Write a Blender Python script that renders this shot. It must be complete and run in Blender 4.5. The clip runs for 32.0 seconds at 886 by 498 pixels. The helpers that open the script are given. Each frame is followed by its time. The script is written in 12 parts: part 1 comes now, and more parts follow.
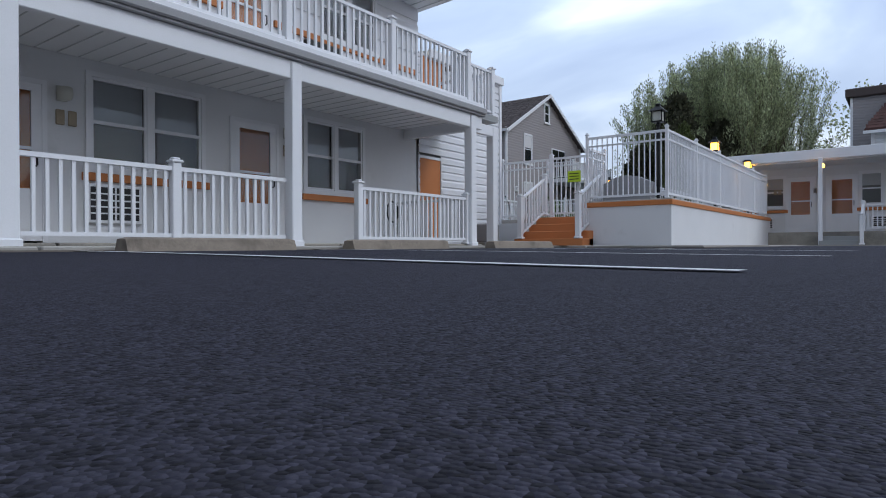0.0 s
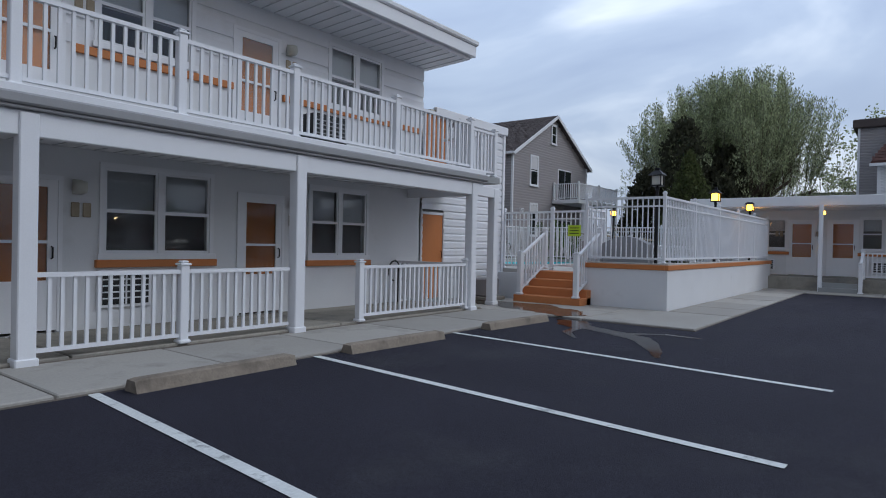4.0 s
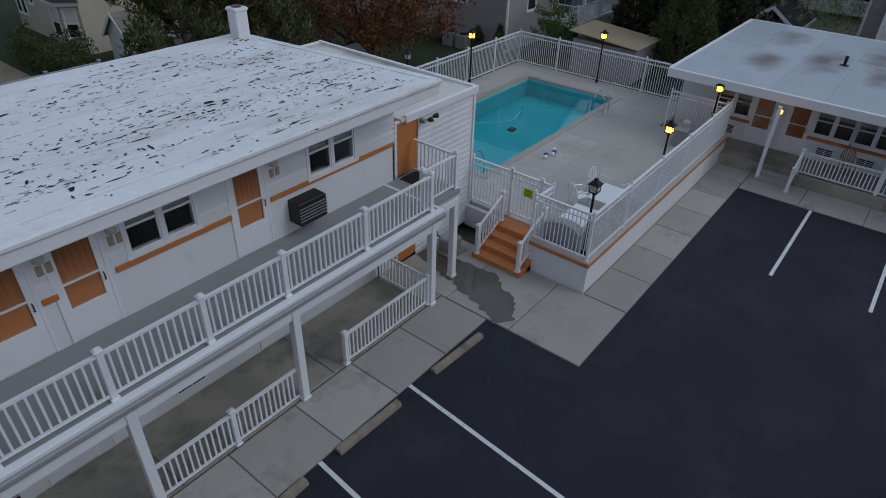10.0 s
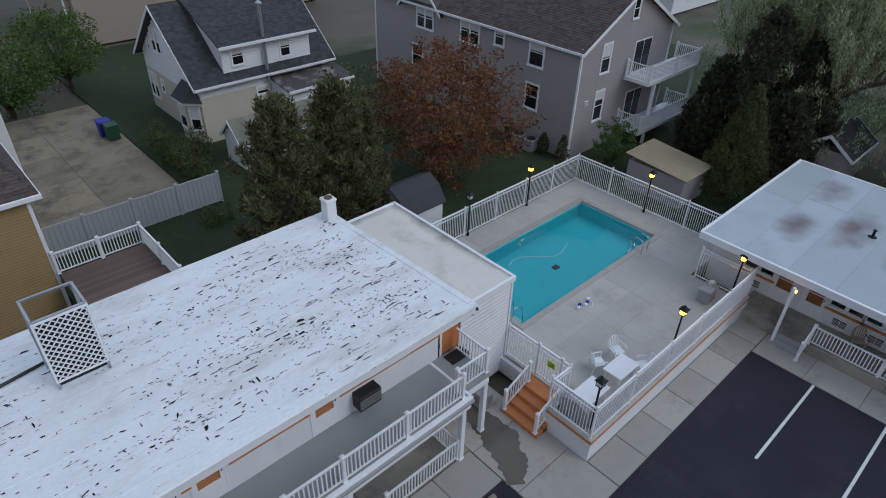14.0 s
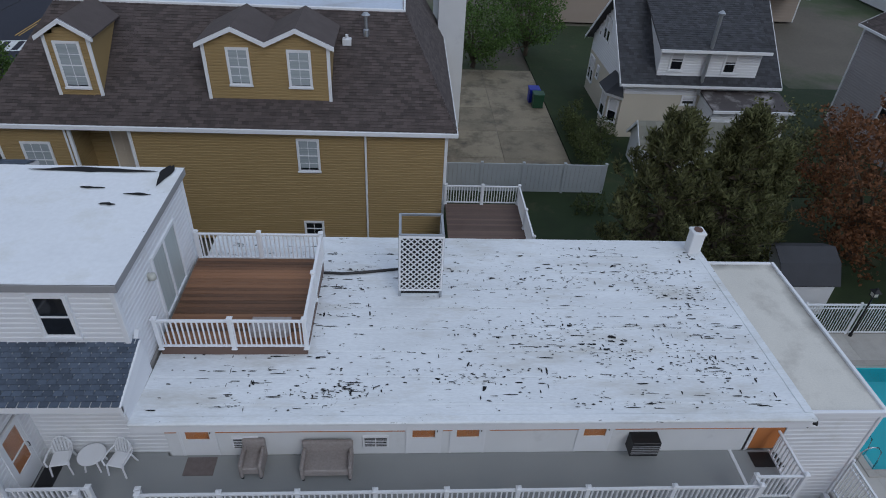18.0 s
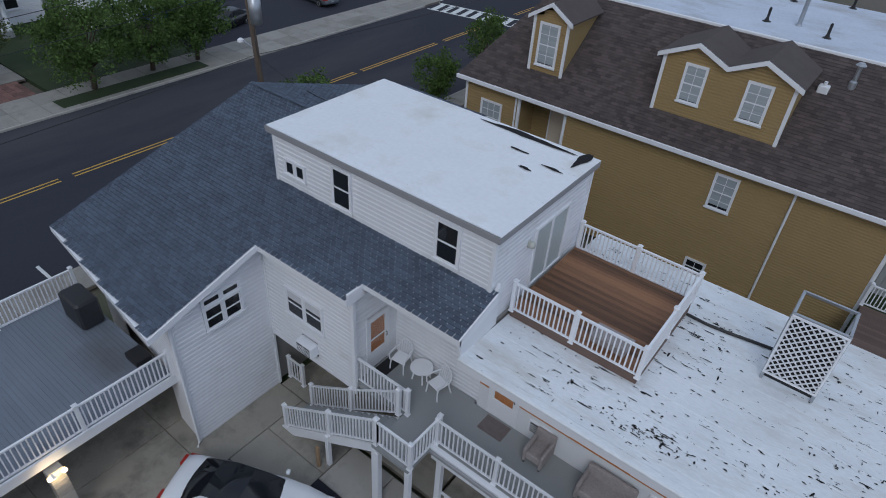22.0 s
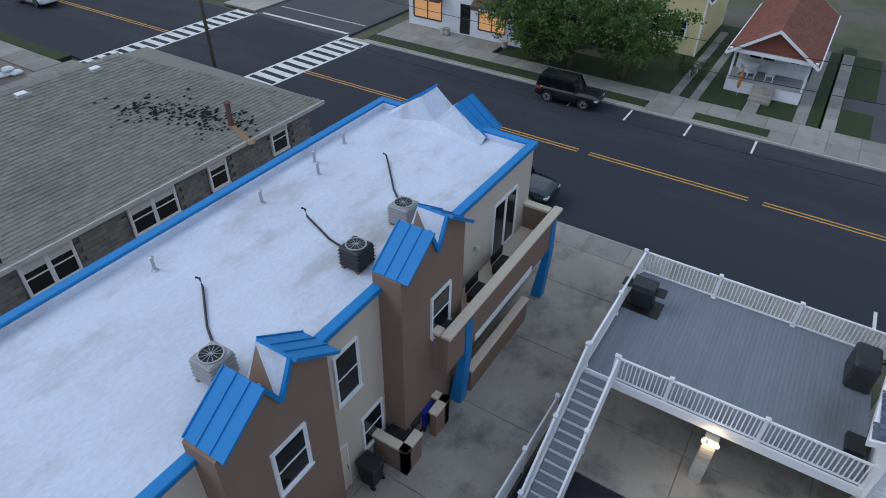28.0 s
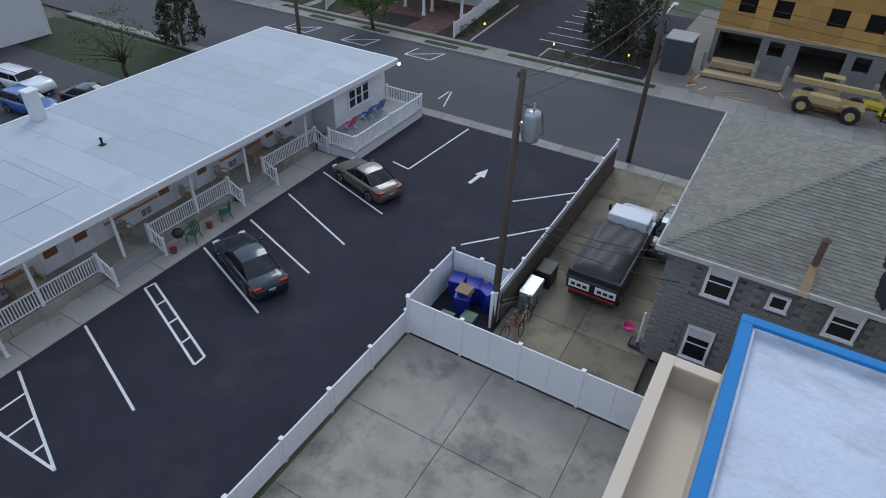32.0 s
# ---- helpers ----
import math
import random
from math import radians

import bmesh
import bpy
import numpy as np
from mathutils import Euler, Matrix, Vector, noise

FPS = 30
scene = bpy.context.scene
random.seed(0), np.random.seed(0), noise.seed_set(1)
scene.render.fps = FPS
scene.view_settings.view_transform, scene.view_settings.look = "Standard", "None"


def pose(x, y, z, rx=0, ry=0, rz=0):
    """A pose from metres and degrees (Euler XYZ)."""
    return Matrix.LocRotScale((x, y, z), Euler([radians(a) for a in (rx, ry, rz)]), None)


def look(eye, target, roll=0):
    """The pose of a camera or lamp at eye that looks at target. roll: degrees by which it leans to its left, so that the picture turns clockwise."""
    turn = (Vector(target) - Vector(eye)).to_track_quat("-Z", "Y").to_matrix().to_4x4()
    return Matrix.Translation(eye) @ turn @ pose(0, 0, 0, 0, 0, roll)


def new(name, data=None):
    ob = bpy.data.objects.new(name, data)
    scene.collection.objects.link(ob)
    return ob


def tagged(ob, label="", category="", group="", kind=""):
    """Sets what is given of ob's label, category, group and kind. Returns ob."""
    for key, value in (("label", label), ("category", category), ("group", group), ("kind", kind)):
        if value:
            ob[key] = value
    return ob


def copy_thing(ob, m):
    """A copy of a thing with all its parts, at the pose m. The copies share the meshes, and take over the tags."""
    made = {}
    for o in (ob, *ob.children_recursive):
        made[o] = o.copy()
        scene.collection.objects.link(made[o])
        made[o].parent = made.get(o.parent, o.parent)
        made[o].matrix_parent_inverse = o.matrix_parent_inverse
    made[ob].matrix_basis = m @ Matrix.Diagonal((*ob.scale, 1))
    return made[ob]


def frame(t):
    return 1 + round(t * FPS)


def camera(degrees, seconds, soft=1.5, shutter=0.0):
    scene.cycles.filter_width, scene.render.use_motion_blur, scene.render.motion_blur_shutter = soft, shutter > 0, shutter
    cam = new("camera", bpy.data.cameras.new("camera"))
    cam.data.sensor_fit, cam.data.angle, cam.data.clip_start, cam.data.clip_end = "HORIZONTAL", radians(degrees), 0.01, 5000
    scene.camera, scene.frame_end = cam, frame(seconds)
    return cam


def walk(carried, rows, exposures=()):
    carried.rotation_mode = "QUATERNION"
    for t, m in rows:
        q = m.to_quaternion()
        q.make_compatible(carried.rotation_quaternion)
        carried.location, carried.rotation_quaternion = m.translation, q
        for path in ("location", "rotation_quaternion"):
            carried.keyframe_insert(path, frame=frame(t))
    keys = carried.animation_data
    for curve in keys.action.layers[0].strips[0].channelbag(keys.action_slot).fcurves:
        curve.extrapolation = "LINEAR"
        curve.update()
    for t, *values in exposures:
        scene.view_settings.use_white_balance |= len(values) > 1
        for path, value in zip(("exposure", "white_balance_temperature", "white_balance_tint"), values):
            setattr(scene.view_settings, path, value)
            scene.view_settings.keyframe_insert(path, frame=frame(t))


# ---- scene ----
cam = camera(70.86, 32.0, 1.0)
# seconds, eye, target, lean
PATH = [
    (0, (0.000, 0.000, 0.003), (8.006, 5.993, -0.031), -0.23),
    (0.5, (0.008, -0.000, 0.244), (8.000, 6.010, 0.209), -0.05),
    (1, (0.013, -0.035, 0.381), (8.010, 5.969, 0.335), 0.16),
    (1.5, (0.021, -0.048, 0.520), (8.011, 5.965, 0.473), 0.32),
    (2, (0.021, -0.005, 0.673), (8.007, 6.013, 0.612), 0.48),
    (2.5, (-0.004, 0.040, 0.824), (7.970, 6.075, 0.751), 0.76),
    (4.5, (-0.190, -0.408, 1.708), (7.744, 5.678, 1.613), 1.35),
    (5, (-0.154, -0.472, 2.183), (7.781, 5.613, 2.082), 1.56),
    (5.5, (-0.120, -0.541, 2.718), (7.808, 5.553, 2.617), 1.60),
    (6, (-0.093, -0.637, 3.429), (7.822, 5.473, 3.315), 1.48),
    (6.5, (-0.091, -0.763, 4.305), (7.808, 5.368, 4.175), 1.58),
    (7, (-0.098, -0.860, 5.278), (7.789, 5.287, 5.146), 1.54),
    (7.5, (-0.098, -0.953, 6.241), (7.777, 5.210, 6.109), 1.40),
    (8, (-0.055, -0.995, 7.112), (7.814, 5.173, 6.952), 1.29),
    (8.5, (-0.057, -1.159, 7.951), (7.750, 4.961, 6.683), 1.23),
    (9, (-0.044, -1.331, 8.892), (7.514, 4.609, 6.138), 1.30),
    (9.5, (-0.105, -1.351, 9.787), (7.035, 4.215, 5.540), 1.53),
    (10, (-0.110, -1.408, 10.703), (6.462, 3.683, 5.145), 1.80),
    (10.5, (-0.053, -1.473, 11.640), (6.365, 3.515, 5.815), 1.95),
    (11, (0.012, -1.577, 12.378), (6.420, 3.433, 6.562), 1.86),
    (11.5, (0.108, -1.674, 13.193), (6.508, 3.355, 7.383), 1.89),
    (12, (0.216, -1.813, 14.260), (6.607, 3.245, 8.466), 1.84),
    (12.5, (0.343, -1.926, 15.400), (6.723, 3.166, 9.624), 1.70),
    (13, (0.401, -2.039, 16.594), (6.762, 3.079, 10.820), 1.46),
    (13.5, (0.380, -2.151, 17.724), (6.722, 2.995, 11.953), 1.73),
    (14, (0.401, -2.112, 17.918), (6.091, 3.809, 12.212), 1.82),
    (14.5, (0.471, -2.045, 17.995), (5.320, 4.565, 12.269), 2.45),
    (15, (0.522, -1.995, 18.045), (4.724, 5.019, 12.288), 2.81),
    (15.5, (0.507, -2.071, 18.132), (4.095, 5.251, 12.343), 3.07),
    (17.5, (1.025, -1.899, 17.864), (2.218, 6.101, 11.984), 3.24),
    (18, (1.047, -1.808, 17.813), (1.689, 6.238, 11.909), 3.31),
    (18.5, (1.038, -1.726, 17.762), (1.192, 6.337, 11.848), 3.34),
    (19, (1.005, -1.650, 17.704), (0.690, 6.408, 11.790), 3.45),
    (19.5, (0.991, -1.603, 17.617), (0.024, 6.403, 11.704), 3.26),
    (20, (0.976, -1.571, 17.522), (-0.834, 6.292, 11.615), 3.12),
    (20.5, (0.943, -1.573, 17.510), (-1.668, 6.052, 11.591), 3.43),
    (21, (0.870, -1.585, 17.452), (-2.347, 5.802, 11.529), 3.73),
    (21.5, (0.791, -1.582, 17.380), (-3.090, 5.463, 11.439), 3.95),
    (22, (0.691, -1.606, 17.350), (-3.979, 4.913, 11.376), 4.20),
    (22.5, (0.630, -1.648, 17.350), (-4.843, 4.179, 11.342), 4.43),
    (23, (0.614, -1.688, 17.364), (-5.610, 3.294, 11.327), 4.50),
    (23.5, (0.548, -1.742, 17.345), (-6.271, 2.357, 11.287), 4.37),
    (24, (0.505, -1.840, 17.356), (-6.767, 1.354, 11.280), 4.39),
    (24.5, (0.547, -1.946, 17.390), (-7.047, 0.354, 11.304), 4.50),
    (25, (0.471, -1.906, 17.328), (-7.338, -0.516, 11.238), 4.33),
    (25.5, (0.501, -1.822, 17.298), (-7.417, -1.275, 11.215), 4.01),
    (27.5, (0.934, -0.748, 17.653), (-6.301, -3.935, 11.529), 1.03),
    (28, (0.994, -0.829, 17.657), (-5.770, -4.945, 11.549), 1.22),
    (28.5, (1.073, -0.910, 17.687), (-4.833, -6.190, 11.584), 1.37),
    (29, (1.184, -0.915, 17.775), (-3.461, -7.345, 11.685), 1.29),
    (29.5, (1.234, -0.930, 17.774), (-2.054, -8.168, 11.708), 1.10),
    (30, (1.253, -1.065, 17.734), (-0.673, -8.790, 11.683), 1.11),
    (30.5, (1.382, -1.128, 17.802), (0.903, -9.069, 11.742), 1.33),
    (31, (1.524, -1.210, 17.829), (2.630, -9.096, 11.780), 1.49),
    (31.5, (1.646, -1.252, 17.845), (4.175, -8.805, 11.798), 1.70),
    (32, (1.672, -1.261, 17.881), (5.579, -8.206, 11.839), 1.74),
]
# seconds, stops
EXPOSURES = [(0.0, 0.7), (2.0, 0.6), (5.0, 0.3), (7.0, -0.08), (8.0, -0.32), (9.0, -0.3), (10.5, 0.05), (13.0, 0.36), (15.5, 0.28), (18.0, 0.15), (20.0, 0.03), (22.0, 0.15), (24.0, 0.42), (28.0, 0.6), (32.0, 0.62)]
SKY, SUN = 1.0, 0.6
walk(cam, [(t, look(e, g, r)) for t, e, g, r in PATH], EXPOSURES)

# ---------------------------------------------------------------- world and light
world = bpy.data.worlds.new("sky")
scene.world = world
world.use_nodes = True
wt = world.node_tree
wt.nodes.clear()
w_out = wt.nodes.new("ShaderNodeOutputWorld")
w_bg = wt.nodes.new("ShaderNodeBackground")
w_sky = wt.nodes.new("ShaderNodeTexSky")
w_sky.sky_type, w_sky.sun_disc = "NISHITA", False
w_sky.sun_elevation, w_sky.sun_rotation = radians(14), radians(200)
w_sky.air_density, w_sky.dust_density = 1.4, 3.0
w_co = wt.nodes.new("ShaderNodeTexCoord")
w_map = wt.nodes.new("ShaderNodeMapping")
w_map.inputs["Scale"].default_value = (1.0, 1.0, 2.4)
w_cloud = wt.nodes.new("ShaderNodeTexNoise")
w_cloud.inputs["Scale"].default_value, w_cloud.inputs["Detail"].default_value = 2.3, 5
w_cloud.inputs["Roughness"].default_value, w_cloud.inputs["Distortion"].default_value = 0.5, 0.7
w_ramp = wt.nodes.new("ShaderNodeValToRGB")
for pos, col in ((0.30, (0.228, 0.293, 0.44, 1)), (0.48, (0.312, 0.386, 0.527, 1)), (0.60, (0.461, 0.531, 0.650, 1)), (0.74, (0.680, 0.741, 0.815, 1))):
    el = w_ramp.color_ramp.elements.new(pos)
    el.color = col
w_ramp.color_ramp.elements.remove(w_ramp.color_ramp.elements[0])
w_ramp.color_ramp.elements.remove(w_ramp.color_ramp.elements[-1])
w_mul = wt.nodes.new("ShaderNodeMix")
w_mul.data_type, w_mul.blend_type = "RGBA", "MIX"
w_mul.inputs[0].default_value = 0.9
w_scale = wt.nodes.new("ShaderNodeMix")
w_scale.data_type, w_scale.blend_type = "RGBA", "MULTIPLY"
w_scale.inputs[0].default_value = 1.0
w_scale.inputs[7].default_value = (0.1, 0.1, 0.1, 1)
wt.links.new(w_co.outputs["Generated"], w_map.inputs[0])
wt.links.new(w_map.outputs[0], w_cloud.inputs["Vector"])
wt.links.new(w_cloud.outputs[0], w_ramp.inputs[0])
wt.links.new(w_sky.outputs[0], w_scale.inputs[6])
wt.links.new(w_scale.outputs[2], w_mul.inputs[6])
wt.links.new(w_ramp.outputs[0], w_mul.inputs[7])
w_sep = wt.nodes.new("ShaderNodeSeparateXYZ")
w_glow = wt.nodes.new("ShaderNodeMapRange")
w_glow.inputs[1].default_value, w_glow.inputs[2].default_value = -1.0, 1.0
w_glow.inputs[3].default_value, w_glow.inputs[4].default_value = 0.68, 1.42
w_east = wt.nodes.new("ShaderNodeMix")
w_east.data_type, w_east.blend_type = "RGBA", "MULTIPLY"
w_east.inputs[0].default_value = 1.0
wt.links.new(w_co.outputs["Generated"], w_sep.inputs[0])
wt.links.new(w_sep.outputs[0], w_glow.inputs[0])
wt.links.new(w_mul.outputs[2], w_east.inputs[6])
wt.links.new(w_glow.outputs[0], w_east.inputs[7])
w_low = wt.nodes.new("ShaderNodeMapRange")
w_low.inputs[1].default_value, w_low.inputs[2].default_value = -0.02, 0.4
w_low.inputs[3].default_value, w_low.inputs[4].default_value = 0.6, 1.04
w_up = wt.nodes.new("ShaderNodeMix")
w_up.data_type, w_up.blend_type = "RGBA", "MULTIPLY"
w_up.inputs[0].default_value = 1.0
wt.links.new(w_sep.outputs[2], w_low.inputs[0])
wt.links.new(w_east.outputs[2], w_up.inputs[6])
wt.links.new(w_low.outputs[0], w_up.inputs[7])
wt.links.new(w_up.outputs[2], w_bg.inputs[0])
w_bg.inputs[1].default_value = SKY
wt.links.new(w_bg.outputs[0], w_out.inputs[0])

sun = new("sun", bpy.data.lights.new("sun", "SUN"))
sun.data.energy, sun.data.angle, sun.data.color = SUN, radians(25), (0.95, 0.98, 1.0)
sun.matrix_world = look((30, -60, 60), (0, 0, 0))


# ---------------------------------------------------------------- materials
def mat(name, base, rough=0.6, metal=0.0, vary=0.12, scale=3.0, fine=60.0, bump=0.15, stain=None, stain_at=(0.56, 0.68), stain_scale=0.7,
        island=0.0, rnd=0.0, stretch=(1, 1, 1), spec=0.5, glow=None, coat=0.0, patches=(), patch=(0.1, 0.06, 0.05), thin=0.0, stones=0.0, scratch=None):
    """A surface with colour variation at two scales, stains with a shape of their own, and fine relief."""
    m = bpy.data.materials.new(name)
    m.use_nodes = True
    nt = m.node_tree
    b = nt.nodes["Principled BSDF"]
    b.inputs["Roughness"].default_value, b.inputs["Metallic"].default_value = rough, metal
    b.inputs["Specular IOR Level"].default_value = spec
    b.inputs["Coat Weight"].default_value = coat
    co = nt.nodes.new("ShaderNodeTexCoord")
    mp = nt.nodes.new("ShaderNodeMapping")
    mp.inputs["Scale"].default_value = stretch
    geo = nt.nodes.new("ShaderNodeNewGeometry")
    nt.links.new(geo.outputs["Position"], mp.inputs[0])
    n1 = nt.nodes.new("ShaderNodeTexNoise")
    n1.inputs["Scale"].default_value, n1.inputs["Detail"].default_value = scale, 5
    n2 = nt.nodes.new("ShaderNodeTexNoise")
    n2.inputs["Scale"].default_value, n2.inputs["Detail"].default_value = fine, 3
    for n in (n1, n2):
        nt.links.new(mp.outputs[0], n.inputs["Vector"])
    add = nt.nodes.new("ShaderNodeMath")
    add.operation = "ADD"
    nt.links.new(n1.outputs[0], add.inputs[0])
    nt.links.new(n2.outputs[0], add.inputs[1])
    last = add.outputs[0]
    if island or rnd:
        src = geo.outputs["Random Per Island"] if island else nt.nodes.new("ShaderNodeObjectInfo").outputs["Random"]
        k = nt.nodes.new("ShaderNodeMath")
        k.operation = "MULTIPLY_ADD"
        nt.links.new(src, k.inputs[0])
        k.inputs[1].default_value = (island or rnd) / max(vary, 0.01)
        nt.links.new(last, k.inputs[2])
        last2 = nt.nodes.new("ShaderNodeMath")
        last2.operation = "SUBTRACT"
        nt.links.new(k.outputs[0], last2.inputs[0])
        last2.inputs[1].default_value = 0.5 * (island or rnd) / max(vary, 0.01)
        last = last2.outputs[0]
    mr = nt.nodes.new("ShaderNodeMapRange")
    mr.clamp = False
    nt.links.new(last, mr.inputs[0])
    mr.inputs[1].default_value, mr.inputs[2].default_value = 0.5, 1.5
    mr.inputs[3].default_value, mr.inputs[4].default_value = 1 - vary, 1 + vary
    mx = nt.nodes.new("ShaderNodeMix")
    mx.data_type, mx.blend_type = "RGBA", "MULTIPLY"
    mx.inputs[0].default_value = 1.0
    mx.inputs[6].default_value = (*base, 1)
    nt.links.new(mr.outputs[0], mx.inputs[7])
    col = mx.outputs[2]
    if stain:
        n3 = nt.nodes.new("ShaderNodeTexNoise")
        n3.inputs["Scale"].default_value, n3.inputs["Detail"].default_value, n3.inputs["Roughness"].default_value = stain_scale, 9, 0.68
        nt.links.new(mp.outputs[0], n3.inputs["Vector"])
        sr = nt.nodes.new("ShaderNodeMapRange")
        nt.links.new(n3.outputs[0], sr.inputs[0])
        sr.inputs[1].default_value, sr.inputs[2].default_value = stain_at
        sr.inputs[3].default_value, sr.inputs[4].default_value = 0, 1
        m2 = nt.nodes.new("ShaderNodeMix")
        m2.data_type = "RGBA"
        nt.links.new(sr.outputs[0], m2.inputs[0])
        nt.links.new(col, m2.inputs[6])
        m2.inputs[7].default_value = (*stain, 1)
        col = m2.outputs[2]
    if scratch:
        sc, sst, thr, scol = scratch
        smp = nt.nodes.new("ShaderNodeMapping")
        smp.inputs["Scale"].default_value = sst
        smp.inputs["Rotation"].default_value = (0, 0, 0.06)
        nt.links.new(geo.outputs["Position"], smp.inputs[0])
        parts_ = []
        for q, (scl, det) in enumerate(((sc, 8), (sc * 0.16, 3))):
            nn = nt.nodes.new("ShaderNodeTexNoise")
            nn.inputs["Scale"].default_value, nn.inputs["Detail"].default_value, nn.inputs["Roughness"].default_value = scl, det, 0.72
            nt.links.new(smp.outputs[0] if q == 0 else geo.outputs["Position"], nn.inputs["Vector"])
            parts_.append(nn)
        sm = nt.nodes.new("ShaderNodeMath")
        sm.operation = "MULTIPLY_ADD"
        nt.links.new(parts_[1].outputs[0], sm.inputs[0])
        sm.inputs[1].default_value = 0.45
        nt.links.new(parts_[0].outputs[0], sm.inputs[2])
        sr2 = nt.nodes.new("ShaderNodeMapRange")
        nt.links.new(sm.outputs[0], sr2.inputs[0])
        sr2.inputs[1].default_value, sr2.inputs[2].default_value = thr, thr + 0.02
        sr2.inputs[3].default_value, sr2.inputs[4].default_value = 0, 0.92
        m5 = nt.nodes.new("ShaderNodeMix")
        m5.data_type = "RGBA"
        nt.links.new(sr2.outputs[0], m5.inputs[0])
        nt.links.new(col, m5.inputs[6])
        m5.inputs[7].default_value = (*scol, 1)
        col = m5.outputs[2]
    for cx, cy, rx, ry in patches:
        q = nt.nodes.new("ShaderNodeMapping")
        q.inputs["Location"].default_value = (-cx / rx, -cy / ry, 0)
        q.inputs["Scale"].default_value = (1 / rx, 1 / ry, 0)
        nt.links.new(geo.outputs["Position"], q.inputs[0])
        ln = nt.nodes.new("ShaderNodeVectorMath")
        ln.operation = "LENGTH"
        nt.links.new(q.outputs[0], ln.inputs[0])
        n4 = nt.nodes.new("ShaderNodeTexNoise")
        n4.inputs["Scale"].default_value, n4.inputs["Detail"].default_value = 0.9, 6
        nt.links.new(geo.outputs["Position"], n4.inputs["Vector"])
        ms = nt.nodes.new("ShaderNodeMath")
        ms.operation = "MULTIPLY_ADD"
        nt.links.new(n4.outputs[0], ms.inputs[0])
        ms.inputs[1].default_value = 1.5
        nt.links.new(ln.outputs["Value"], ms.inputs[2])
        pr = nt.nodes.new("ShaderNodeMapRange")
        nt.links.new(ms.outputs[0], pr.inputs[0])
        pr.inputs[1].default_value, pr.inputs[2].default_value = 0.75, 1.75
        pr.inputs[3].default_value, pr.inputs[4].default_value = 0.8, 0.0
        m3 = nt.nodes.new("ShaderNodeMix")
        m3.data_type = "RGBA"
        nt.links.new(pr.outputs[0], m3.inputs[0])
        nt.links.new(col, m3.inputs[6])
        m3.inputs[7].default_value = (*patch, 1)
        col = m3.outputs[2]
    if stones:
        vo = nt.nodes.new("ShaderNodeTexVoronoi")
        vo.inputs["Scale"].default_value = stones
        nt.links.new(geo.outputs["Position"], vo.inputs["Vector"])
        sx = nt.nodes.new("ShaderNodeSeparateColor")
        nt.links.new(vo.outputs["Color"], sx.inputs[0])
        vr = nt.nodes.new("ShaderNodeMapRange")
        nt.links.new(sx.outputs[0], vr.inputs[0])
        vr.inputs[1].default_value, vr.inputs[2].default_value = 0.0, 1.0
        vr.inputs[3].default_value, vr.inputs[4].default_value = 0.3, 1.8
        m4 = nt.nodes.new("ShaderNodeMix")
        m4.data_type, m4.blend_type = "RGBA", "MULTIPLY"
        m4.inputs[0].default_value = 1.0
        nt.links.new(col, m4.inputs[6])
        nt.links.new(vr.outputs[0], m4.inputs[7])
        col = m4.outputs[2]
    nt.links.new(col, b.inputs["Base Color"])
    if stones:
        b1 = nt.nodes.new("ShaderNodeBump")
        b1.inputs["Strength"].default_value, b1.inputs["Distance"].default_value = 0.8, 0.005
        b1.invert = True
        nt.links.new(vo.outputs["Distance"], b1.inputs["Height"])
        nt.links.new(b1.outputs[0], b.inputs["Normal"])
    elif bump:
        bp = nt.nodes.new("ShaderNodeBump")
        bp.inputs["Strength"].default_value, bp.inputs["Distance"].default_value = bump, 0.01
        nt.links.new(n2.outputs[0], bp.inputs["Height"])
        nt.links.new(bp.outputs[0], b.inputs["Normal"])
    if thin:
        tl = nt.nodes.new("ShaderNodeBsdfTranslucent")
        nt.links.new(col, tl.inputs[0])
        ml = nt.nodes.new("ShaderNodeMixShader")
        ml.inputs[0].default_value = thin
        nt.links.new(b.outputs[0], ml.inputs[1])
        nt.links.new(tl.outputs[0], ml.inputs[2])
        nt.links.new(ml.outputs[0], nt.nodes["Material Output"].inputs[0])
    if glow:
        b.inputs["Emission Color"].default_value = (*glow[:3], 1)
        b.inputs["Emission Strength"].default_value = glow[3]
    return m


def glass_mat(name, tint=(0.82, 0.86, 0.88), rough=0.03):
    m = bpy.data.materials.new(name)
    m.use_nodes = True
    b = m.node_tree.nodes["Principled BSDF"]
    b.inputs["Base Color"].default_value = (*tint, 1)
    b.inputs["Roughness"].default_value, b.inputs["Transmission Weight"].default_value = rough, 1.0
    b.inputs["IOR"].default_value = 1.45
    return m


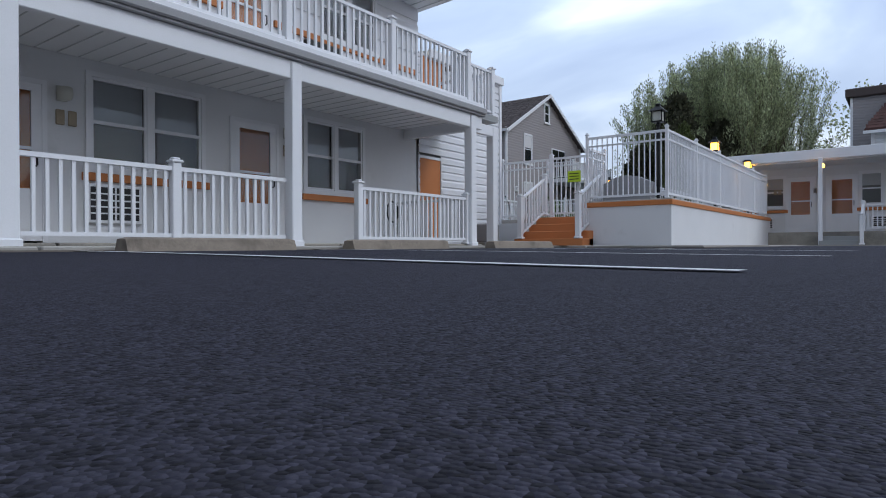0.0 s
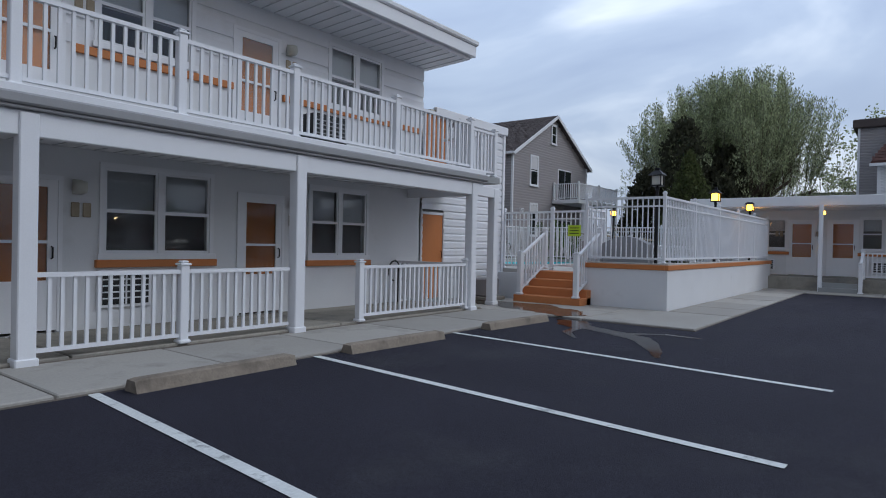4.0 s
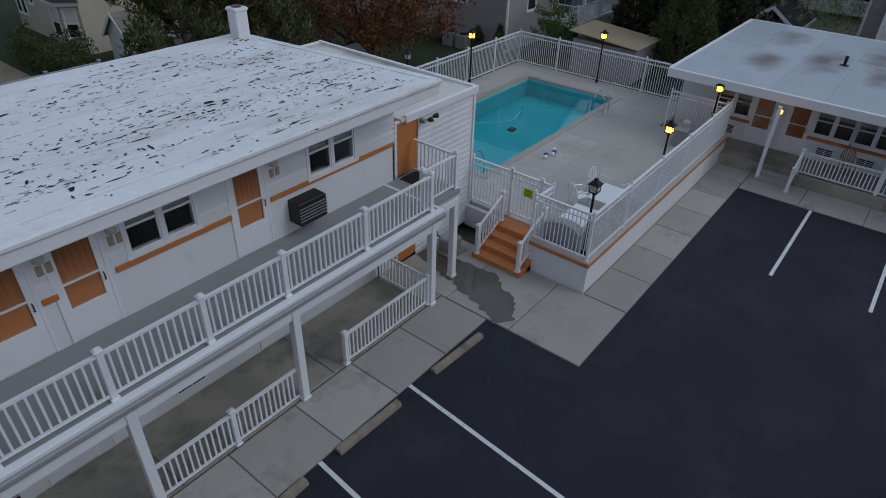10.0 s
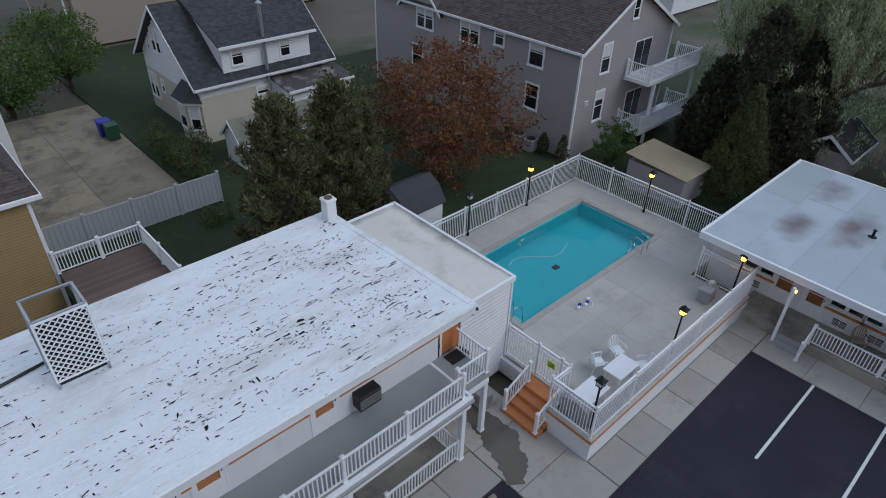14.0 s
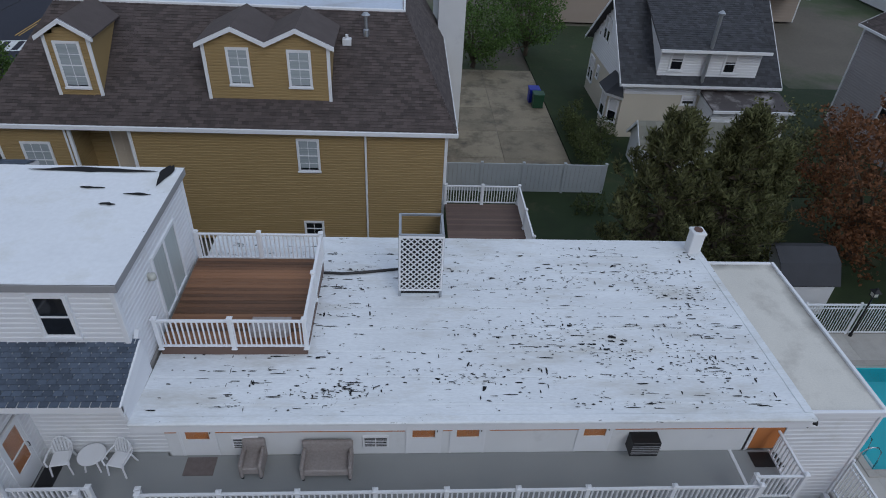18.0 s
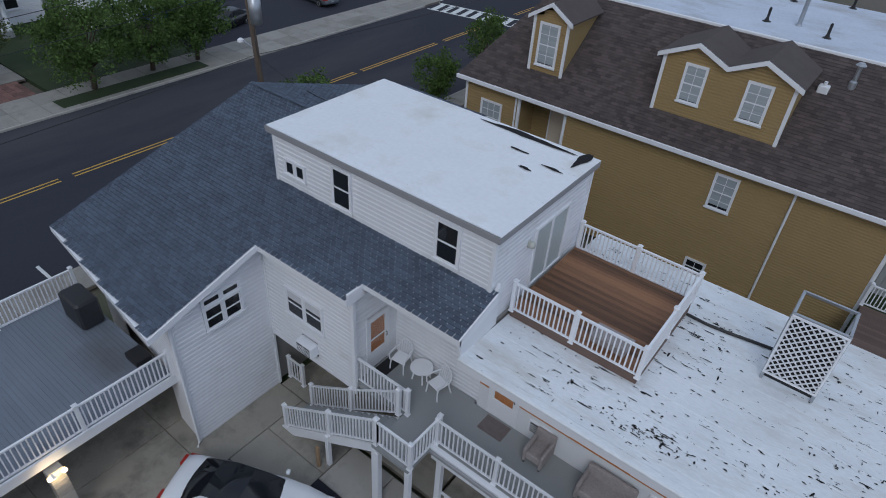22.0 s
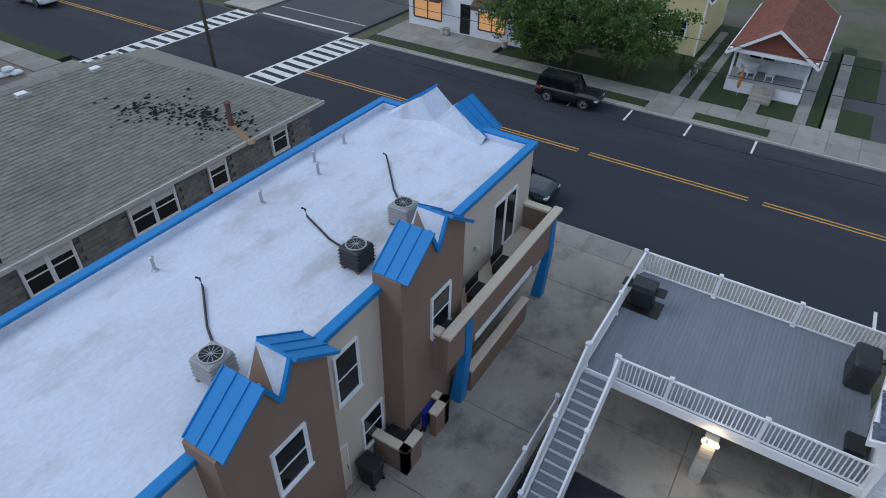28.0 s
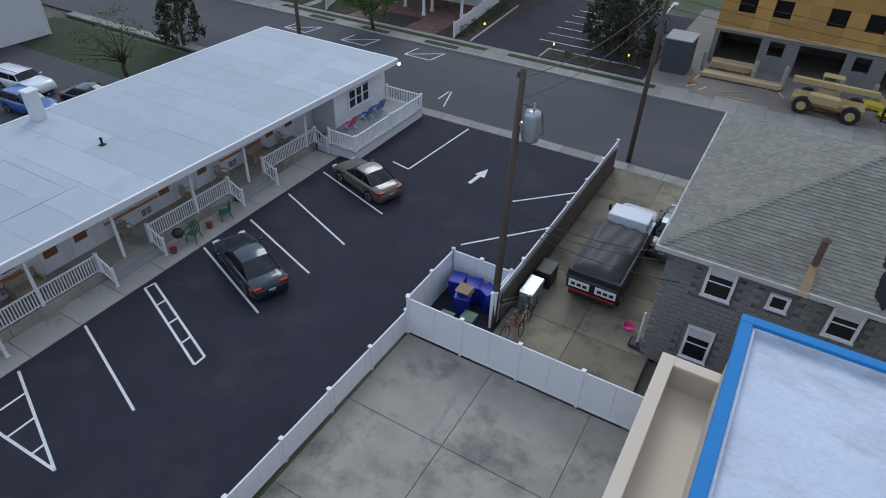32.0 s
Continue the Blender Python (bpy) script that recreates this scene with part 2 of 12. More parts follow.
M = dict(
    asphalt=mat("asphalt", (0.029, 0.028, 0.040), 0.85, vary=0.3, scale=0.5, fine=110, bump=0.7, stain=(0.05, 0.05, 0.058), stain_at=(0.52, 0.76), stain_scale=0.35, spec=0.2, stones=230.0),
    road=mat("road", (0.037, 0.039, 0.052), 0.9, spec=0.2, vary=0.2, scale=0.35, fine=90, bump=0.4, stain=(0.075, 0.076, 0.082), stain_at=(0.5, 0.75), stain_scale=0.25, stretch=(0.25, 0.06, 1)),
    sideroad=mat("sideroad", (0.062, 0.063, 0.07), 0.85, vary=0.2, scale=0.35, fine=90, bump=0.4, stain=(0.085, 0.083, 0.085), stain_at=(0.5, 0.75), stretch=(0.06, 0.25, 1)),
    concrete=mat("concrete", (0.36, 0.34, 0.31), 0.85, vary=0.16, scale=0.8, fine=40, bump=0.2, stain=(0.2, 0.19, 0.17), stain_at=(0.54, 0.75), stain_scale=0.8, rnd=0.12),
    old_concrete=mat("old_concrete", (0.32, 0.297, 0.255), 0.88, vary=0.3, scale=0.6, fine=30, bump=0.3, stain=(0.13, 0.123, 0.115), stain_at=(0.49, 0.69), stain_scale=0.5, rnd=0.05),
    # even blue-grey, about half as bright as the white vinyl
    fencegrey=mat("grey_vinyl", (0.4, 0.43, 0.46), 0.6, vary=0.08, scale=1.5, bump=0.05),
    pavement=mat("street_pavement", (0.27, 0.258, 0.235), 0.88, vary=0.2, scale=0.7, fine=35, bump=0.25, stain=(0.17, 0.16, 0.145), stain_at=(0.5, 0.74), stain_scale=0.6, rnd=0.14),
    mulch=mat("bark_mulch", (0.035, 0.026, 0.02), 0.95, vary=0.4, scale=3, fine=25, bump=0.9),
    drybrick=mat("dusty_brick_paving", (0.17, 0.088, 0.075), 0.9, vary=0.2, scale=3, fine=40, bump=0.3, rnd=0.25),
    pooldeck=mat("pooldeck", (0.43, 0.41, 0.38), 0.85, vary=0.1, scale=0.6, fine=40, bump=0.15, stain=(0.3, 0.28, 0.25), stain_at=(0.52, 0.8), rnd=0.06),
    white=mat("white_vinyl", (0.78, 0.79, 0.82), 0.45, vary=0.04, scale=2, bump=0.03),
    stucco=mat("white_stucco", (0.72, 0.73, 0.75), 0.85, vary=0.06, scale=1.2, fine=90, bump=0.35, stain=(0.55, 0.55, 0.55), stain_at=(0.6, 0.85)),
    siding=mat("white_siding", (0.74, 0.75, 0.78), 0.55, vary=0.05, scale=1.5, bump=0.05, stain=(0.58, 0.58, 0.55), stain_at=(0.58, 0.85)),
    orange=mat("orange_paint", (0.52, 0.18, 0.052), 0.6, vary=0.1, scale=2, bump=0.1),
    rust_orange=mat("orange_step_paint", (0.55, 0.2, 0.07), 0.75, vary=0.12, scale=1.6, fine=50, bump=0.25),
    roofwhite=mat("white_roof_coating", (0.74, 0.765, 0.79), 0.7, vary=0.14, scale=0.9, fine=14, bump=0.5, stain=(0.56, 0.55, 0.52), stain_at=(0.5, 0.72), stain_scale=0.8, stretch=(0.5, 1.6, 1), scratch=(6.5, (0.34, 1.9, 1), 0.885, (0.03, 0.031, 0.035))),
    roofclean=mat("clean_roof_membrane", (0.8, 0.82, 0.85), 0.6, vary=0.08, scale=0.6, fine=8, bump=0.15, stain=(0.66, 0.66, 0.63), stain_at=(0.5, 0.75), stain_scale=0.6, scratch=(3.0, (0.34, 1.9, 1), 0.935, (0.06, 0.06, 0.06))),
    roofblue=mat("pale_roof_membrane", (0.54, 0.60, 0.70), 0.6, vary=0.16, scale=0.7, fine=10, bump=0.15, stain=(0.34, 0.335, 0.34), stain_at=(0.5, 0.74), stain_scale=0.4, stretch=(0.7, 1.3, 1)),
    rooftan=mat("annex_roof", (0.62, 0.6, 0.56), 0.75, vary=0.1, scale=0.6, fine=20, bump=0.2, stain=(0.3, 0.28, 0.26), stain_at=(0.6, 0.75)),
    roofwing=mat("grey_roll_roof", (0.40, 0.455, 0.50), 0.65, vary=0.08, scale=0.6, fine=20, bump=0.2, stain=(0.36, 0.39, 0.42), stain_at=(0.52, 0.75), stain_scale=0.5, island=0.08,
                 patches=((28.4, 4.2, 1.9, 1.0), (30.0, 2.2, 2.4, 1.0), (32.2, 0.4, 2.4, 0.9), (29.2, 0.0, 1.8, 0.7), (33.0, 4.2, 1.8, 0.9)), patch=(0.13, 0.085, 0.08)),
    rust=mat("rust_stain", (0.13, 0.075, 0.06), 0.85, vary=0.4, scale=3, fine=30, bump=0.1),
    floorgrey=mat("grey_deck_coating", (0.30, 0.31, 0.31), 0.6, vary=0.06, scale=0.8, fine=40, bump=0.1),
    shingle_blue=mat("blue_grey_shingles", (0.076, 0.098, 0.135), 0.85, vary=0.22, scale=2, fine=30, bump=0.4, island=0.26),
    shingle_dark=mat("dark_shingles", (0.05, 0.052, 0.06), 0.9, vary=0.2, scale=1.5, fine=60, bump=0.4, island=0.3),
    shingle_brown=mat("brown_shingles", (0.08, 0.063, 0.06), 0.9, vary=0.22, scale=2, fine=30, bump=0.4, island=0.3),
    shingle_grey=mat("weathered_shingles", (0.218, 0.212, 0.178), 0.9, vary=0.15, scale=0.7, fine=60, bump=0.4, island=0.12, stain=(0.13, 0.125, 0.11), stain_at=(0.55, 0.8), stain_scale=0.3),
    tansiding=mat("tan_siding", (0.34, 0.235, 0.105), 0.55, vary=0.07, scale=1, bump=0.05),
    greysiding=mat("grey_siding", (0.335, 0.312, 0.318), 0.55, vary=0.06, scale=1, bump=0.05),
    cream=mat("cream_stucco", (0.55, 0.5, 0.42), 0.85, vary=0.06, scale=1, fine=70, bump=0.3),
    peach=mat("beige_stucco", (0.56, 0.49, 0.41), 0.85, vary=0.05, scale=1, fine=70, bump=0.3),
    peachtop=mat("pale_coping", (0.68, 0.58, 0.46), 0.8, vary=0.05, scale=1, fine=60, bump=0.15),
    brown=mat("brown_stucco", (0.225, 0.15, 0.115), 0.85, vary=0.06, scale=1, fine=70, bump=0.3),
    blue=mat("blue_metal", (0.012, 0.2, 0.5), 0.55, spec=0.3, vary=0.05, scale=2, bump=0.02),
    blueblock=mat("grey_cinder_block", (0.2, 0.195, 0.19), 0.9, vary=0.12, scale=2, fine=60, bump=0.4, rnd=0.15, island=0.15),
    wood=mat("deck_wood", (0.2, 0.095, 0.048), 0.6, vary=0.35, scale=2, fine=30, bump=0.25, stretch=(0.15, 4, 1), rnd=0.5),
    compdeck=mat("grey_composite", (0.17, 0.196, 0.235), 0.65, vary=0.10, scale=1.2, fine=40, bump=0.15, stretch=(0.5, 2, 1), rnd=0.04, patches=((-15.0, 3.0, 1.5, 1.0),), patch=(0.1, 0.1, 0.105)),
    browndeck=mat("brown_composite", (0.13, 0.085, 0.07), 0.7, vary=0.12, scale=2, fine=40, bump=0.2, rnd=0.2),
    dark=mat("black_plastic", (0.012, 0.012, 0.014), 0.5, vary=0.2, scale=4, bump=0.05),
    black=mat("black_metal", (0.018, 0.018, 0.02), 0.45, metal=0.6, vary=0.1, bump=0.02),
    groove=mat("soffit_groove_vinyl", (0.56, 0.57, 0.6), 0.5, vary=0.05, scale=3, bump=0.02),
    grey=mat("grey_plastic", (0.3, 0.3, 0.31), 0.6, vary=0.08, scale=3, bump=0.05),
    galv=mat("galvanised_metal", (0.42, 0.44, 0.47), 0.35, metal=0.7, vary=0.1, scale=3, bump=0.05),
    chrome=mat("polished_rail", (0.6, 0.6, 0.6), 0.18, metal=1.0, vary=0.02, bump=0.0),
    tilewater=mat("pool_plaster", (0.06, 0.60, 0.66), 0.6, vary=0.06, scale=0.8, bump=0.05),
    paint=mat("line_paint", (0.66, 0.68, 0.67), 0.75, vary=0.2, scale=2, fine=40, bump=0.3, stain=(0.16, 0.165, 0.17), stain_at=(0.56, 0.72), stain_scale=7),
    yellowline=mat("yellow_line", (0.55, 0.33, 0.06), 0.7, vary=0.15, scale=2, fine=40, bump=0.2),
    grass=mat("grass", (0.02, 0.037, 0.010), 0.9, vary=0.35, scale=0.9, fine=30, bump=0.8, stain=(0.055, 0.055, 0.026), stain_at=(0.56, 0.75)),
    earth=mat("ground_earth", (0.12, 0.105, 0.085), 0.95, vary=0.3, scale=0.15, fine=8, bump=0.5, stain=(0.05, 0.075, 0.03), stain_at=(0.45, 0.6), stain_scale=0.06),
    dirt=mat("building_site_dirt", (0.2, 0.175, 0.15), 0.95, vary=0.25, scale=0.8, fine=20, bump=0.6),
    bark=mat("bark", (0.1, 0.075, 0.055), 0.9, vary=0.3, scale=6, fine=40, bump=0.6),
    leaf=mat("green_leaves", (0.10, 0.17, 0.05), 0.7, vary=0.3, scale=1, fine=9, bump=0.0, island=0.5, thin=0.4),
    leafbright=mat("bright_leaves", (0.085, 0.15, 0.034), 0.7, vary=0.3, scale=1, fine=9, bump=0.0, island=0.5, thin=0.4),
    leafpale=mat("pale_willow_leaves", (0.34, 0.38, 0.22), 0.7, vary=0.3, scale=0.6, fine=9, bump=0.0, island=0.6, thin=0.4),
    leafred=mat("red_brown_leaves", (0.21, 0.092, 0.042), 0.7, vary=0.3, scale=0.7, fine=9, bump=0.0, island=0.6, thin=0.4),
    leafpine=mat("pine_needles", (0.125, 0.13, 0.055), 0.8, vary=0.35, scale=0.8, fine=9, bump=0.0, island=0.7, thin=0.4),
    leafdark=mat("dark_evergreen", (0.058, 0.06, 0.034), 0.8, vary=0.3, scale=0.8, fine=9, bump=0.0, island=0.5, thin=0.4),
    leafarbor=mat("arborvitae", (0.085, 0.105, 0.036), 0.8, vary=0.3, scale=0.8, fine=9, bump=0.0, island=0.5, thin=0.4),
    pole=mat("weathered_pole_wood", (0.1, 0.075, 0.058), 0.9, vary=0.3, scale=3, fine=40, bump=0.5, stretch=(4, 4, 0.3)),
    ply=mat("sheathing_board", (0.5, 0.28, 0.08), 0.8, vary=0.12, scale=1.5, fine=30, bump=0.1, rnd=0.15),
    lumber=mat("lumber", (0.52, 0.38, 0.22), 0.8, vary=0.15, scale=2, fine=30, bump=0.1, rnd=0.2),
    machine=mat("tan_machine_paint", (0.5, 0.37, 0.17), 0.5, vary=0.12, scale=3, bump=0.05),
    brick=mat("red_brick", (0.22, 0.085, 0.06), 0.9, vary=0.2, scale=3, fine=40, bump=0.4, rnd=0.2),
    cloth_red=mat("red_shingle", (0.2, 0.066, 0.046), 0.85, vary=0.2, scale=2, fine=50, bump=0.4, island=0.2),
    glass=glass_mat("window_glass"),
    curtain=mat("white_blind", (0.62, 0.62, 0.64), 0.9, vary=0.06, scale=4, bump=0.1),
    drape=mat("brown_drape", (0.12, 0.105, 0.095), 0.9, vary=0.2, scale=6, bump=0.2),
    lampglow=mat("lamp_glass", (0.9, 0.5, 0.12), 0.5, vary=0.02, bump=0.0, glow=(1.0, 0.42, 0.05, 6.0)),
    bulb=mat("bulb_glass", (0.9, 0.8, 0.6), 0.5, vary=0.02, bump=0.0, glow=(1.0, 0.7, 0.35, 12.0)),
    lampoff=mat("frosted_lamp_glass", (0.5, 0.5, 0.45), 0.4, vary=0.05, bump=0.02),
    sign=mat("lime_sign", (0.5, 0.68, 0.03), 0.6, vary=0.03, bump=0.0),
    car_white=mat("white_car_paint", (0.75, 0.77, 0.8), 0.22, vary=0.01, bump=0.0, coat=0.7),
    car_navy=mat("dark_slate_car_paint", (0.02, 0.033, 0.047), 0.25, metal=0.3, vary=0.02, bump=0.0, coat=0.7),
    car_taupe=mat("taupe_car_paint", (0.16, 0.14, 0.115), 0.3, metal=0.4, vary=0.02, bump=0.0, coat=0.6),
    car_black=mat("black_car_paint", (0.012, 0.013, 0.016), 0.25, vary=0.02, bump=0.0, coat=0.7),
    car_grey=mat("grey_car_paint", (0.16, 0.19, 0.22), 0.3, metal=0.4, vary=0.02, bump=0.0, coat=0.6),
    car_blue=mat("blue_car_paint", (0.02, 0.11, 0.36), 0.25, vary=0.02, bump=0.0, coat=0.6),
    car_red=mat("red_car_paint", (0.4, 0.02, 0.025), 0.3, vary=0.02, bump=0.0, coat=0.6),
    carglass=mat("dark_car_glass", (0.012, 0.014, 0.018), 0.06, vary=0.0, bump=0.0),
    tyre=mat("tyre_rubber", (0.02, 0.02, 0.02), 0.85, vary=0.1, bump=0.1),
    tail=mat("tail_light", (0.35, 0.015, 0.01), 0.3, vary=0.02, bump=0.0),
    headlight=mat("headlight", (0.6, 0.62, 0.65), 0.15, vary=0.02, bump=0.0),
    tarp=mat("black_tarpaulin", (0.025, 0.026, 0.03), 0.55, vary=0.25, scale=3, fine=14, bump=0.6),
    binblue=mat("blue_bin_plastic", (0.015, 0.03, 0.32), 0.45, vary=0.08, bump=0.03),
    bingreen=mat("green_bin_plastic", (0.014, 0.065, 0.033), 0.5, vary=0.1, bump=0.03),
    binblack=mat("black_bin_plastic", (0.015, 0.017, 0.02), 0.5, vary=0.1, bump=0.03),
    pinkpaint=mat("pink_plastic", (0.55, 0.06, 0.2), 0.5, vary=0.05, bump=0.02),
    green_chair=mat("green_plastic", (0.02, 0.12, 0.06), 0.5, vary=0.06, bump=0.02),
    wickergrey=mat("faded_wicker", (0.33, 0.295, 0.285), 0.85, vary=0.25, scale=14, fine=60, bump=0.6),
    wicker=mat("wicker", (0.36, 0.3, 0.22), 0.85, vary=0.2, scale=20, fine=70, bump=0.5),
    cardboard=mat("cardboard", (0.3, 0.2, 0.12), 0.9, vary=0.1, scale=3, bump=0.1),
    wallroom=mat("dim_room_plaster", (0.25, 0.24, 0.23), 0.9, vary=0.1, scale=1, bump=0.05),
    matred=mat("faded_door_mat", (0.17, 0.14, 0.135), 0.95, vary=0.25, scale=8, fine=50, bump=0.4),
    wet=mat("wet_concrete", (0.1, 0.088, 0.07), 0.12, vary=0.2, scale=1.2, fine=40, bump=0.06),
    puddle=mat("standing_water", (0.009, 0.009, 0.012), 0.08, vary=0.1, scale=2, bump=0.0, spec=0.3),
    eavegrey=mat("weathered_eave_paint", (0.46, 0.455, 0.43), 0.7, vary=0.15, scale=1.5, bump=0.1, stain=(0.3, 0.28, 0.25), stain_at=(0.55, 0.75), stain_scale=1.2),
    tar=mat("roof_tar_patch", (0.008, 0.008, 0.01), 0.95, vary=0.4, scale=2, fine=30, bump=0.4),
    stone=mat("block_stone", (0.42, 0.4, 0.36), 0.9, vary=0.15, scale=2, fine=40, bump=0.4, rnd=0.12),
    awning=mat("brown_awning", (0.11, 0.06, 0.05), 0.8, vary=0.08, scale=3, bump=0.1),
    shingle_red=mat("dark_red_shingles", (0.085, 0.04, 0.035), 0.9, vary=0.15, scale=2, fine=60, bump=0.4, island=0.3),
    yellowsiding=mat("pale_yellow_siding", (0.62, 0.55, 0.3), 0.6, vary=0.05, scale=1, bump=0.05),
    yellowwrap=mat("yellow_wrap", (0.62, 0.5, 0.04), 0.5, vary=0.1, scale=2, bump=0.1),
    grey_dark=mat("dark_grey_steel", (0.09, 0.1, 0.11), 0.55, metal=0.3, vary=0.15, scale=2, bump=0.08),
    teal=mat("teal_paint", (0.04, 0.3, 0.28), 0.6, vary=0.08, scale=2, bump=0.05),
    redpaint=mat("red_bench_paint", (0.42, 0.03, 0.025), 0.6, vary=0.1, scale=2, bump=0.1),
    roofworn=mat("worn_dark_roof", (0.07, 0.06, 0.06), 0.8, vary=0.3, scale=1, fine=20, bump=0.2, stain=(0.32, 0.3, 0.3), stain_at=(0.52, 0.7), stain_scale=0.8),
    plydull=mat("weathered_plywood", (0.3, 0.245, 0.16), 0.85, vary=0.15, scale=1.5, fine=30, bump=0.1),
    slatblind=mat("grey_slat_blind", (0.34, 0.38, 0.40), 0.8, vary=0.25, scale=1, fine=16, bump=0.2, stretch=(0.02, 0.02, 1)),
    villatan=mat("villa_stucco", (0.34, 0.28, 0.235), 0.85, vary=0.06, scale=1, fine=40, bump=0.2),
    annexroof=mat("pale_annex_roof", (0.66, 0.635, 0.58), 0.75, vary=0.12, scale=0.8, fine=20, bump=0.2, stain=(0.45, 0.42, 0.38), stain_at=(0.52, 0.75), stain_scale=0.7, patches=((14.6, 12.5, 0.55, 4.2), (12.5, 15.7, 2.2, 0.5)), patch=(0.05, 0.047, 0.045)),
    oldstone=mat("brown_chipped_concrete", (0.27, 0.225, 0.18), 0.9, vary=0.3, scale=3, fine=40, bump=0.5, stain=(0.1, 0.08, 0.065), stain_at=(0.5, 0.7), stain_scale=2.5),
    yardconcrete=mat("brown_yard_concrete", (0.235, 0.2, 0.145), 0.88, vary=0.3, scale=0.7, fine=30, bump=0.3, stain=(0.1, 0.085, 0.065), stain_at=(0.48, 0.68), stain_scale=0.6, rnd=0.15),
    paleblind=mat("pale_curtain", (0.42, 0.47, 0.47), 0.35, vary=0.12, scale=2, fine=20, bump=0.05, stretch=(6, 6, 0.2)),
    shopglow=mat("lit_shop_window", (0.12, 0.08, 0.05), 0.3, vary=0.6, scale=3, fine=8, bump=0.0, glow=(1.0, 0.55, 0.25, 0.3)),
)


# ---------------------------------------------------------------- geometry helpers
class Geo:
    """Collects vertices and faces of one mesh."""

    def __init__(self):
        self.v, self.f = [], []

    def add(self, verts, faces):
        n = len(self.v)
        self.v.extend(verts)
        self.f.extend([tuple(i + n for i in f) for f in faces])
        return self

    def box(self, x0, y0, z0, x1, y1, z1):
        x0, x1, y0, y1, z0, z1 = min(x0, x1), max(x0, x1), min(y0, y1), max(y0, y1), min(z0, z1), max(z0, z1)
        return self.add([(x0, y0, z0), (x1, y0, z0), (x1, y1, z0), (x0, y1, z0), (x0, y0, z1), (x1, y0, z1), (x1, y1, z1), (x0, y1, z1)],
                        [(0, 3, 2, 1), (4, 5, 6, 7), (0, 1, 5, 4), (1, 2, 6, 5), (2, 3, 7, 6), (3, 0, 4, 7)])

    def soft(self, x0, y0, z0, x1, y1, z1, c=0.01):
        """A box with chamfered edges."""
        x0, x1, y0, y1, z0, z1 = min(x0, x1), max(x0, x1), min(y0, y1), max(y0, y1), min(z0, z1), max(z0, z1)
        c = min(c, (x1 - x0) * 0.45, (y1 - y0) * 0.45, (z1 - z0) * 0.45)
        rings = []
        for z, d in ((z0, c), (z0 + c, 0), (z1 - c, 0), (z1, c)):
            a0, a1, b0, b1 = x0 + d, x1 - d, y0 + d, y1 - d
            k = c if d == 0 else c * 0.6
            rings.append([(a0 + k, b0, z), (a1 - k, b0, z), (a1, b0 + k, z), (a1, b1 - k, z), (a1 - k, b1, z), (a0 + k, b1, z), (a0, b1 - k, z), (a0, b0 + k, z)])
        fs = [tuple(range(7, -1, -1)), tuple(range(24, 32))]
        for r in range(3):
            fs += [(r * 8 + i, r * 8 + (i + 1) % 8, r * 8 + 8 + (i + 1) % 8, r * 8 + 8 + i) for i in range(8)]
        return self.add([p for r in rings for p in r], fs)

    def prism(self, poly, z0, z1):
        """A flat outline (counter-clockwise) raised from z0 to z1."""
        n = len(poly)
        return self.add([(x, y, z0) for x, y in poly] + [(x, y, z1) for x, y in poly],
                        [tuple(range(n - 1, -1, -1)), tuple(range(n, 2 * n))] + [(i, (i + 1) % n, n + (i + 1) % n, n + i) for i in range(n)])

    def extrude(self, pts, d):
        """A planar outline of 3D points given a thickness along d."""
        n, d = len(pts), Vector(d)
        return self.add([tuple(p) for p in pts] + [tuple(Vector(p) + d) for p in pts],
                        [tuple(range(n - 1, -1, -1)), tuple(range(n, 2 * n))] + [(i, (i + 1) % n, n + (i + 1) % n, n + i) for i in range(n)])

    def tube(self, pts, r, n=8, r1=None):
        """A round bar through the points, tapering from r to r1."""
        pts = [Vector(p) for p in pts]
        r1 = r if r1 is None else r1
        base = len(self.v)
        for i, p in enumerate(pts):
            d = (pts[min(i + 1, len(pts) - 1)] - pts[max(i - 1, 0)]).normalized()
            a = d.orthogonal().normalized() if abs(d.z) < 0.99 else Vector((1, 0, 0))
            b = d.cross(a)
            rr = r + (r1 - r) * i / max(len(pts) - 1, 1)
            for k in range(n):
                an = 2 * math.pi * k / n
                self.v.append(tuple(p + (a * math.cos(an) + b * math.sin(an)) * rr))
        for i in range(len(pts) - 1):
            for k in range(n):
                q = base + i * n
                self.f.append((q + k, q + (k + 1) % n, q + n + (k + 1) % n, q + n + k))
        self.f.append(tuple(base + k for k in range(n - 1, -1, -1)))
        self.f.append(tuple(base + (len(pts) - 1) * n + k for k in range(n)))
        return self

    def lathe(self, x, y, prof, n=16):
        """A turned shape from (radius, height) pairs."""
        base = len(self.v)
        for r, z in prof:
            for k in range(n):
                an = 2 * math.pi * k / n
                self.v.append((x + r * math.cos(an), y + r * math.sin(an), z))
        for i in range(len(prof) - 1):
            for k in range(n):
                q = base + i * n
                self.f.append((q + k, q + (k + 1) % n, q + n + (k + 1) % n, q + n + k))
        self.f.append(tuple(base + k for k in range(n - 1, -1, -1)))
        self.f.append(tuple(base + (len(prof) - 1) * n + k for k in range(n)))
        return self

    def move(self, m):
        self.v = [tuple(m @ Vector(p)) for p in self.v]
        return self

    def mesh(self, name, material, smooth=False):
        me = bpy.data.meshes.new(name)
        me.from_pydata(self.v, [], self.f)
        me.materials.append(material)
        if smooth:
            me.polygons.foreach_set("use_smooth", [True] * len(me.polygons))
        me.update()
        return me


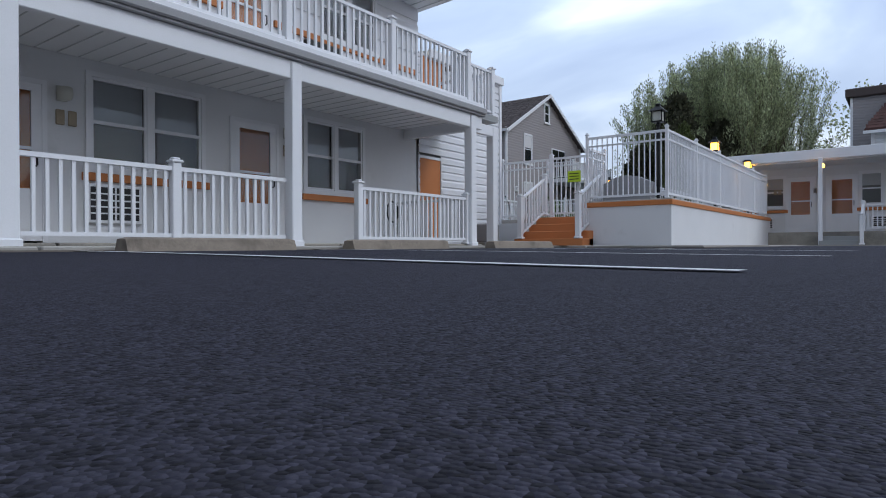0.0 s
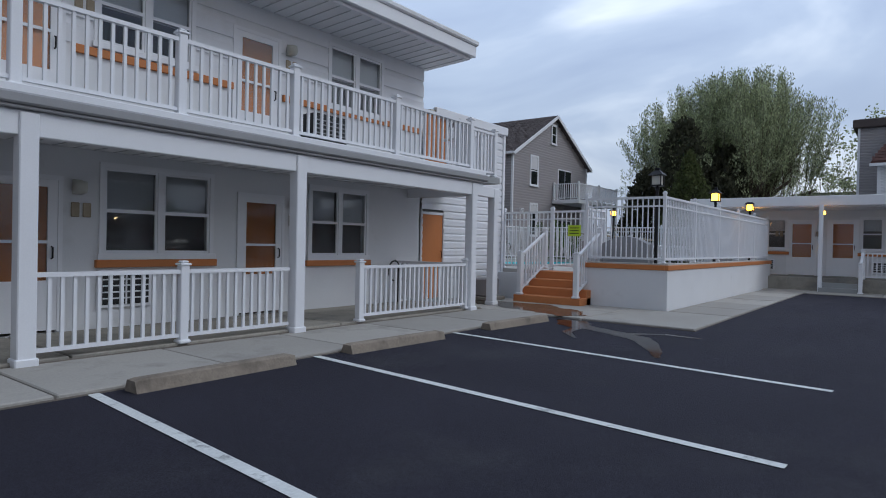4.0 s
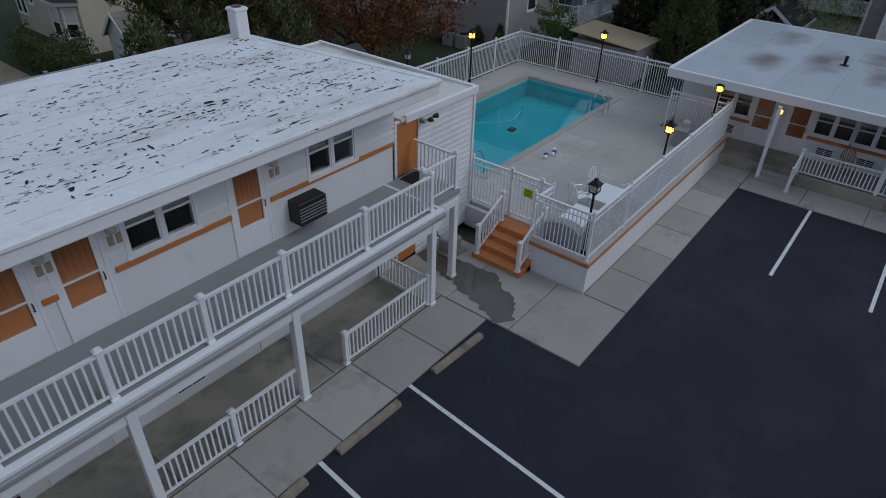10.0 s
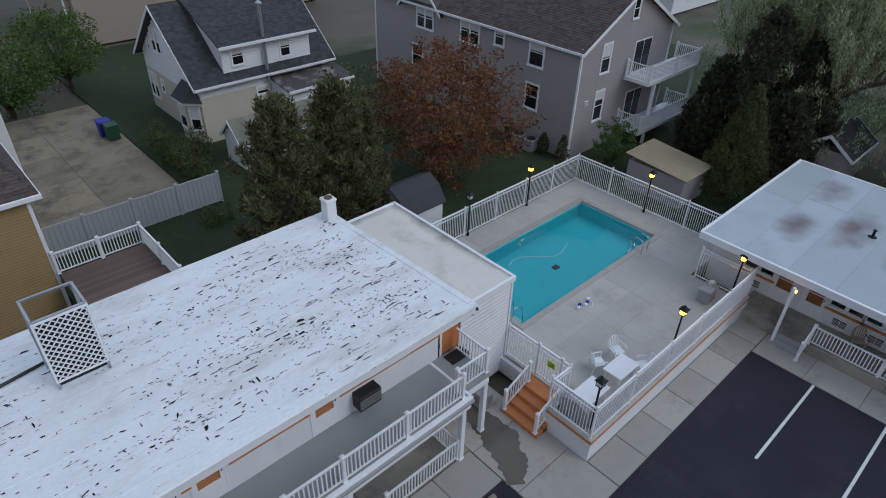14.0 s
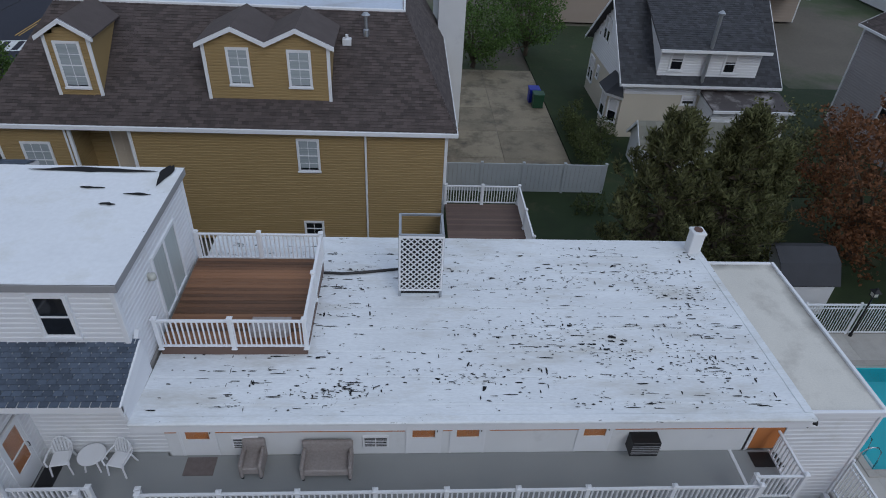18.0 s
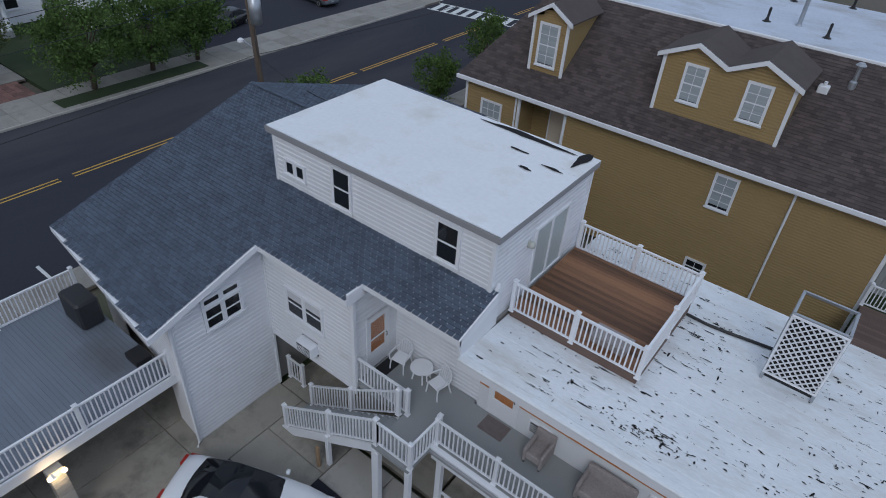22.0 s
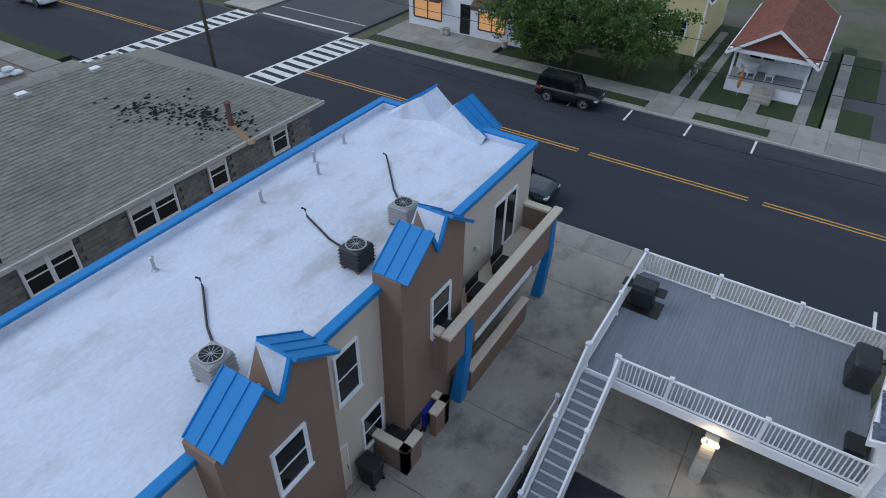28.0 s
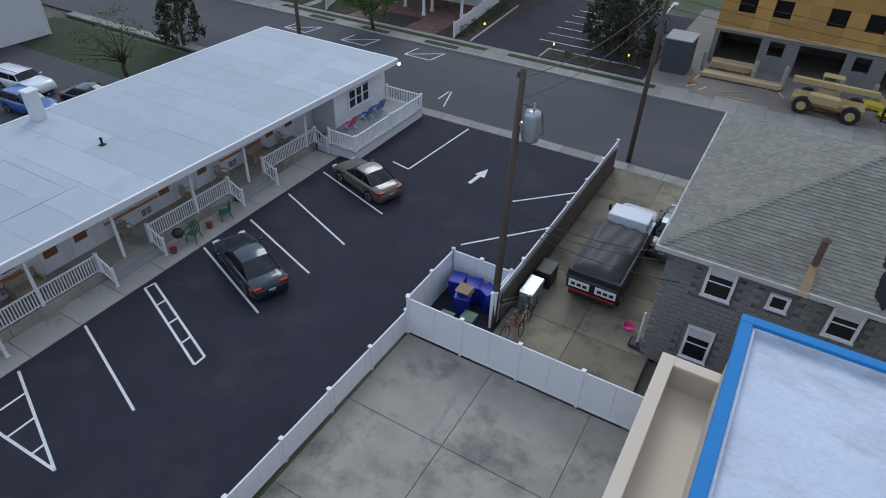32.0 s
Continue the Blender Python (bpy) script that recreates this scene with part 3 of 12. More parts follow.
def part(name, g, material, parent=None, label="", smooth=False, kind=""):
    ob = new(name, g.mesh(name, material, smooth))
    if parent is not None:
        ob.parent = parent
    return tagged(ob, label, "", "", kind)


def share(name, mesh, parent, x=0, y=0, z=0, rz=0):
    """One more piece on a mesh that alike pieces share."""
    ob = new(name, mesh)
    ob.parent = parent
    ob.matrix_basis = pose(x, y, z, 0, 0, rz)
    return ob


def thing(name, label, category, group="", kind="", at=None):
    ob = new(name)
    ob.empty_display_size = 0.1
    if at:
        ob.location = at
    return tagged(ob, label, category, group, kind)


def solid(name, g, material, label, category="", group="", kind="", smooth=False):
    return tagged(new(name, g.mesh(name, material, smooth)), label, category, group, kind)


def inside(poly, x, y):
    c = False
    for (x0, y0), (x1, y1) in zip(poly, poly[1:] + poly[:1]):
        if (y0 > y) != (y1 > y) and x < (x1 - x0) * (y - y0) / (y1 - y0) + x0:
            c = not c
    return c


def lap_wall(a, b, z0, z1, step=0.15, lap=0.018, holes=(), top=None):
    """Lapped boards from a to b (plan points); the face looks to the right of a->b. holes: (s0, s1, z0, z1) along the wall. top(s): a sloping head."""
    a, b = Vector((*a, 0)), Vector((*b, 0))
    d = b - a
    length = d.length
    d.normalize()
    out = Vector((d.y, -d.x, 0))
    g, seen = Geo(), {}
    z = z0
    while z < z1 - 1e-6:
        zt = min(z + step, z1)
        cuts = {0.0, length}
        for h in holes:
            if h[2] < zt - 1e-4 and h[3] > z + 1e-4:
                cuts |= {max(0, h[0]), min(length, h[1])}
        cuts = sorted(cuts)
        for s0, s1 in zip(cuts, cuts[1:]):
            mid = (s0 + s1) / 2
            if any(h[0] < mid < h[1] and h[2] < zt - 1e-4 and h[3] > z + 1e-4 for h in holes):
                continue
            if top:
                n = max(1, int((s1 - s0) / 0.4))
                run = [(s0 + (s1 - s0) * i / n, s0 + (s1 - s0) * (i + 1) / n) for i in range(n)]
                run = [(p, q) for p, q in run if min(top(p), top(q)) > z]
            else:
                run = [(s0, s1)]
            for p, q in run:
                tp, tq = (min(zt, top(p)), min(zt, top(q))) if top else (zt, zt)
                P, Q = a + d * p, a + d * q
                zp, zq = z + (tp - z) * 0.66, z + (tq - z) * 0.66
                deep = -out * lap * 0.45
                ring = [(P + deep, z), (P + out * lap, z), (P + out * lap, zp), (P + out * lap * 0.15, zp + (tp - zp) * 0.45), (P + deep, tp)]
                ring2 = [(Q + deep, z), (Q + out * lap, z), (Q + out * lap, zq), (Q + out * lap * 0.15, zq + (tq - zq) * 0.45), (Q + deep, tq)]
                k = [seen.setdefault((round(v.x, 3), round(v.y, 3), round(h, 3)), len(seen)) for v, h in ring + ring2]
                g.f += [(k[i], k[i + 5], k[i + 6], k[i + 1]) for i in range(4)]
        z = zt
    g.v = [(x, y, h) for x, y, h in seen]
    return g


def hole_wall(a, b, z0, z1, thick, holes=()):
    """A plain wall of some thickness to the left of a->b with rectangular holes (s0, s1, z0, z1)."""
    a, b = Vector((*a, 0)), Vector((*b, 0))
    d = b - a
    length = d.length
    ang = math.atan2(d.y, d.x)
    ss = sorted({0.0, length, *[h[0] for h in holes], *[h[1] for h in holes]})
    zs = sorted({z0, z1, *[h[2] for h in holes], *[h[3] for h in holes]})
    g, seen = Geo(), {}
    cells = {(i, j) for i in range(len(ss) - 1) for j in range(len(zs) - 1)
             if not any(h[0] < (ss[i] + ss[i + 1]) / 2 < h[1] and h[2] < (zs[j] + zs[j + 1]) / 2 < h[3] for h in holes)}

    def at(i, y, j):
        return seen.setdefault((ss[i], y, zs[j]), len(seen))

    for i, j in sorted(cells):
        g.f.append((at(i, 0, j), at(i + 1, 0, j), at(i + 1, 0, j + 1), at(i, 0, j + 1)))
        g.f.append((at(i + 1, thick, j), at(i, thick, j), at(i, thick, j + 1), at(i + 1, thick, j + 1)))
        for (di, dj), (p, q) in (((-1, 0), ((i, j), (i, j + 1))), ((1, 0), ((i + 1, j + 1), (i + 1, j))), ((0, -1), ((i + 1, j), (i, j))), ((0, 1), ((i, j + 1), (i + 1, j + 1)))):
            if (i + di, j + dj) not in cells:
                g.f.append((at(p[0], 0, p[1]), at(q[0], 0, q[1]), at(q[0], thick, q[1]), at(p[0], thick, p[1])))
    g.v = list(seen)
    return g.move(pose(a.x, a.y, 0, 0, 0, math.degrees(ang)))


def shingles(o, u, v, nu, nv, w, h, keep, lift=0.026):
    """Overlapping tabs on a roof plane: origin o, unit along the eave u, unit up the slope v."""
    o, u, v = Vector(o), Vector(u).normalized(), Vector(v).normalized()
    n = u.cross(v)
    if n.z < 0:
        n = -n
    g = Geo()
    for j in range(nv):
        off = (j % 2) * 0.5 + 0.15 * random.random()
        for i in range(-1, nu + 1):
            up = v * ((j + 0.5) * h)
            s0, s1 = (i + off) * w + 0.01, (i + off + 1) * w - 0.01

            def ok(s):
                c = o + u * s + up
                return keep(c.x, c.y)

            k0, k1 = ok(s0), ok(s1)
            if not k0 and not k1:
                continue
            if k0 != k1:
                lo, hi = (s0, s1) if k0 else (s1, s0)
                for _ in range(6):
                    mid = (lo + hi) / 2
                    lo, hi = (mid, hi) if ok(mid) else (lo, mid)
                s0, s1 = (s0, lo) if k0 else (lo, s1)
                if s1 - s0 < 0.02:
                    continue
            a = o + u * s0 + v * (j * h)
            b = o + u * s1 + v * (j * h)
            t = lift * (0.8 + 0.5 * random.random())
            g.add([tuple(a + n * t), tuple(b + n * t), tuple(b + v * h * 1.7 + n * 0.001), tuple(a + v * h * 1.7 + n * 0.001), tuple(a), tuple(b)],
                  [(0, 1, 2, 3), (4, 5, 1, 0)])
    return g


def railing(name, pts, z, label, group="white vinyl railings", h=1.0, post=0.11, gap=0.125, ends=(True, True), posts=True, slope=None, cat="railing", material=None, cap=True, every=2.2, foot=0.0, thin=0.018):
    """A post-and-baluster railing along plan points; z may be a list for stairs."""
    mt = material or M["white"]
    zs = z if isinstance(z, (list, tuple)) else [z] * len(pts)
    t = thing(name, label, cat, group)
    bal = Geo().box(-thin, -thin, 0, thin, thin, h - 0.16).mesh("baluster", mt)
    pg = Geo().soft(-post / 2, -post / 2, 0, post / 2, post / 2, h + 0.04, 0.008)
    if cap:
        pg.soft(-post * 0.68, -post * 0.68, h + 0.04, post * 0.68, post * 0.68, h + 0.07, 0.008).soft(-post * 0.45, -post * 0.45, h + 0.07, post * 0.45, post * 0.45, h + 0.1, 0.012)
        pg.soft(-post * 0.72, -post * 0.72, 0, post * 0.72, post * 0.72, 0.05, 0.015)
    pm = pg.mesh("post", mt)
    done = set()
    for (p, q), (za, zb) in zip(zip(pts, pts[1:]), zip(zs, zs[1:])):
        a, b = Vector((*p, za)), Vector((*q, zb))
        flat = (b - a).xy.length
        ang = math.degrees(math.atan2(b.y - a.y, b.x - a.x))
        n = max(1, round(flat / every))
        for i in range(n + 1):
            c = a.lerp(b, i / n)
            key = (round(c.x, 2), round(c.y, 2))
            skip = (i == 0 and p == pts[0] and not ends[0]) or (i == n and q == pts[-1] and not ends[1])
            if posts and key not in done and not skip:
                done.add(key)
                share("post", pm, t, c.x, c.y, c.z - foot, ang)
        d = (b - a).normalized()
        side = Vector((-d.y, d.x, 0)).normalized()
        for nm, zz, hw, hh in (("top_rail", h - 0.06, 0.035, 0.05), ("bottom_rail", 0.08, 0.025, 0.045)):
            g = Geo()
            g.add([tuple(a + side * s * hw + Vector((0, 0, zz + k))) for s in (-1, 1) for k in (0, hh)] + [tuple(b + side * s * hw + Vector((0, 0, zz + k))) for s in (-1, 1) for k in (0, hh)],
                  [(0, 1, 3, 2), (4, 6, 7, 5), (1, 5, 7, 3), (0, 2, 6, 4), (0, 4, 5, 1), (2, 3, 7, 6)])
            part(nm, g, mt, t)
        m = max(1, int(flat / gap))
        for i in range(1, m):
            c = a.lerp(b, i / m)
            share("baluster", bal, t, c.x, c.y, c.z + 0.1, ang)
    return t


# ---------------------------------------------------------------- fittings shared by the buildings
def place(g, p, ang):
    return g.move(pose(p[0], p[1], p[2], 0, 0, ang))


def window(parent, p, ang, w, h, leaves=1, real=False, trim=0.07, blind=0.5, rows=0, cols=0, label="", bars=True, dark="carglass", tint="curtain"):
    """A sash window on a wall: p is its lower corner, ang the wall's run; it looks to the right of the run."""
    dp = 0.0 if real else 0.035
    y0 = -0.035 - (0 if real else 0.03)
    fr = part("window", place(hole_wall((-trim, y0), (w + trim, y0), -trim, h + trim, 0.05 - y0, [(trim, trim + w, 0, h)]), p, ang), M["white"], parent, label)
    part("sill", place(Geo().soft(-trim - 0.03, y0 - 0.03, -trim - 0.02, w + trim + 0.03, y0 - 0.001, -0.004, 0.006), p, ang), M["white"], fr)
    lw = w / leaves
    for k in range(leaves):
        x0, x1 = k * lw, (k + 1) * lw
        if k:
            part("mullion", place(Geo().box(x0 - 0.045, -0.028 - dp, 0, x0 + 0.045, 0.045, h), p, ang), M["white"], fr)
        e = 0.045 if leaves > 1 else 0.0
        a0, a1 = x0 + (e if k else 0), x1 - (e if k < leaves - 1 else 0)
        xs, zs = [0.035] + [(a1 - a0) * c / cols for c in range(1, cols)] + [a1 - a0 - 0.035], [0.045] + [h * r / rows for r in range(1, rows)] + [h - 0.04]
        if bars and not any(abs(z - h / 2) < 0.01 for z in zs):
            zs = sorted(zs + [h / 2])
        holes = []
        for i in range(len(xs) - 1):
            for j in range(len(zs) - 1):
                rail = [0.025 if bars and abs(z - h / 2) < 0.01 else 0.009 for z in (zs[j], zs[j + 1])]
                holes.append((xs[i] + (0.009 if i else 0), xs[i + 1] - (0.009 if i < len(xs) - 2 else 0), zs[j] + (rail[0] if j else 0), zs[j + 1] - (rail[1] if j < len(zs) - 2 else 0)))
        part("sash", place(hole_wall((a0, -0.012 - dp), (a1, -0.012 - dp), 0.0, h, 0.042 + dp, holes), p, ang), M["white"], fr)
        if real:
            part("pane", place(Geo().box(a0 + 0.02, 0.012, 0.02, a1 - 0.02, 0.018, h - 0.02), p, ang), M["glass"], fr).visible_shadow = False
            if blind:
                part("blind", place(Geo().box(a0 + 0.01, 0.10, h * (1 - blind), a1 - 0.01, 0.106, h), p, ang), M["curtain"], fr, "pale roller blind")
        else:
            part("pane", place(Geo().box(a0 + 0.02, -0.03, 0.02, a1 - 0.02, 0.012, h - 0.02), p, ang), M[dark], fr)
            if blind:
                part("blind", place(Geo().box(a0 + 0.04, -0.034, h * (1 - blind), a1 - 0.04, -0.0305, h - 0.045), p, ang), M[tint], fr, "pale blind behind the pane")
    return fr


def storm_door(parent, p, ang, w=0.86, h=2.05, style="orange", label=""):
    """A white storm door over an orange door leaf."""
    t = 0.06
    fr = part("door", place(hole_wall((-t, -0.03), (w + t, -0.03), 0.0, h + t, 0.08, [(t, t + w, 0.0, h)]), p, ang), M["white"], parent, label)
    if style == "plain":
        part("leaf", place(Geo().soft(0, -0.01, 0.02, w, 0.035, h, 0.005), p, ang), M["orange"], fr, "orange-painted leaf")
    elif style == "white":
        lf = part("leaf", place(Geo().soft(0, -0.015, 0.02, w, 0.035, h, 0.005), p, ang), M["peachtop"], fr)
        for z0, z1 in ((0.15, 0.75), (0.85, 1.35), (1.45, h - 0.12)):
            for a, b in ((0.1, w / 2 - 0.04), (w / 2 + 0.04, w - 0.1)):
                part("panel", place(Geo().soft(a, -0.025, z0, b, -0.012, z1, 0.008), p, ang), M["peachtop"], lf)
    else:
        lo, mid = 0.68, h * 0.58
        part("storm_door", place(hole_wall((0, -0.02), (w, -0.02), 0.02, h, 0.03, [(0.12, w - 0.12, lo, mid), (0.12, w - 0.12, mid + 0.04, h - 0.1)]), p, ang), M["white"], fr)
        part("pane", place(Geo().box(0.12, -0.006, lo, w - 0.12, -0.002, h - 0.1), p, ang), M["glass"], fr).visible_shadow = False
        part("leaf", place(Geo().soft(0.02, 0.02, 0.02, w - 0.02, 0.06, h - 0.02, 0.005), p, ang), M["orange"], fr, "orange-painted door leaf")
    hg = Geo().tube([(w - 0.07, -0.02, 0.97), (w - 0.07, -0.06, 0.98), (w - 0.07, -0.06, 1.12), (w - 0.07, -0.02, 1.13)], 0.012, 6)
    part("door_handle", place(hg, p, ang), M["black"], fr)
    return fr


def room_number(parent, p, ang):
    for k in (0, 0.15):
        part("number_plate", place(Geo().soft(k, -0.02, 0, k + 0.11, 0.002, 0.2, 0.02), p, ang), M["wicker"], parent, "plain carved plate")


def wall_lamp(parent, p, ang):
    g = Geo().lathe(0, -0.1, [(0.03, 0.16), (0.09, 0.15), (0.1, 0.06), (0.085, 0.0), (0.04, -0.02)], 10).box(-0.06, -0.03, -0.02, 0.06, 0.0, 0.18)
    part("wall_lamp", place(g, p, ang), M["lampoff"], parent, "unlit frosted wall lamp", True)


def wall_ac(parent, p, ang, w=0.7, h=0.45, out=0.06, black=False):
    g = Geo().soft(0, -out, 0, w, 0.04, h, 0.015)
    c = part("air_conditioner", place(g, p, ang), M["dark" if black else "white"], parent, "black covered air conditioner" if black else "white framed air conditioner grille")
    if not black:
        part("grille", place(Geo().box(0.06, -out - 0.006, 0.05, w - 0.06, -out + 0.01, h - 0.05), p, ang), M["dark"], c)
    s = Geo()
    for k in range(1, 5 if not black else 6):
        zz = 0.05 + (h - 0.1) * k / (5 if not black else 6)
        s.box(0.06 if not black else 0, -out - 0.014, zz - 0.01, w - 0.06 if not black else w, -out + 0.002, zz + 0.01)
    if not black:
        s.box(w * 0.5 - 0.012, -out - 0.013, 0.05, w * 0.5 + 0.012, -out, h - 0.05)
    part("louvre", place(s, p, ang), M["white" if not black else "grey"], c)
    return c


# ---------------------------------------------------------------- ground, streets, pavements
def dip(x, y):
    """The car park drains to its middle."""
    return -0.015 - 0.065 * math.exp(-((x - 1) / 11) ** 2 - ((y + 1.0) / 4.6) ** 2)


def sheet(name, x0, y0, x1, y1, step, material, label, z=None, keep=None, cat=""):
    g = Geo()
    nx, ny = max(1, round((x1 - x0) / step)), max(1, round((y1 - y0) / step))
    for j in range(ny + 1):
        for i in range(nx + 1):
            x, y = x0 + (x1 - x0) * i / nx, y0 + (y1 - y0) * j / ny
            g.v.append((x, y, z(x, y) if z else 0))
    for j in range(ny):
        for i in range(nx):
            if keep and not keep(x0 + (x1 - x0) * (i + 0.5) / nx, y0 + (y1 - y0) * (j + 0.5) / ny):
                continue
            a = j * (nx + 1) + i
            g.f.append((a, a + 1, a + nx + 2, a + nx + 1))
    return solid(name, g, material, label, cat, kind="structure")


solid("ground", Geo().box(-900, -900, -1.5, 900, 900, -0.3), M["earth"], "open ground with worn earth and grass", kind="structure")
sheet("road_parking", -11.05, -33.9, 22.95, 5.45, 0.55, M["asphalt"], "dark fresh asphalt of the motel car park", dip,
      lambda x, y: not (x > 10.7 and y > 2.66) and not (x < 11.75 and y < -4.5 and not (x > 8.9 and y < -16.3)))
# main street and side street
solid("road_main", Geo().box(-38.5, -700, -0.4, -23.6, 700, -0.12), M["road"], "grey asphalt of the main street", kind="structure")
solid("road_side", Geo().box(-23.6, -45.6, -0.4, 500, -34.9, -0.121).box(-500, -45.6, -0.4, -38.5, -34.9, -0.121), M["sideroad"], "worn pale asphalt of the side street", kind="structure")


def slabs(name, x0, y0, x1, y1, nx, ny, z, material, label, gap=0.012, thick=0.14, skip=None):
    """Concrete laid in bays, each its own slab."""
    t = thing(name, label, "pavement", kind="structure")
    wx, wy = (x1 - x0) / nx, (y1 - y0) / ny
    me = Geo().soft(-wx / 2 + gap, -wy / 2 + gap, -thick, wx / 2 - gap, wy / 2 - gap, 0, 0.012).mesh("slab", material)
    part("bed", Geo().box(x0, y0, z - thick - 0.05, x1, y1, z - 0.03), M["dirt"], t)
    for i in range(nx):
        for j in range(ny):
            x, y = x0 + (i + 0.5) * wx, y0 + (j + 0.5) * wy
            if skip and skip(x, y):
                continue
            share("slab", me, t, x, y, z + random.uniform(-0.004, 0.004))
    return t


slabs("pavement_motel", -8.4, 5.42, 10.68, 6.96, 11, 1, 0.02, M["concrete"], "weathered concrete walk in front of the motel")
slabs("pavement_porch", -5.2, 6.97, 10.68, 8.9, 4, 1, 0.06, M["old_concrete"], "grey concrete porch floor under the balcony")
slabs("pavement_apron", 10.7, 2.68, 13.36, 8.88, 1, 3, 0.015, M["concrete"], "stained concrete apron before the pool steps")
slabs("pavement_pool", 13.37, 2.68, 23.4, 3.98, 6, 1, 0.015, M["concrete"], "pale concrete walk beside the pool wall")
slabs("pavement_wing", 22.96, -26.2, 24.55, 2.66, 1, 14, 0.015, M["concrete"], "ragged concrete walk along the one-storey wing")
slabs("pavement_court", 23.41, 2.67, 26.2, 5.0, 1, 1, 0.014, M["concrete"], "concrete court between pool and wing")
slabs("pavement_drive", -23.2, -16.25, 11.62, -4.6, 9, 3, -0.02, M["old_concrete"], "stained old concrete driveway of the blue-trimmed flats")
slabs("pavement_garage", -18.4, -4.0, -11.06, 7.15, 3, 3, -0.005, M["old_concrete"], "stained concrete floor under the carport deck")
slabs("pavement_passage", -12.2, 7.16, -5.3, 14.0, 3, 3, -0.004, M["old_concrete"], "shaded concrete floor of the passage below the house")
slabs("pavement_underpass", -11.05, 4.1, -8.42, 7.15, 1, 2, -0.004, M["old_concrete"], "concrete floor below the outside stairs")
slabs("pavement_yard", 2.9, -34.0, 8.8, -16.4, 2, 5, -0.03, M["yardconcrete"], "brown-stained concrete yard with parked truck")
slabs("pavement_side_near", -23.0, -34.85, 60, -33.95, 40, 1, -0.01, M["pavement"], "concrete pavement along the side street")
slabs("pavement_side_far", -23.0, -48.15, 60, -45.75, 46, 1, 0.0, M["pavement"], "concrete pavement on the far side of the side street")
slabs("pavement_main_near", -23.45, -33.9, -22.0, 60, 1, 46, 0.0, M["pavement"], "concrete pavement along the main street")
slabs("pavement_main_far", -42.18, -33.0, -38.66, 49.8, 2, 46, 0.02, M["pavement"], "concrete pavement on the far side of the main street")
slabs("pavement_driveway_north", 3.1, 28.25, 11.2, 47.0, 2, 5, -0.03, M["yardconcrete"], "cracked concrete driveway behind the tan house")
slabs("pavement_corner", -60, -33.0, -42.2, -23.0, 6, 3, 0.02, M["pavement"], "worn concrete corner pavement by the shop", skip=lambda x, y: x < -45)
for nm, b in (("kerb_main_near", (-23.6, -34.0, -23.45, 70)), ("kerb_main_far", (-38.65, -34.0, -38.5, 47.2)), ("kerb_side_near", (-23.0, -34.9, 60, -34.86)), ("kerb_side_far", (-23.0, -45.75, 60, -45.6))):
    solid(nm, Geo().soft(b[0], b[1], -0.3, b[2], b[3], 0.01 if "near" in nm else 0.02, 0.02), M["concrete"], "grey concrete kerb", kind="structure")
# grass
for k, (b, z) in enumerate((((-40.3, -33, -39.0, -16.5), 0.04), ((-40.2, -14.0, -39.05, -9.7), 0.04), ((-40.15, -6.6, -39.05, -2.0), 0.04), ((-40.4, 12.8, -39.0, 23.2), 0.04), ((3.2, 16, 32, 28.2), -0.1), ((32, 16, 60, 45), -0.1), ((11.3, 28.2, 32, 60), -0.1),
                          ((28.6, 7, 60, 16), -0.12), ((-46, -22.5, -42.2, -8), 0.0), ((-60, 13.4, -42.2, 24.5), 0.0), ((10, -47.55, 22, -46.9), 0.012), ((24, -47.55, 46, -46.9), 0.012), ((-60, -14.8, -42.2, -7.6), 0.004), ((-60, 0.5, -42.2, 1.5), 0.0),
                          ((36, -33, 60, -10), -0.05))):
    solid("ground_grass", Geo().box(b[0], b[1], z - 0.3, b[2], b[3], z), M["grass"], "mown grass with bare patches", kind="structure")

# painted markings
lines = []


def line(p, q, w=0.10, z=None, material="paint", label="white painted parking line", nm="parking_line", grp="parking lines"):
    p, q = Vector((*p, 0)), Vector((*q, 0))
    d = (q - p).normalized()
    s = Vector((-d.y, d.x, 0)) * w / 2
    n = max(1, int((q - p).length / 0.55))
    g = Geo()
    for i in range(n + 1):
        c = p.lerp(q, i / n)
        for k in (-1, 1):
            e = c + s * k
            g.v.append((e.x, e.y, (dip(e.x, e.y) if z is None else z) + 0.007))
    g.f = [(2 * i, 2 * i + 2, 2 * i + 3, 2 * i + 1) for i in range(n)]
    return solid(nm, g, M[material], label, "line", grp)


for p, q in (((22.95, 0.15), (17.87, 0.15)), ((22.95, -2.49), (17.87, -2.49)), ((22.83, -9.77), (17.66, -8.02)), ((22.81, -15.93), (17.51, -13.96)), ((22.62, -18.78), (17.42, -17.07)),
             ((22.66, -21.63), (17.40, -19.62)), ((22.57, -24.42), (17.36, -22.72)), ((19.97, -27.52), (18.73, -27.28)), ((18.73, -27.28), (18.29, -33.66)), ((12.23, -27.41), (9.25, -30.52)), ((12.69, -22.58), (9.63, -26.16)),
             ((22.73, -12.55), (17.54, -10.6)), ((22.65, -13.0), (17.5, -11.08)), ((22.8, -5.0), (17.8, -5.17)), ((22.75, -7.0), (17.8, -5.17))):
    line(p, q)
for k in range(5):
    f = k / 4.0
    line((22.7 - 5.18 * f, -12.55 + 1.95 * f), (22.62 - 5.1 * f, -13.0 + 1.92 * f), 0.09)
for f in (0.24, 0.5, 0.76):
    line((22.77 - 4.97 * (1 - f), -5.17 + 0.17 * f), (22.75 - 4.95 * (1 - f), -7.0 + 1.83 * (1 - f)), 0.09)
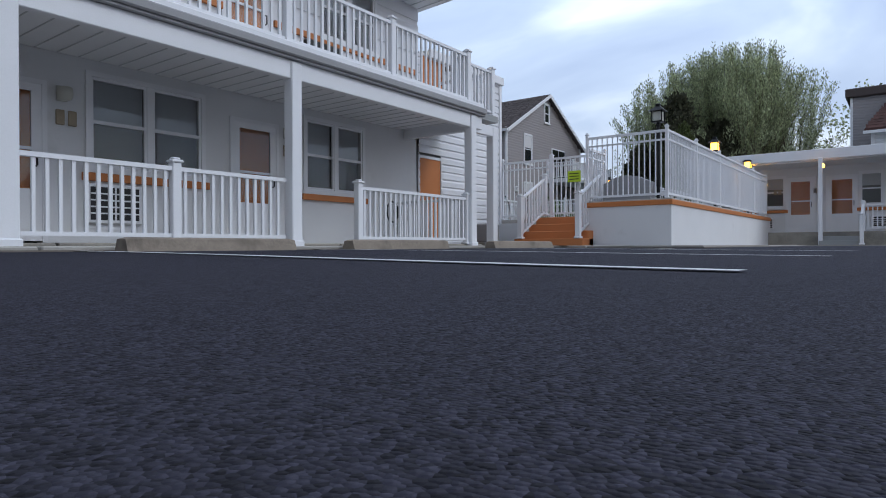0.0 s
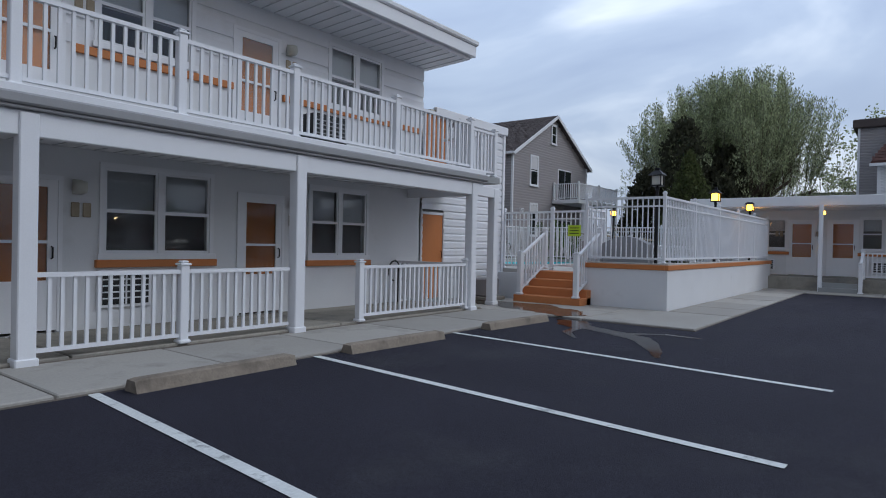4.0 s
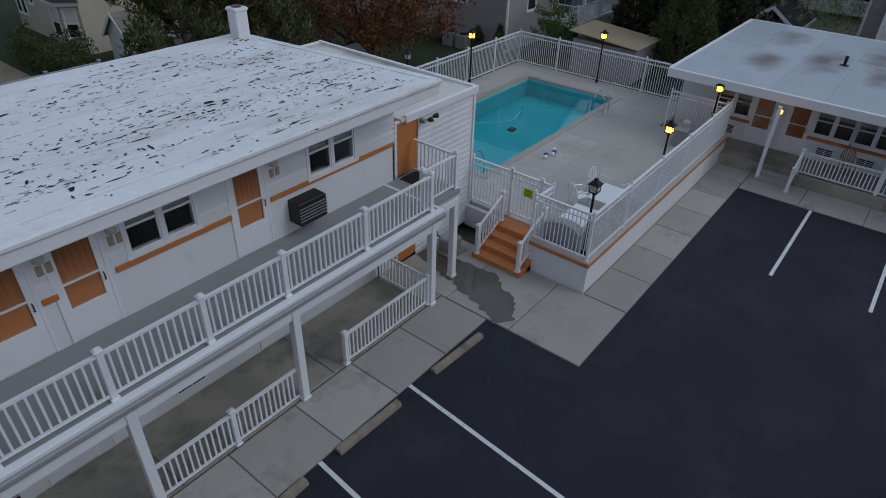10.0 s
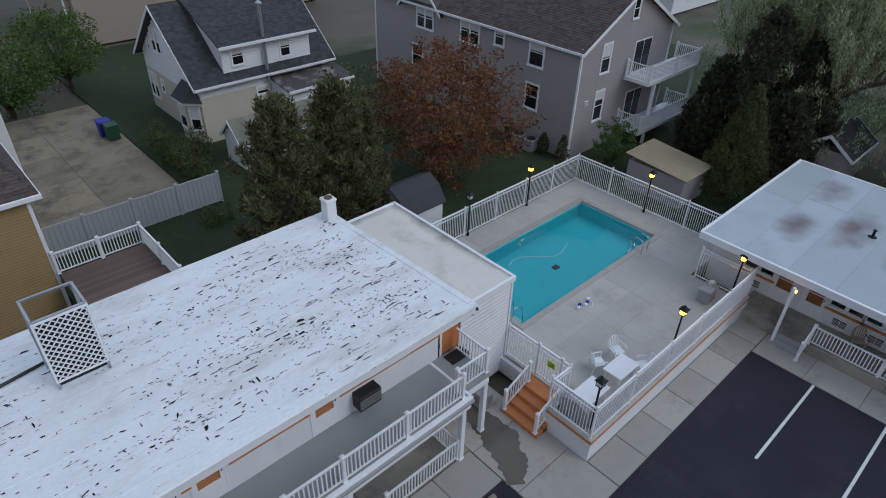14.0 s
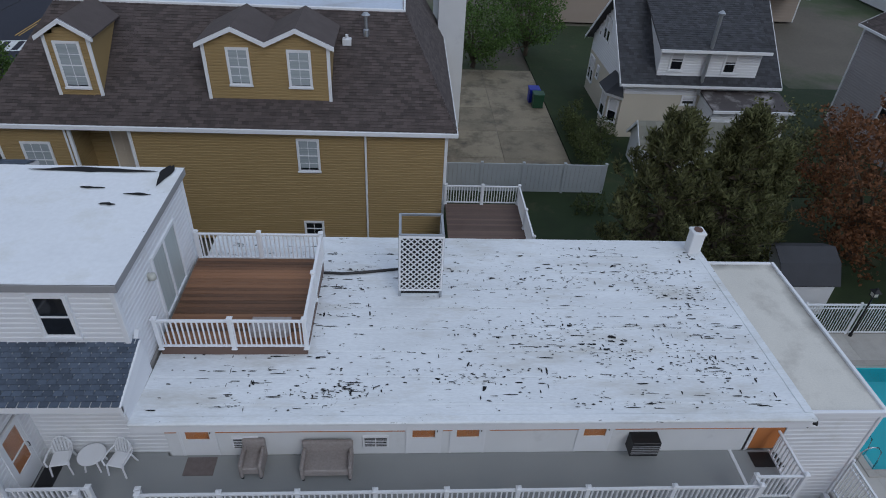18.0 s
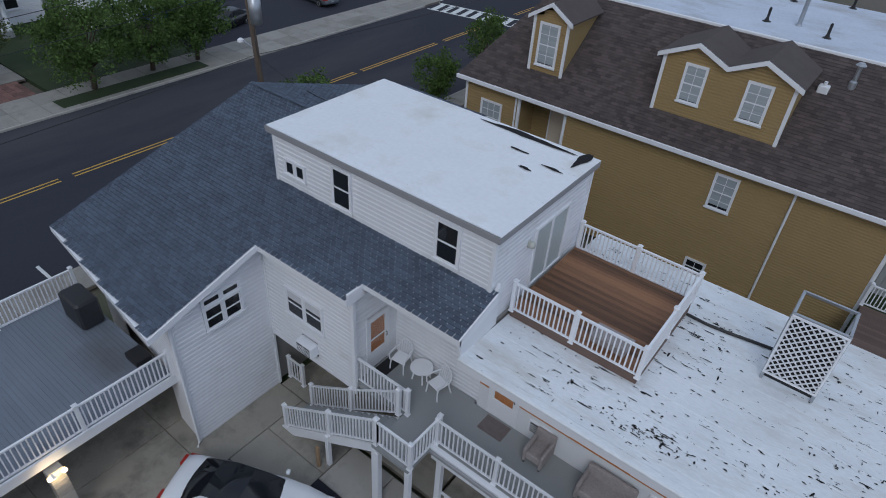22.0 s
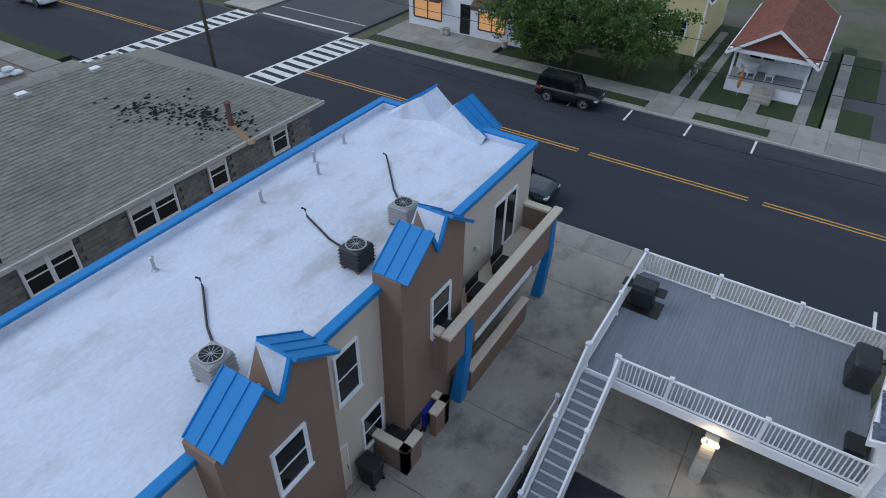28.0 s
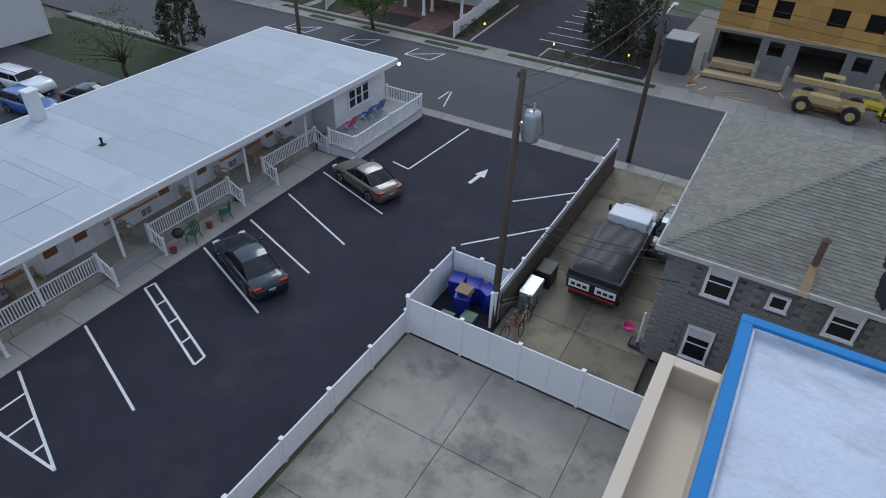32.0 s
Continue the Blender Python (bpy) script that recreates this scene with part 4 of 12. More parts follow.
for x in (7.6, 4.83, 2.3, -0.6, -3.4):
    line((x, 5.42), (x - 0.36, 0.38))
ar = Geo()
ar.v = [(x, y, dip(x, y) + 0.007) for x, y in ((15.17, -27.8), (14.95, -27.8), (14.86, -28.8), (14.62, -28.75), (14.88, -29.75), (15.28, -28.85), (15.08, -28.85))]
ar.f = [(0, 1, 2, 6), (3, 4, 5, 6), (2, 3, 6)]
solid("arrow_marking", ar, M["paint"], "white painted direction arrow on asphalt", "marking")
for y in (-14.2, -10.3, -6.43, -2.46):
    line((-38.45, y), (-36.6, y), 0.12, -0.12, label="short white kerbside bay tick", nm="bay_tick", grp="bay ticks")
line((-25.0, 4.7), (-23.7, 4.7), 0.14, -0.12, label="short white kerbside bay tick", nm="bay_tick", grp="bay ticks")
for a, b in ((-33.0, -11.2), (-10.5, -1.6), (-0.86, 8.7), (9.4, 19.4), (20.1, 30.2), (30.8, 39.8), (40.8, 46.2), (52, 90), (-70, -47)):
    for x in (-31.35, -31.05):
        line((x, a), (x, b), 0.1, -0.12, "yellowline", "double yellow centre line", "centre_line", "centre lines")


def crosswalk(c, d, n, step, length, width):
    """Zebra bars: start c, direction d of the crossing, bars run along the traffic."""
    d = Vector((*d, 0)).normalized()
    s = Vector((-d.y, d.x, 0))
    for i in range(n):
        m = Vector((*c, 0)) + d * step * i
        line((m - s * length / 2).xy, (m + s * length / 2).xy, width, -0.12, label="white zebra crossing bar", nm="crossing_bar", grp="crossing bars")
    a = Vector((*c, 0)) - d * 0.6
    b = a + d * (step * (n - 1) + 1.2)
    for k in (-1, 1):
        e = s * k * (length / 2 + 0.1)
        line((a + e).xy, (b + e).xy, 0.2, -0.118, label="white edge line of the zebra crossing", nm="crossing_edge", grp="crossing edges")


crosswalk((-38.4, -33.6), (1, -0.05), 14, 1.05, 2.4, 0.58)
crosswalk((-38.4, -46.5), (1, 0), 15, 1.05, 2.0, 0.58)
crosswalk((-37.7, 48.3), (1, 0.17), 14, 1.05, 2.2, 0.55)
solid("road_north", Geo().box(-120, 49.85, -0.3, -38.5, 58.5, -0.118), M["road"], "grey asphalt of the next cross street", kind="structure")
for x in (-38.95, -41.1, -42.95):
    line((x, 50.0), (x, 58.0), 0.16, -0.116, label="white crossing line of the next street", nm="crossing_edge", grp="crossing edges")
slabs("pavement_north", -75, 58.6, -38.6, 61.0, 14, 1, 0.0, M["pavement"], "concrete pavement beyond the next cross street")
for x, y, c in ((-43.2, 60.4, "car_blue"), (-42.5, 60.8, "redpaint")):
    t = thing("news_box", "upright street vending box on the far pavement", "vending box", "street boxes", at=(x, y, 0.0))
    part("case", Geo().soft(-0.25, -0.25, 0.25, 0.25, 0.25, 1.15, 0.03), M[c], t)
    part("pedestal", Geo().soft(-0.08, -0.08, 0.0, 0.08, 0.08, 0.25, 0.01), M["black"], t)
    part("hood", Geo().soft(-0.26, -0.26, 1.15, 0.26, 0.26, 1.3, 0.05), M["white"], t)
for dx, dy in ((12.4, 0.4), (6.3, 0.2), (0.0, 0.0)):
    a_, b_, c_, d_ = (29.2 + dx, -42.85 + dy), (26.8 + dx, -42.8 + dy), (26.5 + dx, -44.75 + dy), (29.0 + dx, -44.6 + dy)
    for p_, q_ in ((a_, b_), (b_, c_), (d_, a_), (a_, c_)):
        line(p_, q_, 0.12, -0.12, label="white crossed box marking on the side street", nm="box_marking", grp="street markings")
for p_, q_ in (((22.4, -36.8), (22.42, -38.3)), ((22.25, -38.38), (21.45, -35.9))):
    line(p_, q_, 0.1, -0.12, label="faded white stroke on the side street", nm="box_marking", grp="street markings")
line((-39.4, -35.2), (-39.4, -45), 0.3, -0.12, nm="stop_line")
line((-41.8, -35.2), (-41.8, -45), 0.12, -0.12, nm="stop_line")
line((8.29, -11.69), (8.43, -16.13), 0.12, -0.016, "pavement", label="worn pale stripe on the old driveway", nm="drive_stripe", grp="drive stripes")
# wheel stops
ws = Geo().add([(-0.9, -0.11, 0), (0.9, -0.11, 0), (0.9, 0.11, 0), (-0.9, 0.11, 0), (-0.9, -0.07, 0.11), (0.9, -0.07, 0.11), (0.9, 0.07, 0.11), (-0.9, 0.07, 0.11), (-0.84, -0.05, 0.125), (0.84, -0.05, 0.125), (0.84, 0.05, 0.125), (-0.84, 0.05, 0.125)],
               [(0, 1, 5, 4), (1, 2, 6, 5), (2, 3, 7, 6), (3, 0, 4, 7), (8, 9, 10, 11), (4, 5, 9, 8), (5, 6, 10, 9), (6, 7, 11, 10), (7, 4, 8, 11), (3, 2, 1, 0)])
first = solid("wheel_stop", ws, M["oldstone"], "chipped pale concrete wheel stop on asphalt", "wheel stop", "wheel stops")
first.matrix_basis = pose(6.13, 5.28, -0.03, 0, 0, -2)
for x, y, r in ((9.17, 5.22, -3), (3.45, 5.28, 1), (0.6, 5.28, 0), (-2.15, 5.28, 1)):
    copy_thing(first, pose(x, y, -0.03, 0, 0, r))



def blot(cx, cy, rx, ry, seed, n=36):
    rng = random.Random(seed)
    ph = [rng.uniform(0, 6.28) for _ in range(5)]
    return [(cx + rx * (1 + 0.22 * math.sin(2 * a + ph[0]) + 0.16 * math.sin(3 * a + ph[1]) + 0.1 * math.sin(5 * a + ph[2]) + 0.05 * math.sin(9 * a + ph[3])) * math.cos(a),
             cy + ry * (1 + 0.22 * math.sin(2 * a + ph[1]) + 0.16 * math.sin(3 * a + ph[2]) + 0.1 * math.sin(5 * a + ph[3]) + 0.05 * math.sin(9 * a + ph[4])) * math.sin(a)) for a in (2 * math.pi * i / n for i in range(n))]


def streak(pts, w, seed, lift):
    """A ragged run of water along a line: widths w at its points."""
    rng = random.Random(seed)
    le, ri, run, sa, sb, n = [], [], [], 1.0, 1.0, 10
    for k in range(len(pts) - 1):
        for i in range(n):
            f = i / n
            run.append([pts[k][c] + (pts[k + 1][c] - pts[k][c]) * f for c in (0, 1)] + [(w[k] + (w[k + 1] - w[k]) * f) * 0.5])
    for k, (x, y, ww) in enumerate(run):
        p, q = run[max(0, k - 7)], run[min(len(run) - 1, k + 7)]
        dx, dy = q[0] - p[0], q[1] - p[1]
        d = math.hypot(dx, dy)
        sa, sb = 0.75 * sa + 0.25 * rng.uniform(0.3, 1.7), 0.75 * sb + 0.25 * rng.uniform(0.3, 1.7)
        le.append((x - dy / d * ww * sa, y + dx / d * ww * sa))
        ri.append((x + dy / d * ww * sb, y - dx / d * ww * sb))
    g = Geo()
    g.v = [(x, y, lift(x, y)) for p in zip(le, ri) for x, y in p]
    g.f = [(2 * k, 2 * k + 1, 2 * k + 3, 2 * k + 2) for k in range(len(le) - 1)]
    return g


wp = thing("wet_patch", "wet stain of running water on the concrete apron", "stain")
part("run", streak([(11.95, 8.8), (11.92, 7.6), (11.75, 6.5), (11.35, 5.6), (10.85, 4.9)], [0.5, 0.9, 1.2, 1.15, 0.5], 4, lambda x, y: 0.024), M["wet"], wp)
for pts, w, sd in (([(10.6, 4.9), (9.9, 4.5), (9.6, 3.8), (9.25, 3.1), (8.4, 2.6), (7.7, 2.3)], [0.5, 0.55, 0.28, 0.34, 0.2, 0.06], 2),
                   ([(9.75, 4.3), (9.0, 4.2), (8.5, 3.8)], [0.25, 0.16, 0.05], 7), ([(9.5, 3.5), (9.95, 2.9), (9.9, 2.3)], [0.2, 0.12, 0.04], 8)):
    solid("puddle", streak(pts, w, sd, lambda x, y: dip(x, y) + 0.006), M["puddle"], "thin run of standing water on dark asphalt", "puddle", "puddles")


# ---------------------------------------------------------------- the two-storey motel wing
motel = thing("motel_building", "white two-storey motel wing with orange bands, doors and a flat roof", "building")
YU, YL, X0, X1 = 8.9, 8.9, -5.2, 10.95
up_win = [(3.8, 4.08, 1.38, 1.12), (8.1, 4.02, 1.42, 1.14), (-0.5, 4.02, 1.5, 1.12), (-3.9, 4.02, 1.5, 1.12)]
up_door = [(2.45, 0.86), (5.99, 0.86), (1.24, 0.86), (-4.8, 0.86)]
lo_win = [(3.91, 1.12, 1.64, 1.22), (7.68, 1.08, 1.47, 1.28), (-0.5, 1.1, 1.5, 1.24), (-3.9, 1.1, 1.5, 1.24)]
lo_door = [(2.45, 0.86), (6.13, 0.86), (1.2, 0.86), (-4.8, 0.86)]
hu = [(x - X0, x - X0 + w, z, z + h) for x, z, w, h in up_win] + [(x - X0, x - X0 + w, 2.87, 4.95) for x, w in up_door]
hl = [(x - X0, x - X0 + w, z, z + h) for x, z, w, h in lo_win] + [(x - X0, x - X0 + w, 0.06, 2.16) for x, w in lo_door]
part("upper_wall", hole_wall((X0, YU), (X1, YU), 2.6, 5.46, 0.16, hu), M["stucco"], motel, "white panel wall")
part("lower_wall", hole_wall((X0, YL), (X1, YL), -0.05, 2.6, 0.16, hl), M["stucco"], motel, "white rendered wall")
# broad boards over the upper half of the upper wall
for z in (3.98, 4.35, 4.72, 5.09):
    zt, cut = min(z + 0.37, 5.45), [0.0]
    for h in sorted(hu):
        if h[2] < zt - 1e-4 and h[3] > z + 1e-4:
            cut += [h[0], h[1]]
    cut.append(X1 - X0)
    for p, q in zip(cut[::2], cut[1::2]):
        part("clapboard", lap_wall((X0 + p, YU - 0.002), (X0 + q, YU - 0.002), z, zt, 0.37, 0.02), M["siding"], motel)
spans = [(-5.2, -4.86), (-3.88, 1.18), (2.16, 2.46), (3.44, 5.96), (6.94, 10.9)]
for a, b in spans:
    part("sill_band", Geo().soft(a + 0.02, YU - 0.05, 3.86, b - 0.02, YU, 3.975, 0.006), M["orange"], motel, "orange-painted sill band")
for x, z, w, h in lo_win:
    part("sill_band", Geo().soft(x - 0.12, YL - 0.07, z - 0.2, x + w + 0.12, YL, z - 0.09, 0.006), M["orange"], motel, "orange-painted sill band")
for x, z, w, h in up_win:
    window(motel, (x, YU, z), 0, w, h, 2, True, blind=0.52)
for x, z, w, h in lo_win:
    window(motel, (x, YL, z), 0, w, h, 2, True, blind=0.5)
    part("drape", Geo().box(x - 0.02, YL + 0.13, z - 0.02, x + w + 0.02, YL + 0.15, z + h + 0.02), M["drape"], motel, "dark drawn curtain")
for x, w in up_door:
    storm_door(motel, (x, YU, 2.87), 0, w, 2.02)
    room_number(motel, (x + w + 0.16, YU - 0.02, 4.42), 0)
    wall_lamp(motel, (x + w + 0.24, YU, 4.72), 0)
for x, w in lo_door:
    storm_door(motel, (x, YL, 0.08), 0, w, 2.02)
    room_number(motel, (x + w + 0.16, YL - 0.01, 1.62), 0)
    wall_lamp(motel, (x + w + 0.24, YL, 1.95), 0)
wall_ac(motel, (3.82, YL, 0.34), 0, 0.78, 0.55)
wall_ac(motel, (-0.1, YL, 0.25), 0, 0.8, 0.6)
wall_ac(motel, (0.0, YU, 3.2), 0, 0.72, 0.45)
wall_ac(motel, (-3.5, YU, 3.2), 0, 0.72, 0.45)
wall_ac(motel, (7.4, YU, 3.14), 0, 0.8, 0.57, 0.4, True)
EW = [(YU + 0.16, -0.05), (15.0, -0.05), (15.0, 5.1), (YU + 0.16, 5.4)]
part("end_wall", Geo().extrude([(X1 - 0.16, a, b) for a, b in EW], (0.16, 0, 0)), M["stucco"], motel)
part("end_wall", Geo().extrude([(X0, a, b) for a, b in EW], (0.16, 0, 0)), M["stucco"], motel)
part("back_wall", Geo().box(X0 + 0.16, 14.84, -0.05, X1 - 0.16, 15.0, 5.1), M["stucco"], motel)
part("room_wall", Geo().box(X0 + 0.16, 11.4, 0, X1 - 0.16, 11.5, 5.24), M["wallroom"], motel)
part("floor_slab", Geo().box(X0 + 0.16, YU + 0.16, 2.5, X1 - 0.16, 14.9, 2.62), M["wallroom"], motel)
FALL = 0.047
part("soffit", Geo().extrude([(-5.2, 7.72, 5.44), (-5.2, 15.55, 5.44 - FALL * 7.83), (-5.2, 15.55, 5.5 - FALL * 7.83), (-5.2, 7.72, 5.5)], (16.32, 0, 0)), M["white"], motel)
sg = Geo()
for k in range(62):
    sg.extrude([(-5.1 + k * 0.263, 7.76, 5.426), (-5.1 + k * 0.263, 8.88, 5.373), (-5.1 + k * 0.263, 8.88, 5.39), (-5.1 + k * 0.263, 7.76, 5.442)], (0.012, 0, 0))
part("soffit_joint", sg, M["groove"], motel)
part("fascia", Geo().soft(-5.22, 7.62, 5.5, 11.22, 7.72, 5.74, 0.01), M["white"], motel, "white metal fascia")
part("fascia", Geo().extrude([(11.12, 7.72, 5.5), (11.12, 15.6, 5.13), (11.12, 15.6, 5.37), (11.12, 7.72, 5.74)], (0.1, 0, 0)), M["white"], motel, "white metal fascia")
part("fascia", Geo().soft(-5.22, 15.55, 5.13, 11.12, 15.63, 5.37, 0.01), M["white"], motel, "white metal fascia")
part("roof_edge", Geo().soft(-5.22, 7.57, 5.74, 11.27, 7.82, 5.86, 0.03), M["roofwhite"], motel)
part("roof_edge", Geo().extrude([(11.05, 7.82, 5.74), (11.05, 15.65, 5.37), (11.05, 15.65, 5.48), (11.05, 7.82, 5.85)], (0.22, 0, 0)), M["roofwhite"], motel)
rg = Geo()
nx, ny = 66, 30
for j in range(ny + 1):
    for i in range(nx + 1):
        x, y = -5.2 + 16.36 * i / nx, 7.8 + 7.85 * j / ny
        rg.v.append((x, y, 5.83 - FALL * (y - 7.8) + 0.02 * noise.noise(Vector((x * 0.5, y * 0.9, 3))) + 0.012 * noise.noise(Vector((x * 2.5, y * 5, 7)))))
rg.f = [(j * (nx + 1) + i, j * (nx + 1) + i + 1, (j + 1) * (nx + 1) + i + 1, (j + 1) * (nx + 1) + i) for j in range(ny) for i in range(nx)]
part("roof", rg, M["roofwhite"], motel, "white coated flat roof with black bare spots", True)
fk, frng = Geo(), random.Random(77)
for k in range(1500):
    x, y = frng.uniform(-4.9, 10.9), 8.0 + 0.44 * int(frng.uniform(0, 16.8)) + frng.gauss(0, 0.06)
    if noise.noise(Vector((x * 0.35, y * 0.5, 11))) + frng.uniform(-0.25, 0.25) < 0.08:
        continue
    ln, wd = 0.03 + 0.22 * frng.random() ** 3, frng.uniform(0.008, 0.03)
    if frng.random() < 0.2:
        ln, wd = wd, ln * 0.6
    zf = 5.843 - FALL * (y - 7.8) + 0.02 * noise.noise(Vector((x * 0.5, y * 0.9, 3))) + 0.012 * noise.noise(Vector((x * 2.5, y * 5, 7)))
    b = len(fk.v)
    for i in range(7):
        a, q = i * 6.283 / 7, frng.uniform(0.55, 1.1)
        fk.v.append((x + ln * q * math.cos(a), y + wd * q * math.sin(a), zf))
    fk.f.append(tuple(range(b, b + 7)))
part("bare_patch", fk, M["tar"], motel, "black spots where the white coating has flaked off", kind="stuff")
part("roof_core", Geo().extrude([(-5.2, 7.72, 5.51), (-5.2, 15.55, 5.51 - FALL * 7.83), (-5.2, 15.55, 5.78 - FALL * 7.83), (-5.2, 7.72, 5.78)], (16.32, 0, 0)), M["white"], motel)
# chimney
ch = thing("chimney", "white-painted square brick chimney on the flat roof", "chimney")
part("shaft", Geo().soft(10.77, 14.85, 5.1, 11.19, 15.27, 6.28, 0.03).soft(10.74, 14.82, 6.23, 11.22, 15.3, 6.34, 0.03), M["stucco"], ch)
part("flue", Geo().lathe(10.98, 15.06, [(0.14, 6.32), (0.15, 6.38), (0.11, 6.39)], 10), M["rust"], ch, "dark rusty flue")
# roof patches: bare black strips that follow the roofing lines
rng = random.Random(5)
pg = Geo()
hubs = [(2.6, 9.1, 0.5), (9.3, 9.6, 0.7), (9.9, 12.6, 0.6), (5.6, 11.0, 0.9), (-0.3, 8.6, 0.4), (7.2, 10.0, 0.8), (5.0, 13.2, 0.9), (8.6, 13.6, 0.8)]
seams = [8.15 + 0.93 * k for k in range(8) if k < 8 and 8.15 + 0.93 * k < 15.0]


def roof_z(x, y):
    return 5.83 - FALL * (y - 7.8) + 0.02 * noise.noise(Vector((x * 0.5, y * 0.9, 3))) + 0.012 * noise.noise(Vector((x * 2.5, y * 5, 7)))


for k in range(2300):
    q = rng.random()
    if q < 0.32:
        hx, hy, hs_ = rng.choice(hubs)
        x, y = hx + rng.gauss(0, 1.2 * hs_), hy + rng.gauss(0, 0.4 * hs_)
    elif q < 0.72:
        x, y = rng.uniform(-4, 11), rng.choice(seams) + rng.gauss(0, 0.035)
        if noise.noise(Vector((x * 0.8, y * 3, 5))) < 0.0:
            continue
    else:
        x, y = rng.uniform(-4.5, 11), rng.uniform(8.0, 14.9)
        if noise.noise(Vector((x * 0.7, y * 0.9, 9))) < 0.05:
            continue
    if x < -1.2 and y > 9.5 or 0.8 < x < 2.4 and 12.2 < y < 13.8 or not (-4.8 < x < 11.0 and 7.95 < y < 14.95):
        continue
    L = rng.uniform(0.015, 0.08) * (2.2 if rng.random() < 0.07 else 1)
    W = L * rng.uniform(0.15, 0.5)
    ang = rng.gauss(0.0, 0.2) + (1.5 if rng.random() < 0.15 else 0)
    c_, s_ = math.cos(ang), math.sin(ang)
    b = len(pg.v)
    for i in range(9):
        a = 2 * math.pi * i / 9
        r = rng.uniform(0.35, 1.0)
        u, v = L * r * math.cos(a), W * r * math.sin(a)
        px, py = x + u * c_ - v * s_, y + u * s_ + v * c_
        pg.v.append((px, py, roof_z(px, py) + 0.012))
    pg.f.append(tuple(range(b, b + 9)))
for y in seams:
    sg = Geo()
    for i in range(82):
        x = -5.15 + 0.2 * i
        sg.v += [(x, y - 0.03, roof_z(x, y - 0.03) + 0.004), (x, y + 0.03, roof_z(x, y + 0.03) + 0.014)]
    sg.f = [(2 * i, 2 * i + 2, 2 * i + 3, 2 * i + 1) for i in range(81)]
    part("roof_seam", sg, M["roofwhite"], motel)
part("bare_spot", pg, M["tar"], motel, "black bare roofing spots", kind="stuff")

# balcony
bal = thing("balcony", "grey coated motel balcony floor on white beams and posts", "balcony")
for q in ((-5.3, 6.98, 10.5, 8.89), (10.5, 7.25, 11.72, 8.89), (-8.45, 7.2, -5.3, 9.0), (-6.6, 5.9, -5.3, 7.2)):
    part("floor", Geo().box(q[0], q[1], 2.72, q[2], q[3], 2.85), M["floorgrey"], bal, "grey coated floor")
part("soffit", Geo().box(-5.3, 7.02, 2.56, 10.45, 8.88, 2.6), M["white"], bal)
sj = Geo()
for k in range(60):
    sj.box(-5.2 + k * 0.263, 7.05, 2.55, -5.2 + k * 0.263 + 0.012, 8.86, 2.56)
part("soffit_joint", sj, M["groove"], bal)
part("beam", Geo().soft(-5.3, 6.9, 2.36, 10.55, 7.02, 2.62, 0.01).soft(10.43, 7.02, 2.36, 10.55, 8.88, 2.62, 0.01).soft(10.55, 7.25, 2.4, 11.72, 7.35, 2.62, 0.01), M["white"], bal)
part("gutter", Geo().soft(-5.35, 6.8, 2.66, 10.6, 6.93, 2.78, 0.02).soft(-5.35, 6.84, 2.62, 10.6, 6.92, 2.66, 0.01), M["grey"], bal, "grey metal gutter")
part("edge", Geo().soft(-5.35, 6.86, 2.78, 10.58, 7.02, 2.87, 0.01).soft(10.5, 7.0, 2.62, 10.6, 8.9, 2.87, 0.01), M["white"], bal)
for x, y, b in ((10.22, 6.96, 0.0), (5.78, 6.96, 0.0), (2.28, 6.96, 0.0), (-1.4, 6.96, 0.0), (-5.0, 6.96, 0), (11.6, 7.33, 0), (-6.45, 5.98, 0)):
    part("post", Geo().soft(x - 0.09, y - 0.09, b, x + 0.09, y + 0.09, 2.6, 0.012).soft(x - 0.11, y - 0.11, b, x + 0.11, y + 0.11, b + 0.1, 0.012), M["white"], bal)
railing("railing", [(x, 7.08) for x in (-5.27, -3.36, -1.47, 0.43, 2.2, 4.0, 5.78, 8.02, 10.3)], 2.86, "white vinyl balcony railing with capped posts", every=2.6, gap=0.13)
railing("railing", [(10.3, 7.08), (10.3, 7.36), (11.64, 7.36), (11.64, 8.8)], 2.86, "short white vinyl railing round the balcony end", every=2.4, ends=(False, False))
railing("railing", [(2.4, 7.0), (5.66, 7.0)], 0.05, "white vinyl porch railing between posts", h=0.93, ends=(False, False), every=1.7)
railing("railing", [(7.12, 7.0), (10.12, 7.0), (10.12, 8.8)], 0.05, "white vinyl porch railing round the corner", h=0.93, ends=(True, False), every=3.3)
railing("railing", [(-1.3, 7.0), (1.2, 7.0)], 0.05, "white vinyl porch railing between posts", h=0.93, ends=(False, True), every=2.6)
railing("railing", [(-4.9, 7.0), (-2.6, 7.0)], 0.05, "white vinyl porch railing between posts", h=0.93, ends=(False, True), every=2.6)

# annex
an = thing("annex", "white clapboard annex with a flat roof beside the motel", "annex")
ah = [(0.09, 0.95, 2.87, 4.42), (0.05, 0.85, 0.0, 2.05)]
part("core", Geo().box(10.96, 8.98, -0.05, 14.42, 15.5, 4.45), M["wallroom"], an)
part("clapboard_front", lap_wall((10.96, 8.9), (14.46, 8.9), 0.0, 4.4, 0.18, 0.022, ah), M["siding"], an)
part("side_boards", lap_wall((14.46, 8.9), (14.46, 15.55), 0.0, 4.4, 0.18, 0.022), M["siding"], an)
part("corner_board", Geo().soft(14.4, 8.84, 0, 14.5, 8.94, 4.42, 0.01), M["white"], an)
part("wall_back", Geo().box(10.96, 15.5, 0, 14.46, 15.56, 4.45).box(10.9, 8.9, 0, 10.96, 15.56, 4.45), M["siding"], an)
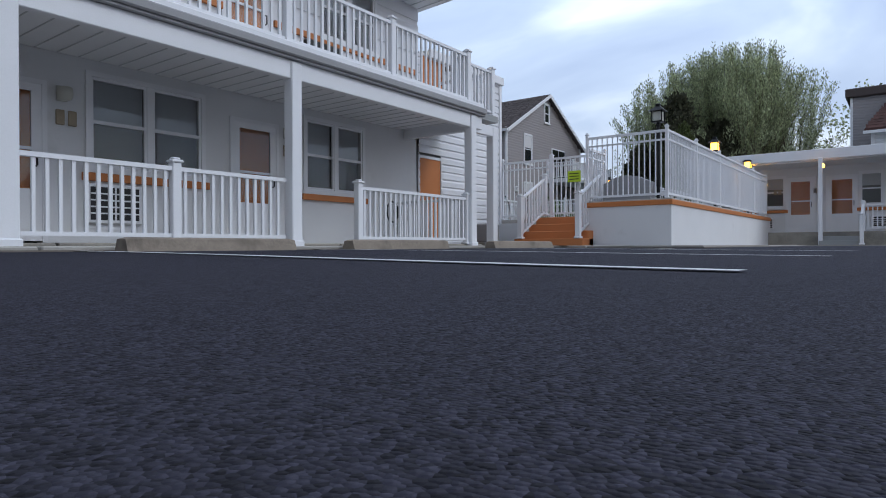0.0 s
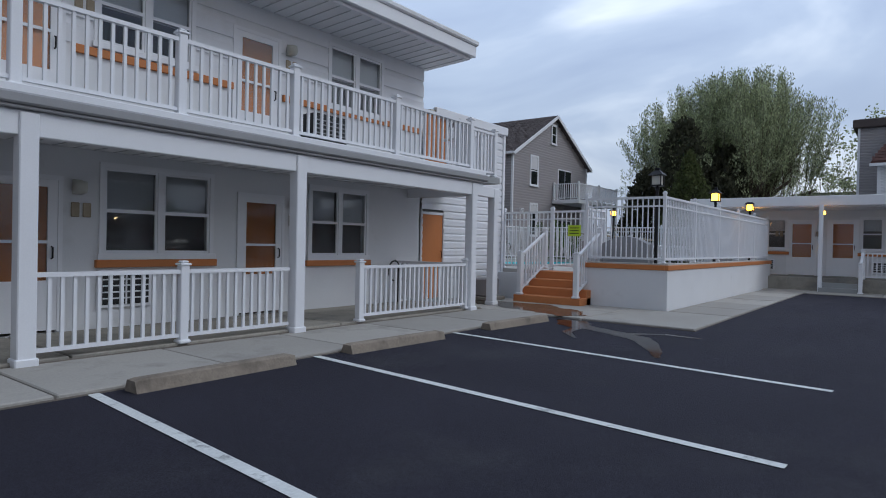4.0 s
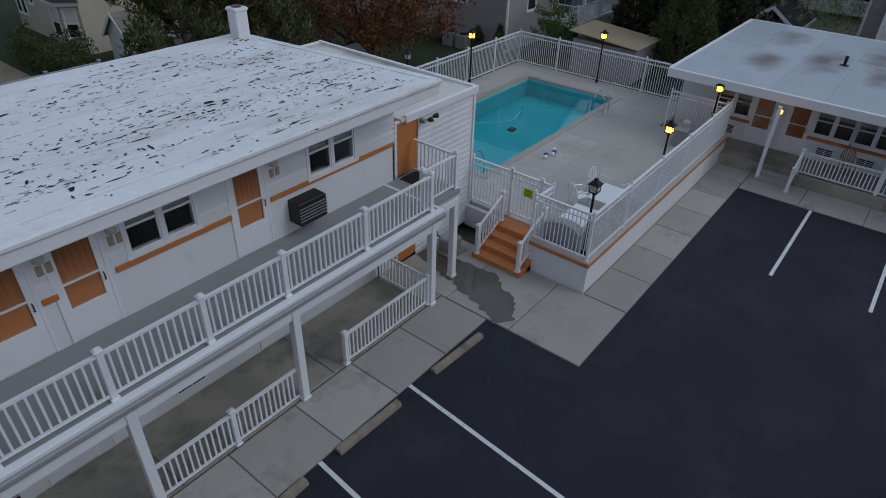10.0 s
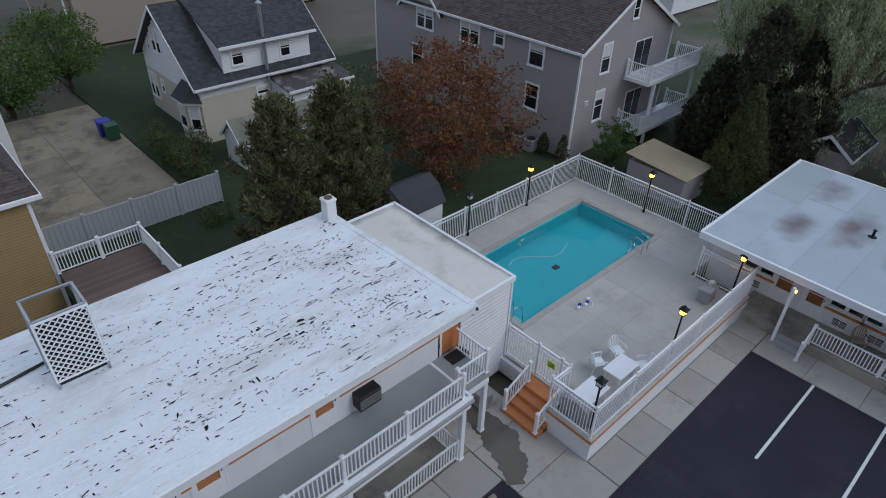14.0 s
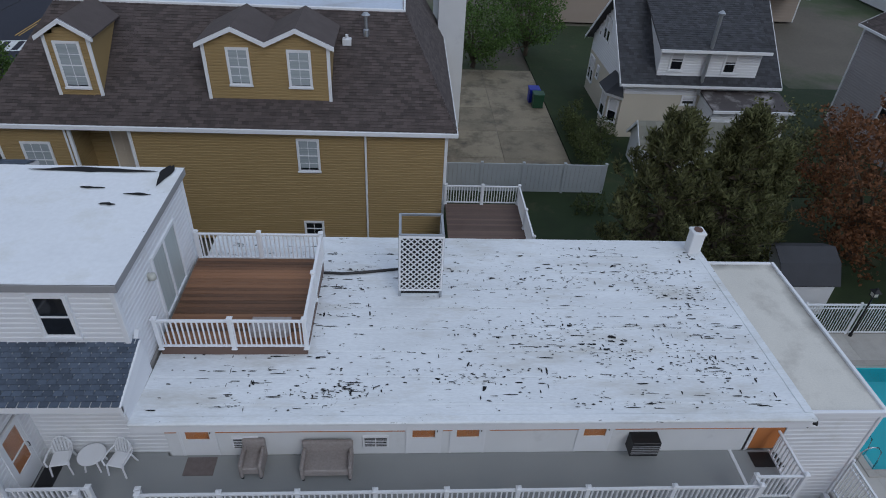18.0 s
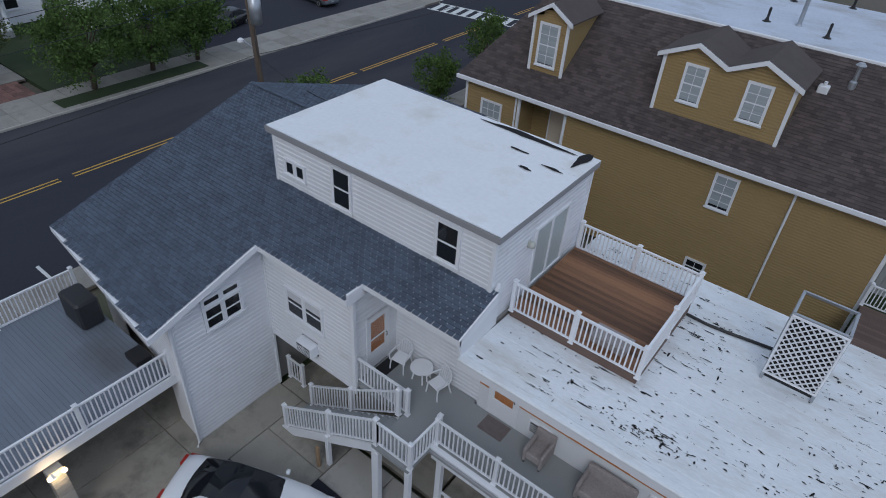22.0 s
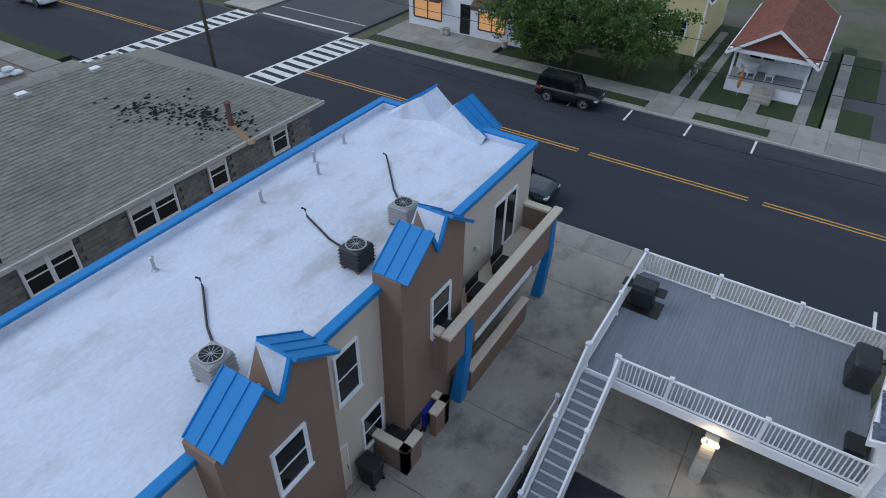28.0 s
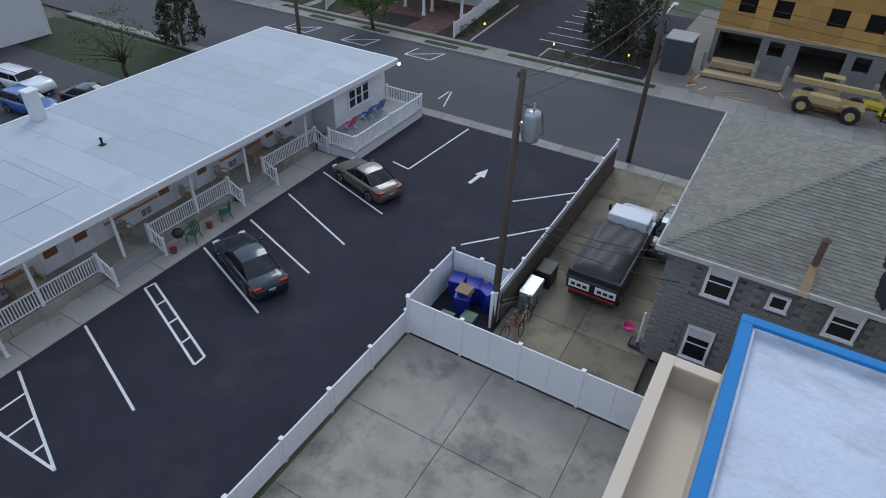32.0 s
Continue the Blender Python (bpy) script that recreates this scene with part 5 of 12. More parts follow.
storm_door(an, (11.06, 8.92, 2.87), 0, 0.86, 1.52, "plain")
storm_door(an, (11.0, 8.92, 0.04), 0, 0.8, 2.0, "plain")
part("roof", Geo().box(11.2, 8.85, 4.42, 14.5, 15.6, 4.5), M["annexroof"], an, "stained pale flat roof")
part("roof_edge", Geo().soft(11.35, 8.8, 4.36, 14.56, 8.92, 4.58, 0.015).soft(14.44, 8.92, 4.36, 14.56, 15.66, 4.58, 0.015).soft(11.35, 15.56, 4.36, 14.44, 15.68, 4.56, 0.015), M["white"], an)
fl = thing("floodlight", "dark twin floodlight on the annex wall", "floodlight")
part("bracket", Geo().box(11.95, 8.7, 4.2, 12.05, 8.88, 4.3), M["grey"], fl)
part("head", Geo().lathe(0, 0, [(0.03, 0), (0.06, 0.06), (0.075, 0.16), (0.02, 0.17)], 10).move(pose(12.1, 8.72, 4.25, 75, 0, 40)), M["dark"], fl, smooth=True)
part("head", Geo().lathe(0, 0, [(0.03, 0), (0.06, 0.06), (0.075, 0.16), (0.02, 0.17)], 10).move(pose(12.35, 8.74, 4.28, 80, 0, 60)), M["dark"], fl, smooth=True)
solid("door_mat", Geo().soft(11.05, 8.3, 2.852, 11.9, 8.8, 2.87, 0.006), M["dark"], "dark mat before the orange door", "mat")

# balcony things
def club_chair(x, y, z, rz, w, label, cat, material="grey"):
    t = thing(cat, label, cat.replace("_", " "), at=(x, y, z))
    t.rotation_euler = (0, 0, radians(rz))
    part("seat", Geo().soft(-w / 2 + 0.08, -0.35, 0.18, w / 2 - 0.08, 0.3, 0.42, 0.03), M[material], t)
    part("backrest", Geo().soft(-w / 2, 0.25, 0.05, w / 2, 0.38, 0.8, 0.03), M[material], t)
    for s in (-1, 1):
        part("arm", Geo().soft(s * w / 2 - (0.1 if s > 0 else 0), -0.38, 0.05, s * w / 2 + (0 if s > 0 else 0.1), 0.26, 0.6, 0.03), M[material], t)
        for yy in (-0.33, 0.3):
            part("leg", Geo().box(s * (w / 2 - 0.06) - 0.03, yy - 0.03, 0, s * (w / 2 - 0.06) + 0.03, yy + 0.03, 0.1), M["dark"], t)
    return t


club_chair(-0.92, 8.42, 2.85, 0, 1.35, "pinkish-grey wicker love seat on the balcony", "love_seat", "wickergrey")
club_chair(-2.9, 8.5, 2.85, 0, 0.6, "pinkish-grey wicker balcony armchair", "armchair", "wickergrey")


def plastic_chair(x, y, z, rz, material="white", label="white moulded plastic garden chair", grp="plastic chairs"):
    t = thing("plastic_chair", label, "chair", grp, at=(x, y, z))
    t.rotation_euler = (0, 0, radians(rz))
    mt = M[material]
    part("seat", Geo().soft(-0.23, -0.24, 0.4, 0.23, 0.22, 0.44, 0.015), mt, t)
    for sx in (-1, 1):
        part("leg", Geo().tube([(sx * 0.25, -0.25, 0), (sx * 0.22, -0.22, 0.42)], 0.025, 6), mt, t)
        part("leg", Geo().tube([(sx * 0.24, 0.3, 0), (sx * 0.2, 0.2, 0.42)], 0.025, 6), mt, t)
        part("arm", Geo().tube([(sx * 0.26, -0.24, 0.42), (sx * 0.28, -0.24, 0.62), (sx * 0.27, 0.0, 0.65), (sx * 0.24, 0.26, 0.62)], 0.024, 6), mt, t)
    arch = [(0.24 * math.cos(a), 0.26 + 0.05 * math.sin(a), 0.58 + 0.34 * math.sin(a)) for a in [math.pi * k / 10 for k in range(11)]]
    part("back_frame", Geo().tube([(0.22, 0.2, 0.42)] + arch + [(-0.22, 0.2, 0.42)], 0.022, 6), mt, t)
    for k in range(-2, 3):
        part("slat", Geo().add([(k * 0.075 - 0.02, 0.22, 0.44), (k * 0.075 + 0.02, 0.22, 0.44), (k * 0.085 + 0.02, 0.3, 0.9 - abs(k) * 0.05), (k * 0.085 - 0.02, 0.3, 0.9 - abs(k) * 0.05),
                                (k * 0.075 - 0.02, 0.235, 0.44), (k * 0.075 + 0.02, 0.235, 0.44), (k * 0.085 + 0.02, 0.315, 0.9 - abs(k) * 0.05), (k * 0.085 - 0.02, 0.315, 0.9 - abs(k) * 0.05)],
                               [(0, 1, 2, 3), (7, 6, 5, 4), (0, 3, 7, 4), (1, 5, 6, 2), (3, 2, 6, 7), (0, 4, 5, 1)]), mt, t)
    return t


def round_table(x, y, z, r=0.35, h=0.5):
    t = thing("round_table", "round white plastic side table", "table", at=(x, y, z))
    part("tabletop", Geo().lathe(0, 0, [(r - 0.02, h - 0.03), (r, h - 0.02), (r, h), (r - 0.03, h + 0.005)], 20), M["white"], t, smooth=False)
    for k in range(4):
        a = math.pi / 4 + k * math.pi / 2
        part("leg", Geo().tube([(0.28 * math.cos(a), 0.28 * math.sin(a), 0), (0.2 * math.cos(a), 0.2 * math.sin(a), h - 0.02)], 0.025, 6), M["white"], t)


plastic_chair(-7.85, 8.55, 2.85, 8)
round_table(-7.08, 8.6, 2.85)
plastic_chair(-6.35, 8.5, 2.85, -12)
solid("door_mat", Geo().soft(-8.4, 7.9, 2.852, -7.95, 8.6, 2.87, 0.006), M["dark"], "black mat by the porch door", "mat")
solid("door_mat", Geo().soft(-4.75, 8.25, 2.852, -3.95, 8.82, 2.87, 0.006), M["matred"], "faded grey-brown patterned door mat", "mat")

# ---------------------------------------------------------------- pool
pd = thing("pool_terrace", "raised concrete pool terrace with white rendered walls and an orange edge", "terrace", kind="structure")
PX0, PX1, PY0, PY1, PZ = 13.36, 28.35, 4.0, 15.95, 0.72
BX0, BX1, BY0, BY1 = 16.35, 26.5, 9.6, 14.15
part("wall", Geo().box(PX0, PY0, -0.1, 25.0, PY0 + 0.2, 0.89).box(24.9, PY0 + 0.2, -0.1, 25.0, 6.6, 0.62).box(PX0, PY0 + 0.2, -0.1, PX0 + 0.2, 6.0, 0.89).box(14.3, 6.0, -0.1, 14.46, 8.9, 0.62).box(PX1 - 0.2, 6.7, -0.1, PX1, PY1, 0.62), M["stucco"], pd, "white rendered wall")
part("edge", Geo().soft(PX0 - 0.03, PY0 - 0.03, 0.88, 25.0, PY0 + 0.05, 0.99, 0.008).soft(PX0 - 0.03, PY0 + 0.05, 0.88, PX0 + 0.05, 6.05, 0.99, 0.008), M["orange"], pd, "orange-painted edge")
nxs = [PX0 + 0.2, BX0, 19.0, 21.6, 24.9, BX1, PX1]
nys = [PY0 + 0.2, 6.7, 7.8, BY0, BY1, PY1]
for i in range(len(nxs) - 1):
    for j in range(len(nys) - 1):
        a, b, c, d = nxs[i], nxs[i + 1], nys[j], nys[j + 1]
        if (a >= BX0 and b <= BX1 and c >= BY0 and d <= BY1) or (i == 0 and c >= 15.6) or (a >= 24.8 and d <= 6.8):
            continue
        if i == 0:
            a = 14.48 if c >= 6.0 else a
            if c < 6.0:
                part("slab", Geo().soft(14.48, 6.05, 0.0, b - 0.002, d - 0.002, PZ, 0.003), M["pooldeck"], pd)
                d = 6.05
        part("slab", Geo().soft(a + 0.002, c + 0.002, 0.0, b - 0.002, d - 0.002, PZ, 0.003), M["pooldeck"], pd)
part("edge_slab", Geo().soft(PX0 - 0.01, PY0 - 0.01, 0.89, 25.0, PY0 + 0.21, 1.02, 0.008).soft(PX0 - 0.01, PY0 + 0.21, 0.89, PX0 + 0.21, 6.05, 1.02, 0.008), M["pooldeck"], pd)
part("pool_floor", Geo().box(BX0 - 0.2, BY0 - 0.2, -1.4, BX1 + 0.2, BY1 + 0.2, -0.2), M["tilewater"], pd)
part("pool_wall", Geo().box(BX0 - 0.2, BY0 - 0.2, -0.9, BX0, BY1 + 0.2, 0.6).box(BX1, BY0 - 0.2, -0.9, BX1 + 0.2, BY1 + 0.2, 0.6).box(BX0, BY0 - 0.2, -0.9, BX1, BY0, 0.6).box(BX0, BY1, -0.9, BX1, BY1 + 0.2, 0.6), M["tilewater"], pd, "teal plastered basin wall")
cop = [Geo().soft(BX0 - 0.28, BY0 - 0.28, 0.7, BX1 + 0.28, BY0, 0.755, 0.015), Geo().soft(BX0 - 0.28, BY1, 0.7, BX1 + 0.28, BY1 + 0.28, 0.755, 0.015),
       Geo().soft(BX0 - 0.28, BY0, 0.7, BX0, BY1, 0.755, 0.015), Geo().soft(BX1, BY0, 0.7, BX1 + 0.28, BY1, 0.755, 0.015)]
for g in cop:
    part("coping", g, M["concrete"], pd, "pale stone coping")
wm = bpy.data.materials.new("pool_water")
wm.use_nodes = True
wn = wm.node_tree
wn.nodes.clear()
wo, wmx, wtr, wgl, wfr, wnz, wbp = (wn.nodes.new(n) for n in ("ShaderNodeOutputMaterial", "ShaderNodeMixShader", "ShaderNodeBsdfTransparent", "ShaderNodeBsdfGlossy", "ShaderNodeFresnel", "ShaderNodeTexNoise", "ShaderNodeBump"))
wtr.inputs[0].default_value = (0.72, 0.96, 0.97, 1)
wgl.inputs["Roughness"].default_value = 0.03
wfr.inputs[0].default_value = 1.33
wnz.inputs["Scale"].default_value = 1.2
wbp.inputs["Strength"].default_value, wbp.inputs["Distance"].default_value = 0.08, 0.05
wn.links.new(wnz.outputs[0], wbp.inputs["Height"])
wn.links.new(wbp.outputs[0], wgl.inputs["Normal"])
wn.links.new(wfr.outputs[0], wmx.inputs[0])
wn.links.new(wtr.outputs[0], wmx.inputs[1])
wn.links.new(wgl.outputs[0], wmx.inputs[2])
wn.links.new(wmx.outputs[0], wo.inputs[0])
solid("water", Geo().add([(BX0, BY0, 0.545), (BX1, BY0, 0.545), (BX1, BY1, 0.545), (BX0, BY1, 0.545)], [(0, 1, 2, 3)]), wm, "still teal pool water", kind="structure")
ho = thing("pool_hose", "white suction hose and cleaner lying in the pool", "hose")
part("hose", Geo().tube([(19.2 + 0.45 * k, 12.9 - 0.12 * k + 0.35 * math.sin(k * 0.9), 0.52) for k in range(9)], 0.025, 6), M["white"], ho)
part("cleaner", Geo().soft(20.6, 11.2, 0.48, 20.95, 11.5, 0.56, 0.03), M["tarp"], ho)


def ladder(x, y, rz):
    t = thing("pool_ladder", "bent steel pool hand rail", "ladder", "pool ladders", at=(x, y, PZ + 0.03))
    t.rotation_euler = (0, 0, radians(rz))
    for s in (-0.25, 0.25):
        part("rail", Geo().tube([(s, -0.45, 0), (s, -0.45, 0.6), (s, -0.35, 0.75), (s, -0.2, 0.8), (s, 0.0, 0.78), (s, 0.2, 0.55), (s, 0.3, 0.0), (s, 0.3, -0.6)], 0.022, 8), M["chrome"], t, smooth=True)
    for z in (-0.3, -0.55):
        part("step", Geo().soft(-0.25, 0.27, z, 0.25, 0.37, z + 0.03, 0.005), M["white"], t)


ladder(24.7, BY0 - 0.05, 0)
ladder(16.35, 10.1, -90)
# picket fence
fg = "white metal pool fence panels"


def pool_fence(pts, z, label="white metal picket fence round the pool", h=1.6, every=2.3, ends=(True, True)):
    t = railing("fence", pts, z, label, fg, h=h, post=0.065, gap=0.115, every=every, cat="fence", ends=ends, thin=0.0115)
    for p, q in zip(pts, pts[1:]):
        a, b = Vector((*p, z)), Vector((*q, z))
        sd = Vector((-(b - a).y, (b - a).x, 0)).normalized() * 0.02
        g = Geo().add([tuple(a + sd * s + Vector((0, 0, h - 0.24 + k))) for s in (-1, 1) for k in (0, 0.035)] + [tuple(b + sd * s + Vector((0, 0, h - 0.24 + k))) for s in (-1, 1) for k in (0, 0.035)],
                      [(0, 1, 3, 2), (4, 6, 7, 5), (1, 5, 7, 3), (0, 2, 6, 4), (0, 4, 5, 1), (2, 3, 7, 6)])
        part("middle_rail", g, M["white"], t)
    return t


pool_fence([(14.6, 15.92), (28.25, 15.92)], PZ)
pool_fence([(28.25, 15.92), (28.25, 6.75)], PZ)
pool_fence([(13.46, 4.12), (24.9, 4.12)], 1.02, h=1.48)
pool_fence([(13.46, 4.12), (13.46, 5.92)], 1.02, h=1.48, ends=(False, True))
pool_fence([(13.58, 5.95), (14.55, 5.95), (14.55, 6.3)], PZ, h=1.56, ends=(False, True))
pool_fence([(14.55, 7.4), (14.55, 8.85)], PZ, h=1.56)
pool_fence([(24.9, 4.3), (24.9, 6.5)], PZ)
gt = pool_fence([(14.55, 6.35), (14.55, 7.36)], PZ + 0.03, "white metal pool gate with a lime sign", h=1.54, every=1.2)
sgn = thing("notice", "lime yellow notice tied to the pool gate", "sign")
part("board", Geo().soft(14.48, 6.55, 1.62, 14.495, 6.9, 1.9, 0.004), M["sign"], sgn)
for k in range(3):
    part("text_bar", Geo().box(14.476, 6.6, 1.68 + k * 0.07, 14.48, 6.85, 1.70 + k * 0.07), M["dark"], sgn)
# orange steps
st = thing("pool_steps", "orange-painted concrete steps up to the pool gate", "steps")
for k in range(4):
    part("step", Geo().soft(12.78 + 0.36 * k, 5.74, 0.0, 14.46, 7.47, 0.18 * (k + 1), 0.012), M["rust_orange"], st)
for y in (5.86, 7.32):
    railing("stair_railing", [(12.82, y), (14.05, y)], [0.18, 0.78], "white vinyl railing of the orange steps", "stair railings", h=0.95, every=1.6)


def lamp_post(x, y, z, h, lit, label):
    t = thing("lamp_post", label, "lamp post", "lantern posts", at=(x, y, z))
    part("pole", Geo().lathe(0, 0, [(0.07, 0), (0.07, 0.12), (0.04, 0.16), (0.035, h - 0.1), (0.05, h - 0.06), (0.03, h)], 10), M["black"], t)
    part("lantern_frame", Geo().soft(-0.11, -0.11, h, 0.11, 0.11, h + 0.03, 0.005).box(-0.12, -0.12, h, -0.1, -0.1, h + 0.26).box(0.1, -0.12, h, 0.12, -0.1, h + 0.26).box(-0.12, 0.1, h, -0.1, 0.12, h + 0.26).box(0.1, 0.1, h, 0.12, 0.12, h + 0.26), M["black"], t)
    part("glass", Geo().soft(-0.095, -0.095, h + 0.03, 0.095, 0.095, h + 0.24, 0.01), M["lampglow" if lit else "lampoff"], t, "glowing amber glass" if lit else "unlit frosted glass")
    part("roof", Geo().add([(-0.17, -0.17, h + 0.25), (0.17, -0.17, h + 0.25), (0.17, 0.17, h + 0.25), (-0.17, 0.17, h + 0.25), (-0.04, -0.04, h + 0.37), (0.04, -0.04, h + 0.37), (0.04, 0.04, h + 0.37), (-0.04, 0.04, h + 0.37)],
                           [(3, 2, 1, 0), (4, 5, 6, 7), (0, 1, 5, 4), (1, 2, 6, 5), (2, 3, 7, 6), (3, 0, 4, 7)]).soft(-0.05, -0.05, h + 0.37, 0.05, 0.05, h + 0.42, 0.01), M["black"], t)
    if lit:
        lp = new("lantern_light", bpy.data.lights.new("lantern_light", "POINT"))
        lp.data.energy, lp.data.color, lp.data.shadow_soft_size = 2.0, (1.0, 0.5, 0.15), 0.1
        lp.location = (x, y, z + h - 0.3)


lamp_post(19.3, 15.8, PZ, 2.1, False, "black lantern post with unlit glass by the fence")
lamp_post(23.78, 15.8, PZ, 2.1, True, "black lantern post with amber light by the fence")
lamp_post(28.1, 11.26, PZ, 2.1, True, "black lantern post with amber light by the fence")
lamp_post(24.6, 4.65, PZ, 2.05, True, "black lantern post with amber light by the fence corner")
lamp_post(19.42, 4.56, PZ, 2.05, True, "black lantern post with amber light on the terrace edge")
lamp_post(14.08, 4.5, PZ, 2.05, False, "black lantern post with unlit glass on the terrace corner")
plastic_chair(17.6, 5.9, PZ, -20, "car_white", "pale grey moulded plastic chair on the pool terrace")
plastic_chair(16.5, 6.0, PZ, 60, "car_white", "pale grey moulded plastic chair on the pool terrace")
plastic_chair(17.7, 4.75, PZ, -120, "car_white", "pale grey moulded plastic chair on the pool terrace")
for (x, y), lb in (((16.7, 5.15), "white rectangular plastic table on the pool terrace"), ((14.9, 5.2), "white plastic table lying by the fence")):
    t = thing("patio_table", lb, "table", at=(x, y, PZ))
    part("tabletop", Geo().soft(-0.62, -0.4, 0.66, 0.62, 0.4, 0.71, 0.02), M["white"], t)
    for sx in (-0.5, 0.5):
        for sy in (-0.3, 0.3):
            part("leg", Geo().tube([(sx * 1.05, sy * 1.05, 0), (sx, sy, 0.67)], 0.03, 6), M["white"], t)
tb = thing("storage_bin", "grey plastic pool bin with a pump on top", "bin")
part("body", Geo().soft(23.3, 5.1, PZ, 24.1, 5.6, PZ + 0.62, 0.03), M["grey"], tb)
part("lid", Geo().soft(23.26, 5.06, PZ + 0.62, 24.14, 5.64, PZ + 0.68, 0.02), M["grey"], tb)
part("pump", Geo().lathe(23.9, 5.35, [(0.14, PZ + 0.68), (0.15, PZ + 0.85), (0.08, PZ + 0.92)], 12), M["lampoff"], tb)
cb = thing("storage_box", "weathered grey round-topped box behind the fence", "box")
part("body", Geo().extrude([(13.85, 4.6, PZ), (13.85, 5.7, PZ), (13.85, 5.7, PZ + 0.72), (13.85, 5.4, PZ + 0.86), (13.85, 5.15, PZ + 0.9), (13.85, 4.9, PZ + 0.86), (13.85, 4.6, PZ + 0.72)], (0.35, 0, 0)), M["grey"], cb)
flo = thing("float_line", "blue and white float line on the pool deck", "float line")
part("rope", Geo().tube([(18.6 + 0.15 * k, 8.6 + 0.25 * math.sin(k * 0.8), PZ + 0.02) for k in range(10)], 0.012, 6), M["white"], flo)
for k in range(5):
    part("float", Geo().lathe(0, 0, [(0.02, -0.09), (0.07, -0.05), (0.07, 0.05), (0.02, 0.09)], 10).move(pose(18.9 + 0.2 * k, 8.65 + 0.1 * math.sin(k * 2), PZ + 0.08, 90, 0, 70)), M["binblue" if k % 2 else "white"], flo, smooth=True)
pm = thing("pool_pump", "grey pool pump housing on the apron", "pump")
part("body", Geo().soft(12.3, 7.9, 0.1, 12.85, 8.4, 0.55, 0.04), M["grey"], pm)
part("foot", Geo().soft(12.2, 7.8, 0.02, 12.95, 8.5, 0.1, 0.01), M["old_concrete"], pm)
part("pipe", Geo().tube([(12.5, 8.4, 0.4), (12.5, 8.6, 0.45), (12.5, 8.7, 0.85), (12.9, 8.75, 0.9)], 0.03, 8), M["dark"], pm)
hs = thing("hose_reel", "black coiled hose on the porch wall", "hose")
part("coil", Geo().tube([(9.95 + 0.18 * math.cos(a), 8.78, 0.75 + 0.22 * math.sin(a)) for a in [k * 0.5 for k in range(14)]], 0.02, 6).tube([(10.3 + 0.16 * math.cos(a), 8.78, 0.72 + 0.22 * math.sin(a)) for a in [k * 0.5 for k in range(14)]], 0.02, 6).tube([(10.1, 8.8, 0.06), (10.1, 8.8, 0.9)], 0.02, 6), M["dark"], hs)


# ---------------------------------------------------------------- the white house with the blue-grey roof
def slope_roof(parent, o, u, v, lu, lv, w, h, material, keep, name="roof", label="", deck=None, n_max=1):
    """A roof plane of shingle tabs: origin at the eave, along u for lu, up v for lv."""
    g = shingles(o, u, v, int(lu / w) + 1, int(lv / h) + 1, w, h, keep)
    return part(name, g, material, parent, label, kind="stuff")


house = thing("white_house", "white clapboard house with a blue-grey shingle roof and a box dormer", "house")


def hz(y):
    return 5.33 + 0.3 * (y - 3.28)


NY, RY = 20.6, 12.0
HX0, HX1 = -18.1, -12.3
gw = [(1.05, 2.25, 4.15, 5.25)]
part("gable_wall", lap_wall((HX1, 3.95), (HX1, 7.2), -0.02, 6.6, 0.16, 0.02, gw, top=lambda s: hz(3.95 + s) - 0.1), M["siding"], house, "white lapped boards")
part("south_wall", lap_wall((HX0, 4.6), (HX1, 3.95), -0.02, 5.42, 0.16, 0.02, [(1.5, 4.6, -0.1, 2.1)]), M["siding"], house)
part("west_wall", lap_wall((HX0, NY), (HX0, 4.6), -0.02, 8.0, 0.16, 0.02, top=lambda s: (hz(NY - s) if NY - s < RY else hz(RY) - 0.3 * (NY - s - RY)) - 0.1), M["siding"], house)
part("north_wall", lap_wall((-13.5, NY), (HX0, NY), -0.02, 5.3, 0.16, 0.02), M["siding"], house)
part("north_wall", lap_wall((-13.5, 14.2), (-13.5, NY), -0.02, 5.3, 0.16, 0.02), M["siding"], house)
part("passage_wall", lap_wall((-12.3, 7.2), (-8.45, 7.2), 2.45, 6.25, 0.16, 0.02, [(1.05, 2.55, 4.05, 5.0), (1.55, 2.25, 2.9, 3.4)]), M["siding"], house)
part("porch_wall", lap_wall((-8.5, 7.2), (-8.5, 9.1), 2.45, 6.3, 0.16, 0.02, [(0.55, 1.4, 2.86, 4.9)]), M["siding"], house)
part("porch_back", lap_wall((-8.5, 9.05), (-5.2, 9.05), 2.6, 6.3, 0.16, 0.02), M["siding"], house)
part("core", Geo().box(HX0 + 0.05, 4.7, 0, HX1 - 0.1, 14.1, 5.2).box(HX0 + 0.05, 14.1, 0, -13.6, NY - 0.05, 5.2).box(HX1 - 0.1, 9.1, 0, -5.25, 14.1, 5.8).box(-12.35, 7.3, 2.5, -8.55, 9.1, 5.9), M["wallroom"], house)
part("porch_soffit", Geo().box(-12.3, 7.2, 2.4, -8.45, 9.1, 2.46), M["white"], house)
part("corner_board", Geo().soft(HX1 - 0.02, 3.88, 0, HX1 + 0.07, 3.98, 5.4, 0.01).soft(HX1 - 0.02, 7.14, 0, HX1 + 0.06, 7.24, 6.3, 0.01), M["white"], house)
part("corner_board", Geo().soft(-8.52, 7.12, 2.4, -8.4, 7.24, 6.3, 0.01), M["white"], house)
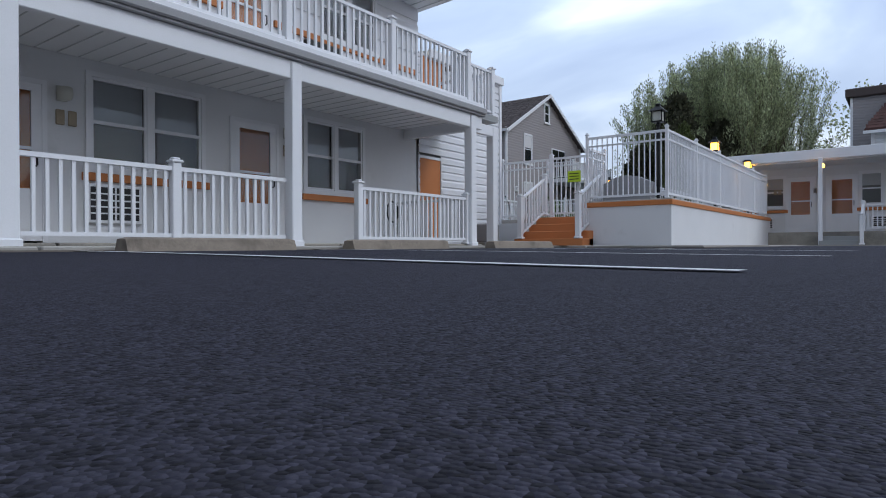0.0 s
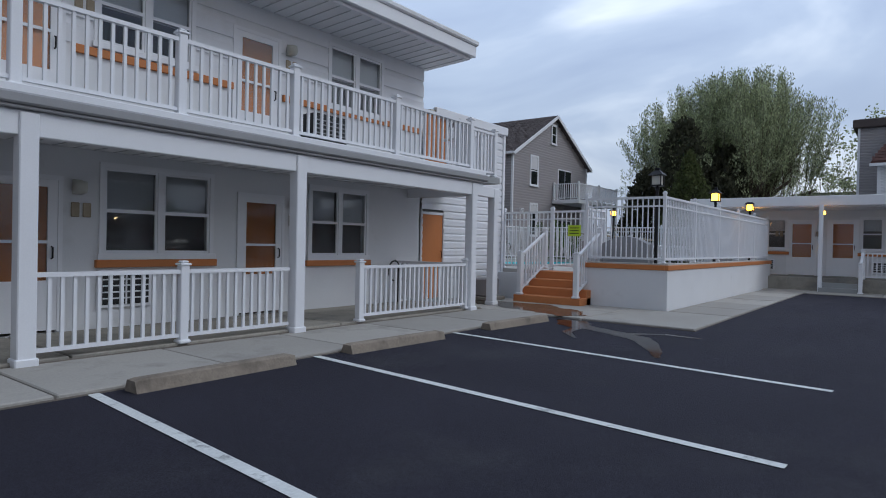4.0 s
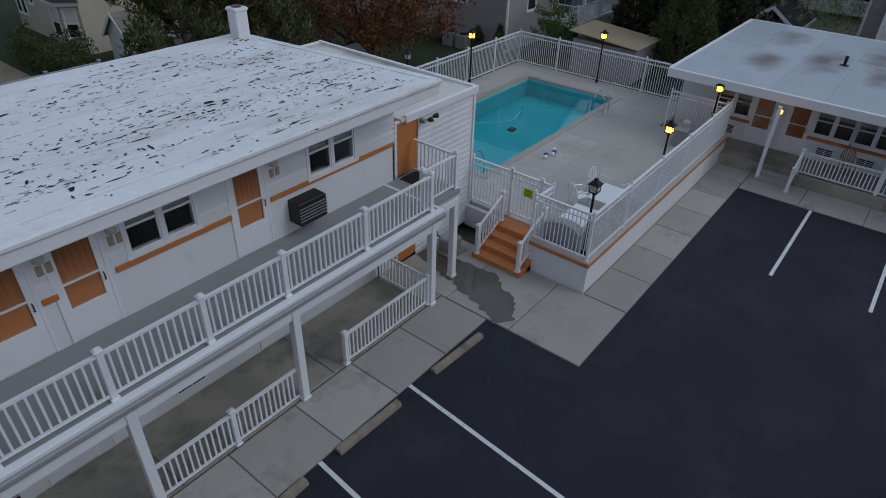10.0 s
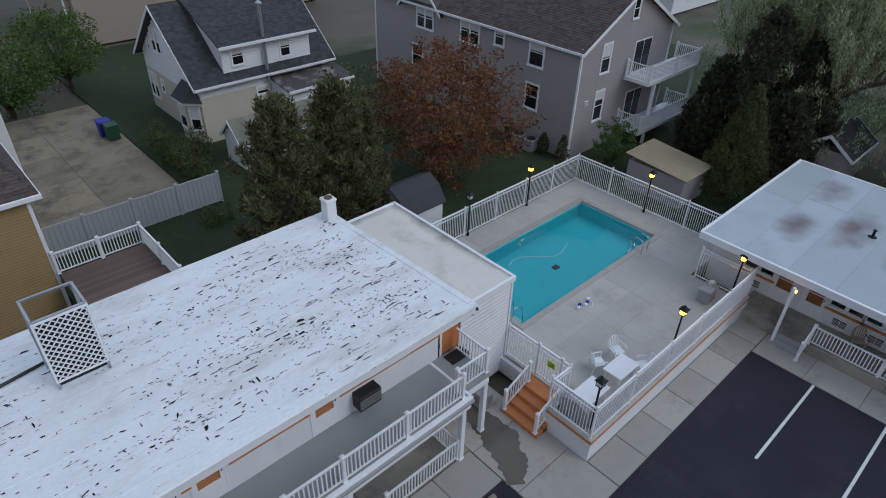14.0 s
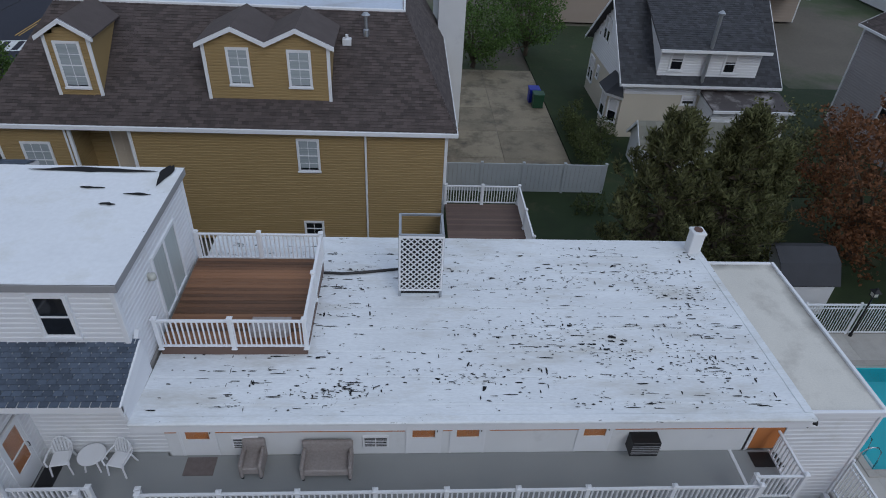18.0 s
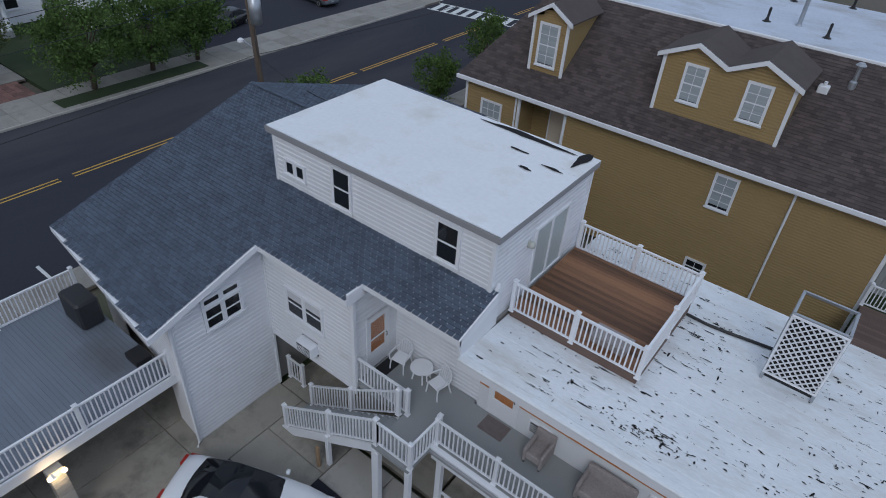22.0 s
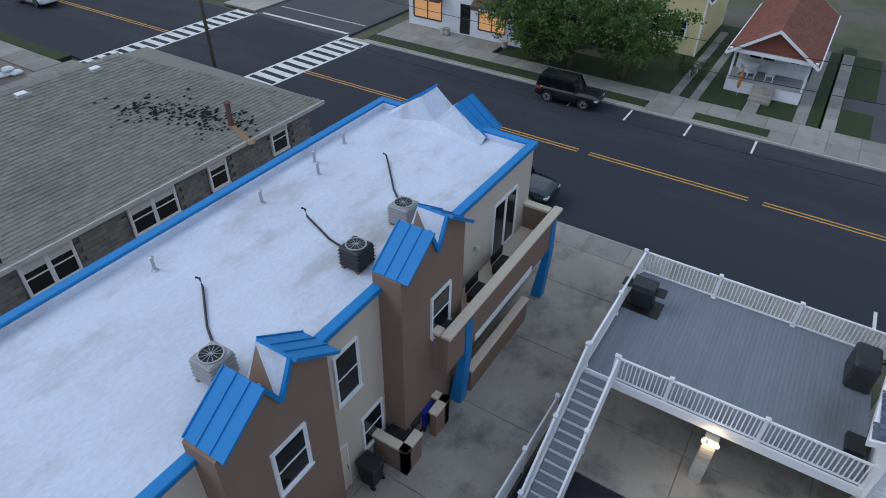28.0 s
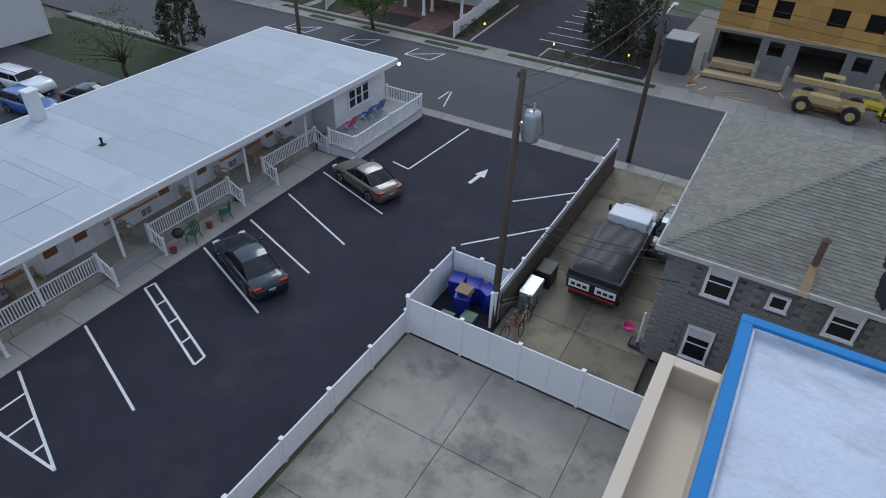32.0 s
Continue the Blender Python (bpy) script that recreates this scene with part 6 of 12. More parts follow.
part("downspout", Geo().tube([(HX1 + 0.1, 3.9, 5.3), (HX1 + 0.08, 3.86, 4.9), (HX1 + 0.08, 3.86, 0.1), (HX1 + 0.2, 3.7, 0.03)], 0.045, 6), M["white"], house)
# gable window: two squares under two slanted lights
window(house, (HX1 + 0.015, 5.0, 4.15), 90, 1.2, 0.75, 2, blind=0, bars=True)
window(house, (HX1 + 0.015, 5.0, 5.02), 90, 1.2, 0.25, 2, blind=0, bars=False)
window(house, (-11.25, 7.18, 4.05), 0, 1.5, 0.95, 2, blind=0.35)
wall_ac(house, (-10.75, 7.18, 2.92), 0, 0.7, 0.42, 0.3)
storm_door(house, (-8.48, 7.75, 2.87), 90, 0.85, 2.0)
part("roof_plate", Geo().extrude([(HX0 - 0.35, 3.9, hz(3.9) - 0.02), (-12.0, 3.2, hz(3.2) - 0.02), (-12.0, 6.85, hz(6.85) - 0.02), (-8.35, 6.85, hz(6.85) - 0.02), (-8.35, 7.5, hz(7.5) - 0.02), (-5.15, 7.5, hz(7.5) - 0.02), (-5.15, 9.05, hz(9.05) - 0.02), (-13.5, 9.05, hz(9.05) - 0.02), (-13.5, RY, hz(RY) - 0.02), (HX0 - 0.35, RY, hz(RY) - 0.02)], (0, 0, -0.14)), M["white"], house, "white roof edge")
part("roof_plate", Geo().extrude([(HX0 - 0.35, RY, hz(RY) - 0.02), (-13.5, RY, hz(RY) - 0.02), (-13.5, NY + 0.4, hz(RY) - 0.02 - 0.3 * (NY + 0.4 - RY)), (HX0 - 0.35, NY + 0.4, hz(RY) - 0.02 - 0.3 * (NY + 0.4 - RY))], (0, 0, -0.14)), M["white"], house)
sl = math.sqrt(1 + 0.09)


def on_south(x, y):
    if x > -13.55 and y > 9.0 or y < 3.2 + 0.7 * (-12.0 - x) / 6.45:
        return False
    if y > RY or x > -5.14 or x < HX0 - 0.35:
        return False
    return x < -12.02 or (y > 6.88 and x < -8.36) or y > 7.53


slope_roof(house, (HX0 - 0.35, 3.2, hz(3.2)), (1, 0, 0), (0, 1 / sl, 0.3 / sl), 13.35, 9.2, 0.22, 0.135, M["shingle_blue"], on_south, label="blue-grey shingles")
slope_roof(house, (HX0 - 0.35, NY + 0.4, hz(RY) - 0.3 * (NY + 0.4 - RY)), (1, 0, 0), (0, -1 / sl, 0.3 / sl), 13.35, 9.4, 0.22, 0.135, M["shingle_blue"], lambda x, y: y > RY and HX0 - 0.35 < x < -13.55, label="blue-grey shingles")
part("ridge_cap", Geo().extrude([(HX0 - 0.38, RY - 0.15, hz(RY) - 0.03), (HX0 - 0.38, RY + 0.15, hz(RY) - 0.03), (HX0 - 0.38, RY, hz(RY) + 0.035)], (4.8, 0, 0)), M["shingle_blue"], house)
part("rake_board", Geo().extrude([(-12.0, 3.15, hz(3.15) - 0.2), (-12.0, 6.88, hz(6.88) - 0.2), (-12.0, 6.88, hz(6.88)), (-12.0, 3.15, hz(3.15))], (0.05, 0, 0)), M["white"], house)
part("rake_board", Geo().extrude([(-5.15, 7.45, hz(7.45) - 0.3), (-5.15, 9.05, hz(9.05) - 0.3), (-5.15, 9.05, hz(9.05) + 0.02), (-5.15, 7.45, hz(7.45) + 0.02)], (0.05, 0, 0)), M["white"], house)
part("side_wall", Geo().extrude([(-5.2, 7.7, 5.8), (-5.2, 9.3, 5.8), (-5.2, 9.3, 7.2), (-5.2, 9.0, hz(9.0) - 0.1), (-5.2, 7.7, hz(7.7) - 0.1)], (-0.1, 0, 0)), M["siding"], house)
part("eave_board", Geo().soft(-12.0, 6.82, hz(6.85) - 0.2, -8.33, 6.88, hz(6.85), 0.005).soft(-8.39, 6.88, hz(6.85) - 0.25, -8.33, 7.53, hz(7.4), 0.005).soft(-8.33, 7.47, hz(7.5) - 0.2, -5.1, 7.53, hz(7.5), 0.005), M["white"], house)
part("eave_board", Geo().add([(HX0 - 0.35, 3.84, hz(3.9) - 0.2), (-11.97, 3.14, hz(3.2) - 0.2), (-11.97, 3.14, hz(3.2)), (HX0 - 0.35, 3.84, hz(3.9)), (HX0 - 0.35, 3.92, hz(3.9) - 0.2), (-11.97, 3.22, hz(3.2) - 0.2), (-11.97, 3.22, hz(3.2)), (HX0 - 0.35, 3.92, hz(3.9))],
     [(0, 1, 2, 3), (5, 4, 7, 6), (3, 2, 6, 7), (1, 0, 4, 5), (0, 3, 7, 4), (1, 5, 6, 2)]), M["white"], house)

# the box storey
bx = thing("box_storey", "white clapboard box storey with a clean flat roof", "dormer")
part("front_wall", lap_wall((-13.5, 9.02), (-5.35, 9.02), 6.5, 8.65, 0.15, 0.02), M["siding"], bx)
part("east_wall", lap_wall((-5.35, 9.02), (-5.35, 14.05), 5.8, 8.65, 0.15, 0.02), M["siding"], bx)
part("west_wall", lap_wall((-13.5, 14.05), (-13.5, 9.02), 6.5, 8.65, 0.15, 0.02), M["siding"], bx)
part("back_wall", lap_wall((-5.35, 14.05), (-13.5, 14.05), 6.0, 8.65, 0.15, 0.02), M["siding"], bx)
part("core", Geo().box(-13.4, 9.12, 5.9, -5.45, 14.1, 8.6), M["wallroom"], bx)
part("corner_board", Geo().soft(-5.42, 8.97, 5.85, -5.3, 9.09, 8.65, 0.01), M["white"], bx)
part("corner_board", Geo().soft(-5.42, 14.0, 5.85, -5.3, 14.12, 8.65, 0.01), M["white"], bx)
part("corner_board", Geo().soft(-13.54, 8.97, 7.0, -13.44, 9.07, 8.65, 0.01), M["white"], bx)
part("fascia", Geo().soft(-13.8, 8.93, 8.63, -5.2, 8.97, 8.83, 0.01).soft(-5.32, 8.97, 8.63, -5.2, 14.2, 8.83, 0.01).soft(-13.75, 8.97, 8.63, -13.63, 14.2, 8.83, 0.01).soft(-13.63, 14.08, 8.63, -5.32, 14.2, 8.83, 0.01), M["grey"], bx, "blue-grey metal fascia")
part("soffit", Geo().box(-13.63, 8.97, 8.63, -5.32, 14.08, 8.7), M["white"], bx)
rb = Geo()
for j in range(11):
    for i in range(19):
        x, y = -13.75 + 8.55 * i / 18, 8.95 + 5.25 * j / 10
        rb.v.append((x, y, 8.85 + 0.015 * noise.noise(Vector((x, y, 1)))))
rb.f = [(j * 19 + i, j * 19 + i + 1, j * 19 + i + 20, j * 19 + i + 19) for j in range(10) for i in range(18)]
part("roof", rb, M["roofclean"], bx, "clean white membrane with a few black marks", True)
part("roof_core", Geo().box(-13.63, 8.97, 8.7, -5.32, 14.08, 8.82), M["white"], bx)
part("roof_stain", Geo().prism(blot(-7.6, 13.95, 1.3, 0.12, 3), 8.872, 8.876).prism(blot(-5.6, 13.8, 0.14, 0.5, 8), 8.872, 8.876).prism(blot(-7.3, 13.0, 0.3, 0.05, 9), 8.872, 8.876).prism(blot(-6.6, 12.2, 0.2, 0.06, 10), 8.872, 8.876).prism(blot(-6.0, 12.7, 0.3, 0.05, 12), 8.872, 8.876), M["tar"], bx, "black mildew streaks on the roof edge")
window(bx, (-13.0, 9.0, 7.5), 0, 0.8, 0.44, 2, blind=0, bars=False)
window(bx, (-10.95, 9.0, 7.28), 0, 0.68, 1.22, 1, blind=0.0)
window(bx, (-7.12, 9.0, 7.3), 0, 0.7, 1.18, 1, blind=0.0)
sd = part("sliding_door", Geo().soft(-5.36, 11.0, 5.95, -5.28, 11.1, 8.0, 0.01).soft(-5.36, 12.8, 5.95, -5.28, 12.9, 8.0, 0.01).soft(-5.36, 11.1, 7.9, -5.28, 12.8, 8.0, 0.01).soft(-5.36, 11.1, 5.95, -5.28, 12.8, 6.03, 0.01).soft(-5.35, 11.9, 6.03, -5.29, 12.0, 7.9, 0.008), M["white"], bx)
part("pane", Geo().box(-5.335, 11.1, 6.03, -5.325, 11.9, 7.9).box(-5.335, 12.0, 6.03, -5.325, 12.8, 7.9), M["carglass"], sd)
for y in (11.12, 12.02):
    part("curtain", Geo().box(-5.322, y, 6.05, -5.318, y + 0.76, 7.88), M["paleblind"], sd, "pale drawn curtain behind glass")
wall_lamp(bx, (-5.33, 10.7, 7.6), 90)

# roof terrace
rt = thing("roof_terrace", "stained brown wooden roof terrace on the white roof", "deck")
pl = Geo().soft(0, -0.066, 0, 3.76, 0.066, 0.035, 0.005).mesh("plank", M["wood"])
part("joist", Geo().box(-5.15, 9.9, 5.7, -1.42, 9.98, 5.98).box(-5.15, 13.64, 5.5, -1.42, 13.72, 5.98).extrude([(-1.5, 9.98, 5.7), (-1.5, 13.64, 5.52), (-1.5, 13.64, 5.98), (-1.5, 9.98, 5.98)], (0.08, 0, 0)).box(-3.4, 9.98, 5.86, -3.3, 13.64, 5.98), M["browndeck"], rt)
for k in range(27):
    share("plank", pl, rt, -5.18, 9.98 + 0.139 * k, 5.985, 0)
railing("railing", [(-5.12, 9.93), (-1.43, 9.93), (-1.43, 13.72), (-5.12, 13.72)], 5.92, "white vinyl railing round the roof terrace", every=1.85)
bn = thing("deck_box", "low grey wicker box on the roof terrace", "box")
part("body", Geo().soft(-2.9, 10.2, 6.02, -1.95, 10.7, 6.26, 0.03), M["wickergrey"], bn)
part("lid", Geo().soft(-2.94, 10.16, 6.26, -1.91, 10.74, 6.31, 0.02), M["wickergrey"], bn)
# tall lattice screen in front of an open frame
lt = thing("lattice_screen", "tall white lattice screen before an open metal frame on the roof", "screen")
for x, y in ((0.96, 12.44), (2.18, 12.44), (0.96, 13.5), (2.18, 13.5)):
    part("post", Geo().soft(x - 0.04, y - 0.04, 5.54, x + 0.04, y + 0.04, 7.84, 0.005), M["galv"], lt)
for a, b in (((0.96, 12.44), (2.18, 12.44)), ((2.18, 12.44), (2.18, 13.5)), ((2.18, 13.5), (0.96, 13.5)), ((0.96, 13.5), (0.96, 12.44))):
    part("rail", Geo().tube([(*a, 7.82), (*b, 7.82)], 0.045, 4), M["galv"], lt)
# added black sheet: stands in for the shade inside the frame, behind the slats
part("shade_cloth", Geo().box(0.98, 12.45, 5.7, 2.16, 12.47, 7.74), M["dark"], lt, "black sheet standing in for the shade inside the frame")
for k in range(-10, 15):
    for q in (1, -1):
        pts = []
        for tt in range(61):
            x = tt / 60 * 1.2
            z = k * 0.18 + q * x + (0 if q > 0 else 0.6)
            if 0 <= z <= 1.86:
                pts.append((0.97 + x, 12.38 if q > 0 else 12.39, 5.9 + z))
        if len(pts) > 3:
            part("slat", Geo().tube([pts[0], pts[-1]], 0.02, 4), M["white"], lt)
for z in (5.86, 7.76):
    part("frame", Geo().soft(0.93, 12.36, z, 2.21, 12.4, z + 0.06, 0.006), M["white"], lt)
for x in (0.93, 2.16):
    part("frame", Geo().soft(x, 12.36, 5.92, x + 0.05, 12.4, 7.76, 0.006), M["white"], lt)
solid("cable", Geo().tube([(-1.4, 13.5, 5.62), (-0.8, 13.48, 5.61), (-0.2, 13.54, 5.61), (0.4, 13.66, 5.6), (1.3, 13.8, 5.6)], 0.045, 6), M["dark"], "black conduit across the white roof", "conduit")

# outside stairs
oss = thing("outside_stairs", "grey outside stairs with white stringers and railings", "stairs")
nst = 15
for k in range(nst):
    z = 2.85 - (k + 1) * 2.83 / (nst + 1)
    x = -6.62 - k * 0.27
    part("tread", Geo().soft(x - 0.29, 6.02, z - 0.04, x, 7.08, z, 0.008), M["floorgrey"], oss)
for y in (5.97, 7.1):
    part("stringer", Geo().extrude([(-6.5, y, 2.5), (-6.5, y, 2.84), (-10.75, y, 0.06), (-10.75, y, 0.0), (-10.2, y, 0.0)], (0, 0.05, 0)), M["white"], oss)
part("post", Geo().soft(-8.6, 5.93, 0, -8.46, 6.07, 1.45, 0.01).soft(-6.62, 5.9, 0, -6.46, 6.06, 2.7, 0.01).soft(-5.42, 5.9, 0, -5.26, 6.06, 2.7, 0.01), M["white"], oss)
part("bollard", Geo().lathe(-8.75, 5.75, [(0.07, 0.0), (0.07, 0.9), (0.04, 0.95)], 10), M["cardboard"], oss, "rusty bollard")
zs = lambda x: 2.86 + (x + 6.5) * 0.665
railing("stair_railing", [(-6.5, 5.99), (-8.4, 5.99), (-10.5, 5.99)], [2.86, zs(-8.4), zs(-10.5)], "white vinyl railing of the outside stairs", "stair railings", h=1.03, every=2.3)
railing("stair_railing", [(-6.7, 7.12), (-8.6, 7.12), (-10.5, 7.12)], [2.86, zs(-8.6), zs(-10.5)], "white vinyl railing of the outside stairs", "stair railings", h=1.03, every=2.3)
railing("railing", [(-5.3, 7.2), (-5.3, 5.98), (-6.5, 5.98)], 2.86, "white vinyl railing round the stair landing", every=1.3)
railing("railing", [(-8.42, 7.28), (-6.5, 7.28)], 2.86, "white vinyl porch railing above the stairs", every=2.2, ends=(False, True))
railing("railing", [(-12.2, 7.6), (-11.5, 7.6)], 0.0, "short white vinyl railing in the passage", every=0.8)

# carport deck
cd = thing("carport_deck", "raised grey composite deck on white beams over a carport", "deck")
pm2 = Geo().soft(-18.68, -0.068, 0, -12.96, 0.068, 0.03, 0.005).mesh("plank", M["compdeck"])
for k in range(57):
    share("plank", pm2, cd, 0, -3.88 + 0.139 * k, 2.58)
part("beam", Geo().soft(-13.0, -4.0, 2.25, -12.9, 4.0, 2.6, 0.01).soft(-18.75, -4.0, 2.25, -18.65, 4.0, 2.6, 0.01).soft(-18.65, -4.0, 2.25, -13.0, -3.9, 2.6, 0.01), M["white"], cd)
part("joist", Geo().box(-18.6, -3.85, 2.35, -13.05, 3.9, 2.56), M["browndeck"], cd)
for x, y in ((-18.6, -3.9), (-13.0, -3.9), (-18.6, 0.2), (-18.6, 3.8)):
    part("post", Geo().soft(x - 0.08, y - 0.08, -0.05, x + 0.08, y + 0.08, 2.4, 0.01), M["white"], cd)
pb = thing("block_pillar", "pale split-block pillar with a twin flood lamp", "pillar")
for k in range(10):
    part("block", Geo().soft(-13.12 + 0.01 * (k % 2), 0.02, 0.215 * k, -12.72, 0.42, 0.215 * k + 0.205, 0.015), M["stone"], pb)
part("lamp_head", Geo().lathe(0, 0, [(0.03, 0), (0.06, 0.1), (0.05, 0.16)], 10).move(pose(-12.65, 0.1, 2.2, 120, 0, 90)), M["white"], pb)
part("lamp_bulb", Geo().lathe(-12.6, 0.02, [(0.03, 2.06), (0.07, 2.1), (0.06, 2.16), (0.02, 2.18)], 10), M["bulb"], pb, "lit flood bulb", True)
part("lamp_bulb", Geo().lathe(-12.6, 0.4, [(0.03, 2.06), (0.07, 2.1), (0.06, 2.16), (0.02, 2.18)], 10), M["bulb"], pb, "lit flood bulb", True)
fl2 = new("flood_light", bpy.data.lights.new("flood_light", "POINT"))
fl2.data.energy, fl2.data.color, fl2.data.shadow_soft_size = 9, (1.0, 0.75, 0.45), 0.08
fl2.location = (-12.5, 0.2, 1.98)
railing("railing", [(-18.62, y) for y in (4.0, 1.43, -1.22, -3.92)], 2.6, "white vinyl railing of the carport deck", every=3.5)
railing("railing", [(-12.95, y) for y in (-3.03, -1.37, 1.28, 3.95)], 2.6, "white vinyl railing of the carport deck", every=3.5)
railing("railing", [(-18.68, -3.92), (-13.0, -3.92)], 2.6, "white vinyl railing of the carport deck", every=2.8, ends=(False, True))
ds = thing("deck_stairs", "grey composite stairs down from the carport deck", "stairs")
for k in range(14):
    z = 2.6 - (k + 1) * 2.6 / 15
    part("tread", Geo().soft(-12.9 + 0.29 * k, -3.9, z - 0.04, -12.9 + 0.29 * k + 0.29, -3.02, z, 0.006), M["compdeck"], ds)
    part("riser", Geo().box(-12.9 + 0.29 * k, -3.9, z, -12.89 + 0.29 * k, -3.02, z + 0.13), M["white"], ds)
for y in (-3.96, -3.0):
    part("stringer", Geo().extrude([(-12.95, y, 2.35), (-12.95, y, 2.62), (-8.75, y, 0.1), (-8.75, y, 0.0), (-9.2, y, 0.0)], (0, 0.04, 0)), M["white"], ds)
railing("stair_railing", [(-12.95, -3.98), (-8.8, -3.98)], [2.6, 0.05], "white vinyl railing of the deck stairs", "stair railings", every=2.1)
railing("stair_railing", [(-12.95, -2.98), (-8.8, -2.98)], [2.6, 0.05], "white vinyl railing of the deck stairs", "stair railings", every=2.1)


def grill(x, y, z, rz, covered):
    if covered:
        t = thing("covered_grill", "long black covered grill on the deck", "grill", at=(x, y, z))
        t.rotation_euler = (0, 0, radians(rz))
        part("cover", Geo().soft(-0.6, -0.36, 0, 0.6, 0.36, 1.05, 0.07), M["tarp"], t)
        return
    t = thing("gas_grill", "black gas grill with a dark hood on a mat", "grill", at=(x, y, z))
    t.rotation_euler = (0, 0, radians(rz))
    part("mat", Geo().soft(-0.75, -0.45, 0.0, 0.75, 0.5, 0.015, 0.005), M["dark"], t)
    part("body", Geo().soft(-0.4, -0.28, 0.15, 0.4, 0.28, 0.85, 0.03), M["dark"], t)
    part("lid", Geo().extrude([(-0.4, -0.28, 0.85), (-0.4, 0.28, 0.85), (-0.4, 0.24, 1.1), (-0.4, 0.08, 1.2), (-0.4, -0.12, 1.18), (-0.4, -0.26, 1.02)], (0.8, 0, 0)), M["tarp"], t)
    for s in (-1, 1):
        part("side_shelf", Geo().soft(s * 0.42, -0.24, 0.82, s * 0.75, 0.24, 0.87, 0.01), M["dark"], t)
        part("wheel", Geo().lathe(0, 0, [(0.02, -0.03), (0.1, -0.03), (0.1, 0.03), (0.02, 0.03)], 10).move(pose(s * 0.38, 0.2, 0.11, 0, 90, 0)), M["tyre"], t)


grill(-16.75, -3.35, 2.61, 90, False)
grill(-17.15, 3.5, 2.61, 0, True)
vn = thing("deck_vent_box", "dark slatted vent box on the deck", "vent")
part("body", Geo().soft(-14.6, 3.4, 2.61, -13.9, 3.9, 2.85, 0.02), M["dark"], vn)

# ---------------------------------------------------------------- the tan house
tan = thing("tan_house", "tan clapboard house with a brown shingle mansard roof and dormers", "house")
TY, TZ = 23.2, 5.72
part("south_wall", lap_wall((-10.7, TY), (2.95, TY), 0, TZ, 0.13, 0.026, [(7.05, 7.9, 3.75, 5.2)]), M["tansiding"], tan, "tan lapped boards")
part("south_wall", lap_wall((-16.3, TY), (-13.2, TY), 0, TZ, 0.13, 0.026), M["tansiding"], tan)
part("recess_wall", lap_wall((-13.2, TY + 1.5), (-10.7, TY + 1.5), 0, TZ, 0.13, 0.026), M["tansiding"], tan)
part("recess_side", lap_wall((-13.2, TY), (-13.2, TY + 1.5), 0, TZ, 0.13, 0.026).add([(-10.7, TY, 0), (-10.7, TY + 1.5, 0), (-10.7, TY + 1.5, TZ), (-10.7, TY, TZ)], [(0, 1, 2, 3)]), M["tansiding"], tan)
part("east_wall", lap_wall((2.95, TY), (2.95, 37), 0, TZ, 0.13, 0.026), M["tansiding"], tan)
part("west_wall", lap_wall((-16.3, 37), (-16.3, TY), 0, TZ, 0.13, 0.026), M["tansiding"], tan)
part("north_wall", Geo().box(-16.3, 36.9, 0, 2.95, 37, TZ), M["tansiding"], tan)
part("core", Geo().box(-16.2, TY + 1.6, 0, 2.85, 36.9, TZ - 0.1).box(-10.6, TY + 0.1, 0, 2.85, TY + 1.6, TZ - 0.1), M["wallroom"], tan)
part("corner_board", Geo().soft(2.85, TY - 0.06, 0, 2.99, TY + 0.06, TZ, 0.01).soft(-16.36, TY - 0.06, 0, -16.24, TY + 0.06, TZ, 0.01).soft(-13.28, TY - 0.06, 0, -13.14, TY + 0.06, TZ, 0.01).soft(-10.78, TY - 0.06, 0, -10.64, TY + 0.06, TZ, 0.01), M["white"], tan)
part("eave", Geo().soft(-16.75, 22.78, TZ, 3.4, 22.95, TZ + 0.2, 0.02).box(-16.7, 22.9, TZ, 3.35, TY + 0.1, TZ + 0.06).soft(3.25, 22.95, TZ, 3.4, 37, TZ + 0.2, 0.02), M["white"], tan, "white gutter and eave")
ts = 0.8
tl = math.sqrt(1 + ts * ts)
part("roof_plate", Geo().extrude([(-16.7, 22.85, 5.87), (3.35, 22.85, 5.87), (1.0, 27.6, 5.87 + ts * 4.75), (-14.4, 27.6, 5.87 + ts * 4.75)], (0, 0.05, -0.08)).extrude([(3.35, 22.85, 5.87), (3.35, 37, 5.87), (1.0, 36, 9.67), (1.0, 27.6, 9.67)], (-0.05, 0, -0.06)).extrude([(-16.7, 22.85, 5.87), (-14.4, 27.6, 9.67), (-14.4, 36, 9.67), (-16.7, 37, 5.87)], (0.05, 0, -0.06)), M["shingle_brown"], tan)
slope_roof(tan, (-16.75, 22.8, 5.85), (1, 0, 0), (0, 1 / tl, ts / tl), 20.2, 6.1, 0.32, 0.15, M["shingle_brown"],
           lambda x, y: -16.7 + (y - 22.85) * 0.484 < x < 3.35 - (y - 22.85) * 0.495 and not (y > 24.0 and (-7.4 < x < -2.1 and y < 26.9 or -13.45 < x < -12.0 and y < 26.9)), label="brown shingles")
er = math.sqrt(2.35 ** 2 + 3.8 ** 2)
slope_roof(tan, (3.36, 22.9, 5.87), (0, 1, 0), (-2.35 / er, 0, 3.8 / er), 13.9, er, 0.32, 0.15, M["shingle_brown"], lambda x, y: y > 22.9 + (3.35 - x) * 2.02, label="brown shingles")
part("flat_roof", Geo().box(-14.4, 27.6, 9.58, 1.0, 36.5, 9.68), M["roofblue"], tan, "pale flat roof")
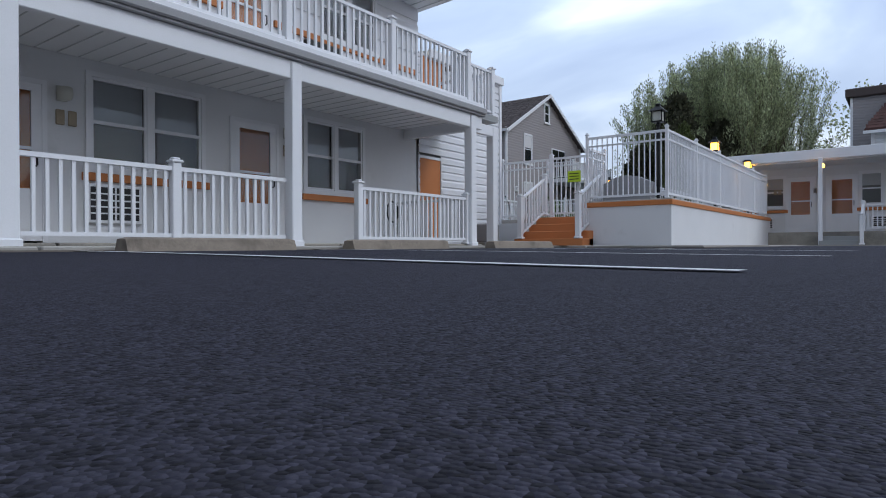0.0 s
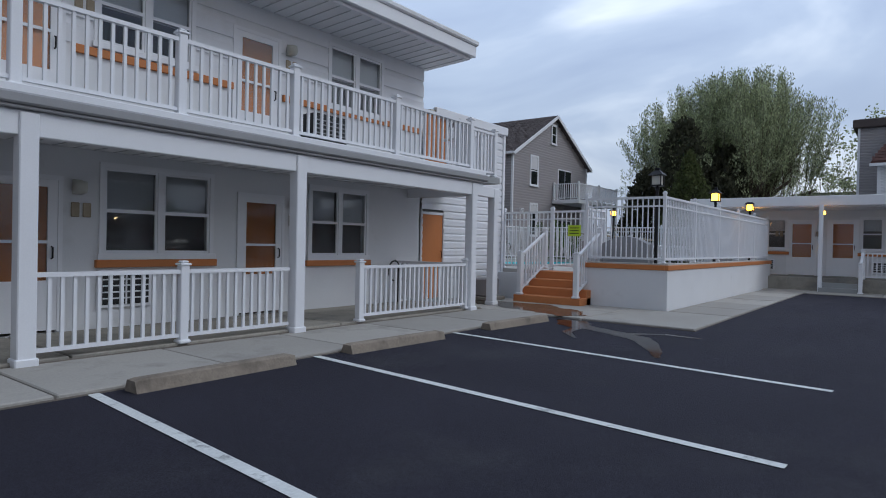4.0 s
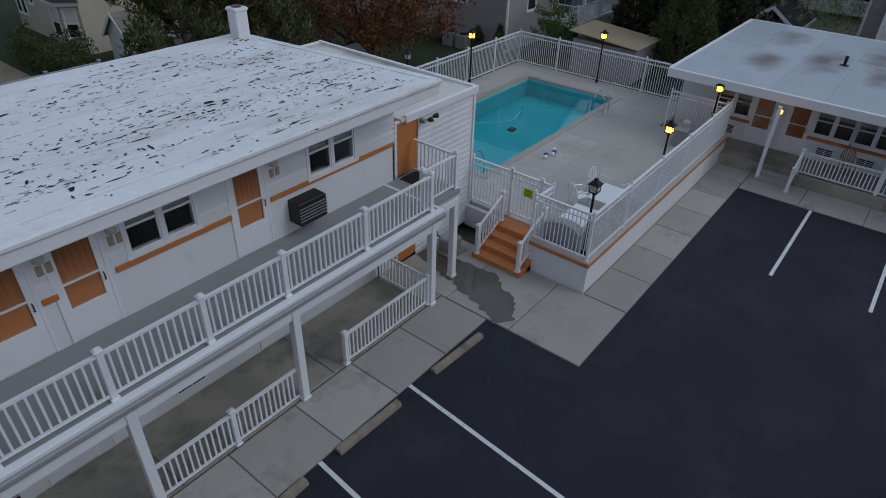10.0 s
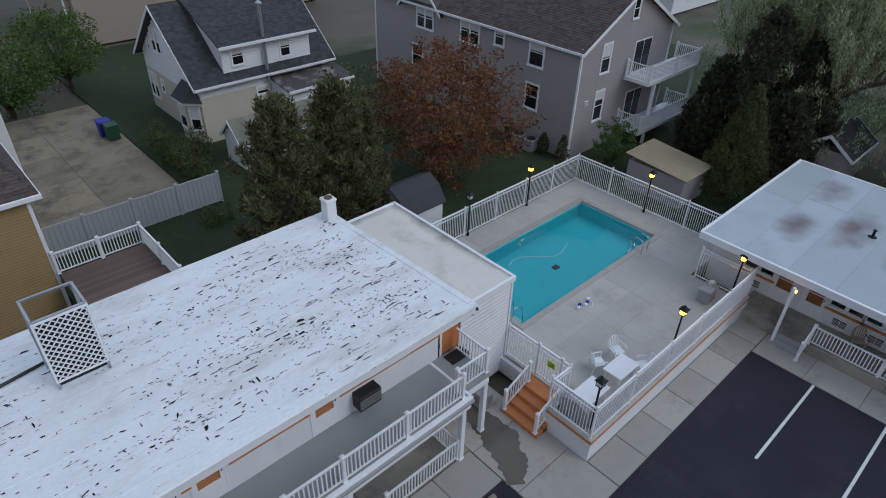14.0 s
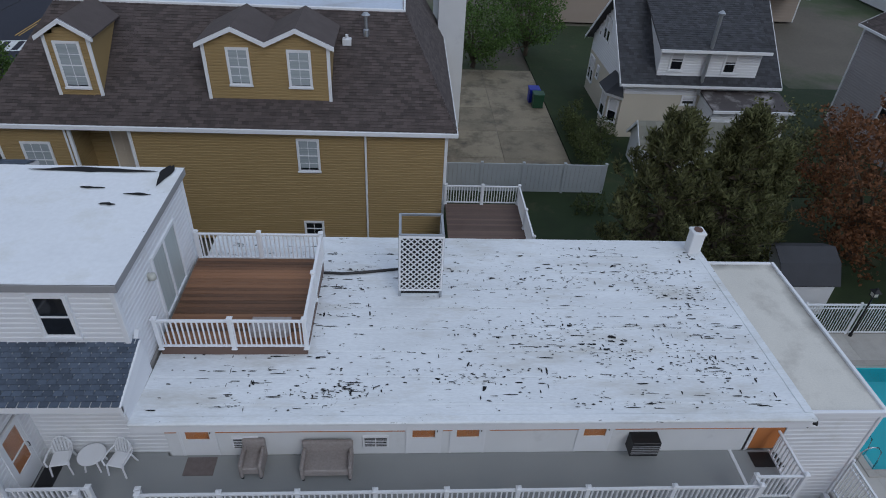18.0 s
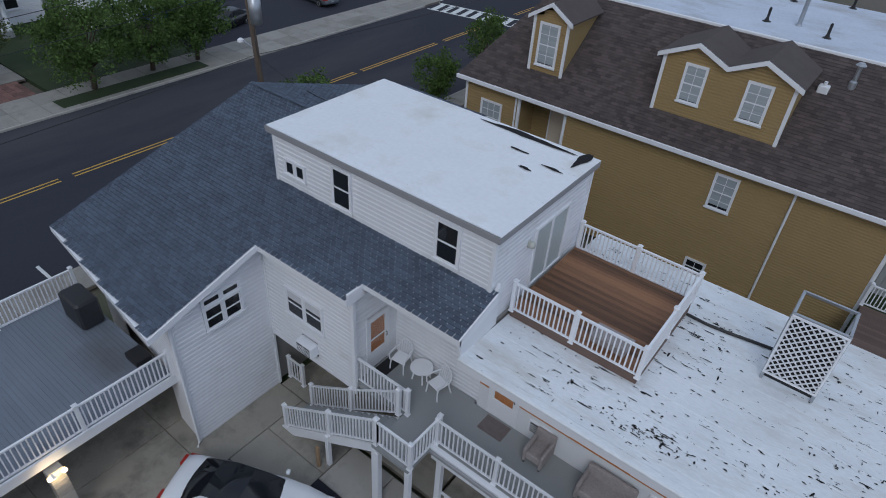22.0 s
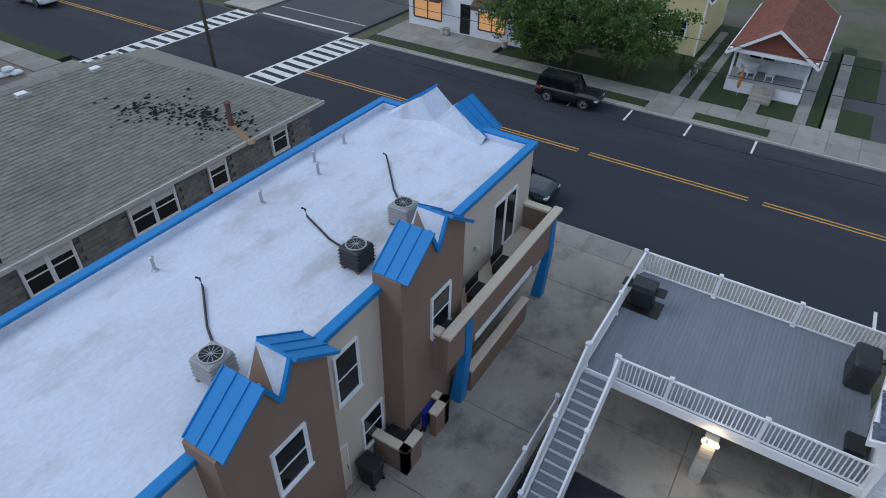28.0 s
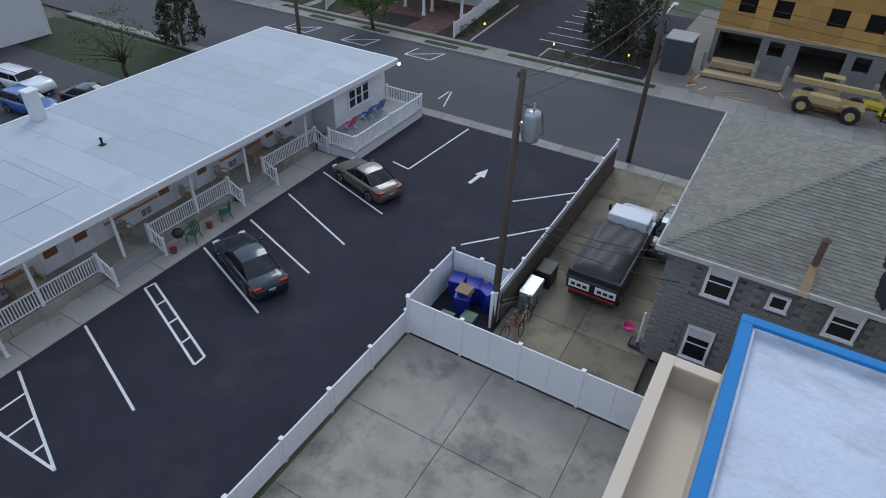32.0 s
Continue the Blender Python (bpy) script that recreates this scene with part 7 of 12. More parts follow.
part("flat_edge", Geo().soft(-14.45, 27.53, 9.6, 1.05, 27.7, 9.76, 0.02).soft(0.9, 27.7, 9.6, 1.05, 36.5, 9.76, 0.02), M["white"], tan)


def dormer(x0, x1, peaks, wins, base, top, name_label):
    d = part("dormer", lap_wall((x0, 24.0), (x1, 24.0), base, top + 0.8, 0.13, 0.026, top=lambda s: top + max(0.0, max(0.55 * (1 - abs(s / (x1 - x0) * peaks - k - 0.5) * 2) for k in range(peaks)))), M["tansiding"], tan, name_label)
    part("cheek", Geo().add([(x0, 24.0, base), (x0, 24.0, top), (x0, 24.0 + (top - base) / ts, top)], [(0, 1, 2)]).add([(x1, 24.0, base), (x1, 24.0, top), (x1, 24.0 + (top - base) / ts, top)], [(0, 2, 1)]), M["tansiding"], d)
    part("corner_board", Geo().soft(x0 - 0.05, 23.94, base, x0 + 0.09, 24.02, top, 0.01).soft(x1 - 0.09, 23.94, base, x1 + 0.05, 24.02, top, 0.01), M["white"], d)
    w = (x1 - x0) / peaks
    for k in range(peaks):
        c = x0 + (k + 0.5) * w
        e0, e1 = c - w / 2 - (0.25 if k == 0 else 0), c + w / 2 + (0.25 if k == peaks - 1 else 0)
        ap, lo0, lo1 = top + 0.62, top - (0.08 if k == 0 else -0.02), top - (0.08 if k == peaks - 1 else -0.02)
        for e, lo in ((e0, lo0), (e1, lo1)):
            part("verge", Geo().extrude([(e, 23.75, lo - 0.1), (c, 23.75, ap - 0.1), (c, 23.75, ap + 0.08), (e, 23.75, lo + 0.08)], (0, 0.12, 0)), M["white"], d)
            part("dormer_roof", Geo().extrude([(e, 23.8, lo + 0.08), (c, 23.8, ap + 0.08), (c, 27.2, ap + 0.08), (e, 26.8, lo + 0.08)], (0, 0, -0.06)), M["shingle_brown"], d)
    for x, z, ww, hh in wins:
        window(d, (x, 23.98, z), 0, ww, hh, 1, blind=0.95, rows=4, cols=2, tint="slatblind")


dormer(-7.25, -2.12, 2, [(-6.25, 7.46, 0.8, 1.5), (-3.78, 7.42, 0.85, 1.5)], 6.55, 9.2, "tan double dormer with two gables")
dormer(-13.45, -11.7, 1, [(-13.05, 7.15, 0.9, 1.85)], 6.5, 9.3, "tan single dormer with a gable")
window(tan, (-3.6, TY - 0.02, 3.8), 0, 0.85, 1.5, 1, blind=0.9, rows=4, cols=2, tint="slatblind")
window(tan, (-3.6, TY - 0.02, 0.3), 0, 0.8, 0.7, 1, blind=0, rows=2, cols=2)
window(tan, (-15.3, TY - 0.02, 3.3), 0, 1.1, 1.6, 1, blind=0.95, rows=4, cols=3, tint="slatblind")
storm_door(tan, (-12.2, TY + 1.48, 3.0), 0, 0.9, 2.1, "white")
part("landing", Geo().box(-13.1, TY, 2.85, -10.75, TY + 1.45, 2.98), M["compdeck"], tan)
part("downspout", Geo().tube([(-0.65, TY - 0.08, TZ), (-0.65, TY - 0.08, 0.1)], 0.05, 6), M["white"], tan)
part("downspout", Geo().tube([(-13.35, TY - 0.1, TZ), (-13.35, TY - 0.1, 0.1)], 0.05, 6), M["white"], tan)
part("roof_vent", Geo().lathe(-0.7, 26.6, [(0.14, 8.6), (0.14, 9.1), (0.08, 9.15), (0.08, 9.7), (0.2, 9.75), (0.1, 9.85)], 12), M["galv"], tan, "galvanised flue")
part("roof_vent", Geo().soft(-1.75, 26.1, 8.4, -1.35, 26.5, 8.8, 0.03).lathe(-1.55, 26.3, [(0.07, 8.75), (0.07, 8.95)], 8), M["white"], tan)
tn = thing("neighbour_block", "pale rendered block behind the tan house", "building")
part("wall", Geo().box(3.0, 36, 0, 4.6, 44, 8.4), M["stucco"], tn)
part("parapet", Geo().soft(2.9, 35.9, 8.4, 4.7, 44.1, 8.6, 0.02), M["white"], tn)
for x, y in ((-5.12, 30.1), (-2.5, 29.6), (-5.1, 35.0), (-2.6, 36.1)):
    part("pipe_vent", Geo().lathe(x, y, [(0.2, 9.68), (0.1, 9.74), (0.06, 9.85), (0.06, 10.25), (0.03, 10.3)], 10), M["dark"], tan, "black pipe vent")
part("pipe_stack", Geo().lathe(-3.86, 30.6, [(0.16, 9.68), (0.1, 9.75), (0.09, 11.0), (0.14, 11.05), (0.1, 11.2)], 12), M["galv"], tan, "galvanised stack")
# back terrace and fence
bd = thing("back_deck", "brown composite deck behind the tan house", "deck")
pk = Geo().soft(0, -0.066, 0, 3.5, 0.066, 0.03, 0.005).mesh("plank", M["browndeck"])
for k in range(30):
    share("plank", pk, bd, 3.0, 18.95 + 0.139 * k, 2.2)
part("beam", Geo().box(3.0, 18.9, 1.95, 6.5, 19.0, 2.2).box(3.0, 23.0, 1.95, 6.5, 23.1, 2.2).box(6.4, 19.0, 1.95, 6.5, 23.0, 2.2), M["browndeck"], bd)
for x, y in ((6.4, 19.0), (6.4, 23.0), (3.2, 19.0)):
    part("post", Geo().box(x - 0.06, y - 0.06, -0.1, x + 0.06, y + 0.06, 2.0), M["browndeck"], bd)
railing("railing", [(3.0, 23.05), (6.43, 23.05), (6.43, 18.95)], 2.23, "white vinyl railing of the back deck", every=2.1)


def board_fence(pts, z, h, label, grp="vinyl fences", tee="white", w=0.28, every=2.4):
    t = thing("privacy_fence", label, "fence", grp)
    mt = M[tee]
    for p, q in zip(pts, pts[1:]):
        a, b = Vector((*p, 0)), Vector((*q, 0))
        L = (b - a).length
        ang = math.degrees(math.atan2(b.y - a.y, b.x - a.x))
        n = max(1, round(L / every))
        pm_ = Geo().soft(-0.06, -0.06, 0, 0.06, 0.06, h + 0.06, 0.01).soft(-0.08, -0.08, h + 0.06, 0.08, 0.08, h + 0.1, 0.01).mesh("post", mt)
        bw = L / max(1, round(L / w))
        bm_ = Geo().soft(-bw / 2 + 0.004, -0.018, 0.1, bw / 2 - 0.004, 0.018, h - 0.06, 0.014).mesh("board", mt)
        for i in range(n + 1):
            c = a.lerp(b, i / n)
            share("post", pm_, t, c.x, c.y, z, ang)
        for i in range(round(L / w)):
            c = a.lerp(b, (i + 0.5) / round(L / w))
            share("board", bm_, t, c.x, c.y, z, ang)
        d = (b - a).normalized()
        for zz in (0.06, h - 0.1):
            part("rail", place(Geo().soft(0, -0.03, zz, L, 0.03, zz + 0.1, 0.01), (a.x, a.y, z), ang), mt, t)
    return t


board_fence([(2.99, 28.1), (12.2, 28.1)], -0.1, 1.8, "pale grey vinyl board fence behind the tan house", tee="fencegrey", w=0.24)


# ---------------------------------------------------------------- the flats with blue metal trim
bl = thing("blue_trim_flats", "beige and brown stucco flats with bright blue metal roof trim", "building")
BX, BE, BN, BS, BT = -18.45, 0.6, -8.78, -15.78, 6.75
bwin = [(-17.2, 3.9, 1.1, 1.9), (-6.5, 3.6, 0.75, 1.5), (-6.9, 0.8, 0.75, 1.2), (-0.9, 3.9, 0.95, 1.5)]
part("north_wall", hole_wall((BE, BN), (BX, BN), -0.1, BT - 0.15, 0.2, ()), M["peach"], bl, "beige stucco wall")
part("wall", Geo().box(BX, BS, -0.1, BX + 0.2, BN - 0.2, BT - 0.15).box(BE - 0.2, BS, -0.1, BE, BN - 0.2, BT - 0.15).box(BX + 0.2, BS, -0.1, BE - 0.2, BS + 0.2, BT - 0.15), M["peach"], bl, "beige stucco wall")
part("core", Geo().box(BX + 0.2, BS + 0.2, 0, BE - 0.2, BN - 0.25, BT - 0.5), M["wallroom"], bl)
rg = Geo()
for j in range(13):
    for i in range(33):
        x, y = BX + 0.2 + (BE - BX - 0.4) * i / 32, BS + 0.2 + (BN - BS - 0.4) * j / 12
        rg.v.append((x, y, BT - 0.32 + 0.025 * noise.noise(Vector((x * 0.6, y * 0.8, 2)))))
rg.f = [(j * 33 + i, j * 33 + i + 1, j * 33 + i + 34, j * 33 + i + 33) for j in range(12) for i in range(32)]
part("roof", rg, M["roofblue"], bl, "pale blue-white flat roof membrane with grey stains", True)
for b in ((BX - 0.12, BN - 0.2, BE + 0.12, BN + 0.12), (BX - 0.12, BS - 0.12, BE + 0.12, BS + 0.2), (BE - 0.2, BS + 0.2, BE + 0.12, BN - 0.2), (BX - 0.12, BS + 0.2, BX + 0.2, BN - 0.2)):
    part("parapet_cap", Geo().soft(b[0], b[1], BT - 0.18, b[2], b[3], BT, 0.02), M["blue"], bl, "bright blue metal parapet cap")
    cx, cy = (b[0] + b[2]) / 2, (b[1] + b[3]) / 2
part("parapet_inner", Geo().box(BX + 0.2, BN - 0.28, BT - 0.36, BE - 0.2, BN - 0.2, BT - 0.1).box(BX + 0.2, BS + 0.2, BT - 0.36, BE - 0.2, BS + 0.28, BT - 0.1).box(BX + 0.2, BS + 0.28, BT - 0.36, BX + 0.28, BN - 0.28, BT - 0.1).box(BE - 0.28, BS + 0.28, BT - 0.36, BE - 0.2, BN - 0.28, BT - 0.1), M["roofblue"], bl)


def metal_slope(parent, lo0, lo1, hi1, hi0, name="roof_panel"):
    """A standing-seam panel through four corners."""
    c = [Vector(p) for p in (lo0, lo1, hi1, hi0)]
    n = (c[1] - c[0]).cross(c[3] - c[0]).normalized()
    if n.z < 0:
        n = -n
    p = part(name, Geo().extrude([tuple(q) for q in c], tuple(-n * 0.07)), M["blue"], parent, "blue standing-seam metal")
    for k in range(4):
        f = k / 3
        a, b = c[0].lerp(c[1], f), c[3].lerp(c[2], f)
        part("seam", Geo().tube([tuple(a + n * 0.015), tuple(b + n * 0.015)], 0.022, 4), M["blue"], p)
    return p


def tower(x0, x1, xm, y1):
    """A brown stucco bay rising over the parapet with a broken pair of blue roof planes."""
    yb, zp, ze, zv = -8.95, 8.08, 7.18, 7.14
    sl_ = (zp - ze) / 1.28
    part("bay_wall", Geo().prism([(x0, BN), (x1, BN), (x1, y1), (x0, y1)][::-1], -0.1, BT), M["brown"], bl, "brown stucco bay")
    zl, zr = zp - sl_ * (xm - 0.45 - x0) - 0.06, zp - sl_ * (x1 - xm - 0.45) - 0.06
    head = [(x0, y1, BT), (x1, y1, BT), (x1, y1, zr), (xm + 0.45, y1, zp - 0.06), (xm, y1, zv), (xm - 0.45, y1, zp - 0.06), (x0, y1, zl)]
    part("bay_head", Geo().extrude(head, (0, yb - y1, 0)), M["brown"], bl)
    for s in (-1, 1):
        part("flashing", Geo().extrude([(xm, y1 - 0.03, zv + 0.02), (xm + s * 0.45, y1 - 0.03, zp - 0.04), (xm + s * 0.45, yb, zp - 0.04), (xm, yb - 0.25, BT - 0.1)], (0, 0, 0.03)), M["roofblue"], bl, "pale membrane valley")
        part("edge_trim", Geo().tube([(xm + s * 0.45, y1 + 0.03, zp - 0.02), (xm, y1 + 0.03, zv - 0.02)], 0.07, 4), M["blue"], bl)
        metal_slope(bl, (xm + s * 1.73, y1 + 0.2, ze), (xm + s * 1.73, yb, ze), (xm + s * 0.45, yb, zp), (xm + s * 0.45, y1 + 0.2, zp))


tower(-5.88, -2.62, -4.4, -8.02)
tower(-12.05, -8.78, -10.52, -8.02)
# street-end bay
part("street_head", Geo().extrude([(-18.45, -15.0, BT - 0.2), (-18.45, -10.6, BT - 0.2), (-18.45, -10.75, 6.5), (-18.45, -12.0, 7.36), (-18.45, -12.8, 6.68), (-18.45, -13.6, 7.36), (-18.45, -14.9, 6.5)], (-0.3, 0, 0)), M["brown"], bl)
metal_slope(bl, (-18.0, -10.6, 6.52), (-19.3, -10.6, 6.52), (-19.3, -12.0, 7.57), (-18.0, -12.0, 7.57))
metal_slope(bl, (-18.0, -15.05, 6.52), (-19.3, -15.05, 6.52), (-19.3, -13.6, 7.57), (-18.0, -13.6, 7.57))
for s, yr, ye in ((1, -12.0, -10.6), (-1, -13.6, -15.0)):
    part("flashing", Geo().extrude([(-19.2, yr, 7.5), (-18.0, yr, 7.5), (-17.85, -12.8, 6.72), (-19.2, -12.8, 6.85)], (0, 0, 0.03)), M["roofblue"], bl, "pale membrane valley")
    part("flashing", Geo().extrude([(-18.02, yr, 7.5), (-17.85, -12.8, 6.72), (-17.5, -12.8, 6.42), (-17.55, ye, 6.42), (-18.02, ye, 6.6)], (0.03, 0, 0)), M["roofblue"], bl, "pale membrane back slope")
# windows
for x, z, w, h in ((-4.83, 4.35, 0.95, 1.45), (-11.2, 4.0, 0.95, 1.5)):
    window(bl, (x + w, -8.02, z), 180, w, h, 1, blind=0)
for x, z, w, h in ((-7.68, 3.9, 0.87, 1.8), (-8.55, 0.9, 0.9, 1.4), (-1.61, 3.95, 0.93, 1.6), (-17.2, 3.3, 1.7, 2.2), (-1.6, 0.9, 0.95, 1.3)):
    window(bl, (x + w, BN, z), 180, w, h, 2 if w > 1.2 else 1, blind=0, bars=w < 1.2)
wall_lamp(bl, (-14.2, BN, 4.5), 180)
storm_door(bl, (-5.95, -8.78, 0.0), 180, 0.9, 2.05, "white")
# long balcony
lb = thing("stucco_balcony", "brown stucco balcony with a pale coping on blue struts", "balcony")
part("floor", Geo().box(-18.09, BN, 2.95, -10.51, -7.66, 3.15), M["peachtop"], lb)
part("front", Geo().soft(-18.3, -7.65, 2.6, -10.3, -7.45, 4.15, 0.01).soft(-10.5, BN, 2.6, -10.3, -7.65, 4.15, 0.01).soft(-18.3, BN, 2.6, -18.1, -7.65, 4.15, 0.01), M["brown"], lb, "brown stucco front")
part("coping", Geo().soft(-18.6, -7.68, 4.15, -10.22, -7.34, 4.27, 0.015).soft(-10.56, BN, 4.15, -10.22, -7.72, 4.27, 0.015).soft(-18.4, BN, 4.15, -18.05, -7.72, 4.27, 0.015), M["peachtop"], lb, "pale coping")
for x in (-18.3, -11.75):
    part("strut", Geo().extrude([(x, -7.42, 3.9), (x, -7.38, 2.3), (x, -7.5, 0.0), (x, -7.95, 0.0), (x, -7.6, 2.6)], (0.4, 0, 0)), M["blue"], lb, "blue tapered metal strut")
part("apron_board", Geo().box(-16.3, -7.44, 2.62, -12.0, -7.41, 2.9), M["white"], lb)
for k, x in enumerate((-15.2, -13.4)):
    t = thing("patio_bench", "dark patio seat on the stucco balcony", "seat", "balcony seats", at=(x, -8.15, 3.15))
    part("seat", Geo().soft(-0.42, -0.22, 0.3, 0.42, 0.22, 0.38, 0.03), M["dark"], t)
    part("backrest", Geo().soft(-0.42, -0.28, 0.38, 0.42, -0.22, 0.8, 0.02), M["dark"], t)
    for lx_ in (-0.38, 0.38):
        part("leg", Geo().box(lx_ - 0.02, -0.2, 0, lx_ + 0.02, 0.2, 0.3), M["dark"], t)
solid("covered_grill", Geo().soft(-12.2 + 1.0, -8.3, 3.15, -10.7, -7.75, 4.05, 0.08), M["tarp"], "black covered grill on the stucco balcony", "grill")
# low garden walls

def low_wall(pts, h, label):
    t = thing("garden_wall", label, "wall", "low stucco walls")
    for (ax, ay), (bx_, by) in zip(pts, pts[1:]):
        x0, x1, y0, y1 = min(ax, bx_) - 0.12, max(ax, bx_) + 0.12, min(ay, by) - 0.12, max(ay, by) + 0.12
        part("wall", Geo().box(x0, y0, -0.1, x1, y1, h), M["brown"], t)
        part("coping", Geo().soft(x0 - 0.04, y0 - 0.04, h, x1 + 0.04, y1 + 0.04, h + 0.1, 0.012), M["peachtop"], t, "pale coping")


low_wall([(-16.35, -7.6), (-12.15, -7.6)], 1.0, "long low brown stucco wall by the drive")
low_wall([(-10.42, -8.6), (-10.42, -7.6), (-9.85, -7.6)], 1.1, "low brown stucco bin screen with pale coping")
low_wall([(-8.15, -8.6), (-8.15, -7.6), (-8.75, -7.6)], 1.1, "low brown stucco bin screen with pale coping")
low_wall([(-4.9, -7.8), (-4.9, -6.8), (-2.6, -6.8)], 2.2, "tall brown stucco porch wall with pale coping")
for x, y, c, lb_ in ((-9.95, -8.2, "binblue", "blue plastic waste bin"), (-9.35, -8.3, "binblack", "black plastic waste bin"), (-8.62, -8.2, "binblack", "black plastic waste bin"), (-7.3, -8.3, "binblack", "tall black plastic waste bin")):
    t = thing("waste_bin", lb_ + " by the stucco wall", "bin", "waste bins", at=(x, y, 0))
    part("body", Geo().add([(-0.22, -0.24, 0.06), (0.22, -0.24, 0.06), (0.22, 0.24, 0.06), (-0.22, 0.24, 0.06), (-0.28, -0.32, 0.95), (0.28, -0.32, 0.95), (0.28, 0.32, 0.95), (-0.28, 0.32, 0.95)], [(3, 2, 1, 0), (4, 5, 6, 7), (0, 1, 5, 4), (1, 2, 6, 5), (2, 3, 7, 6), (3, 0, 4, 7)]), M[c], t)
    part("lid", Geo().soft(-0.3, -0.35, 0.95, 0.3, 0.36, 1.04, 0.03), M[c], t)
    for s in (-1, 1):
        part("wheel", Geo().lathe(0, 0, [(0.02, -0.03), (0.1, -0.03), (0.1, 0.03), (0.02, 0.03)], 10).move(pose(s * 0.24, 0.24, 0.1, 0, 90, 0)), M["tyre"], t)
# east ledge
le = thing("stucco_ledge", "beige stucco terrace wall at the end of the flats", "terrace")
part("wall", Geo().box(1.95, -15.7, -0.1, 2.2, -8.0, 4.4).box(BE, -15.7, -0.1, 1.95, -15.45, 4.4), M["peach"], le)
part("coping", Geo().soft(1.88, -15.78, 4.4, 2.28, -8.0, 4.52, 0.015).soft(BE, -15.78, 4.4, 1.88, -15.38, 4.52, 0.015), M["peachtop"], le, "pale coping")
part("floor", Geo().box(BE, -15.45, 3.4, 1.95, -8.0, 3.55), M["peachtop"], le, "dusty beige terrace floor")


def roof_ac(x, y, z, label, dark=False):
    t = thing("air_conditioner", label, "air conditioner", "roof air conditioners", at=(x, y, z))
    part("case", Geo().soft(-0.36, -0.36, 0.05, 0.36, 0.36, 0.72, 0.05), M["dark" if dark else "grey"], t)
    for k in range(5):
        part("louvre", Geo().soft(-0.375, -0.375, 0.12 + k * 0.115, 0.375, 0.375, 0.145 + k * 0.115, 0.01), M["grey" if not dark else "dark"], t)
    part("fan_ring", Geo().lathe(0, 0, [(0.31, 0.72), (0.31, 0.75), (0.27, 0.75), (0.27, 0.7)], 18), M["galv"], t)
    part("fan_hole", Geo().lathe(0, 0, [(0.26, 0.722), (0.02, 0.728)], 18), M["dark"], t)
    for k in range(6):
        a = k * math.pi / 6
        part("guard_wire", Geo().tube([(-0.27 * math.cos(a), -0.27 * math.sin(a), 0.745), (0.27 * math.cos(a), 0.27 * math.sin(a), 0.745)], 0.008, 4), M["galv"], t)
    for s in (-0.25, 0.25):
        part("foot", Geo().box(-0.38, s - 0.05, 0, 0.38, s + 0.05, 0.05), M["cardboard"], t)


for (x, y, d), (ex, ey) in (((-4.5, -10.22, False), (-6.45, -13.0)), ((-9.5, -10.05, True), (-10.5, -12.9)), ((-11.95, -10.15, False), (-14.7, -12.85))):
    roof_ac(x, y, BT - 0.33, "grey square condenser standing on the flat roof" if not d else "dark square condenser standing on the flat roof", d)
    pv = thing("pipe", "thin black line set rising from the roof", "pipe", "roof pipes")
    part("pipe", Geo().tube([(x - 0.25, y - 0.4, BT - 0.1), (x * 0.75 + ex * 0.25 - 0.06, y * 0.75 + ey * 0.25, BT - 0.27), ((x + ex) / 2 + 0.05, (y + ey) / 2, BT - 0.28), (ex + 0.04, ey + 0.1, BT - 0.26), (ex, ey, BT - 0.05), (ex + 0.08, ey - 0.05, BT + 0.02)], 0.035, 6), M["dark"], pv)
for x, y in ((-6.2, -14.6), (-10.3, -14.6), (-13.2, -14.9), (-12.65, -14.25), (-14.9, -14.95)):
    vp = thing("vent_pipe", "short galvanised vent pipe on the flat roof", "vent", "roof vents")
    part("pipe", Geo().lathe(x, y, [(0.12, BT - 0.33), (0.05, BT - 0.28), (0.05, BT + 0.1)], 8), M["galv"], vp)
    part("cap", Geo().lathe(x, y, [(0.07, BT + 0.1), (0.09, BT + 0.14), (0.02, BT + 0.18)], 8), M["galv"], vp)
board_fence([(2.1, -16.32), (11.62, -16.32)], -0.05, 1.85, "white vinyl privacy fence at the end of the drive", w=1.2, every=2.4)
board_fence([(11.72, -16.3), (11.85, -4.55), (-12.6, -4.5)], -0.05, 1.15, "long low white vinyl fence beside the car park", w=0.9, every=2.4)

# ---------------------------------------------------------------- grey block house with a hip roof
gh = thing("grey_block_house", "grey cinder-block house under a weathered hip roof", "house")
GX0, GX1, GY0, GY1, GT = -18.6, 3.3, -31.9, -20.1, 5.35
part("core", Geo().box(GX0 + 0.1, GY0 + 0.1, -0.1, GX1 - 0.1, GY1 - 0.1, GT), M["blueblock"], gh)


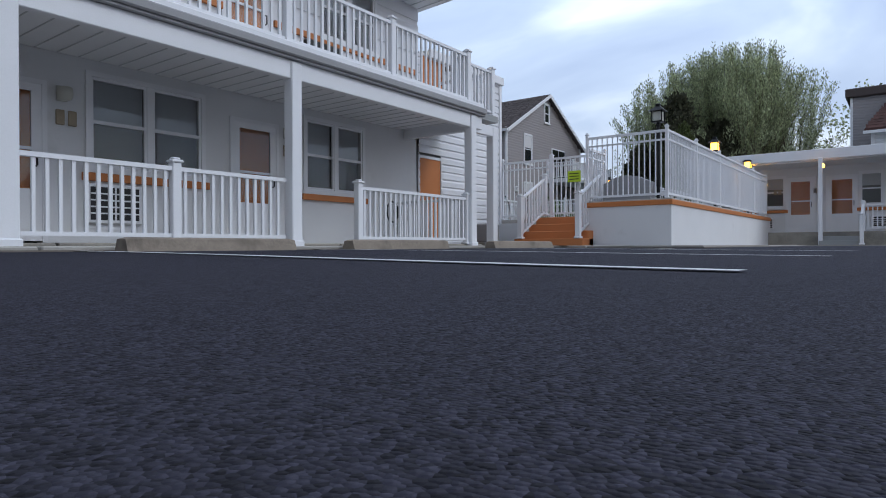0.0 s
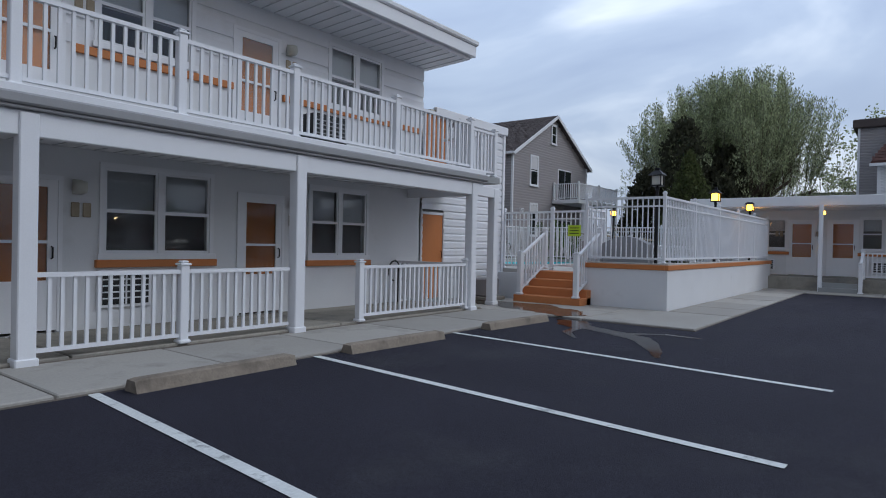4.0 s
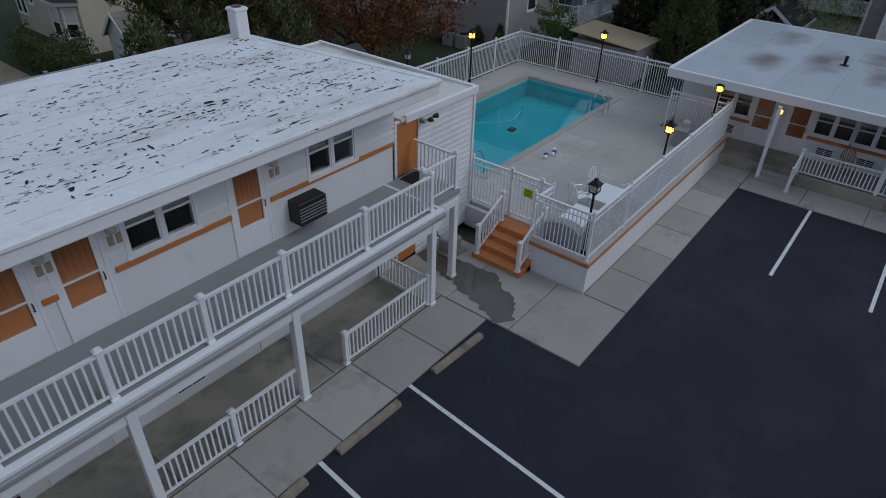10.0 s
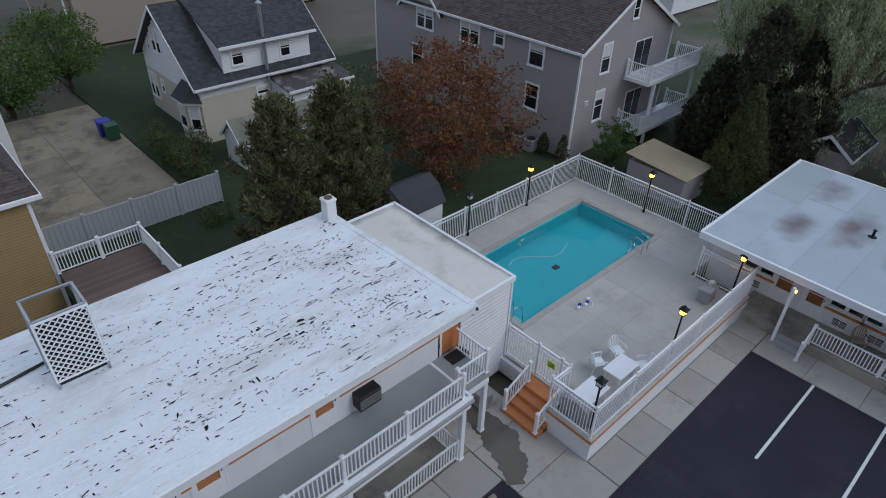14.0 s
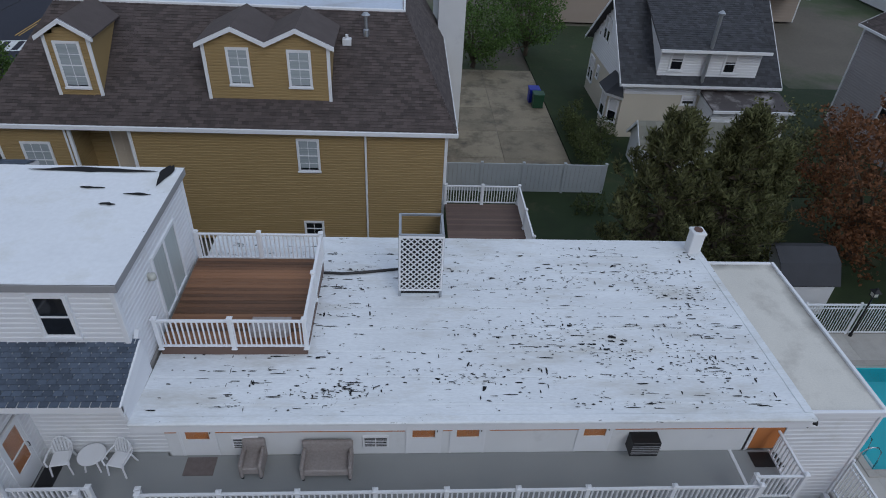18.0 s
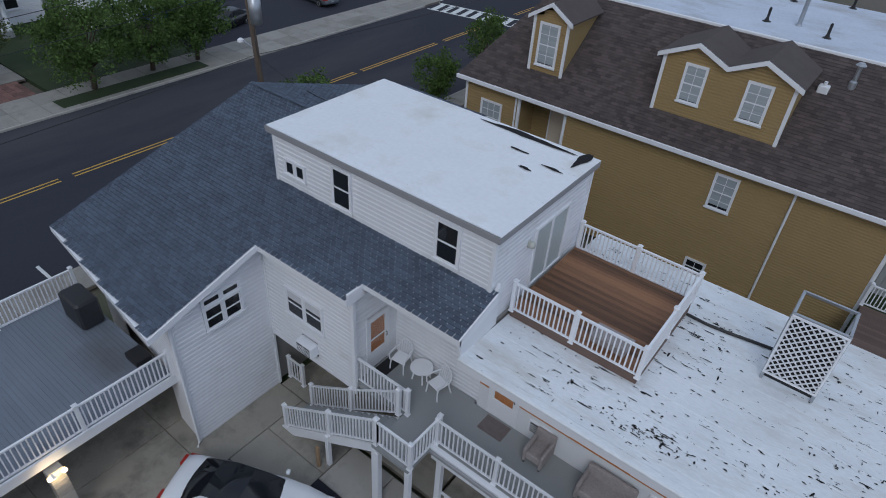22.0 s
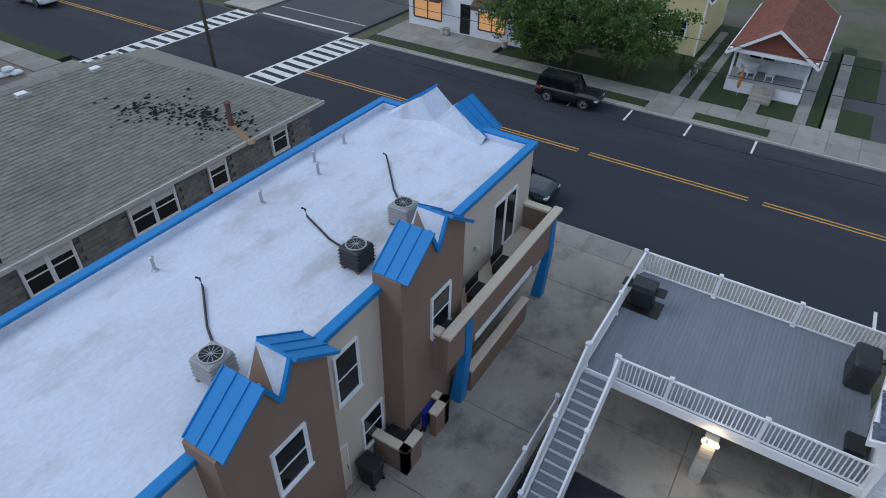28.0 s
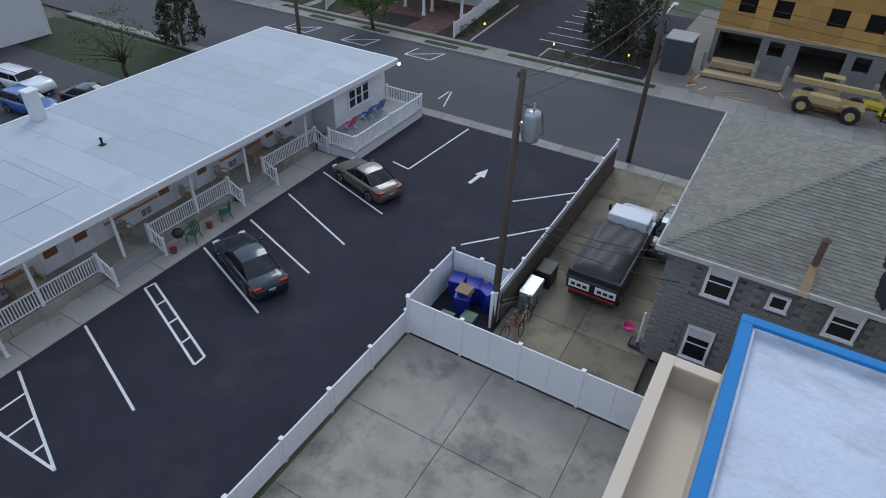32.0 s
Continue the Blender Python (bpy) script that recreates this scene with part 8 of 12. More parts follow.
def block_wall(a, b, z0, z1, holes=(), piece="block", bw=0.4, bh=0.2, cap=300, near=None):
    """Laid blocks; the ones nearest the walk are parts, the rest one mesh."""
    a, b = Vector((*a, 0)), Vector((*b, 0))
    L, ang = (b - a).length, math.degrees(math.atan2(b.y - a.y, b.x - a.x))
    me = Geo().soft(-bw / 2 + 0.005, -0.02, 0.005, bw / 2 - 0.005, 0.1, bh - 0.005, 0.012).mesh(piece, M["blueblock"])
    rest, n = Geo(), 0
    d = (b - a).normalized()
    for j in range(int((z1 - z0) / bh)):
        z = z0 + j * bh
        for i in range(int(L / bw) + 1):
            s = (i + 0.5 * (j % 2)) * bw
            if s < bw / 2 or s > L - bw / 2 or any(h[0] - bw / 2 < s < h[1] + bw / 2 and h[2] - bh < z < h[3] for h in holes):
                continue
            c = a + d * s
            if (near is None or near(c.x, c.y, z)) and n < cap:
                n += 1
                share(piece, me, gh, c.x, c.y, z, ang)
            else:
                g = Geo().box(-bw / 2 + 0.005, -0.02, 0.005, bw / 2 - 0.005, 0.1, bh - 0.005)
                rest.add(place(g, (c.x, c.y, z), ang).v, g.f)
    if rest.v:
        part("blockwork", rest, M["blueblock"], gh, kind="stuff")


gwins = [(1.04, 3.8, 0.82, 1.22), (1.04, 0.75, 0.82, 1.45), (-2.72, 3.85, 0.78, 1.1), (-6.58, 3.75, 1.7, 1.25), (-10.75, 3.8, 1.9, 1.2), (-13.3, 3.85, 0.8, 1.2), (-16.85, 3.9, 0.85, 1.2), (-0.65, 4.15, 0.5, 0.5)]
block_wall((GX1, GY1), (GX0, GY1), -0.1, GT, [(GX1 - x - w - 0.1, GX1 - x + 0.1, z - 0.1, z + h + 0.1) for x, z, w, h in gwins], cap=290, near=lambda x, y, z: x > -3.5)
block_wall((GX1, GY0), (GX1, GY1), -0.1, GT, cap=0)
for x, z, w, h in gwins:
    window(gh, (x + w, GY1 - 0.0, z), 180, w, h, 2 if w > 1.2 else 1, blind=0.3 if w > 0.7 else 0, bars=w > 0.6)
RZ, RYG = 7.9, -25.95
rx0, rx1 = -13.7, -2.4
ex0, ex1, ey0, ey1 = GX0 - 0.5, GX1 + 0.4, GY0 - 0.4, GY1 - 0.0 + 0.35
kS = (RZ - GT) / (ey1 - RYG)
part("roof_plate", Geo().add([(ex0, ey0, GT - 0.02), (ex1, ey0, GT - 0.02), (ex1, ey1, GT - 0.02), (ex0, ey1, GT - 0.02), (rx0, RYG, RZ - 0.03), (rx1, RYG, RZ - 0.03)], [(3, 2, 1, 0), (0, 1, 5, 4), (1, 2, 5), (2, 3, 4, 5), (3, 0, 4)]), M["shingle_grey"], gh)
part("eave", Geo().soft(ex0 - 0.05, ey1 - 0.05, GT - 0.15, ex1 + 0.05, ey1 + 0.06, GT + 0.03, 0.01).soft(ex1 - 0.05, ey0, GT - 0.15, ex1 + 0.06, ey1 - 0.05, GT + 0.03, 0.01).box(ex0, ey0, GT - 0.12, ex1, ey1, GT - 0.05), M["eavegrey"], gh, "weathered pale grey eave board")
vl = math.sqrt((ey1 - RYG) ** 2 + (RZ - GT) ** 2)
slope_roof(gh, (ex0, ey1, GT), (1, 0, 0), (0, (RYG - ey1) / vl, (RZ - GT) / vl), ex1 - ex0, vl, 0.33, 0.16, M["shingle_grey"], lambda x, y: ex0 + (rx0 - ex0) * (ey1 - y) / (ey1 - RYG) < x < ex1 - (ex1 - rx1) * (ey1 - y) / (ey1 - RYG), label="weathered grey-green shingles")
ve = math.sqrt((ex1 - rx1) ** 2 + (RZ - GT) ** 2)
slope_roof(gh, (ex1, ey0, GT), (0, 1, 0), ((rx1 - ex1) / ve, 0, (RZ - GT) / ve), ey1 - ey0, ve, 0.33, 0.16, M["shingle_grey"], lambda x, y: ey0 + (RYG - ey0) * (ex1 - x) / (ex1 - rx1) < y < ey1 - (ey1 - RYG) * (ex1 - x) / (ex1 - rx1), label="weathered grey-green shingles")


def on_g(x, y, up=0.045):
    return (x, y, GT + (ey1 - y) * kS + up)


pt = Geo()
rng = random.Random(9)
pp = []
for (ax_, ay_), (bx_, by_) in zip(((-4.5, -19.95), (-2.75, -19.97), (-2.78, -22.3), (-4.7, -22.15)), ((-2.75, -19.97), (-2.78, -22.3), (-4.7, -22.15), (-4.5, -19.95))):
    for k in range(16):
        f = k / 16
        j = rng.uniform(-0.16, 0.07) if k % 2 else rng.uniform(-0.03, 0.1)
        nx_, ny_ = (by_ - ay_), -(bx_ - ax_)
        ln = math.hypot(nx_, ny_)
        pp.append((ax_ + (bx_ - ax_) * f - nx_ / ln * j, ay_ + (by_ - ay_) * f - ny_ / ln * j))
pt.v = [on_g(x, y) for x, y in pp]
pt.f = [tuple(range(len(pp)))]
part("tar_patch", pt, M["tar"], gh, "black tarred repair patch")
mp_ = Geo()
for k in range(260):
    f = rng.random()
    x, y = -11.7 - 3.5 * f + rng.gauss(0, 0.45), -23.3 + 2.7 * f + rng.gauss(0, 0.4)
    b = len(mp_.v)
    w, h = rng.uniform(0.03, 0.1), rng.uniform(0.02, 0.045)
    mp_.v += [on_g(x - w, y - h), on_g(x + w, y - h), on_g(x + w, y + h), on_g(x - w, y + h)]
    mp_.f.append((b, b + 1, b + 2, b + 3))
part("bare_patch", mp_, M["tar"], gh, "black spots where shingle tabs are missing", kind="stuff")
for x, y in ((-0.95, -20.77), (-14.5, -20.7)):
    part("stove_pipe", Geo().lathe(x, y, [(0.11, GT + 0.3), (0.11, GT + 1.35), (0.17, GT + 1.4), (0.05, GT + 1.5)], 10), M["rust"], gh, "rusty stove pipe")
    rs = Geo()
    rs.v = [on_g(x - 0.13, y), on_g(x + 0.13, y), on_g(x + 0.25, y + 1.2), on_g(x - 0.05, y + 1.25)]
    rs.f = [(0, 1, 2, 3)]
    part("rust_run", rs, M["cardboard"], gh, "brown rust run below the pipe")
for k in range(4):
    x = -3.26 - 3.02 * k
    y = RYG + 0.32
    part("skylight", Geo().soft(x - 0.27, y - 0.22, RZ - 0.5, x + 0.27, y + 0.22, RZ - 0.1, 0.02), M["grey"], gh, "small grey-framed skylight")
    part("skylight_dome", Geo().soft(x - 0.2, y - 0.16, RZ - 0.1, x + 0.2, y + 0.16, RZ - 0.05, 0.02), M["white"], gh)

# yard between fence and grey house
board_fence([(8.85, -18.4), (8.85, -33.8)], -0.05, 1.8, "white vinyl fence with grey weathered back boards", w=0.3)
wf = thing("wooden_fence", "grey weathered board fence behind the vinyl fence", "fence")
wb = Geo().soft(-0.012, -0.07, 0, 0.012, 0.07, 1.55, 0.004).mesh("board", M["pole"])
for k in range(95):
    share("board", wb, wf, 8.72, -18.8 - 0.155 * k, -0.03 + random.uniform(-0.02, 0.02))
board_fence([(11.7, -16.45), (11.7, -20.0), (8.95, -20.0), (8.95, -18.3)], -0.1, 1.85, "white vinyl bin enclosure", w=0.6, every=1.8)
for x, y, r in ((11.05, -19.3, 10), (10.3, -19.35, 20), (9.6, -19.3, 60), (10.35, -18.5, 15)):
    t = thing("waste_bin", "bright blue plastic waste bin in the enclosure", "bin", "waste bins", at=(x, y, -0.05))
    t.rotation_euler = (0, 0, radians(r))
    part("body", Geo().add([(-0.24, -0.26, 0.06), (0.24, -0.26, 0.06), (0.24, 0.26, 0.06), (-0.24, 0.26, 0.06), (-0.31, -0.35, 0.98), (0.31, -0.35, 0.98), (0.31, 0.35, 0.98), (-0.31, 0.35, 0.98)], [(3, 2, 1, 0), (4, 5, 6, 7), (0, 1, 5, 4), (1, 2, 6, 5), (2, 3, 7, 6), (3, 0, 4, 7)]), M["binblue"], t)
    part("lid", Geo().soft(-0.33, -0.38, 0.98, 0.33, 0.38, 1.07, 0.03), M["binblue"], t)
for x, y, r in ((9.6, -17.6, 0), (10.4, -17.15, 20)):
    t = thing("waste_bin", "green plastic waste bin in the enclosure", "bin", "waste bins", at=(x, y, -0.05))
    part("body", Geo().soft(-0.28, -0.3, 0, 0.28, 0.3, 0.8, 0.04), M["bingreen"], t)
    part("lid", Geo().soft(-0.31, -0.33, 0.8, 0.31, 0.33, 0.88, 0.03), M["bingreen"], t)
cbx = thing("cardboard_box", "open cardboard box on the bins", "box", at=(10.3, -18.6, 1.02))
part("carton", Geo().soft(-0.3, -0.2, 0.02, 0.3, 0.2, 0.3, 0.01), M["cardboard"], cbx)
part("flap", Geo().box(-0.3, 0.2, 0.28, 0.3, 0.42, 0.295), M["cardboard"], cbx)


def pole(x, y, h, r0, label, lean=(0, 0)):
    t = thing("utility_pole", label, "pole", "utility poles")
    part("shaft", Geo().tube([(x, y, -0.1), (x + lean[0], y + lean[1], h)], r0, 10, r0 * 0.7), M["pole"], t, smooth=True)
    return t


up1 = pole(8.9, -18.4, 10.6, 0.16, "tall weathered utility pole with a transformer", (0.1, -0.75))
part("transformer", Geo().lathe(8.5, -19.1, [(0.1, 8.2), (0.28, 8.25), (0.3, 8.35), (0.3, 9.15), (0.26, 9.27), (0.08, 9.31)], 16), M["galv"], up1, "pale grey transformer can", True)
part("bushing", Geo().tube([(8.45, -19.05, 9.25), (8.45, -19.05, 9.6)], 0.04, 8), M["stone"], up1)
part("bracket", Geo().box(8.55, -19.1, 8.75, 8.95, -18.95, 8.85), M["galv"], up1)
part("wire_loop", Geo().tube([(8.8, -19.0, 9.5), (8.25, -19.3, 9.2), (8.2, -19.5, 8.4), (8.7, -19.1, 7.9)], 0.015, 5), M["dark"], up1)
part("insulator", Geo().lathe(9.12, -19.1, [(0.05, 10.3), (0.08, 10.4), (0.05, 10.5)], 8), M["rust"], up1)
up2 = pole(8.3, -35.1, 10.5, 0.15, "utility pole with a street lamp by the side street", (-0.1, 0))
part("lamp_arm", Geo().tube([(8.25, -35.1, 8.3), (8.1, -36.2, 8.7), (8.1, -36.7, 8.65)], 0.03, 6), M["galv"], up2)
part("lamp_head", Geo().soft(7.95, -37.1, 8.5, 8.25, -36.6, 8.68, 0.05), M["galv"], up2)
up3 = pole(-22.8, 15.9, 12.0, 0.17, "utility pole with a transformer by the main street", (0.0, -0.6))
part("transformer", Geo().lathe(-22.4, 15.45, [(0.1, 8.45), (0.26, 8.5), (0.27, 9.55), (0.08, 9.65)], 14), M["galv"], up3, "pale grey transformer can", True)
part("bracket", Geo().box(-22.75, 15.4, 8.9, -22.4, 15.5, 9.0), M["galv"], up3)
part("lamp_arm", Geo().tube([(-22.8, 15.6, 7.2), (-23.6, 15.5, 7.45)], 0.03, 6), M["galv"], up3)
part("lamp_head", Geo().lathe(-23.8, 15.5, [(0.05, 7.3), (0.16, 7.36), (0.14, 7.46), (0.05, 7.52)], 10), M["white"], up3, "white street lamp head")
part("wire_loop", Geo().tube([(-22.7, 15.5, 8.2), (-22.3, 15.2, 7.6), (-22.5, 15.4, 7.0), (-22.8, 15.6, 6.9)], 0.015, 5), M["dark"], up3)
pole(-26.4, -36.4, 10.0, 0.13, "utility pole on the street corner", (0.1, 0))
pole(33.5, -35.5, 10.5, 0.16, "utility pole at the end of the motel wing", (0, 0))


def wire(a, b, sag, label="black overhead cable strung between poles"):
    a, b = Vector(a), Vector(b)
    pts = [tuple(a.lerp(b, k / 14) - Vector((0, 0, sag * 4 * (k / 14) * (1 - k / 14)))) for k in range(15)]
    solid("overhead_cable", Geo().tube(pts, 0.014, 4), M["dark"], label, "cable", "overhead cables")


wire((8.98, -19.1, 10.3), (8.2, -35.1, 9.8), 0.6)
wire((8.98, -19.05, 9.6), (8.2, -35.1, 9.2), 0.7)
wire((8.9, -18.75, 5.6), (3.3, -20.2, 4.9), 0.35)
wire((8.9, -18.75, 5.2), (3.3, -20.4, 4.4), 0.3)
wire((8.9, -18.75, 5.0), (2.6, -20.1, 3.9), 0.35)
for z in (9.9, 9.4, 8.9):
    wire((8.2, -35.1, z), (33.5, -35.5, z), 0.8)
    wire((8.2, -35.1, z), (-26.4, -36.4, z - 0.3), 0.8)
for z in (11.0, 9.9, 7.0):
    wire((-22.8, 15.5, z), (-26.4, -36.4, z - 1.2), 0.9)
    wire((-22.8, 15.5, z), (-22.8, 70.0, z), 0.8)
wire((-22.8, 15.6, 7.0), (-14.0, 12.5, 8.2), 0.3)

# yard clutter
for x, y, w, d, h, c, nm, lb_ in ((8.2, -20.6, 0.6, 1.3, 0.95, "galv", "tool_chest", "grey metal tool chest in the yard"), (8.15, -22.2, 0.7, 1.0, 0.9, "dark", "covered_grill", "black covered grill in the yard"),
                              (5.0, -16.95, 0.7, 0.5, 0.6, "binblack", "storage_tub", "black plastic tub behind the fence"), (3.6, -17.1, 0.7, 0.5, 0.6, "binblack", "storage_tub", "black plastic tub behind the fence"), (8.0, -17.4, 0.6, 0.45, 0.5, "binblue", "storage_tub", "pale blue plastic tub by the pole")):
    t = thing(nm, lb_, nm.replace("_", " "), at=(x, y, -0.03))
    part("body", Geo().soft(-w / 2, -d / 2, 0, w / 2, d / 2, h * 0.85, 0.04), M[c], t)
    part("lid", Geo().soft(-w / 2 - 0.02, -d / 2 - 0.02, h * 0.85, w / 2 + 0.02, d / 2 + 0.02, h, 0.03), M[c], t)


def bicycle(x, y, rz, c):
    t = thing("bicycle", "old bicycle leaning on the yard fence", "bicycle", "bicycles", at=(x, y, -0.03))
    t.rotation_euler = (radians(8), 0, radians(rz))
    for s in (-0.52, 0.52):
        ring = [(s + 0.33 * math.cos(a), 0, 0.34 + 0.33 * math.sin(a)) for a in [k * math.pi / 10 for k in range(21)]]
        part("tyre", Geo().tube(ring, 0.02, 5), M["tyre"], t)
    part("frame", Geo().tube([(-0.52, 0, 0.34), (-0.1, 0, 0.32), (0.35, 0, 0.8), (-0.2, 0, 0.82), (-0.1, 0, 0.32)], 0.018, 6).tube([(-0.52, 0, 0.34), (-0.2, 0, 0.82)], 0.015, 6).tube([(0.52, 0, 0.34), (0.36, 0, 0.95)], 0.016, 6), M[c], t)
    part("handlebar", Geo().tube([(0.3, -0.25, 1.0), (0.36, 0, 0.98), (0.3, 0.25, 1.0)], 0.014, 6), M["dark"], t)
    part("saddle", Geo().soft(-0.34, -0.07, 0.9, -0.1, 0.07, 0.96, 0.02), M["dark"], t)


bicycle(8.0, -18.5, 80, "car_red")
bicycle(7.7, -19.1, 95, "machine")
bicycle(7.9, -19.7, 85, "dark")
bh = thing("basketball_hoop", "toy basketball hoop with a pink basket", "toy hoop", at=(3.5, -20.5, -0.03))
part("base", Geo().soft(-0.3, -0.3, 0, 0.3, 0.3, 0.18, 0.06), M["dark"], bh)
part("stand", Geo().tube([(0, 0, 0.15), (0, 0, 1.75)], 0.05, 8), M["white"], bh)
part("basket", Geo().lathe(0.45, 0.1, [(0.2, 0.75), (0.26, 0.95), (0.24, 0.95), (0.18, 0.77)], 14), M["pinkpaint"], bh)
ld = thing("ladder", "aluminium ladder leaning on the yard fence", "ladder", at=(8.45, -19.4, 0.5))
for s in (-0.2, 0.2):
    part("rail", Geo().tube([(0.1, s - 1.2, -0.45), (0.15, s + 1.0, 0.9)], 0.025, 5), M["galv"], ld)
for k in range(7):
    part("rung", Geo().tube([(0.11, -1.2 + 0.3 * k, -0.4 + 0.18 * k), (0.11, -0.8 + 0.3 * k, -0.46 + 0.18 * k)], 0.015, 5), M["galv"], ld)

# ---------------------------------------------------------------- the one-storey motel wing
wg = thing("motel_wing", "long white one-storey wing with a grey flat roof", "building")
WX, WY0, WY1, WZ = 26.4, -33.6, 6.6, 0.46
# unit rhythm: doors and windows along the porch wall
wdoors = [3.65, 2.35, -3.5, -4.9, -10.7, -12.1, -16.6, -19.0, -24.0, -25.6]
wwins = [5.05, 1.35, -0.05, -6.6, -8.4, -13.8, -15.2, -20.8, -22.3]
hw = [(WY1 - y, WY1 - y + 0.86, WZ, WZ + 2.05) for y in wdoors] + [(WY1 - y, WY1 - y + 1.3, 1.45, 2.55) for y in wwins]
part("porch_wall", hole_wall((WX, WY1), (WX, WY0), -0.1, 2.92, 0.15, hw), M["stucco"], wg, "white rendered porch wall")
part("room_wall", Geo().box(WX + 0.9, WY0 + 0.2, 0, WX + 1.0, WY1 - 0.2, 2.8), M["wallroom"], wg)
part("end_wall", Geo().box(WX + 0.15, WY1 - 0.15, -0.1, 35.0, WY1, 2.8).box(WX + 0.15, WY0, -0.1, 35.0, WY0 + 0.15, 2.8).box(34.85, WY0 + 0.15, -0.1, 35.0, WY1 - 0.15, 2.8), M["stucco"], wg)
for y in wdoors:
    storm_door(wg, (WX, y, WZ), -90, 0.86, 2.0)
    room_number(wg, (WX - 0.01, y + 0.45, 1.9), -90)
for y in wwins:
    window(wg, (WX, y, 1.45), -90, 1.3, 1.1, 2, True, blind=0.4)
    part("sill_band", Geo().soft(WX - 0.06, y - 1.42, 1.22, WX, y + 0.12, 1.33, 0.006), M["orange"], wg, "orange-painted sill band")
    wall_ac(wg, (WX, y - 0.3, 0.62), -90, 0.66, 0.42)
pf = thing("porch_floor", "grey concrete porch floor of the wing", "porch", kind="structure")
for k in range(10):
    part("slab", Geo().soft(24.56, -26.2 + 3.05 * k, -0.1, WX, -26.2 + 3.05 * k + 3.04, WZ, 0.012), M["old_concrete"], pf)


def skew(g):
    """The eave runs slightly out of line with the rooms."""
    g.v = [(x + 0.62 * max(0.0, 1 - (x - 24.0) / 11.4) * (y + 34.1) / 40.8, y, z) for x, y, z in g.v]
    return g


part("ceiling", skew(Geo().box(24.15, WY0, 2.88, WX + 0.02, WY1, 2.94)), M["white"], wg)
part("roof_core", skew(Geo().box(24.1, -34.0, 2.94, 35.3, WY1 + 0.1, 3.2)), M["white"], wg)
wr = Geo()
rng = random.Random(3)
xs = [24.0 + 11.4 * i / 14 for i in range(15)]
for j in range(22):
    y0, y1 = -34.1 + 40.8 * j / 22, -34.1 + 40.8 * (j + 1) / 22
    cut = rng.uniform(0.2, 0.8)
    for a, b in ((0, cut), (cut, 1)):
        wr.box(24.02 + 11.36 * a + 0.006, y0 + 0.006, 3.21, 24.02 + 11.36 * b - 0.006, y1 - 0.006, 3.225 + rng.uniform(0, 0.008))
part("roof_cover", skew(wr), M["roofwing"], wg, "lapped sheets of pale grey roll roofing", kind="stuff")
part("roof_seam", skew(Geo().box(24.0, -34.1, 3.202, 35.4, WY1 + 0.1, 3.22)), M["grey"], wg)
part("fascia", skew(Geo().soft(23.92, -34.15, 2.92, 24.06, WY1 + 0.15, 3.26, 0.012).soft(24.06, -34.18, 2.92, 35.4, -34.04, 3.26, 0.012).soft(24.06, WY1 + 0.04, 2.92, 35.4, WY1 + 0.18, 3.26, 0.012).soft(35.3, -34.04, 2.92, 35.42, WY1 + 0.04, 3.26, 0.012)), M["white"], wg, "white metal fascia")
part("patch_sheet", Geo().soft(27.0, -13.6, 3.23, 32.6, -13.1, 3.245, 0.004).soft(27.0, -9.4, 3.23, 32.6, -8.9, 3.245, 0.004).soft(27.0, -13.1, 3.23, 27.5, -9.4, 3.245, 0.004), M["roofwing"], wg, "newer pale roofing strip")
for x, y in ((29.4, -16.5), (31.8, -11.2), (30.0, 1.5)):
    part("roof_vent", Geo().lathe(x, y, [(0.2, 3.23), (0.06, 3.28), (0.06, 3.54), (0.1, 3.56), (0.03, 3.62)], 10), M["black"], wg, "small black roof vent")
wc = thing("chimney", "white-painted square chimney on the wing roof", "chimney")
part("shaft", Geo().soft(34.3, -16.9, 3.0, 34.9, -16.3, 4.7, 0.03), M["stucco"], wc)
part("cap", Geo().soft(34.26, -16.94, 4.7, 34.94, -16.26, 4.8, 0.02), M["white"], wc)
posts_y = [2.36, -1.4, -5.4, -9.4, -13.2, -17.4, -20.9, -25.6]
for y in posts_y:
    lx = 24.1 if y > 2 else 24.68
    part("porch_post", Geo().soft(lx - 0.06, y - 0.06, 0.0 if y > 2 else WZ, lx + 0.06, y + 0.06, 2.92, 0.01), M["white"], wg)
for a, b in ((1.2, -4.9), (-7.2, -12.0), (-14.6, -19.5), (-22.0, -26.3)):
    railing("railing", [(24.66, a), (24.66, b)], WZ, "white vinyl porch railing of the wing", h=0.9, every=5.2)
    railing("stair_railing", [(24.6, b), (23.75, b)], [WZ, 0.02], "short white vinyl stair rail of the wing", "stair railings", h=0.92, every=1.2, gap=0.2)
    railing("stair_railing", [(24.6, a), (23.75, a)], [WZ, 0.02], "short white vinyl stair rail of the wing", "stair railings", h=0.92, every=1.2, gap=0.2)
for a, b in ((2.4, 1.3), (-5.0, -7.1), (-12.1, -14.5), (-19.6, -21.9)):
    t = thing("porch_steps", "grey concrete porch steps with pale nosings", "steps", "wing porch steps")
    for k in range(2):
        part("step", Geo().soft(24.0 + 0.28 * k, b, 0.0, 24.56, a, 0.155 * (k + 1), 0.01), M["floorgrey"], t)
